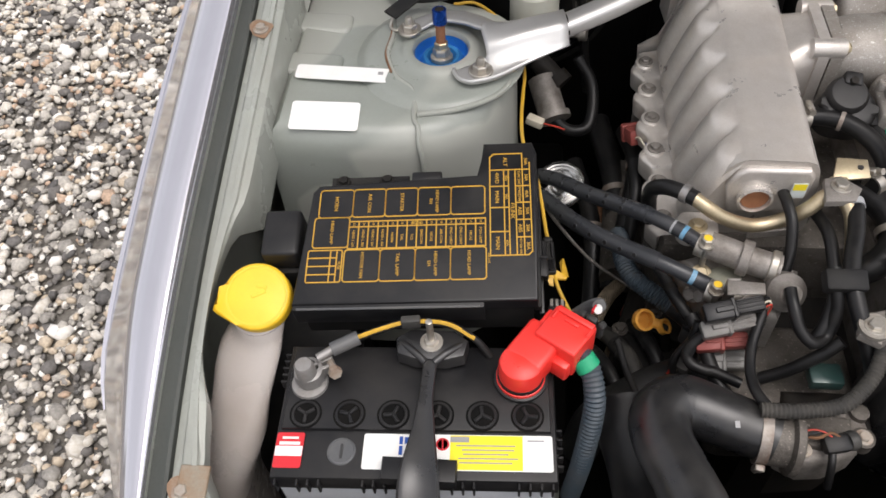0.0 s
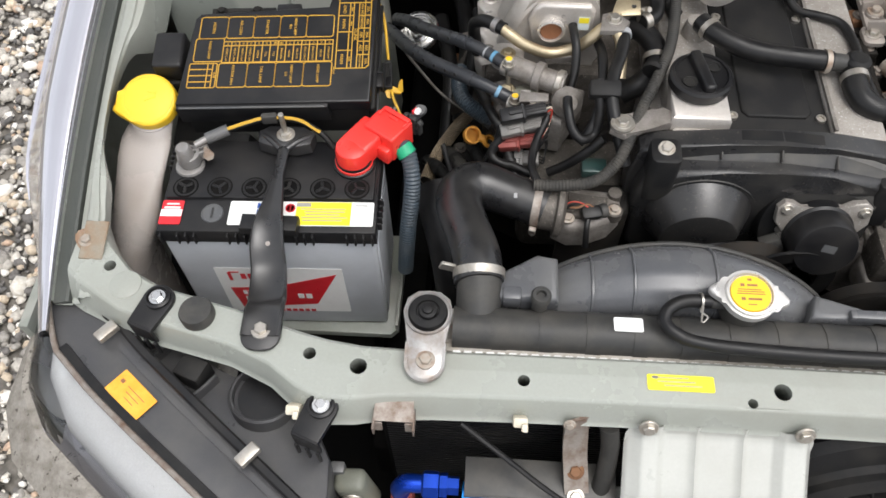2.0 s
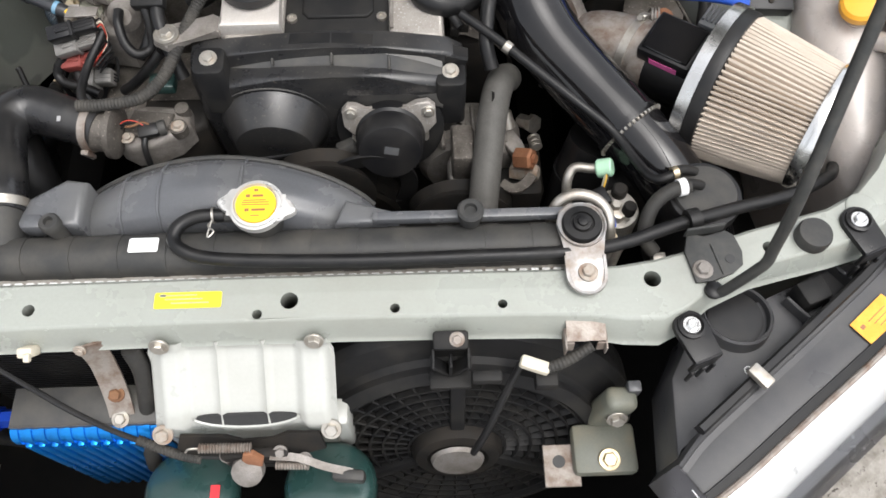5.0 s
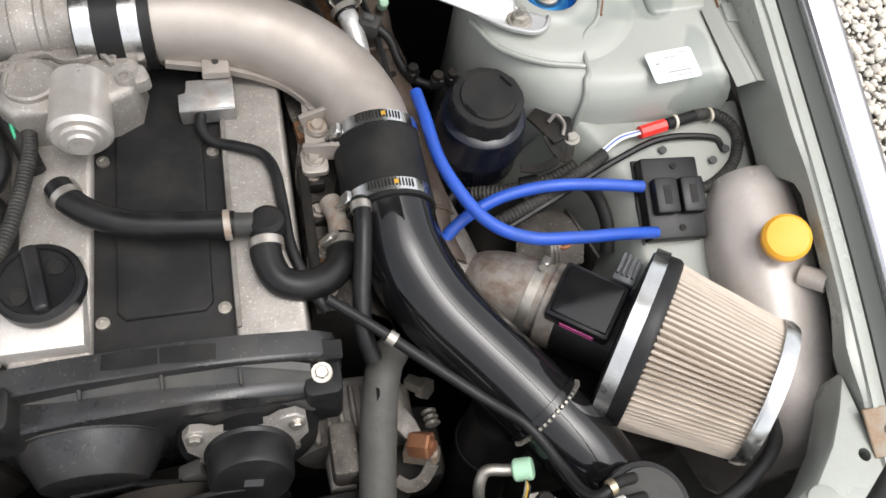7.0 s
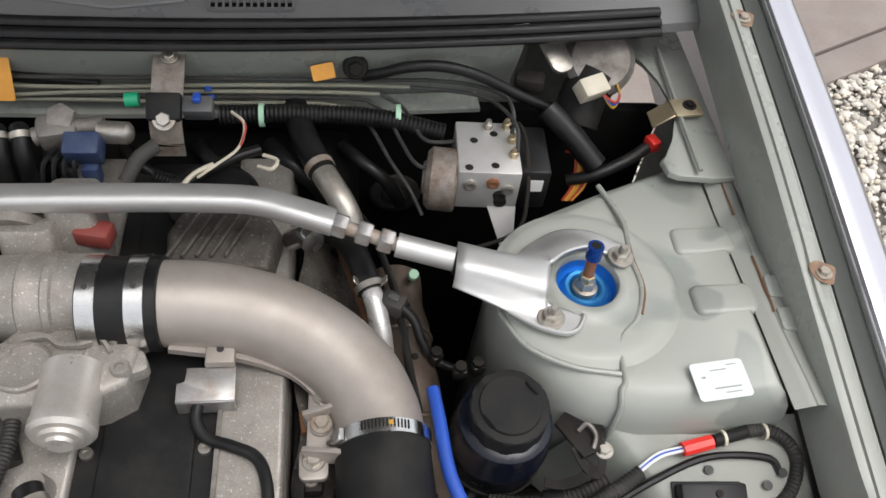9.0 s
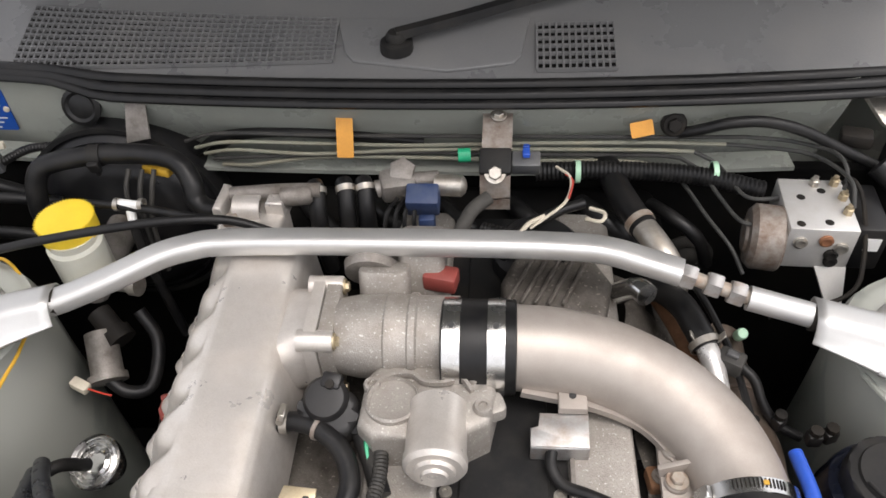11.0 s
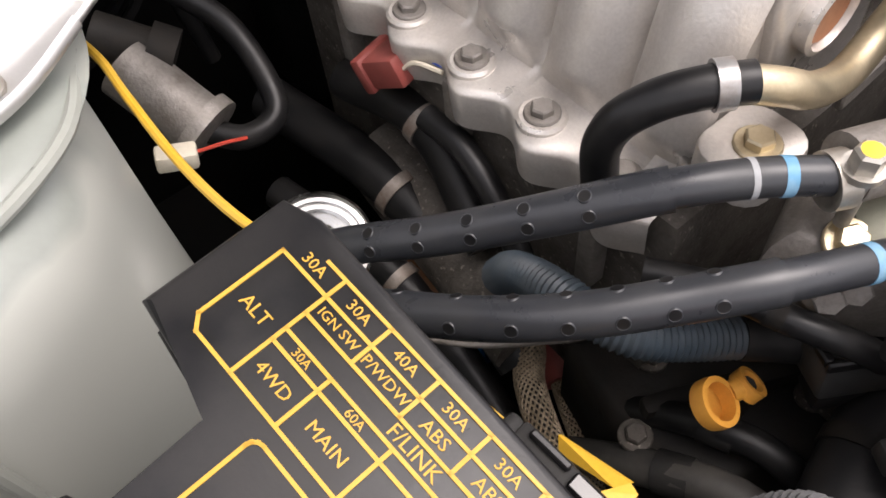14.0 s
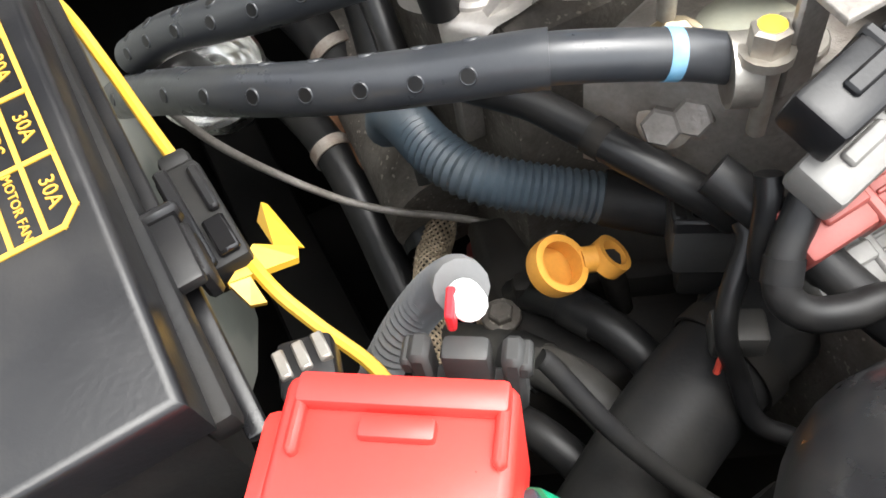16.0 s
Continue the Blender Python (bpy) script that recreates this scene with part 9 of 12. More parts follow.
part("hose_end", cube(0.014, 0.010, 0.012, T(0.416, 0.180, 0.810), 0.002), zinc, vh)
vh2 = thing("vacuum_pipe", (0.33, 0.36, 0.85), "thin black vacuum pipe across the corner", "pipe")
part("pipe", tube([(0.222, 0.452, 0.880), (0.262, 0.420, 0.872), (0.30, 0.388, 0.862), (0.345, 0.352, 0.848), (0.382, 0.326, 0.832), (0.402, 0.290, 0.830), (0.413, 0.262, 0.838), (0.424, 0.254, 0.846), (0.444, 0.2625, 0.850)], 0.0052, 10, 8), rubber, vh2)
part("joint", lathe([(0.0058, -0.004), (0.0068, -0.004), (0.0068, 0.004), (0.0058, 0.004)], 12, aim((0.272, 0.4115, 0.8695), (0.75, -0.6, -0.2))), zinc, vh2)
band(vh2, (0.436, 0.259, 0.849), (1, 0.3, 0.1), 0.0056, 0.006, gold_zinc, "clip", False)
dr = thing("receiver_drier", (0.39, 0.25, 0.60), "bright alloy receiver drier with pressure switches", "drier")
part("bottle", lathe([(0.025, 0.60), (0.026, 0.61), (0.026, 0.784), (0.024, 0.789), (0.010, 0.790), (0.010, 0.793), (0, 0.793)], 32, T(0.386, 0.251, 0)), zinc, dr)
part("head_block", slab([(0.370, 0.240), (0.386, 0.232), (0.402, 0.242), (0.402, 0.262), (0.388, 0.270), (0.372, 0.262)], 0.788, 0.800, 0.003), zinc, dr)
part("switch_plug", cube(0.018, 0.022, 0.020, T(0.367, 0.258, 0.798) @ turn("Z", 24), 0.003), black_plastic, dr, "black pressure switch plug")
for k, mm in enumerate((olive_paint, yellow_wire, rubber)):
    part("wire", tube([(0.369 + 0.002 * k, 0.268, 0.804), (0.372 + 0.002 * k, 0.277, 0.812), (0.376, 0.285, 0.806), (0.378, 0.292, 0.79)], 0.0011, 6, 5), mm, dr)
for x, y, r, h in ((0.388, 0.264, 0.0085, 0.012), (0.396, 0.242, 0.0075, 0.012), (0.383, 0.248, 0.006, 0.006)):
    part("switch", lathe([(r, 0), (r, h), (r * 0.8, h + 0.002), (0, h + 0.002)], 6 if h < 0.01 else 12, T(x, y, 0.798)), zinc if h < 0.01 else dark_steel, dr)
svc = thing("service_port", (0.37, 0.29, 0.78), "air conditioning pipe with a mint service cap", "pipe")
part("pipe", tube([(0.342, 0.266, 0.745), (0.336, 0.286, 0.782), (0.343, 0.300, 0.796), (0.360, 0.298, 0.799), (0.373, 0.295, 0.801)], 0.0055, 12, 6), zinc, svc)
part("cap", lathe([(0.0085, 0), (0.0105, 0.002), (0.0105, 0.016), (0.0085, 0.018), (0, 0.018)], 20, aim((0.368, 0.296, 0.800), (0.85, -0.12, 0.40))), mint_cap, svc, "mint green cap")
acp = thing("cooling_pipe", (0.35, 0.21, 0.83), "bright bent pipe with a blue band", "pipe")
part("pipe", tube([(0.306, 0.214, 0.820), (0.310, 0.226, 0.846), (0.326, 0.232, 0.856), (0.346, 0.228, 0.856), (0.359, 0.216, 0.850), (0.363, 0.200, 0.836), (0.364, 0.19, 0.80)], 0.0062, 14, 8), zinc, acp)
part("band", tube([(0.3615, 0.2095, 0.8445), (0.3632, 0.203, 0.8390)], 0.0067, 14, 2), blue_cable, acp, "blue band")
part("nut", lathe([(0.009, 0), (0.009, 0.014), (0, 0.014)], 6, T(0.3635, 0.198, 0.815)), gold_zinc, acp)
rbk = thing("hose_bracket", (0.455, 0.15, 0.848), "dull steel bracket clipping a hose above the rail", "bracket")
part("plate", slab([(0.436, 0.134), (0.452, 0.135), (0.474, 0.143), (0.485, 0.152), (0.487, 0.166), (0.482, 0.184), (0.474, 0.190), (0.452, 0.182), (0.436, 0.188), (0.430, 0.168)], 0.8485, 0.8515, 0.0012), rod_grey, rbk)
part("crease", cube(0.002, 0.034, 0.0016, T(0.460, 0.158, 0.8520) @ turn("Z", 12), 0.0006, 1), rod_grey, rbk)
part("upturn", cube(0.040, 0.003, 0.016, T(0.452, 0.188, 0.856) @ turn("Z", 8), 0.001, 1), rod_grey, rbk)
part("saddle", lathe([(0.008, -0.006), (0.012, -0.006), (0.012, 0.006), (0.008, 0.006), (0.008, -0.006)], 18, aim((0.446, 0.2045, 0.846), (1, 0.25, 0))), rubber, rbk)
part("plate_hole", lathe([(0.0048, 0), (0.0048, 0.001), (0, 0.001)], 16, T(0.473, 0.158, 0.8512)), hole_black, rbk)
bolt(rbk, (0.444, 0.147, 0.8515), (0, 0, 1), 0.0066, old_cast)
rod = thing("bonnet_prop", (0.462, 0.128, 0.846), "dark steel bonnet prop rod standing in the rail", "prop rod")
part("rod", tube([(0.452, 0.1245, 0.845), (0.4585, 0.1235, 0.852), (0.464, 0.1225, 0.872), (0.472, 0.1220, 0.902), (0.4765, 0.1230, 0.918), (0.4768, 0.1270, 0.936), (0.4735, 0.1395, 1.010), (0.4855, 0.188, 1.10), (0.4997, 0.243, 1.20), (0.528, 0.354, 1.40), (0.545, 0.42, 1.52)], 0.0053, 12, 6), rod_grey, rod)
part("grommet", lathe([(0.009, 0), (0.009, 0.004), (0.006, 0.006), (0, 0.006)], 16, T(0.452, 0.1265, 0.8470)), rubber, rod)
gh = thing("coolant_hose", (0.26, 0.33, 0.75), "faded grey lower coolant hose", "hose")
part("hose", tube([(0.278, 0.425, 0.80), (0.268, 0.408, 0.815), (0.259, 0.38, 0.812), (0.250, 0.33, 0.792), (0.243, 0.28, 0.768), (0.238, 0.24, 0.73), (0.236, 0.235, 0.66)], 0.0170, 24, 6), faded_rubber, gh)
part("worn_patch", slab([(-0.002, -0.011), (0.0015, -0.009), (0.002, 0.010), (-0.001, 0.012)], 0, 0.0006, 0.0002, T(0.2560, 0.372, 0.8262) @ turn("X", 22)), void_black, gh, "dark worn scratch")
alt = thing("alternator", (0.29, 0.37, 0.60), "grimy alloy alternator below the hoses", "alternator")
part("body", lathe([(0.060, 0), (0.065, 0.008), (0.065, 0.05), (0.055, 0.06), (0.02, 0.062), (0, 0.07)], 32, T(0.235, 0.42, 0.70) @ yy), old_cast, alt)
for i in range(6):
    part("fin", cube(0.006, 0.05, 0.012, T(0.20 + 0.012 * i, 0.385, 0.765 - 0.002 * (i - 2.5) ** 2), 0.002, 1), old_cast, alt)
part("lug", cube(0.026, 0.05, 0.05, T(0.222, 0.345, 0.765), 0.006), grimy_cast, alt)
part("terminal", lathe([(0.012, 0), (0.012, 0.03), (0.008, 0.034), (0, 0.034)], 6, aim((0.285, 0.35, 0.715), (1, -0.4, 0.3))), rusty, alt)
part("fork", slab([(0.270, 0.388), (0.284, 0.392), (0.296, 0.372), (0.302, 0.350), (0.292, 0.342), (0.282, 0.356), (0.268, 0.374)], 0.738, 0.748, 0.003), old_cast, alt, "dull cast adjuster fork")
part("fork_pin", lathe([(0.009, 0), (0.009, 0.020), (0.007, 0.022), (0, 0.022)], 14, aim((0.280, 0.388, 0.750), (-0.2, 0.5, 0.6))), zinc, alt)
part("adjuster_nut", lathe([(0.0125, 0), (0.0135, 0.002), (0.0135, 0.020), (0.011, 0.022), (0.006, 0.022), (0.006, 0.026), (0, 0.026)], 6, aim((0.288, 0.350, 0.742), (0.8, -0.35, 0.4))), copper_brown, alt, "rusty adjuster nut")
part("arc_arm", sweep(spline([(0.268, 0.318, 0.738), (0.280, 0.310, 0.738), (0.294, 0.314, 0.738), (0.306, 0.328, 0.738)], 4), [(-0.006, -0.0018), (0.006, -0.0018), (0.006, 0.0018), (-0.006, 0.0018)]), grimy_cast, alt)
for k in range(3):
    part("coil", lathe([(0.0065, -0.002), (0.0078, -0.001), (0.0078, 0.001), (0.0065, 0.002)], 12, aim((0.311 + 0.001 * k, 0.378 - 0.006 * k, 0.742), (0.1, -1, 0.1))), zinc, alt)
part("light_casting", slab([(0.206, 0.318), (0.230, 0.316), (0.236, 0.352), (0.228, 0.372), (0.212, 0.366), (0.204, 0.345)], 0.715, 0.746, 0.006, None, None, 3), old_cast, alt)
pump = thing("steering_pump", (0.27, 0.36, 0.58), "grimy steering pump with a ribbed pulley", "pump")
part("pulley", lathe([(0.06, -0.012), (0.064, -0.01), (0.056, 0.0), (0.064, 0.01), (0.06, 0.012), (0.02, 0.012), (0, 0.02)], 32, T(0.22, 0.300, 0.70) @ yy), dark_steel, pump)
part("casting", cube(0.07, 0.08, 0.09, T(0.29, 0.36, 0.66), 0.012), dark_steel, pump)
part("pipe_union", lathe([(0.009, 0), (0.009, 0.018), (0.012, 0.018), (0.012, 0.026), (0, 0.026)], 6, aim((0.30, 0.42, 0.72), (0.6, -0.6, 0.5))), zinc, pump)
slb = thing("pale_label", (0.603, 0.648, 0.9), "pale blue-white label stuck on the tower", "label")
SL = T(0.6055, 0.650, 0.9145) @ turn("Y", -3.6) @ turn("X", 5) @ turn("Z", 4)
sticker("paper", 0.052, 0.038, SL, label_pale, slb, 0.004)
bars([(-0.016, 0.004, 0.004, 0.002), (0.0, 0.010, 0.016, 0.0010), (0.014, 0.014, 0.010, 0.0010), (0.004, -0.008, 0.026, 0.0014), (0.008, -0.013, 0.016, 0.0010)], print_grey, slb, SL @ T(0, 0, 0.0006))
# heater and vacuum hoses on the right of the head
exh = thing("heat_shield", (0.24, 0.72, 0.6), "dark exhaust side casting beside the cam cover", "casting")
part("casting", slab([(0.205, 0.46), (0.262, 0.46), (0.268, 0.60), (0.255, 0.90), (0.205, 0.90)], 0.60, 0.820, 0.012), dark_steel, exh)
for y in (0.50, 0.565, 0.63, 0.70, 0.77):
    part("cover_step", cube(0.026, 0.030, 0.02, T(0.222, y, 0.825), 0.004), black_plastic, exh)
    bolt(exh, (0.222, y + 0.006, 0.835), (0, 0, 1), 0.0045, dark_steel)
part("turbo_pipe", tube([(0.33, 0.62, 0.78), (0.345, 0.54, 0.79), (0.355, 0.50, 0.78), (0.36, 0.46, 0.74)], 0.035, 24, 5), old_cast, exh)
br1 = thing("breather_hose", (0.08, 0.53, 0.88), "black breather hose across the coil cover", "hose", "breather hoses")
part("hose", tube([(0.004, 0.585, 0.896), (0.014, 0.568, 0.898), (0.035, 0.552, 0.896), (0.065, 0.541, 0.893), (0.105, 0.535, 0.892), (0.150, 0.531, 0.891)], 0.0122, 18, 8), rubber, br1)
part("end_joint", tube([(0.150, 0.531, 0.891), (0.172, 0.529, 0.890)], 0.0105, 16, 2), dusty_plastic, br1)
band(br1, (0.012, 0.571, 0.898), (0.5, -0.8, 0), 0.0126, 0.007, zinc, "wire_clip", False)
band(br1, (0.144, 0.531, 0.891), (1, 0, 0), 0.0126, 0.006, rusty, "wire_clip", False)
part("base", lathe([(0.016, 0), (0.014, 0.012), (0.012, 0.02), (0, 0.02)], 20, T(0.002, 0.592, 0.872)), rough_cast, br1)
br2 = thing("breather_hose", (0.2, 0.50, 0.86), "black moulded breather elbow beside the cam cover", "hose", "breather hoses")
part("valve", lathe([(0.013, -0.012), (0.015, -0.008), (0.015, 0.010), (0.010, 0.014), (0, 0.014)], 24, T(0.178, 0.528, 0.888)), matt_plastic, br2)
part("hose", tube([(0.176, 0.520, 0.886), (0.174, 0.500, 0.884), (0.182, 0.478, 0.880), (0.200, 0.470, 0.876), (0.222, 0.476, 0.870), (0.238, 0.492, 0.866), (0.243, 0.520, 0.862)], 0.0140, 18, 8), rubber, br2)
band(br2, (0.175, 0.510, 0.885), (0, 1, 0.1), 0.0145, 0.008, zinc, "clip", False)
band(br2, (0.243, 0.512, 0.863), (0, 1, -0.1), 0.0145, 0.008, zinc, "clip", True, "", 40)
part("metal_end", tube([(0.243, 0.518, 0.862), (0.243, 0.545, 0.860), (0.238, 0.565, 0.855)], 0.011, 16, 4), rusty, br2)
th1 = thing("vacuum_hose", (0.2, 0.6, 0.87), "thin black hose draped over the cam cover", "hose", "vacuum hoses")
part("hose", tube([(0.128, 0.668, 0.884), (0.126, 0.650, 0.880), (0.136, 0.634, 0.876), (0.158, 0.624, 0.878), (0.180, 0.612, 0.879), (0.190, 0.590, 0.878), (0.1935, 0.55, 0.877), (0.196, 0.51, 0.875), (0.208, 0.472, 0.868), (0.222, 0.45, 0.86)], 0.0055, 12, 8), rubber, th1)
th2 = thing("vacuum_hose", (0.26, 0.48, 0.85), "black hose down beside the intake pipe", "hose", "vacuum hoses")
part("hose", tube([(0.262, 0.540, 0.895), (0.262, 0.520, 0.896), (0.258, 0.490, 0.888), (0.252, 0.455, 0.876), (0.250, 0.425, 0.860), (0.256, 0.405, 0.842)], 0.0082, 14, 8), rubber, th2)
band(th2, (0.262, 0.531, 0.8958), (0, 1, 0), 0.0086, 0.008, zinc, "clip", False)

# ---- along the bulkhead ----
boost = thing("brake_booster", (-0.41, 1.05, 0.70), "large black brake servo drum on the bulkhead", "brake servo")
part("drum", lathe([(0.128, -0.05), (0.130, -0.02), (0.128, 0.0), (0.120, 0.010), (0.116, 0.014), (0.113, 0.010), (0.108, 0.016), (0.098, 0.030), (0.080, 0.038), (0.060, 0.040), (0.045, 0.050), (0, 0.052)], 56, T(-0.405, 1.035, 0.822) @ turn("X", -6) @ yy), black_plastic, boost)
part("drum_rim", lathe([(0.126, 0.0), (0.132, 0.0), (0.132, 0.006), (0.126, 0.006), (0.126, 0.0)], 56, T(-0.405, 1.032, 0.822) @ turn("X", -6) @ yy), matt_plastic, boost)
mc = thing("master_cylinder", (-0.395, 0.90, 0.80), "alloy brake master cylinder with a clear reservoir", "master cylinder")
part("bore", lathe([(0.020, 0), (0.020, 0.11), (0.016, 0.115), (0, 0.116)], 24, T(-0.392, 0.985, 0.845) @ yy), old_cast, mc)
part("reservoir", lathe([(0.022, 0.852), (0.0285, 0.860), (0.0305, 0.868), (0.0305, 0.912), (0.027, 0.916), (0.027, 0.924), (0, 0.924)], 36, T(-0.392, 0.888, 0)), reservoir, mc, "translucent brake fluid reservoir")
cpn = []
for i in range(120):
    a = 2 * math.pi * i / 120
    r = 0.0308 + (0.0004 if i % 2 else 0)
    cpn.append((r * math.cos(a), r * math.sin(a)))
part("cap", slab(cpn, 0.921, 0.9425, 0.0022, T(-0.395, 0.894, 0) @ turn("X", 0), None, 3), lemon_cap, mc, "yellow screw cap")
part("outlet", lathe([(0.014, 0), (0.014, 0.03), (0.018, 0.03), (0.018, 0.045), (0, 0.045)], 16, aim((-0.385, 0.86, 0.825), (0.6, -0.5, -0.4))), dark_steel, mc)
part("outlet", lathe([(0.009, 0), (0.009, 0.03), (0.012, 0.03), (0.012, 0.04), (0, 0.04)], 14, aim((-0.365, 0.875, 0.86), (1, -0.2, 0.1))), zinc, mc)
part("clutch_cylinder", lathe([(0.018, 0), (0.018, 0.05), (0.022, 0.05), (0.022, 0.058), (0, 0.06)], 24, aim((-0.380, 0.84, 0.812), (0.3, -0.8, -0.5))), old_cast, mc)
hs = thing("servo_hose", (-0.37, 0.97, 0.95), "thick black servo vacuum hose with a clip", "hose")
part("hose", tube([(-0.462, 0.950, 0.872), (-0.464, 0.953, 0.905), (-0.456, 0.962, 0.942), (-0.436, 0.970, 0.957), (-0.373, 0.981, 0.962), (-0.312, 0.980, 0.961), (-0.284, 0.970, 0.956), (-0.270, 0.955, 0.940), (-0.266, 0.945, 0.925), (-0.252, 0.938, 0.918), (-0.225, 0.932, 0.920)], 0.0118, 18, 8), rubber, hs)
band(hs, (-0.385, 0.979, 0.9615), (1, 0.15, 0), 0.0122, 0.014, matt_plastic, "clip", True, "", 200)
band(hs, (-0.234, 0.934, 0.920), (1, -0.2, 0), 0.0122, 0.006, zinc, "wire_clip", False)
tc = thing("throttle_cable", (-0.36, 0.84, 0.95), "black throttle cable over the strut brace", "cable")
part("cable", tube([(-0.600, 0.905, 0.925), (-0.565, 0.868, 0.922), (-0.535, 0.843, 0.928), (-0.500, 0.836, 0.935), (-0.45, 0.842, 0.943), (-0.40, 0.848, 0.952), (-0.33, 0.856, 0.962), (-0.26, 0.864, 0.968), (-0.20, 0.872, 0.962), (-0.15, 0.87, 0.945)], 0.0048, 12, 8), rubber, tc)
part("cable", tube([(-0.462, 0.957, 0.87), (-0.450, 0.940, 0.905), (-0.42, 0.932, 0.928), (-0.36, 0.925, 0.934), (-0.30, 0.918, 0.932), (-0.23, 0.905, 0.930)], 0.0050, 12, 8), rubber, tc)
strp = slab([(-0.010, -0.045), (0.010, -0.045), (0.010, 0.040), (-0.010, 0.040)], -0.001, 0.002, 0.0008, T(-0.530, 0.842, 0.935) @ turn("Z", -42) @ turn("X", 8))
solo("rubber_strap", strp, matt_plastic, "black rubber strap tying the cable by the tower", "strap")
solo("strap_hook", tube([(-0.556, 0.818, 0.925), (-0.560, 0.806, 0.916), (-0.552, 0.800, 0.914), (-0.545, 0.806, 0.917)], 0.0016, 6, 5), zinc, "bent wire hook on the strap", "hook")
tj = thing("vacuum_joint", (-0.335, 0.93, 0.92), "white plastic vacuum joint with wire clips", "joint")
part("joint", tube([(-0.346, 0.926, 0.936), (-0.322, 0.922, 0.936)], 0.0055, 10, 2), label_white, tj)
part("stem", tube([(-0.334, 0.924, 0.936), (-0.334, 0.918, 0.918)], 0.0052, 10, 2), label_white, tj)
for x in (-0.348, -0.320):
    band(tj, (x, 0.924, 0.936), (1, -0.1, 0), 0.0062, 0.005, zinc, "clip", False)
part("hose", tube([(-0.334, 0.918, 0.918), (-0.332, 0.912, 0.88), (-0.325, 0.905, 0.82), (-0.315, 0.90, 0.74)], 0.0058, 10, 6), rubber, tj)
for i, dx in enumerate((0.0, 0.016, 0.030)):
    part("thin_hose", tube([(-0.350 + dx, 0.975, 0.945), (-0.352 + dx, 0.955, 0.925), (-0.344 + dx * 0.6, 0.940, 0.89), (-0.335 + dx * 0.5, 0.925, 0.83)], 0.0030, 8, 6), dusty_rubber, tj)
solo("yellow_connector", cube(0.036, 0.020, 0.012, T(-0.318, 0.985, 0.940) @ turn("Z", -15), 0.003), yellow_wire, "yellow wiring connector under the hose", "connector")
bp = thing("blue_plate", (-0.58, 1.09, 0.935), "blue metal identification plate on the bulkhead", "plate")
BP = T(-0.590, 1.0945, 0.945) @ turn("Z", -1.5) @ turn("X", 89)
part("plate", slab(rounded(0.084, 0.062, 0.003), 0, 0.0012, 0, BP), blue_plate, bp)
bars([(0.004 + 0.006 * math.sin(k * 2.3), 0.025 - 0.0062 * k, 0.048 - 0.008 * (k % 3), 0.0018) for k in range(7)] + [(0.020, -0.019, 0.012, 0.0018), (-0.002, -0.0265, 0.044, 0.0022)], print_white, bp, BP @ T(0, 0, 0.0016))
for x, y in ((-0.038, -0.004), (0.038, 0.001)):
    part("rivet", lathe([(0.0044, 0), (0.0038, 0.002), (0, 0.0026)], 14, BP @ T(x, y, 0.001)), beige_plastic, bp)
solo("grommet", lathe([(0.024, 0), (0.024, 0.004), (0.019, 0.006), (0.015, 0.004), (0.010, 0.006), (0, 0.006)], 28, T(-0.430, 1.062, 0.972) @ turn("X", 72)), rubber, "round black rubber grommet in the bulkhead", "grommet")
for s in (-1, 1):
    hb = thing("hinge_bracket", (s * 0.655, 0.97, 0.93), "tan zinc bracket bolted at the wing corner", "bracket", "hinge brackets")
    part("plate", slab(rounded(0.036, 0.030, 0.004), 0, 0.003, 0.001, T(s * (0.668 if s > 0 else 0.682), 1.003, 0.9375 if s > 0 else 0.955) @ turn("Z", s * 4)), gold_zinc, hb)
    part("leg", cube(0.030, 0.028, 0.003, T(s * (0.640 if s > 0 else 0.654), 1.003, 0.928 if s > 0 else 0.9455) @ turn("Y", -s * 40), 0.001, 1), gold_zinc, hb)
    bolt(hb, (s * (0.672 if s > 0 else 0.686), 1.005, 0.9405 if s > 0 else 0.9580), (0, 0, 1), 0.0055, dark_steel)
plugb = thing("grey_plug", (-0.565, 1.03, 0.90), "grey wiring plug by the bulkhead corner", "plug")
part("shell", cube(0.048, 0.024, 0.022, T(-0.566, 1.022, 0.908) @ turn("Z", 20) @ turn("Y", -10), 0.003), grey_plastic, plugb)
part("loom", ribbed([(-0.545, 1.03, 0.910), (-0.51, 1.045, 0.92), (-0.47, 1.05, 0.92)], 0.006, 0.004), rubber, plugb)
part("clip", cube(0.012, 0.006, 0.010, T(-0.548, 1.045, 0.925), 0.001, 1), beige_plastic, plugb)
lw = thing("corner_loom", (-0.57, 0.94, 0.85), "black wiring loom in the rear corner", "loom")
for k, (a, b) in enumerate((((-0.62, 0.99, 0.87), (-0.46, 0.99, 0.88)), ((-0.61, 0.97, 0.83), (-0.47, 0.95, 0.86)), ((-0.60, 1.0, 0.90), (-0.50, 1.01, 0.87)))):
    m_ = ((a[0] + b[0]) / 2, (a[1] + b[1]) / 2 - 0.01, (a[2] + b[2]) / 2 + 0.02)
    part("loom", tube([a, m_, b], 0.007 + 0.001 * k, 10, 8), rubber, lw)
part("relay", cube(0.03, 0.025, 0.03, T(-0.585, 0.915, 0.915) @ turn("Z", 30), 0.004), black_plastic, lw)
part("fitting", lathe([(0.016, 0), (0.018, 0.01), (0.014, 0.02), (0, 0.02)], 20, T(-0.515, 0.905, 0.905)), dark_steel, lw)
sbr = thing("hose_stay", (-0.36, 1.03, 0.95), "weathered steel stay on the bulkhead", "bracket")
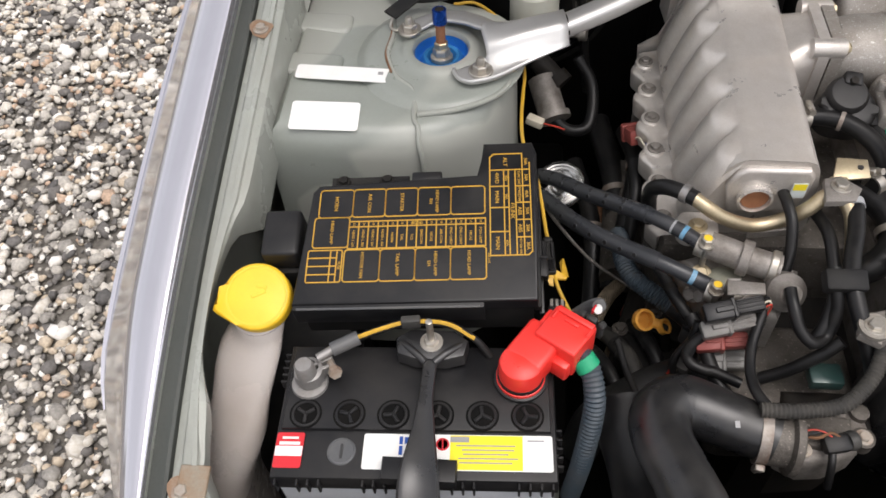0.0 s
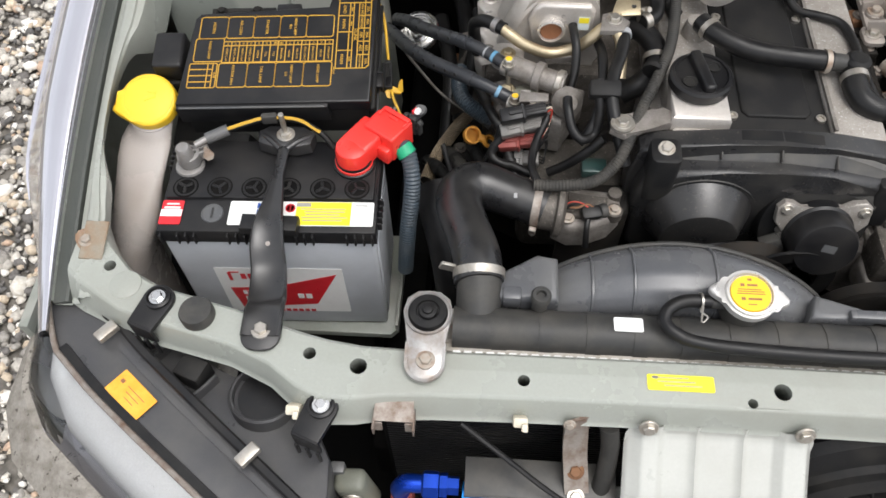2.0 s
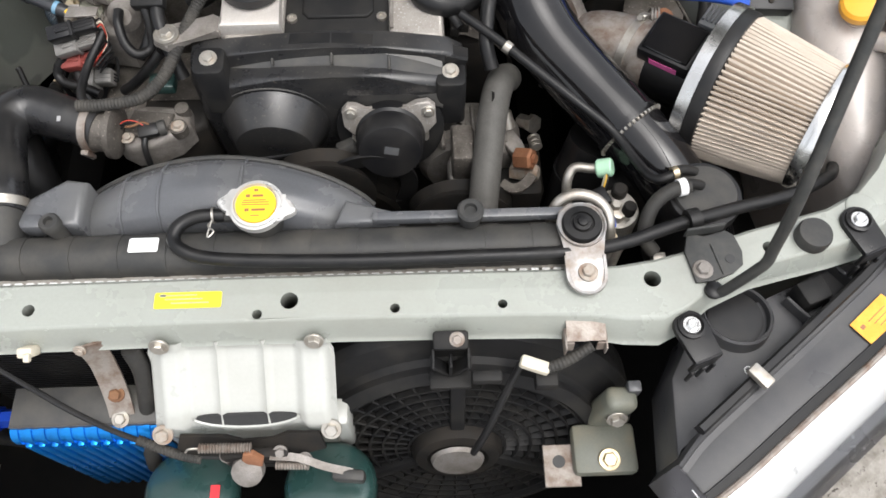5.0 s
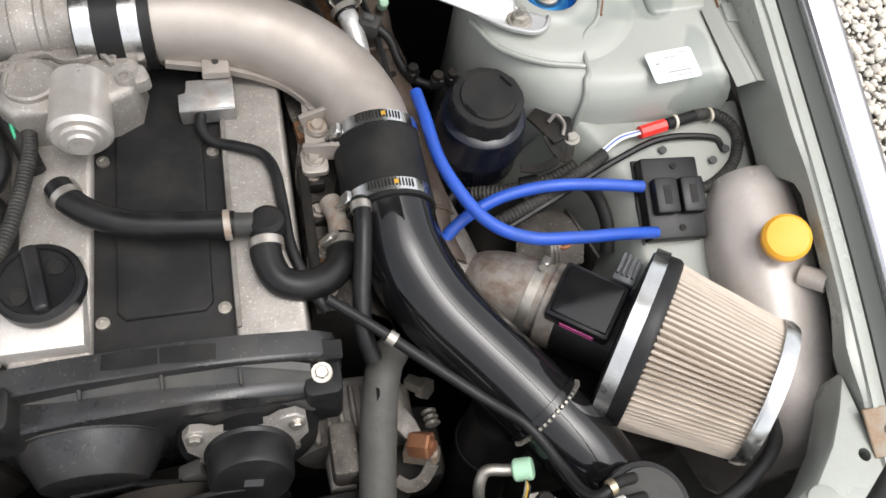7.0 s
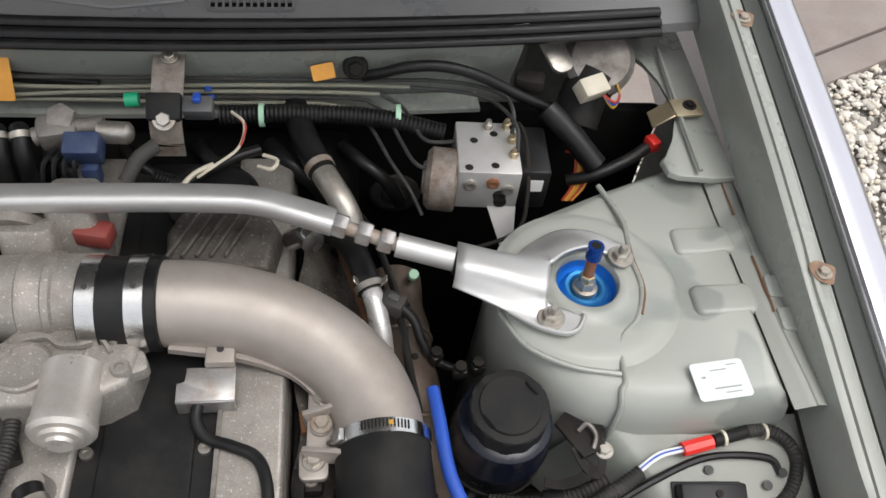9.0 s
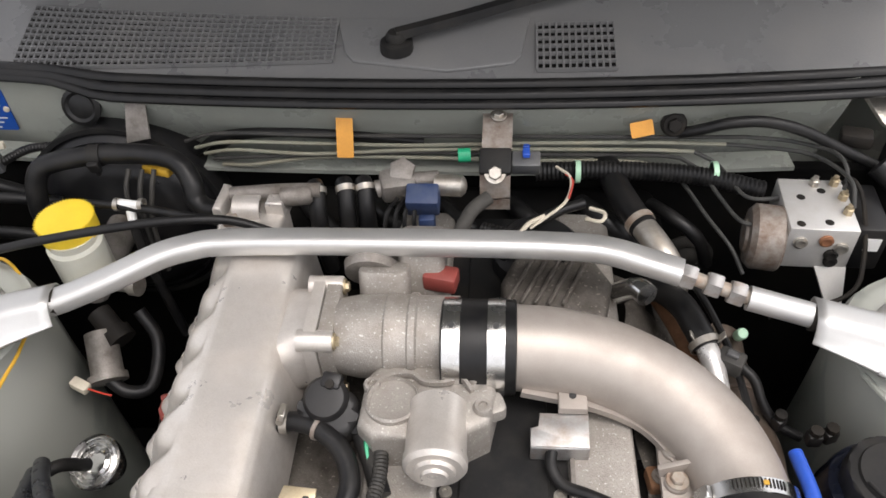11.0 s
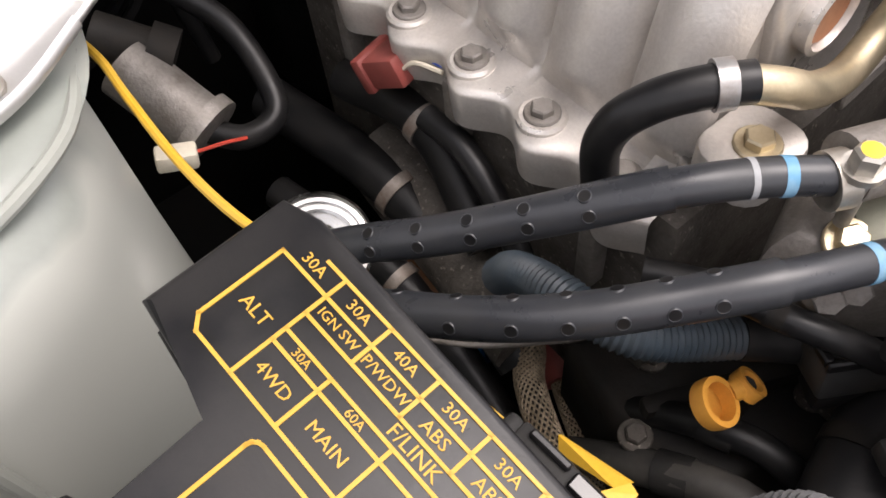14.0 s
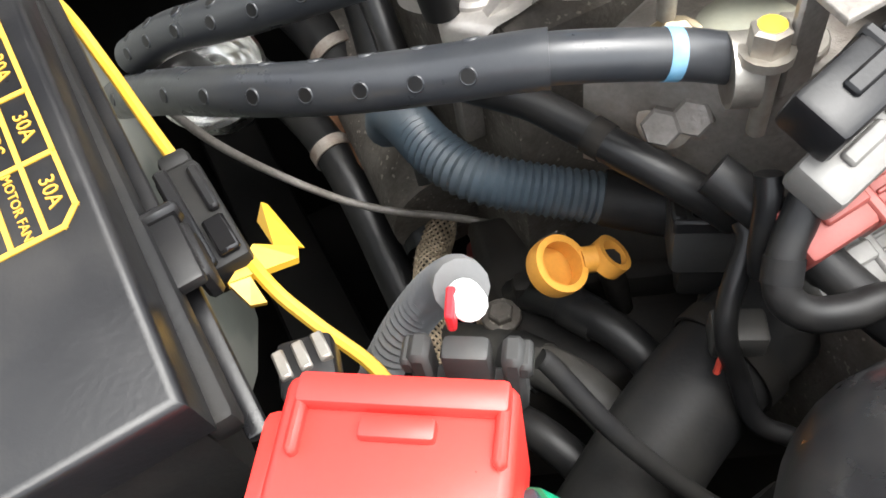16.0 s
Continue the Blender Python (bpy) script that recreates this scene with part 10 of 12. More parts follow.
part("plate", slab([(-0.014, -0.028), (0.016, -0.022), (0.014, 0.028), (-0.010, 0.030)], 0, 0.003, 0.001, T(-0.360, 1.046, 0.963) @ turn("X", 62)), old_cast, sbr)
tg = thing("yellow_tag", (-0.11, 1.05, 0.935), "orange-yellow tape tag on the brake pipes", "tag", "pipe tags")
part("flag", slab(rounded(0.020, 0.058, 0.002), 0, 0.0012, 0, T(-0.106, 1.036, 0.952) @ turn("X", 62)), orange_plastic, tg)
tg = thing("yellow_tag", (0.24, 1.05, 0.945), "orange-yellow tape tag on the brake pipes", "tag", "pipe tags")
part("flag", slab(rounded(0.026, 0.018, 0.002), 0, 0.0012, 0, T(0.239, 1.040, 0.957) @ turn("X", 62) @ turn("Z", 12)), orange_plastic, tg)
lines = thing("brake_pipes", (0.07, 1.06, 0.93), "row of thin green-grey brake pipes along the bulkhead", "pipes")
RUNS = (
    ((0.940, 1.047), ((0.26, 1.047, 0.940), (0.36, 1.048, 0.940), (0.405, 1.046, 0.937), (0.436, 1.030, 0.940), (0.450, 1.005, 0.948), (0.454, 0.982, 0.944), (0.453, 0.972, 0.926))),
    ((0.930, 1.047), ((0.26, 1.047, 0.932), (0.34, 1.047, 0.930), (0.385, 1.044, 0.928), (0.425, 1.026, 0.934), (0.446, 0.995, 0.940), (0.456, 0.965, 0.940), (0.456, 0.944, 0.924))),
    ((0.922, 1.046), ((0.25, 1.046, 0.922), (0.305, 1.046, 0.920), (0.330, 1.034, 0.912), (0.342, 1.010, 0.908), (0.352, 0.986, 0.906), (0.366, 0.978, 0.906), (0.392, 0.980, 0.906))),
    ((0.914, 1.046), ((0.25, 1.046, 0.914), (0.290, 1.044, 0.912), (0.312, 1.026, 0.906), (0.326, 0.985, 0.904), (0.340, 0.950, 0.902), (0.356, 0.940, 0.902), (0.392, 0.944, 0.902))),
    ((0.906, 1.045), ((0.22, 1.045, 0.906), (0.268, 1.042, 0.902), (0.292, 1.020, 0.894), (0.314, 0.972, 0.884), (0.336, 0.935, 0.872), (0.350, 0.915, 0.850))))
for k, ((z, y), tail) in enumerate(RUNS):
    head = [(-0.31 + 0.010 * k, y + 0.004, z - 0.012), (-0.26 + 0.008 * k, y - 0.004, z + 0.006 - 0.003 * k), (-0.15, y - 0.004 + 0.003 * math.sin(k * 2.0), z + 0.004 * math.cos(k * 1.7)), (-0.03, y, z - 0.004 * math.sin(k * 1.3)), (0.10, y, z)]
    part("pipe", tube(head + list(tail[:2]), 0.0024, 8, 6), olive_paint if k % 3 else dusty_plastic, lines)
    # the last stretch of each pipe is dark grey
    part("pipe_end", tube(list(tail[1:]), 0.0024, 8, 6), rod_grey, lines, "dark grey pipe end")
for x, z in ((0.108, 0.930), (0.110, 0.918)):
    part("pipe_clip", cube(0.008, 0.006, 0.004, T(x, 1.041, z), 0.001, 1), blue_cable, lines, "blue pipe clip")
for x in (-0.255, -0.235):
    part("loom", tube([(x - 0.05, 1.060, 0.905), (x, 1.055, 0.935), (x + 0.10, 1.052, 0.940), (x + 0.22, 1.056, 0.925)], 0.006, 10, 6), rubber, lines)
solo("bulkhead_hose", tube([(0.285, 1.048, 0.945), (0.305, 1.040, 0.956), (0.335, 1.036, 0.968), (0.372, 1.036, 0.970), (0.415, 1.034, 0.960), (0.465, 1.030, 0.936), (0.53, 1.02, 0.905), (0.56, 0.99, 0.885)], 0.0066, 12, 8), rubber, "black hose arched along the bulkhead", "hose")
cb = thing("centre_bracket", (0.073, 1.0, 0.94), "zinc bracket with a grey connector behind the engine", "bracket")
sweepb = sweep(spline([(0.074, 1.042, 0.978), (0.074, 1.020, 0.972), (0.073, 0.990, 0.955), (0.072, 0.972, 0.945), (0.072, 0.962, 0.925), (0.072, 0.958, 0.905)], 5), [(-0.017, -0.0012), (0.017, -0.0012), (0.017, 0.0012), (-0.017, 0.0012)])
part("strap", sweepb, stained_steel, cb)
part("cover", cube(0.036, 0.03, 0.012, T(0.072, 0.978, 0.957) @ turn("X", 35), 0.003), matt_plastic, cb)
bolt(cb, (0.075, 1.034, 0.980), (0, -0.3, 1), 0.006, zinc)
bolt(cb, (0.072, 0.966, 0.950), (0, -1, 1), 0.008, zinc)
part("connector", cube(0.032, 0.020, 0.020, T(0.106, 0.985, 0.950) @ turn("X", 20), 0.002), grey_plastic, cb, "grey connector")
part("connector_tip", cube(0.008, 0.012, 0.006, T(0.106, 0.985, 0.964), 0.001, 1), blue_cable, cb)
wires = thing("engine_loom", (0.13, 0.95, 0.92), "loose engine wiring with taped ends", "loom")
part("wire", tube([(0.14, 0.985, 0.945), (0.155, 0.965, 0.945), (0.150, 0.940, 0.935), (0.130, 0.915, 0.935), (0.11, 0.90, 0.93)], 0.0017, 8, 6), beige_plastic, wires, "twisted cream wire")
part("wire", tube([(0.150, 0.972, 0.945), (0.157, 0.960, 0.945), (0.152, 0.940, 0.937)], 0.0012, 6, 6), red_wire, wires, "thin red wire")
part("wire", tube([(0.125, 0.915, 0.934), (0.108, 0.900, 0.936), (0.095, 0.880, 0.934)], 0.0026, 10, 6), beige_plastic, wires)
part("wire", tube([(0.170, 0.950, 0.922), (0.14, 0.935, 0.922), (0.10, 0.91, 0.915), (0.08, 0.88, 0.905)], 0.0058, 10, 6), rubber, wires)
part("wire", tube([(0.175, 0.935, 0.928), (0.19, 0.925, 0.93), (0.185, 0.912, 0.93), (0.17, 0.92, 0.926)], 0.0022, 8, 6), beige_plastic, wires)
part("wire", tube([(0.035, 0.905, 0.918), (0.048, 0.925, 0.932), (0.066, 0.940, 0.938)], 0.0080, 12, 5), faded_rubber, wires)
part("loom", ribbed([(0.12, 1.025, 0.905), (0.20, 1.02, 0.912), (0.30, 1.015, 0.910), (0.38, 1.00, 0.90)], 0.0115, 0.005), rubber, wires)
part("loom", ribbed([(0.06, 0.93, 0.90), (0.11, 0.90, 0.91), (0.15, 0.88, 0.905)], 0.008, 0.005), rubber, wires)
for x in (0.168, 0.325):
    part("tie", lathe([(0.012, -0.003), (0.0135, -0.003), (0.0135, 0.003), (0.012, 0.003), (0.012, -0.003)], 16, aim((x, 1.018, 0.911), (1, 0, 0))), mint_cap, wires)
hh = thing("heater_hose", (0.22, 0.95, 0.88), "black heater hose with a bright metal end", "hose")
part("hose", tube([(0.203, 1.06, 0.885), (0.206, 1.040, 0.900), (0.210, 1.015, 0.902), (0.221, 0.978, 0.900), (0.238, 0.938, 0.896)], 0.0155, 20, 8), rubber, hh)
part("metal_end", tube([(0.234, 0.946, 0.897), (0.248, 0.920, 0.893), (0.260, 0.900, 0.884), (0.268, 0.886, 0.866), (0.270, 0.880, 0.84)], 0.0145, 20, 6), zinc, hh, "bright steel elbow")
band(hh, (0.234, 0.9465, 0.897), (0.42, -0.90, -0.1), 0.0160, 0.008, rusty, "clamp", False)
part("elbow", tube([(0.205, 0.86, 0.875), (0.220, 0.848, 0.895), (0.228, 0.835, 0.900)], 0.0125, 18, 4), chrome, hh)
hh2 = thing("long_hose", (0.29, 0.78, 0.86), "black hose running down past the brace", "hose")
part("hose", tube([(0.246, 0.895, 0.845), (0.256, 0.875, 0.862), (0.270, 0.845, 0.872), (0.280, 0.815, 0.872), (0.287, 0.795, 0.867)], 0.0140, 18, 8), rubber, hh2)
part("outlet", tube([(0.285, 0.800, 0.868), (0.291, 0.780, 0.862), (0.297, 0.752, 0.840), (0.300, 0.735, 0.80)], 0.0112, 16, 6), cap_steel, hh2, "pale metal outlet pipe")
band(hh2, (0.2855, 0.799, 0.868), (0.3, -0.9, -0.2), 0.0150, 0.007, zinc, "spring_clamp", False)
for e in (-1, 1):
    part("clamp_ear", cube(0.0020, 0.008, 0.012, T(0.2855 + e * 0.014, 0.799, 0.880) @ turn("Y", e * 32), 0.0006, 1), zinc, hh2)
wp = thing("water_sensor_plug", (0.312, 0.778, 0.85), "black sensor plug with a wire beside the hose", "plug")
part("shell", cube(0.026, 0.020, 0.020, T(0.309, 0.782, 0.862) @ turn("Z", -30), 0.003), dusty_plastic, wp)
part("latch", cube(0.012, 0.007, 0.005, T(0.309, 0.782, 0.8738) @ turn("Z", -30), 0.001, 1), grey_plastic, wp)
part("wire", tube([(0.318, 0.776, 0.863), (0.330, 0.765, 0.856), (0.338, 0.748, 0.840), (0.352, 0.735, 0.825), (0.375, 0.728, 0.815)], 0.0052, 10, 6), rubber, wp)
gt = thing("green_plug", (0.335, 0.836, 0.83), "faded green plug deep beside the engine", "plug")
part("tip", lathe([(0.0060, -0.012), (0.0062, 0.004), (0.0050, 0.006), (0, 0.006)], 16, aim((0.335, 0.836, 0.84), (0, -0.5, 0.85))), mint_cap, gt)
part("wire", tube([(0.335, 0.842, 0.83), (0.337, 0.86, 0.80), (0.34, 0.88, 0.74)], 0.0035, 8, 5), rubber, gt)
ab = thing("brake_modulator", (0.44, 0.99, 0.78), "alloy anti-lock brake block with a black control unit", "brake modulator")
AB = T(0.4255, 0.961, 0.886) @ turn("Z", -3)
machined = material("machined_alloy", (0.66, 0.65, 0.63), 0.42, 0.55, (0.50, 0.46, 0.40), 0.3, 30, 600, 0.06, spread=0.06)
ab_block = part("block", cube(0.072, 0.084, 0.058, AB, 0.002), machined, ab, "machined alloy block")
ab_unit = part("control_unit", cube(0.034, 0.078, 0.060, AB @ T(0.0545, 0.004, -0.005), 0.004), black_plastic, ab, "black control unit")
sticker("unit_label", 0.016, 0.018, AB @ T(0.0555, -0.0356, 0.004) @ turn("X", 90), label_white, ab_unit, 0.001)
part("pump_motor", lathe([(0.034, 0), (0.037, 0.003), (0.037, 0.030), (0.031, 0.036), (0.020, 0.037), (0.018, 0.040), (0, 0.040)], 32, aim(AB @ V((-0.034, -0.020, -0.008)), (-0.97, 0.16, 0))), stained_steel, ab, "dull pump motor")
for x, y in ((0.002, 0.032), (0.024, 0.034), (0.028, 0.010), (0.028, -0.014)):
    part("union", lathe([(0.0055, 0), (0.0055, 0.007), (0.0035, 0.008), (0.0032, 0.012), (0, 0.012)], 6, AB @ T(x, y, 0.029)), gold_zinc if x > 0.01 else zinc, ab_block)
for x, z, mm in ((-0.022, 0.010, zinc), (0.004, 0.014, copper_brown), (0.014, -0.006, dark_steel), (0.022, 0.004, zinc), (0.016, -0.016, dark_steel)):
    part("port", lathe([(0.0075, 0), (0.0075, 0.003), (0.005, 0.004), (0, 0.002)], 16, AB @ T(x, -0.0422, z) @ yy), mm, ab_block)
part("lower_bracket", slab([(-0.004, 0.0), (0.030, 0.0), (0.030, -0.050), (0.020, -0.062)], -0.002, 0.002, 0, AB @ T(0.006, -0.040, -0.026) @ turn("X", 55)), machined, ab)
# dark discs on the face paint the inside of drilled holes
for x, y in ((-0.016, 0.010), (0.008, 0.022), (0.006, -0.030), (-0.024, -0.034)):
    part("blind_hole", lathe([(0.0048, 0), (0.0042, 0.0004), (0, 0.0004)], 16, AB @ T(x, y, 0.0291)), dark_steel, ab_block)
part("pipe", tube([AB @ V((0.024, 0.016, 0.045)), AB @ V((0.034, 0.014, 0.052)), AB @ V((0.042, -0.01, 0.04)), AB @ V((0.045, -0.05, 0.0)), AB @ V((0.03, -0.08, -0.03)), AB @ V((-0.05, -0.10, -0.05))], 0.0026, 8, 6), dark_steel, ab)
for k, mm in enumerate((red_wire, orange_plastic, yellow_wire, red_wire, orange_plastic)):
    part("wire", tube([(0.528 + 0.003 * k, 0.985, 0.885), (0.538 + 0.003 * k, 0.975, 0.885 - 0.002 * k), (0.536 + 0.004 * k, 0.955, 0.86), (0.525 + 0.003 * k, 0.945, 0.84)], 0.0016, 6, 5), mm, ab)
solo("bulkhead_grommet", lathe([(0.034, 0), (0.036, 0.006), (0.030, 0.010), (0.022, 0.010), (0.020, 0.006), (0.014, 0.012), (0, 0.014)], 28, T(0.331, 1.068, 0.728) @ yy), dusty_plastic, "large black cable grommet in the bulkhead", "grommet")
bush = thing("bulkhead_bolt", (0.276, 1.05, 0.955), "dirty bolt and washer on the bulkhead", "bolt")
part("washer", lathe([(0.015, 0), (0.015, 0.002), (0.011, 0.004), (0, 0.004)], 24, aim((0.276, 1.050, 0.957), (0, -0.93, 0.36))), dark_steel, bush)
bolt(bush, (0.276, 1.046, 0.9585), (0, -0.93, 0.36), 0.0085, dark_steel)
wm = thing("wiper_motor", (0.55, 1.07, 0.93), "grey wiper motor with a cream plug in the corner", "wiper motor")
part("gearbox", lathe([(0.040, 0), (0.044, 0.006), (0.044, 0.026), (0.036, 0.034), (0.015, 0.036), (0, 0.040)], 32, aim((0.580, 1.098, 0.925), (-0.1, -0.6, 0.8))), old_cast, wm, "dull alloy gearbox")
part("motor", tube([(0.575, 1.08, 0.925), (0.56, 1.06, 0.905), (0.55, 1.04, 0.88)], 0.030, 22, 3), matt_plastic, wm)
part("bracket", slab(rounded(0.030, 0.070, 0.012), 0, 0.005, 0.001, T(0.514, 1.084, 0.962) @ turn("Z", 25) @ turn("X", 25)), zinc, wm, "zinc mounting bracket")
bolt(wm, (0.506, 1.102, 0.974), (0, -0.3, 1), 0.007, zinc)
bolt(wm, (0.600, 1.115, 0.958), (0, -0.4, 1), 0.006, zinc)
part("foot", cube(0.036, 0.024, 0.018, T(0.484, 1.048, 0.940) @ turn("Z", -15), 0.005), dark_steel, wm)
part("cream_plug", cube(0.036, 0.024, 0.022, T(0.558, 1.036, 0.940) @ turn("Z", 25) @ turn("X", 25), 0.002), beige_plastic, wm, "cream connector")
for k in range(3):
    part("wire", tube([(0.572, 1.028, 0.936), (0.586, 1.022, 0.930 - 0.004 * k), (0.596, 1.036, 0.930), (0.594, 1.06, 0.935)], 0.0016, 6, 5), (red_wire, blue_cable, yellow_wire)[k], wm)
part("boot", tube([(0.50, 1.01, 0.93), (0.53, 0.985, 0.91), (0.56, 0.96, 0.885)], 0.014, 14, 5), rubber, wm)
rc = thing("red_connector", (0.62, 0.99, 0.89), "small red connector on a black loom", "connector")
part("shell", cube(0.014, 0.018, 0.016, T(0.636, 0.990, 0.893) @ turn("Z", 20), 0.002), red_plastic, rc)
part("loom", tube([(0.628, 0.985, 0.890), (0.60, 0.968, 0.885), (0.56, 0.955, 0.875), (0.53, 0.96, 0.86)], 0.0075, 12, 5), rubber, rc)

# castings and hoses behind the plenum
rb = thing("idle_air_block", (-0.2, 0.92, 0.86), "silver cast vacuum block behind the plenum", "casting")
part("block", slab([(-0.228, 0.885), (-0.160, 0.885), (-0.156, 0.930), (-0.172, 0.945), (-0.226, 0.945), (-0.232, 0.925)], 0.86, 0.930, 0.006, None, None, 3), cast_silver, rb)
part("upstand", slab([(-0.232, 0.905), (-0.222, 0.903), (-0.220, 0.945), (-0.230, 0.948)], 0.92, 0.950, 0.004, None, None, 3), cast_silver, rb)
part("upstand", slab([(-0.178, 0.918), (-0.158, 0.916), (-0.156, 0.942), (-0.176, 0.946)], 0.92, 0.946, 0.004, None, None, 3), cast_silver, rb)
part("cradle", lathe([(0.014, 0), (0.017, 0), (0.017, 0.030), (0.014, 0.030), (0.014, 0)], 24, aim((-0.214, 0.925, 0.930), (1, 0, 0))), cast_silver, rb)
part("cross_tube", tube([(-0.222, 0.938, 0.940), (-0.165, 0.940, 0.944), (-0.120, 0.942, 0.944)], 0.0085, 16, 4), old_cast, rb)
part("spigot", lathe([(0.011, 0), (0.011, 0.03), (0.008, 0.034), (0, 0.034)], 16, aim((-0.162, 0.932, 0.942), (1, 0.1, 0.05))), old_cast, rb)
part("plug", lathe([(0.010, 0), (0.010, 0.004), (0, 0.005)], 6, T(-0.208, 0.890, 0.944)), rusty, rb)
for k, (x, y) in enumerate(((-0.124, 0.940), (-0.092, 0.945), (-0.070, 0.947))):
    h = thing("vacuum_hose", (x, y, 0.87), "short black hose behind the plenum", "hose", "vacuum hoses")
    part("hose", tube([(x - 0.006, y + 0.016, 0.940), (x - 0.002, y + 0.006, 0.938), (x, y - 0.010, 0.918), (x + 0.002, y - 0.018, 0.885), (x + 0.006, y - 0.016, 0.84)], 0.0098, 16, 6), rubber, h)
    band(h, (x - 0.002, y + 0.006, 0.938), (0.2, -0.8, -0.5), 0.0102, 0.007, zinc, "clip", False)
rr = thing("fuel_rail", (-0.1, 0.99, 0.92), "old alloy air rail across the rear of the engine", "rail")
part("rail", tube([(-0.060, 0.955, 0.935), (-0.03, 0.962, 0.940), (0.01, 0.965, 0.942)], 0.010, 16, 6), old_cast, rr)
part("casting", cube(0.040, 0.030, 0.030, T(-0.036, 0.960, 0.938) @ turn("Z", 14) @ turn("X", 12), 0.006), old_cast, rr, "dull tan casting")
part("lug", slab([(-0.014, -0.010), (0.010, -0.012), (0.014, 0.006), (0.0, 0.016), (-0.014, 0.008)], 0, 0.006, 0.002, T(-0.030, 0.966, 0.952) @ turn("X", 30)), old_cast, rr)
part("tip", lathe([(0.012, 0), (0.012, 0.03), (0.008, 0.034), (0, 0.036)], 16, aim((0.006, 0.958, 0.940), (1, -0.1, 0.02))), zinc, rr)
part("cap", lathe([(0.008, 0), (0.008, 0.014), (0, 0.014)], 14, aim((0.030, 0.990, 0.956), (1, 0.1, 0))), green_tape, rr)
faded_blue = material("faded_blue", (0.025, 0.045, 0.115), 0.5, 0, (0.10, 0.12, 0.16), 0.5, 40, 500, 0.05)
bc = thing("blue_connector", (-0.005, 0.93, 0.93), "faded blue injector connector", "connector")
part("shell", cube(0.036, 0.026, 0.030, T(-0.006, 0.935, 0.938) @ turn("X", 20), 0.003), faded_blue, bc)
part("tail", cube(0.018, 0.016, 0.024, T(-0.002, 0.925, 0.912), 0.003), faded_blue, bc)
for k in range(4):
    part("wire", tube([(-0.035 + 0.008 * k, 0.94, 0.935), (-0.045 + 0.01 * k, 0.92, 0.93), (-0.05 + 0.012 * k, 0.905, 0.90)], 0.0025, 6, 4), rubber, bc)
oc = thing("red_sensor", (0.03, 0.84, 0.90), "dull red sensor behind the throttle", "sensor")
part("shell", cube(0.034, 0.022, 0.02, T(0.020, 0.830, 0.925) @ turn("Z", -12), 0.003), red_plug, oc)
cov = thing("rear_cover", (0.15, 0.83, 0.87), "ribbed alloy cover at the rear of the head", "cover")
part("cover", slab([(0.085, 0.80), (0.185, 0.80), (0.195, 0.85), (0.17, 0.90), (0.10, 0.90), (0.08, 0.85)], 0.85, 0.905, 0.010, None, None, 3), grimy_cast, cov)
for k in range(5):
    part("rib", cube(0.004, 0.07, 0.006, T(0.10 + 0.014 * k, 0.845, 0.907) @ turn("Z", -24), 0.001, 1), grimy_cast, cov)
part("dome", lathe([(0.05, 0), (0.05, 0.02), (0.04, 0.032), (0.015, 0.036), (0, 0.036)], 32, T(0.12, 0.91, 0.87)), black_plastic, cov)
# block added to fill the gap, with the gap's shade in its colour
deep = thing("rear_gap_fill", (0.0, 1.05, 0.4), "near-black block and looms added to darken the gap behind the engine", "casting")
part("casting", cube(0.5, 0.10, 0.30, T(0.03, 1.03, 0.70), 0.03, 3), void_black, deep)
for k in range(7):
    x = -0.25 + 0.085 * k
    part("loom", tube([(x, 1.02, 0.86), (x + 0.02, 0.985, 0.87), (x + 0.05, 0.97, 0.85), (x + 0.07, 0.98, 0.80)], 0.008 + 0.002 * (k % 3), 10, 5), rubber, deep)

# exhaust side beside the cam cover
xm = thing("exhaust_shield", (0.24, 0.62, 0.78), "rusty heat shield and brackets beside the cam cover", "heat shield")


def shield(u, v):
    y = 0.46 + 0.46 * v
    prof = ((0.212, 0.842), (0.226, 0.838), (0.240, 0.826), (0.262, 0.812), (0.284, 0.786), (0.292, 0.74))
    i = int(round(u * 5))
    return (prof[i][0] + 0.004 * math.sin(y * 60), y, prof[i][1] + 0.005 * math.sin(y * 38 + i))


part("sheet", grid_surface(shield, 5, 40), grimy_cast, xm, "grimy pressed sheet", 70)
for k, y in enumerate((0.475, 0.515, 0.560, 0.602, 0.660, 0.720)):
    part("bracket", cube(0.018, 0.024, 0.016, T(0.224 + 0.004 * (k % 2), y, 0.842) @ turn("Z", 8 * (k % 3)), 0.003), (dark_steel, rust_brown, dark_steel)[k % 3], xm)
    bolt(xm, (0.226, y, 0.850), (0.2, 0, 1), 0.0052, stained_steel)
part("stay", cube(0.010, 0.16, 0.014, T(0.216, 0.53, 0.850), 0.002), dark_steel, xm)


def flue(u, v):
    y = 0.500 + 0.36 * v
    a = radians(-25 + 190 * u)
    r = 0.030 + 0.006 * (1 - v) + 0.0016 * math.sin(y * 90)
    c = V((0.322 + 0.012 * (1 - v) - 0.006 * v, 0, 0.800))
    return (c.x + r * math.cos(a), y, c.z + r * math.sin(a) + 0.004 * math.sin(y * 12))


part("flue", grid_surface(flue, 14, 40), heat_brown, xm, "heat-browned exhaust shield", 70)
for y in (0.560, 0.668, 0.775):
    part("flue_seam", tube([flue(0.05 + 0.09 * k, (y - 0.5) / 0.36) for k in range(11)], 0.0022, 6, 2), heat_brown, xm)
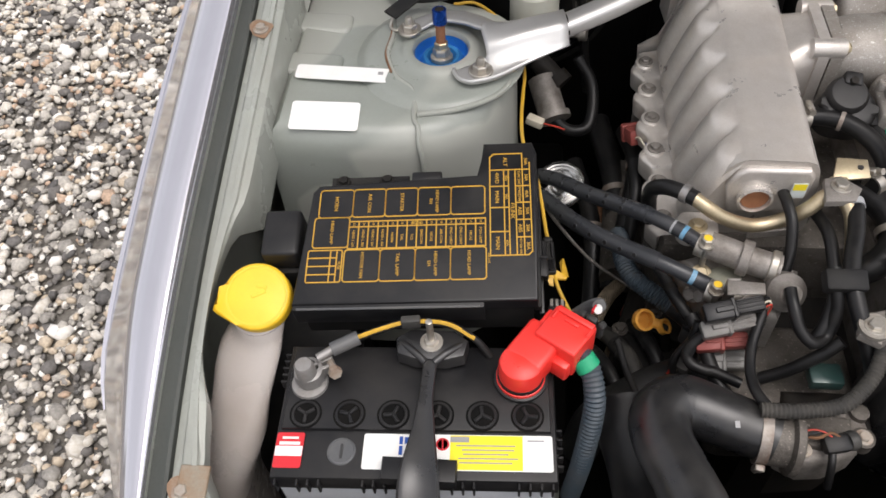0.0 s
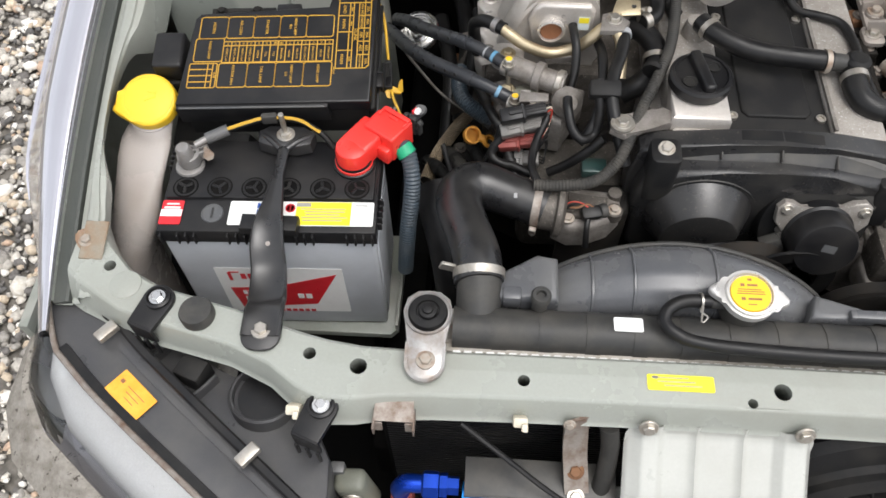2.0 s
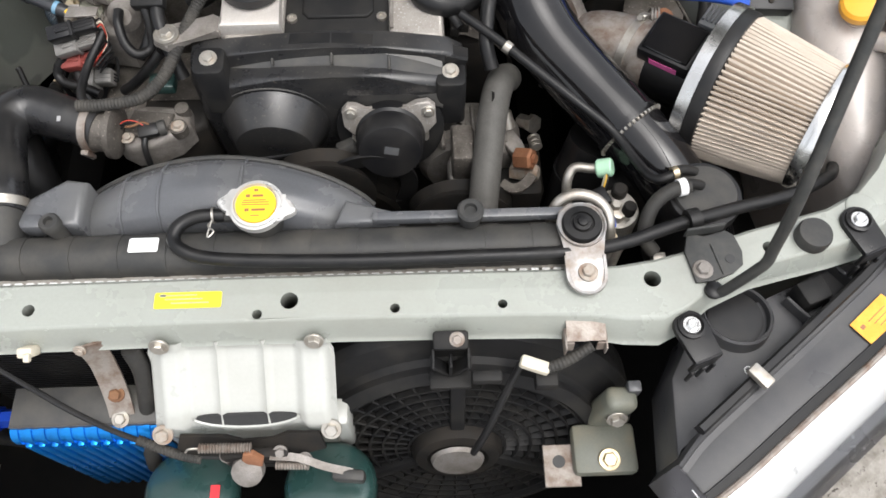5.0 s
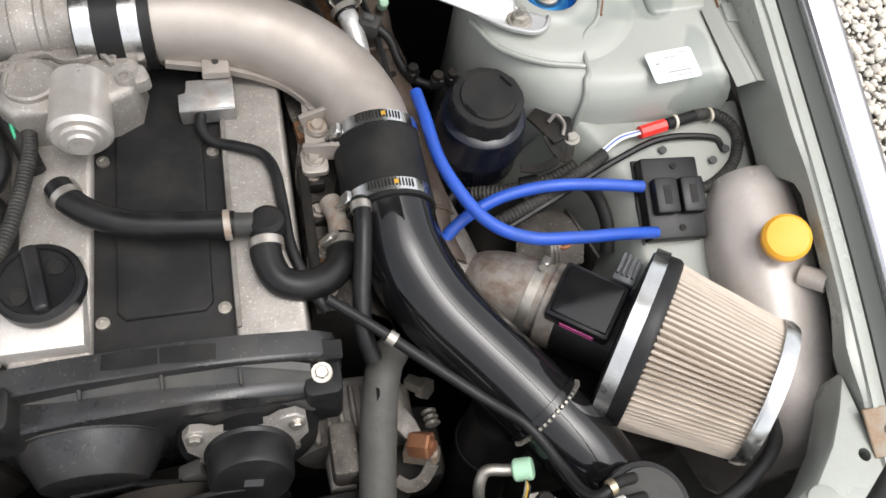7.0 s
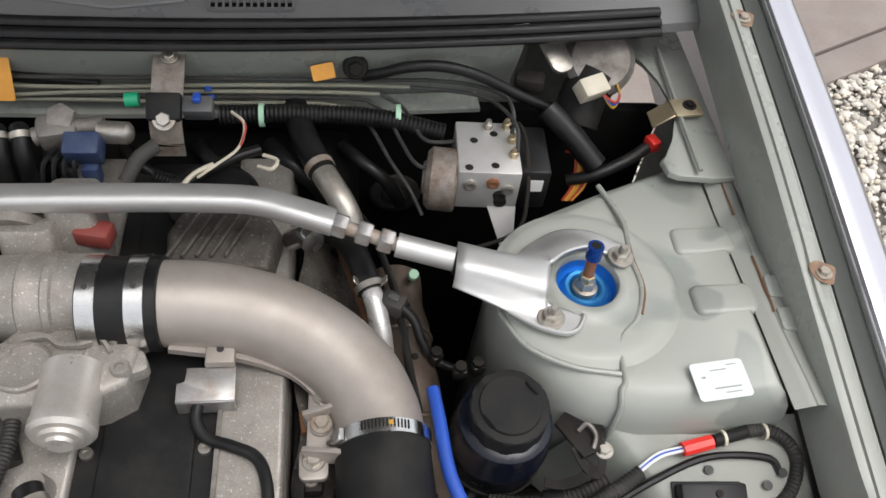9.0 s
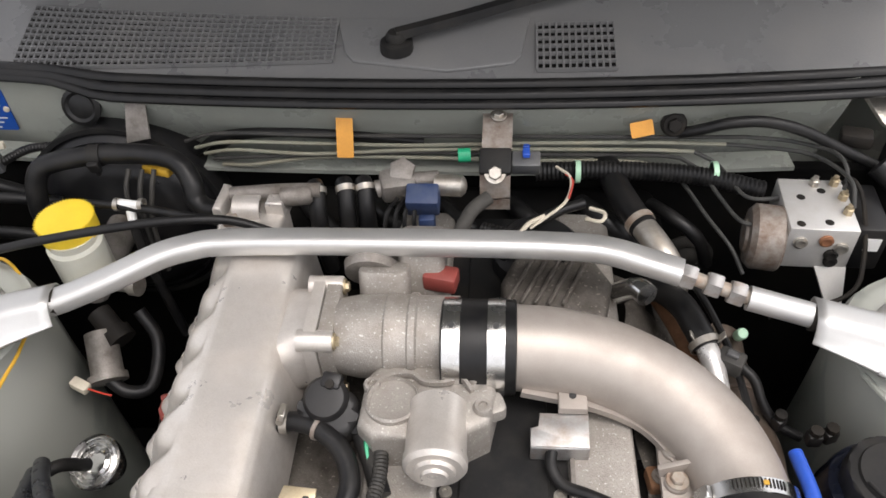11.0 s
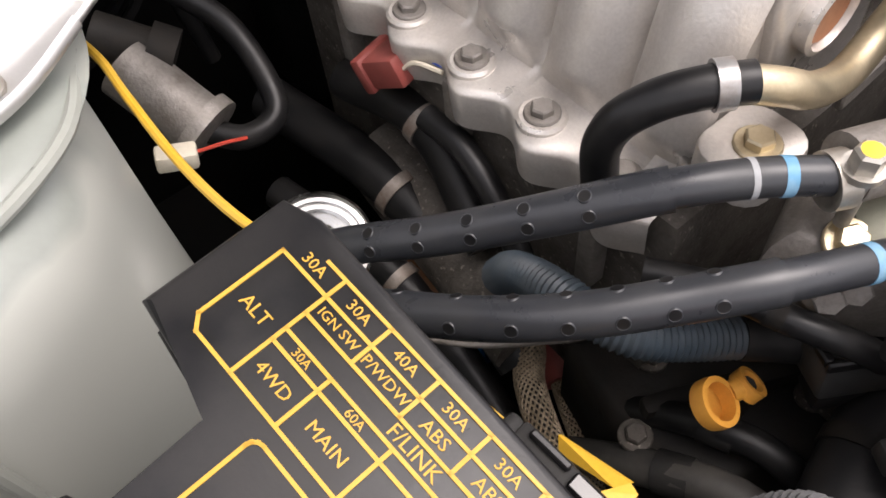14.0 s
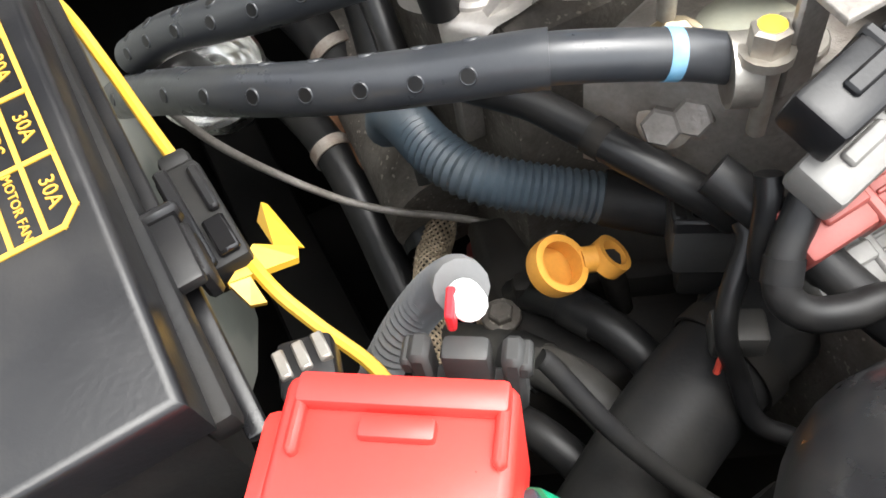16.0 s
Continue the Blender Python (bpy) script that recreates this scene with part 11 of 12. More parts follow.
for x, y, z in ((0.326, 0.800, 0.8335), (0.330, 0.735, 0.8340), (0.332, 0.640, 0.8345), (0.338, 0.585, 0.835)):
    part("rivet", lathe([(0.004, 0), (0.003, 0.002), (0, 0.0026)], 10, T(x, y, z)), dark_steel, xm)
part("pipe", tube([(0.255, 0.90, 0.83), (0.272, 0.84, 0.836), (0.292, 0.76, 0.83), (0.306, 0.69, 0.815), (0.310, 0.64, 0.79)], 0.010, 12, 6), rust_brown, xm)
part("wire", tube([(0.262, 0.93, 0.86), (0.288, 0.88, 0.868), (0.312, 0.80, 0.858), (0.322, 0.72, 0.846), (0.332, 0.66, 0.83)], 0.0040, 8, 6), rubber, xm)
for k, (x, y) in enumerate(((0.372, 0.705), (0.392, 0.715), (0.352, 0.735))):
    cl_ = thing("loom_clip", (x, y, 0.84), "black loom clip between the tower and the engine", "clip", "loom clips")
    part("body", cube(0.014, 0.012, 0.016, T(x, y, 0.850 - 0.01 * k) @ turn("Z", 20 * k), 0.003), black_plastic, cl_)
    part("bolt_head", lathe([(0.006, 0), (0.006, 0.006), (0, 0.007)], 8, T(x, y, 0.858 - 0.01 * k)), dark_steel, cl_)

# ---- hoses and plugs between the battery and the engine ----
def sleeve_hose(name, label, pts, bands, cut_at, r, rows):
    h = thing(name, pts[0], label, "hose", "coolant hoses")
    path = spline(pts, 12)
    k = int(cut_at * (len(path) - 1))
    part("hose", sweep(path[k - 2:], circle(r, 20), free=True), sleeve_vinyl, h)
    outer = part("sleeve", sweep(path[:k + 1], circle(r * 1.15, 24), free=True), sleeve_vinyl, h, "perforated black sleeve")
    i = 4
    while i < k - 2:
        p, d = path[i], (path[i + 1] - path[i - 1]).normalized()
        side = d.cross(V((0, 0, 1))).normalized()
        up = side.cross(d)
        for a in rows:
            out = (up * math.cos(radians(a)) - side * math.sin(radians(a)) * -1)
            at = aim(p + out * r * 1.14, out)
            # darker disc on the sleeve paints the inside of the hole
            part("vent_hole", lathe([(0.0022, -0.0008), (0.0022, 0.00025), (0, 0.00025)], 14, at), rubber, h)
            part("hole_rim", lathe([(0.0030, -0.0008), (0.0028, 0.00005), (0.0025, 0.0003), (0.0021, 0.0001)], 14, at), sleeve_vinyl, h)
        i += 6
    for t, mm in bands:
        j = int(t * (len(path) - 1))
        part("paint_band", sweep(path[j:j + (2 if mm is band_grey else 3)], circle(r * 1.025, 20), free=True), mm, h)
    return h, path


pale_blue = material("paint_blue", (0.10, 0.27, 0.42), 0.5, 0, (0.4, 0.5, 0.55), 0.4, 80, 500, 0.02)
h1, p1 = sleeve_hose("perforated_hose", "black hose in a perforated sleeve with paint bands", [(-0.380, 0.674, 0.806), (-0.3606, 0.647, 0.8268), (-0.3355, 0.6153, 0.8435), (-0.3063, 0.5847, 0.8608), (-0.2756, 0.5563, 0.8757), (-0.2510, 0.5385, 0.8775), (-0.2310, 0.5230, 0.8760)], ((0.81, band_grey), (0.875, pale_blue)), 0.675, 0.0074, (12, 66))
h2, p2 = sleeve_hose("perforated_hose", "black hose in a perforated sleeve with paint bands", [(-0.394, 0.672, 0.790), (-0.3731, 0.6219, 0.8206), (-0.3488, 0.5777, 0.8412), (-0.3222, 0.5493, 0.8501), (-0.2949, 0.5287, 0.8558), (-0.2687, 0.5105, 0.8609), (-0.2374, 0.4967, 0.8561), (-0.2199, 0.4914, 0.8494)], ((0.855, pale_blue), ), 0.715, 0.0076, (-34, 62))
for at in ((-0.229, 0.522, 0.873), (-0.2195, 0.487, 0.848)):
    c = thing("banjo_fitting", at, "zinc clamp bolt with a yellow paint dot", "fitting", "hose fittings")
    part("clamp", lathe([(0.0098, -0.004), (0.0112, -0.004), (0.0112, 0.004), (0.0098, 0.004), (0.0098, -0.004)], 20, aim(at, (0.85, -0.45, 0))), zinc, c)
    part("head", lathe([(0.0058, 0.004), (0.0058, 0.012), (0.0045, 0.013), (0, 0.013)], 6, T(at[0] + 0.002, at[1] - 0.006, at[2] + 0.006)), zinc, c)
    part("flange", lathe([(0.0078, 0.002), (0.0078, 0.005), (0, 0.005)], 16, T(at[0] + 0.002, at[1] - 0.006, at[2] + 0.006)), zinc, c)
    part("paint_dot", lathe([(0.0040, 0.0132), (0, 0.0136)], 12, T(at[0] + 0.002, at[1] - 0.006, at[2] + 0.006)), yellow_cap, c)
    part("stem", lathe([(0.003, -0.026), (0.003, 0.004), (0, 0.004)], 10, T(at[0] + 0.003, at[1] - 0.008, at[2] + 0.006)), zinc, c)
vv = thing("air_valve", (-0.19, 0.515, 0.86), "alloy water valve with bolts beside the manifold", "valve")
part("barrel", tube([(-0.222, 0.523, 0.873), (-0.205, 0.516, 0.872), (-0.185, 0.508, 0.870), (-0.160, 0.500, 0.868)], 0.0135, 22, 4), old_cast, vv)
part("collar", lathe([(0.0165, -0.005), (0.0175, -0.004), (0.0175, 0.004), (0.0165, 0.005)], 24, aim((-0.190, 0.510, 0.8705), (0.9, -0.35, 0))), old_cast, vv)
part("collar", lathe([(0.0150, -0.004), (0.0160, -0.003), (0.0160, 0.003), (0.0150, 0.004)], 24, aim((-0.165, 0.502, 0.8685), (0.9, -0.35, 0))), zinc, vv)
part("base", slab([(-0.199, 0.470), (-0.160, 0.462), (-0.130, 0.520), (-0.200, 0.545), (-0.246, 0.528), (-0.222, 0.494)], 0.79, 0.845, 0.010, None, None, 3), old_cast, vv, "weathered cast base")
bolt(vv, (-0.198, 0.490, 0.846), (0, 0, 1), 0.007, zinc)
bolt(vv, (-0.226, 0.508, 0.846), (-0.2, -0.3, 1), 0.0065, gold_zinc)
part("green_collar", lathe([(0.015, 0), (0.0165, 0.003), (0.0165, 0.006), (0.010, 0.010), (0, 0.010)], 24, T(-0.205, 0.500, 0.842)), olive_paint, vv)
reg = thing("pressure_regulator", (-0.155, 0.476, 0.85), "round metal pressure regulator on a hose", "regulator")
part("body", lathe([(0.009, -0.02), (0.012, -0.012), (0.018, -0.010), (0.0185, -0.004), (0.0185, 0.002), (0.015, 0.006), (0.010, 0.012), (0, 0.013)], 28, aim((-0.156, 0.478, 0.862), (0.10, -0.75, 0.65))), old_cast, reg)
part("stub", tube([(-0.160, 0.500, 0.852), (-0.157, 0.486, 0.860)], 0.009, 14, 2), copper_brown, reg)
part("hose", tube([(-0.157, 0.472, 0.876), (-0.156, 0.455, 0.872), (-0.150, 0.438, 0.860), (-0.138, 0.430, 0.852), (-0.124, 0.440, 0.852), (-0.120, 0.452, 0.874), (-0.1235, 0.466, 0.892), (-0.124, 0.480, 0.898)], 0.0056, 12, 8), rubber, reg)
gp1 = thing("gold_pipe", (-0.18, 0.56, 0.87), "gold-zinc water pipe under the plenum", "pipe")
part("pipe", tube([(-0.238, 0.563, 0.897), (-0.224, 0.554, 0.892), (-0.205, 0.551, 0.880), (-0.176, 0.553, 0.868), (-0.148, 0.556, 0.874), (-0.130, 0.556, 0.890), (-0.116, 0.562, 0.902), (-0.104, 0.560, 0.905), (-0.096, 0.545, 0.900), (-0.094, 0.528, 0.888), (-0.094, 0.51, 0.872)], 0.0072, 14, 8), gold_zinc, gp1)
part("stay", cube(0.042, 0.004, 0.010, T(-0.160, 0.549, 0.862) @ turn("Y", -10), 0.001, 1), old_cast, gp1)
part("fork", slab([(-0.020, -0.010), (0.006, -0.018), (0.020, -0.006), (0.010, 0.014), (-0.006, 0.016)], -0.003, 0.004, 0.001, T(-0.106, 0.563, 0.908) @ turn("Z", 20)), old_cast, gp1)
part("tab", slab([(-0.012, -0.014), (0.024, -0.010), (0.024, 0.010), (-0.004, 0.012)], -0.0012, 0.0012, 0.0006, T(-0.094, 0.595, 0.906) @ turn("X", 15)), gold_zinc, gp1, "bent gold-zinc tab")
part("tab_hole", lathe([(0.003, 0), (0.003, 0.0016), (0, 0.0016)], 12, T(-0.078, 0.596, 0.9065)), hole_black, gp1)
part("tab_leg", cube(0.016, 0.003, 0.028, T(-0.102, 0.580, 0.896), 0.001, 1), gold_zinc, gp1)
bolt(gp1, (-0.104, 0.566, 0.912), (0, 0, 1), 0.0062, zinc)
eh = thing("elbow_hose", (-0.26, 0.585, 0.86), "black elbow hose with a white clip", "hose")
part("hose", tube([(-0.266, 0.594, 0.826), (-0.269, 0.594, 0.846), (-0.2710, 0.5935, 0.864), (-0.2690, 0.5890, 0.880), (-0.2600, 0.5800, 0.8915), (-0.2480, 0.5700, 0.8965), (-0.2340, 0.5600, 0.8970)], 0.0080, 18, 8), rubber, eh)
band(eh, (-0.2430, 0.5665, 0.8970), (0.80, -0.60, 0.05), 0.0083, 0.007, worn_zinc, "clip", False)
vc = thing("vacuum_hose", (-0.15, 0.54, 0.87), "thin black hose bent down from the plenum", "hose", "vacuum hoses")
part("hose", tube([(-0.151, 0.572, 0.896), (-0.150, 0.558, 0.897), (-0.147, 0.540, 0.890), (-0.147, 0.520, 0.872), (-0.152, 0.502, 0.855)], 0.0054, 14, 8), rubber, vc)
# hoses on the engine side of the plenum
u1 = thing("coolant_hose", (-0.07, 0.64, 0.89), "black hose looped behind the plenum", "hose", "coolant hoses")
part("hose", tube([(-0.118, 0.672, 0.900), (-0.100, 0.672, 0.903), (-0.078, 0.664, 0.904), (-0.056, 0.645, 0.900), (-0.046, 0.620, 0.895), (-0.050, 0.598, 0.892), (-0.066, 0.586, 0.892)], 0.0092, 16, 8), rubber, u1)
band(u1, (-0.112, 0.672, 0.9015), (1, 0, 0), 0.0095, 0.007, zinc, "clip", True, "", 80)
band(u1, (-0.062, 0.5885, 0.892), (0.8, 0.6, 0), 0.0095, 0.009, zinc, "clip", True, "", 50)
u2 = thing("coolant_hose", (-0.06, 0.55, 0.86), "fat black hose curled beside the head", "hose", "coolant hoses")
part("hose", tube([(-0.075, 0.600, 0.872), (-0.060, 0.585, 0.876), (-0.048, 0.560, 0.874), (-0.050, 0.532, 0.868), (-0.068, 0.515, 0.858), (-0.088, 0.512, 0.846)], 0.0135, 20, 8), rubber, u2)
u3 = thing("coolant_hose", (-0.1, 0.47, 0.86), "black hose hanging from a white joint", "hose", "coolant hoses")
part("hose", tube([(-0.092, 0.560, 0.900), (-0.092, 0.545, 0.902), (-0.097, 0.520, 0.900), (-0.106, 0.490, 0.897), (-0.109, 0.466, 0.892), (-0.105, 0.440, 0.880), (-0.095, 0.418, 0.858), (-0.088, 0.405, 0.84)], 0.0076, 16, 8), rubber, u3)
band(u3, (-0.092, 0.552, 0.902), (0, 1, 0), 0.0079, 0.008, band_grey, "clip", False)
part("paint_dot", lathe([(0.0022, 0), (0, 0.0006)], 10, T(-0.094, 0.532, 0.9075)), label_white, u3)
part("twin_clip", cube(0.036, 0.020, 0.016, T(-0.117, 0.468, 0.895) @ turn("X", 20), 0.003), matt_plastic, u3)
part("branch", tube([(-0.118, 0.560, 0.880), (-0.116, 0.530, 0.888), (-0.116, 0.500, 0.884), (-0.118, 0.470, 0.874), (-0.128, 0.445, 0.855), (-0.14, 0.435, 0.84)], 0.0060, 14, 8), rubber, u3)
# main loom arching over to the rear
ml = thing("main_loom", (-0.1, 0.45, 0.86), "corrugated black wiring loom curving over the manifold", "loom")
part("conduit", ribbed([(-0.194, 0.363, 0.850), (-0.164, 0.362, 0.852), (-0.128, 0.368, 0.854), (-0.106, 0.385, 0.860), (-0.092, 0.407, 0.869), (-0.078, 0.445, 0.879), (-0.052, 0.500, 0.893), (-0.036, 0.545, 0.893), (-0.026, 0.595, 0.893), (-0.022, 0.64, 0.893), (-0.032, 0.68, 0.895)], 0.0070, 0.0036), dusty_rubber, ml)
part("branch", tube([(-0.186, 0.363, 0.850), (-0.194, 0.380, 0.848), (-0.196, 0.400, 0.846), (-0.192, 0.425, 0.848), (-0.184, 0.446, 0.853), (-0.178, 0.460, 0.858)], 0.0048, 12, 8), rubber, ml)
part("tie", lathe([(0.0102, -0.003), (0.0116, -0.003), (0.0116, 0.003), (0.0102, 0.003), (0.0102, -0.003)], 16, aim((-0.060, 0.505, 0.893), (0.3, 0.9, 0.1))), matt_plastic, ml)
band(u2, (-0.049, 0.546, 0.871), (0, -1, -0.2), 0.0138, 0.007, zinc, "clip", False)
band(u1, (-0.080, 0.665, 0.904), (0.9, -0.4, 0), 0.0095, 0.004, stained_steel, "wire_clip", False)
hk = thing("lifting_hook", (-0.07, 0.445, 0.87), "alloy lifting bracket bolted to the head", "bracket")
part("plate", slab([(-0.111, 0.422), (-0.094, 0.412), (-0.070, 0.426), (-0.042, 0.432), (-0.034, 0.450), (-0.050, 0.460), (-0.078, 0.446), (-0.106, 0.444)], 0.874, 0.882, 0.003), old_cast, hk)
part("washer", lathe([(0.014, 0), (0.0135, 0.003), (0, 0.003)], 24, T(-0.097, 0.429, 0.882)), zinc, hk)
bolt(hk, (-0.097, 0.429, 0.884), (0, 0, 1), 0.0062, zinc)
# stack of injector plugs
STACK = (
    ((-0.2343, 0.4486, 0.8634), (-0.1812, 0.4594, 0.8700), 0.017, 0.015, black_plastic, "black wiring plug on top of a stack"),
    ((-0.2330, 0.4430, 0.8440), (-0.1846, 0.4522, 0.8530), 0.016, 0.014, plug_grey, "grey wiring plug in a stack"),
    ((-0.2342, 0.4440, 0.8225), (-0.1880, 0.4440, 0.8310), 0.018, 0.016, red_plug, "brick-red wiring plug in a stack"),
    ((-0.2265, 0.4400, 0.7980), (-0.1840, 0.4390, 0.8020), 0.022, 0.022, plug_grey, "pale grey ribbed wiring plug in a stack"))
for k, (a, b, wide, tall, mm, words) in enumerate(STACK):
    a, b = V(a), V(b)
    pl_ = thing("wiring_plug", a, words, "plug", "stacked plugs")
    m = aim(a, b - a) @ turn("Y", -90)
    n_ = (b - a).length
    up_ = (m.to_3x3().inverted() @ V((0, -0.35, 1))).normalized()
    m = m @ turn("X", math.degrees(math.atan2(up_.z, up_.y)) - 90)
    part("shell", cube(n_ * 0.52, wide, tall, m @ T(n_ * 0.26, 0, 0), 0.0022, 2), mm, pl_)
    part("tail", cube(n_ * 0.52, wide * 0.82, tall * 0.78, m @ T(n_ * 0.74, 0, 0), 0.0020, 2), mm, pl_)
    part("collar", cube(0.004, wide * 1.10, tall * 1.10, m @ T(n_ * 0.50, 0, 0), 0.001, 1), mm, pl_)
    part("latch", cube(n_ * 0.30, wide * 0.30, 0.003, m @ T(n_ * 0.34, 0, tall * 0.52), 0.0008, 1), mm, pl_)
    for i in range(4):
        part("key", cube(n_ * 0.40, 0.0016, 0.0018, m @ T(n_ * 0.76, -wide * 0.33 + wide * 0.22 * i, tall * 0.40), 0.0005, 1), mm, pl_)
    for i in range(3):
        part("wire", tube([m @ V((n_, -0.004 + 0.004 * i, 0)), m @ V((n_ + 0.006, -0.004 + 0.003 * i, 0.001)), V((-0.178 + 0.001 * i, 0.452, 0.846 - 0.008 * k)), V((-0.190, 0.428 + 0.003 * i, 0.842 - 0.006 * k))], 0.0010, 6, 5), (red_wire, beige_plastic, rubber)[i] if k == 0 else rubber, pl_)
sp_ = thing("plug_plate", (-0.196, 0.47, 0.875), "thin weathered plate above the stacked plugs", "bracket")
part("plate", slab([(-0.214, 0.462), (-0.180, 0.464), (-0.179, 0.476), (-0.212, 0.478)], 0.8765, 0.8785, 0.0006), old_cast, sp_)
part("leg", cube(0.012, 0.003, 0.04, T(-0.206, 0.479, 0.859), 0.001, 1), old_cast, sp_)
tw = thing("taped_loom", (-0.17, 0.44, 0.80), "black taped wiring bundle", "loom")
part("taped_cable", tube([(-0.236, 0.474, 0.826), (-0.226, 0.452, 0.816), (-0.218, 0.430, 0.805), (-0.208, 0.410, 0.795), (-0.19, 0.39, 0.79)], 0.0070, 14, 7), rubber, tw)
part("taped_cable", tube([(-0.172, 0.424, 0.796), (-0.152, 0.424, 0.812), (-0.130, 0.427, 0.834), (-0.1125, 0.433, 0.852)], 0.0060, 12, 6), rubber, tw)
ths = thing("thermostat_housing", (-0.15, 0.36, 0.77), "grimy alloy thermostat housing", "housing")
part("neck", lathe([(0.0235, 0), (0.0235, 0.018), (0.030, 0.020), (0.030, 0.026), (0.020, 0.030), (0, 0.030)], 28, aim((-0.186, 0.352, 0.821), (1, -0.12, -0.05))), grimy_cast, ths)
part("housing", slab([(-0.168, 0.346), (-0.150, 0.336), (-0.127, 0.338), (-0.102, 0.350), (-0.087, 0.368), (-0.090, 0.392), (-0.140, 0.396), (-0.168, 0.386)], 0.770, 0.808, 0.010, None, None, 3), old_cast, ths, "scaled alloy water housing")
part("cover", slab([(-0.160, 0.352), (-0.128, 0.346), (-0.108, 0.358), (-0.104, 0.378), (-0.150, 0.384)], 0.804, 0.814, 0.004, None, None, 3), grimy_cast, ths)
part("water_box", slab([(-0.160, 0.350), (-0.110, 0.356), (-0.075, 0.380), (-0.070, 0.420), (-0.150, 0.420)], 0.70, 0.786, 0.008, None, None, 3), dark_steel, ths)
part("ear", lathe([(0.010, -0.006), (0.010, 0.006), (0.004, 0.007), (0, 0.007)], 18, T(-0.098, 0.360, 0.806)), grimy_cast, ths)
part("ear", lathe([(0.008, -0.006), (0.008, 0.008), (0.003, 0.009), (0, 0.009)], 18, T(-0.096, 0.384, 0.806)), grimy_cast, ths)
for x, y in ((-0.152, 0.346), (-0.098, 0.360)):
    bolt(ths, (x, y, 0.812), (0, 0, 1), 0.005, rusty)
for k, (mm, dx, dz) in enumerate(((red_wire, 0.0, 0.002), (rubber, 0.004, 0.0), (rubber, -0.004, 0.001), (rust_brown, 0.007, 0.0))):
    sw = thing("sensor_wire", (-0.14 + dx, 0.35, 0.82), "thin loose wire over the thermostat housing", "wire", "sensor wires")
    part("wire", tube([(-0.160 + dx, 0.350 + 0.001 * k, 0.824 + dz), (-0.150 + dx, 0.356 - 0.002 * k, 0.828 + dz), (-0.138 + dx, 0.355, 0.828 + dz), (-0.126 + dx, 0.350, 0.824)], 0.0008 + 0.0006 * (k % 2), 7, 6), mm, sw)
tp = thing("sensor_plug", (-0.118, 0.333, 0.80), "black sensor plug with a grey collar", "plug")
part("shell", cube(0.024, 0.016, 0.013, T(-0.126, 0.349, 0.820) @ turn("Z", 12) @ turn("X", 15), 0.004), black_plastic, tp)
part("collar", lathe([(0.008, -0.004), (0.009, 0.0), (0.008, 0.004)], 16, aim((-0.112, 0.353, 0.820), (1, 0.3, 0))), dusty_plastic, tp)
part("tail", tube([(-0.130, 0.342, 0.818), (-0.131, 0.332, 0.812), (-0.130, 0.322, 0.79)], 0.0036, 10, 5), rubber, tp)
part("green_cap", cube(0.030, 0.022, 0.014, T(-0.120, 0.418, 0.815), 0.003), horn_green, ths)
part("front_casting", cube(0.13, 0.10, 0.12, T(-0.14, 0.45, 0.72), 0.016, 3), grimy_cast, ths)
low = thing("lower_hose", (-0.29, 0.33, 0.70), "fat black lower hose sinking beside the battery", "hose")
part("hose", tube([(-0.300, 0.395, 0.790), (-0.296, 0.370, 0.785), (-0.285, 0.34, 0.765), (-0.275, 0.31, 0.72), (-0.27, 0.30, 0.62)], 0.030, 24, 6), rubber, low)
# deep things under the perforated hoses
bc2 = thing("blue_conduit", (-0.27, 0.53, 0.80), "blue-grey corrugated conduit under the hoses", "conduit")
part("conduit", ribbed([(-0.2890, 0.634, 0.744), (-0.2890, 0.624, 0.760), (-0.2892, 0.608, 0.771), (-0.2895, 0.5900, 0.7785), (-0.2880, 0.5710, 0.7805), (-0.2795, 0.5515, 0.7785), (-0.2575, 0.5360, 0.7710), (-0.2345, 0.5222, 0.7640)], 0.0108, 0.0032), blue_conduit, bc2)
part("sleeve", tube([(-0.239, 0.525, 0.7655), (-0.228, 0.516, 0.7635), (-0.216, 0.503, 0.7640)], 0.0114, 18, 4), matt_plastic, bc2)
cn = thing("square_connector", (-0.22, 0.49, 0.77), "black square connector with a grey latch", "connector")
CM2 = T(-0.2150, 0.4860, 0.7700) @ turn("Z", -32) @ turn("X", -12)
part("shell", cube(0.036, 0.026, 0.022, CM2, 0.003), dusty_plastic, cn)
for e in (-1, 1):
    part("side_rail", cube(0.036, 0.003, 0.006, CM2 @ T(0, e * 0.0120, 0.012), 0.001, 1), black_plastic, cn)
    part("end_rail", cube(0.005, 0.022, 0.005, CM2 @ T(e * 0.0155, 0, 0.0125), 0.001, 1), black_plastic, cn)
part("latch_frame", cube(0.015, 0.014, 0.003, CM2 @ T(-0.003, 0.001, 0.0115), 0.001, 1), black_plastic, cn)
rear_hose = thing("vacuum_hose", (-0.24, 0.51, 0.81), "black hose running behind the square connector", "hose")
part("hose", tube([(-0.275, 0.560, 0.818), (-0.2615, 0.5385, 0.8187), (-0.2537, 0.5219, 0.8167), (-0.2469, 0.5053, 0.8146), (-0.2395, 0.4925, 0.8112), (-0.231, 0.4818, 0.8050), (-0.222, 0.474, 0.795)], 0.0064, 16, 8), rubber, rear_hose)
part("clip", tube([(-0.2510, 0.5160, 0.8160), (-0.2485, 0.5095, 0.8150)], 0.0069, 16, 2), dark_steel, rear_hose)
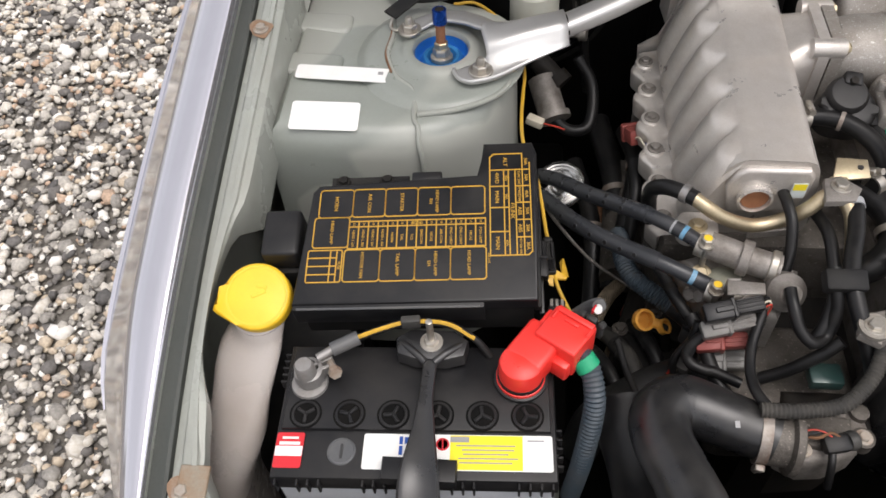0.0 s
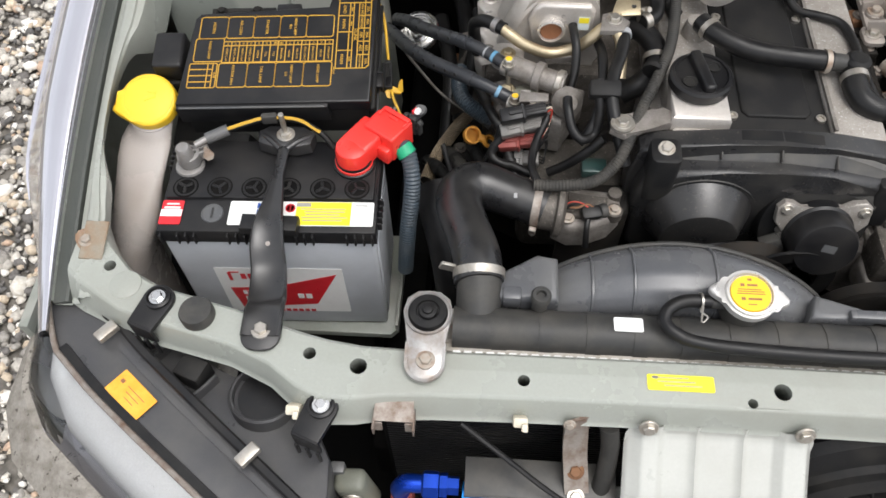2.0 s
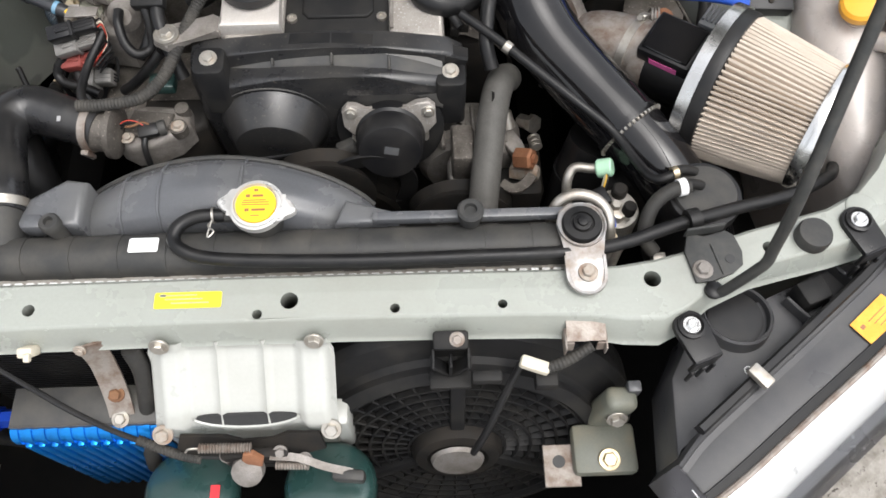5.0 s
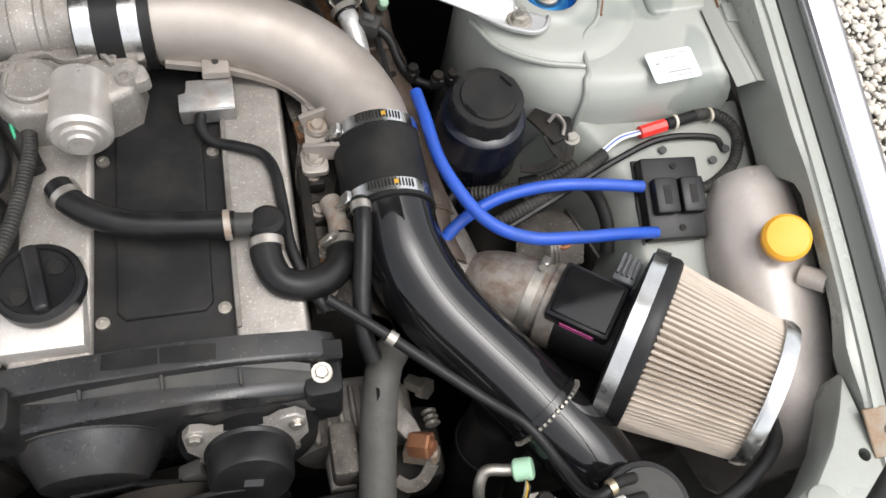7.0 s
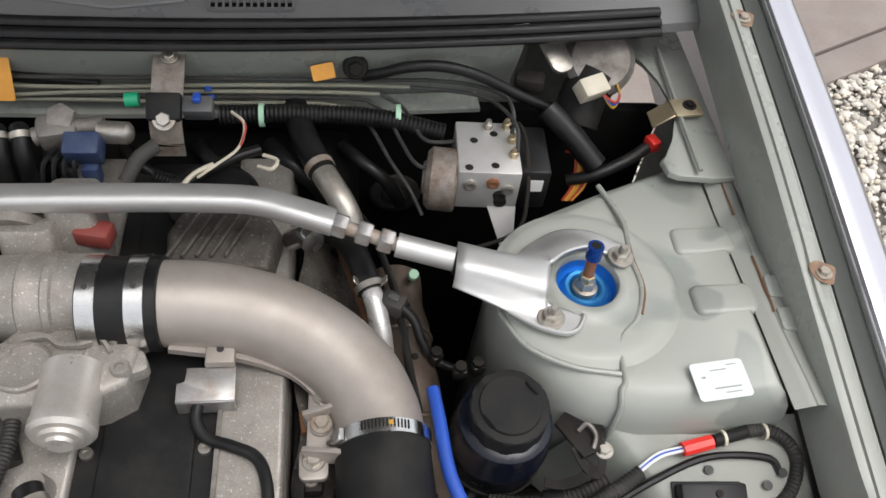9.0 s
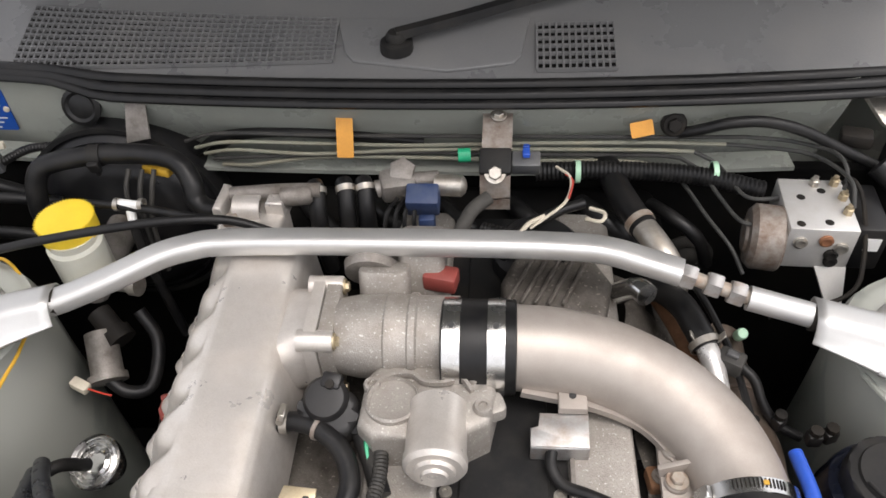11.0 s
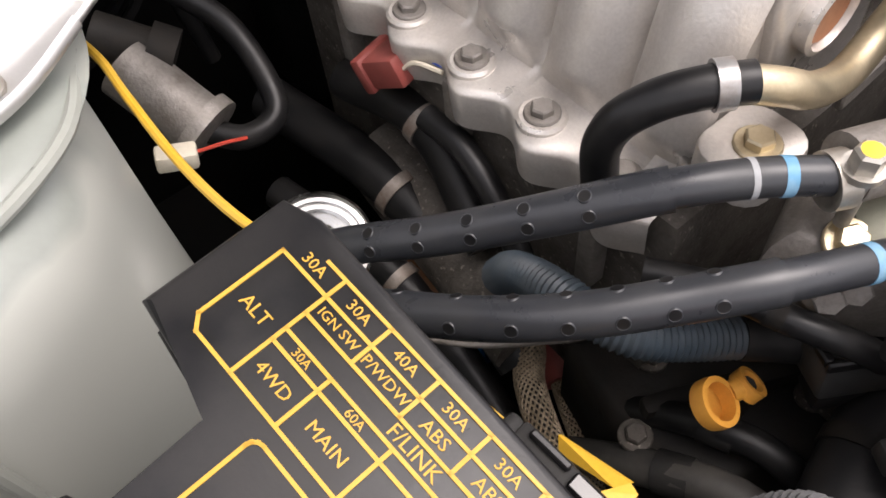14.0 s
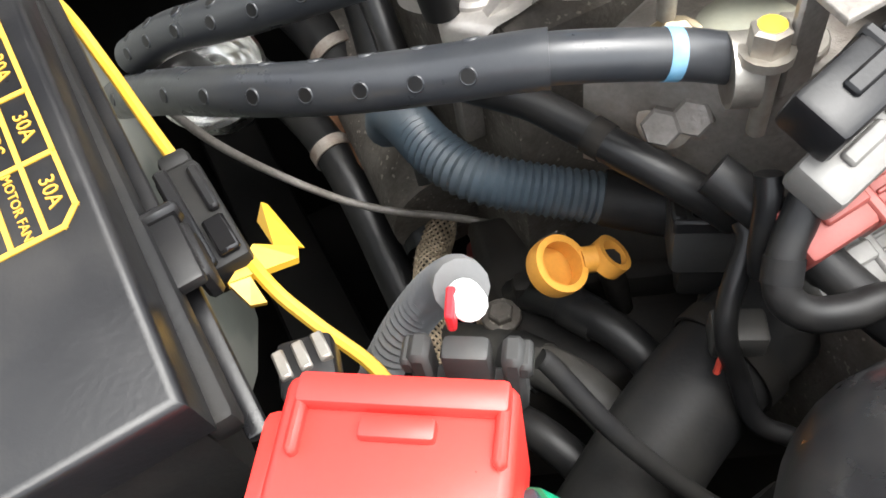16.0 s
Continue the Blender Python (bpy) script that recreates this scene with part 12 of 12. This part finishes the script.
for x, y, z, mm in ((-0.229, 0.505, 0.818, rusty), (-0.221, 0.500, 0.822, stained_steel)):
    nut = thing("valve_bolt", (x, y, z), "stained hexagon bolt on the alloy valve", "bolt", "valve bolts")
    part("washer", lathe([(0.0095, -0.004), (0.0095, 0.001), (0.007, 0.002), (0, 0.002)], 20, aim((x, y, z), (-0.7, -0.55, 0.45))), mm, nut)
    part("head", lathe([(0.0068, 0.001), (0.0068, 0.0075), (0.0058, 0.0085), (0, 0.0085)], 6, aim((x, y, z), (-0.7, -0.55, 0.45))), old_cast, nut)
part("latch", cube(0.009, 0.009, 0.002, CM2 @ T(-0.004, 0.001, 0.0135), 0.0005, 1), band_grey, cn)
part("foot", cube(0.024, 0.018, 0.016, T(-0.2190, 0.484, 0.752) @ turn("Z", -32), 0.003), matt_plastic, cn)
dp = thing("dipstick", (-0.265, 0.515, 0.60), "orange dipstick ring handle", "dipstick")
part("ring", lathe([(0.0090, -0.004), (0.0118, -0.004), (0.0122, 0.0), (0.0118, 0.004), (0.0090, 0.004), (0.0090, -0.004)], 32, aim((-0.268, 0.512, 0.756), (0.35, -0.45, 0.8))), orange_plastic, dp, "orange ring")
part("neck", tube([(-0.258, 0.512, 0.752), (-0.249, 0.510, 0.750)], 0.0055, 12, 2), orange_plastic, dp)
part("eye", lathe([(0.0060, -0.0035), (0.0085, -0.0035), (0.0085, 0.0035), (0.0060, 0.0035), (0.0060, -0.0035)], 20, aim((-0.246, 0.509, 0.749), (0.6, -0.2, 0.7))), orange_plastic, dp)
part("tube", tube([(-0.246, 0.510, 0.746), (-0.236, 0.512, 0.70), (-0.22, 0.52, 0.60)], 0.0055, 10, 4), dark_steel, dp)
bh = thing("braided_hose", (-0.31, 0.56, 0.65), "braided steel hose with a red collar", "hose")
def braided(points, r, parent):
    """A dark hose with a woven skin of thin strands that wind both ways."""
    path = spline(points, 12)
    part("hose", tube(points, r, 18, 8), dark_steel, parent)
    weave = bmesh.new()
    for way in (-1, 1):
        for k in range(16):
            line = []
            for i, p in enumerate(path):
                d = (path[min(i + 1, len(path) - 1)] - path[max(i - 1, 0)]).normalized()
                side = d.cross(V((0.2, 0.1, 1))).normalized()
                up = side.cross(d)
                ang = way * (i * 0.24) + k * math.tau / 16
                line.append(p + (side * math.cos(ang) + up * math.sin(ang)) * (r + 0.0002))
            sweep(line, circle(0.00075, 4), free=True, bm=weave)
    tagged(part("braid", weave, braid, parent), "woven steel braid", kind="stuff")


braided([(-0.272, 0.636, 0.668), (-0.2797, 0.6193, 0.6707), (-0.2937, 0.6039, 0.6634), (-0.3117, 0.5666, 0.6648), (-0.322, 0.535, 0.668), (-0.331, 0.500, 0.668)], 0.0088, bh)
braided([(-0.2564, 0.6157, 0.6193), (-0.268, 0.594, 0.618), (-0.281, 0.566, 0.616), (-0.292, 0.54, 0.60)], 0.0070, bh)
part("collar", tube([(-0.250, 0.628, 0.622), (-0.2615, 0.606, 0.619)], 0.0125, 18, 3), red_plug, bh, "red collar")
part("blue_nut", tube([(-0.292, 0.690, 0.618), (-0.272, 0.664, 0.622)], 0.022, 14, 3), blue_anod, bh)
gw = solo("grey_cable", tube([(-0.380, 0.650, 0.800), (-0.366, 0.649, 0.765), (-0.3440, 0.6460, 0.730), (-0.3203, 0.6320, 0.7095), (-0.2980, 0.6190, 0.6990), (-0.2753, 0.6073, 0.6914), (-0.25, 0.594, 0.68)], 0.0021, 10, 8), old_cast, "thin grey cable under the hoses", "cable")
hn = thing("chrome_horn", (-0.352, 0.705, 0.70), "bright chrome horn trumpet on a bracket", "horn")
hs = 0.84
hp = [(0.034, 0.010), (0.036, 0.012), (0.034, 0.014), (0.030, 0.010), (0.028, 0.013), (0.025, 0.009), (0.022, 0.012), (0.019, 0.008), (0.015, 0.011), (0.012, 0.006), (0, 0.006)]
part("trumpet", lathe([(a * hs, b * hs) for a, b in [(0.020, -0.03), (0.030, -0.01), (0.034, 0.0)] + hp], 40, aim((-0.353, 0.709, 0.750), (-0.15, -0.35, 0.9))), chrome, hn)
part("stem", tube([(-0.356, 0.698, 0.766), (-0.368, 0.680, 0.795), (-0.38, 0.665, 0.80)], 0.007, 12, 5), rubber, hn)
solo("cream_connector", cube(0.022, 0.012, 0.011, T(-0.3870, 0.7800, 0.7930) @ turn("Z", -22) @ turn("Y", 10), 0.002), beige_plastic, "cream wiring connector beside the tower", "connector")
solo("connector_wire", tube([(-0.377, 0.776, 0.793), (-0.362, 0.772, 0.792), (-0.350, 0.772, 0.787)], 0.0011, 6, 5), red_wire, "thin red wire from a connector", "wire")
part("brake_hose", tube([(-0.335, 0.86, 0.83), (-0.315, 0.84, 0.80), (-0.318, 0.80, 0.77), (-0.345, 0.79, 0.77), (-0.37, 0.80, 0.79)], 0.0075, 12, 7), rubber, mc)
rp = thing("red_connector", (-0.268, 0.725, 0.80), "brick-red connector with thin wires below the plenum", "connector")
RP = T(-0.2665, 0.7480, 0.8035) @ turn("Z", 14) @ turn("X", -28)
part("shell", cube(0.024, 0.034, 0.018, RP, 0.002), red_plug, rp)
part("lip", cube(0.028, 0.008, 0.022, RP @ T(0, 0.012, 0), 0.002), red_plug, rp)
for k in range(3):
    part("wire", tube([RP @ V((-0.006 + 0.006 * k, -0.016, 0)), RP @ V((-0.004 + 0.005 * k, -0.026, 0.002)), RP @ V((-0.002 + 0.004 * k, -0.04, -0.006))], 0.0014, 6, 4), (beige_plastic, blue_cable, red_wire)[k], rp)
part("loom", tube([(-0.270, 0.715, 0.79), (-0.268, 0.685, 0.785), (-0.272, 0.65, 0.765), (-0.280, 0.61, 0.72)], 0.0075, 12, 6), rubber, rp)
for k, (a, b, r) in enumerate((((-0.30, 0.86, 0.72), (-0.285, 0.62, 0.66), 0.016), ((-0.33, 0.82, 0.68), (-0.31, 0.60, 0.62), 0.012), ((-0.27, 0.80, 0.76), (-0.275, 0.66, 0.73), 0.013))):
    bh_ = thing("bay_hose", a, "black hose low beside the manifold", "hose", "low hoses")
    mid = ((a[0] + b[0]) / 2 + 0.012, (a[1] + b[1]) / 2, (a[2] + b[2]) / 2 + 0.02)
    part("hose", tube([a, mid, b], r, 14, 8), rubber, bh_)
    band(bh_, mid, (b[0] - a[0], b[1] - a[1], b[2] - a[2]), r * 1.02, 0.008, stained_steel, "clamp", False)
sm = thing("starter_motor", (-0.27, 0.68, 0.55), "dirty brown starter motor deep in the bay", "starter motor")
part("body", tube([(-0.26, 0.78, 0.70), (-0.272, 0.62, 0.68)], 0.032, 22, 3), grimy_cast, sm)
part("bracket", cube(0.04, 0.07, 0.03, T(-0.285, 0.72, 0.66) @ turn("Z", 8), 0.008), rust_brown, sm)

tl = thing("taped_loom", (-0.2136, 0.4468, 0.7800), "thick black taped loom bending past the plugs", "loom")
part("taped_cable", tube([(-0.2126, 0.4543, 0.8525), (-0.2152, 0.4530, 0.8497), (-0.2236, 0.4485, 0.8411), (-0.2310, 0.4448, 0.8321), (-0.2399, 0.4386, 0.8224), (-0.2419, 0.4331, 0.8157), (-0.2370, 0.4271, 0.8114), (-0.2260, 0.4230, 0.8095), (-0.2159, 0.4211, 0.8090), (-0.1936, 0.4118, 0.8060)], 0.0053, 16, 8), rubber, tl)
part("taped_cable", tube([(-0.2325, 0.4572, 0.8392), (-0.2348, 0.4526, 0.8306), (-0.2369, 0.4491, 0.8179), (-0.2369, 0.4468, 0.8080)], 0.0040, 14, 6), rubber, tl)
part("taped_cable", tube([(-0.2316, 0.4618, 0.8120), (-0.2336, 0.4568, 0.8090), (-0.2446, 0.4488, 0.7970), (-0.2491, 0.4423, 0.7860), (-0.2451, 0.4368, 0.7660), (-0.2436, 0.4258, 0.7500), (-0.2336, 0.4168, 0.7420)], 0.0037, 14, 8), rubber, tl)
part("tape_end", tube([(-0.2381, 0.4402, 0.8245), (-0.2414, 0.4363, 0.8190)], 0.0058, 16, 3), matt_plastic, tl)
for k, mm in enumerate((blue_cable, rust_brown, orange_plastic)):
    part("wire", tube([(-0.2160 + 0.002 * k, 0.4660, 0.8545), (-0.2175 + 0.002 * k, 0.4620 - 0.001 * k, 0.8545), (-0.2195 + 0.0012 * k, 0.4575, 0.8525)], 0.0011, 6, 5), mm, tl)
# deep things between the battery and the block
dh = thing("lower_hose", (-0.25, 0.42, 0.68), "fat dusty hose low beside the engine", "hose")
part("hose", tube([(-0.205, 0.458, 0.742), (-0.2268, 0.4539, 0.7423), (-0.2576, 0.4452, 0.7362), (-0.290, 0.4328, 0.7222), (-0.318, 0.4225, 0.695), (-0.33, 0.415, 0.64)], 0.021, 22, 6), matt_plastic, dh)
band(dh, (-0.232, 0.4525, 0.7420), (-0.97, -0.2, -0.1), 0.0214, 0.009, dark_steel, "clamp", False)
dc = thing("engine_mount", (-0.20, 0.46, 0.60), "grimy cast engine mount deep in the bay", "engine mount")
part("casting", slab([(-0.30, 0.50), (-0.17, 0.44), (-0.16, 0.56), (-0.27, 0.60)], 0.60, 0.70, 0.015, None, None, 3), dark_steel, dc)
part("rib", cube(0.10, 0.012, 0.02, T(-0.23, 0.52, 0.705) @ turn("Z", -25), 0.004), dark_steel, dc)
for x, y in ((-0.285, 0.535), (-0.245, 0.56), (-0.20, 0.49)):
    bolt(dc, (x, y, 0.701), (0, 0, 1), 0.006, grimy_cast)
ds = thing("cable_strap", (-0.30, 0.42, 0.76), "grey plastic cable strap low beside the battery", "strap")
part("strap", tube([(-0.3040, 0.4620, 0.7950), (-0.3018, 0.4589, 0.7922), (-0.2928, 0.4391, 0.7741), (-0.278, 0.419, 0.7509), (-0.26, 0.40, 0.73)], 0.0034, 10, 6), matt_plastic, ds)
for k in range(3):
    dl = thing("deep_loom", (-0.30 + 0.02 * k, 0.50, 0.70), "black taped loom deep in the bay", "loom", "deep looms")
    part("taped_cable", tube([(-0.335 + 0.03 * k, 0.56, 0.64 + 0.02 * k), (-0.32 + 0.028 * k, 0.52, 0.68 + 0.018 * k), (-0.30 + 0.025 * k, 0.48, 0.70 + 0.01 * k), (-0.285 + 0.02 * k, 0.44, 0.69)], 0.008 + 0.002 * (k % 2), 12, 6), (rubber, dusty_rubber, rubber)[k], dl)
    part("tape", tube([(-0.318 + 0.028 * k, 0.516, 0.682 + 0.018 * k), (-0.310 + 0.027 * k, 0.500, 0.692 + 0.014 * k)], 0.0095 + 0.002 * (k % 2), 12, 2), matt_plastic, dl)
gb_ = thing("grey_connector", (-0.262, 0.452, 0.77), "small grey connector with thin wires beside the dipstick", "connector")
part("shell", cube(0.018, 0.013, 0.012, T(-0.240, 0.446, 0.776) @ turn("Z", -30), 0.002), dusty_plastic, gb_)
for k in range(3):
    part("wire", tube([(-0.244 + 0.003 * k, 0.446, 0.779), (-0.249 + 0.003 * k, 0.442, 0.778), (-0.252 + 0.003 * k, 0.440, 0.770)], 0.0012, 6, 4), (red_wire, rubber, beige_plastic)[k], gb_)
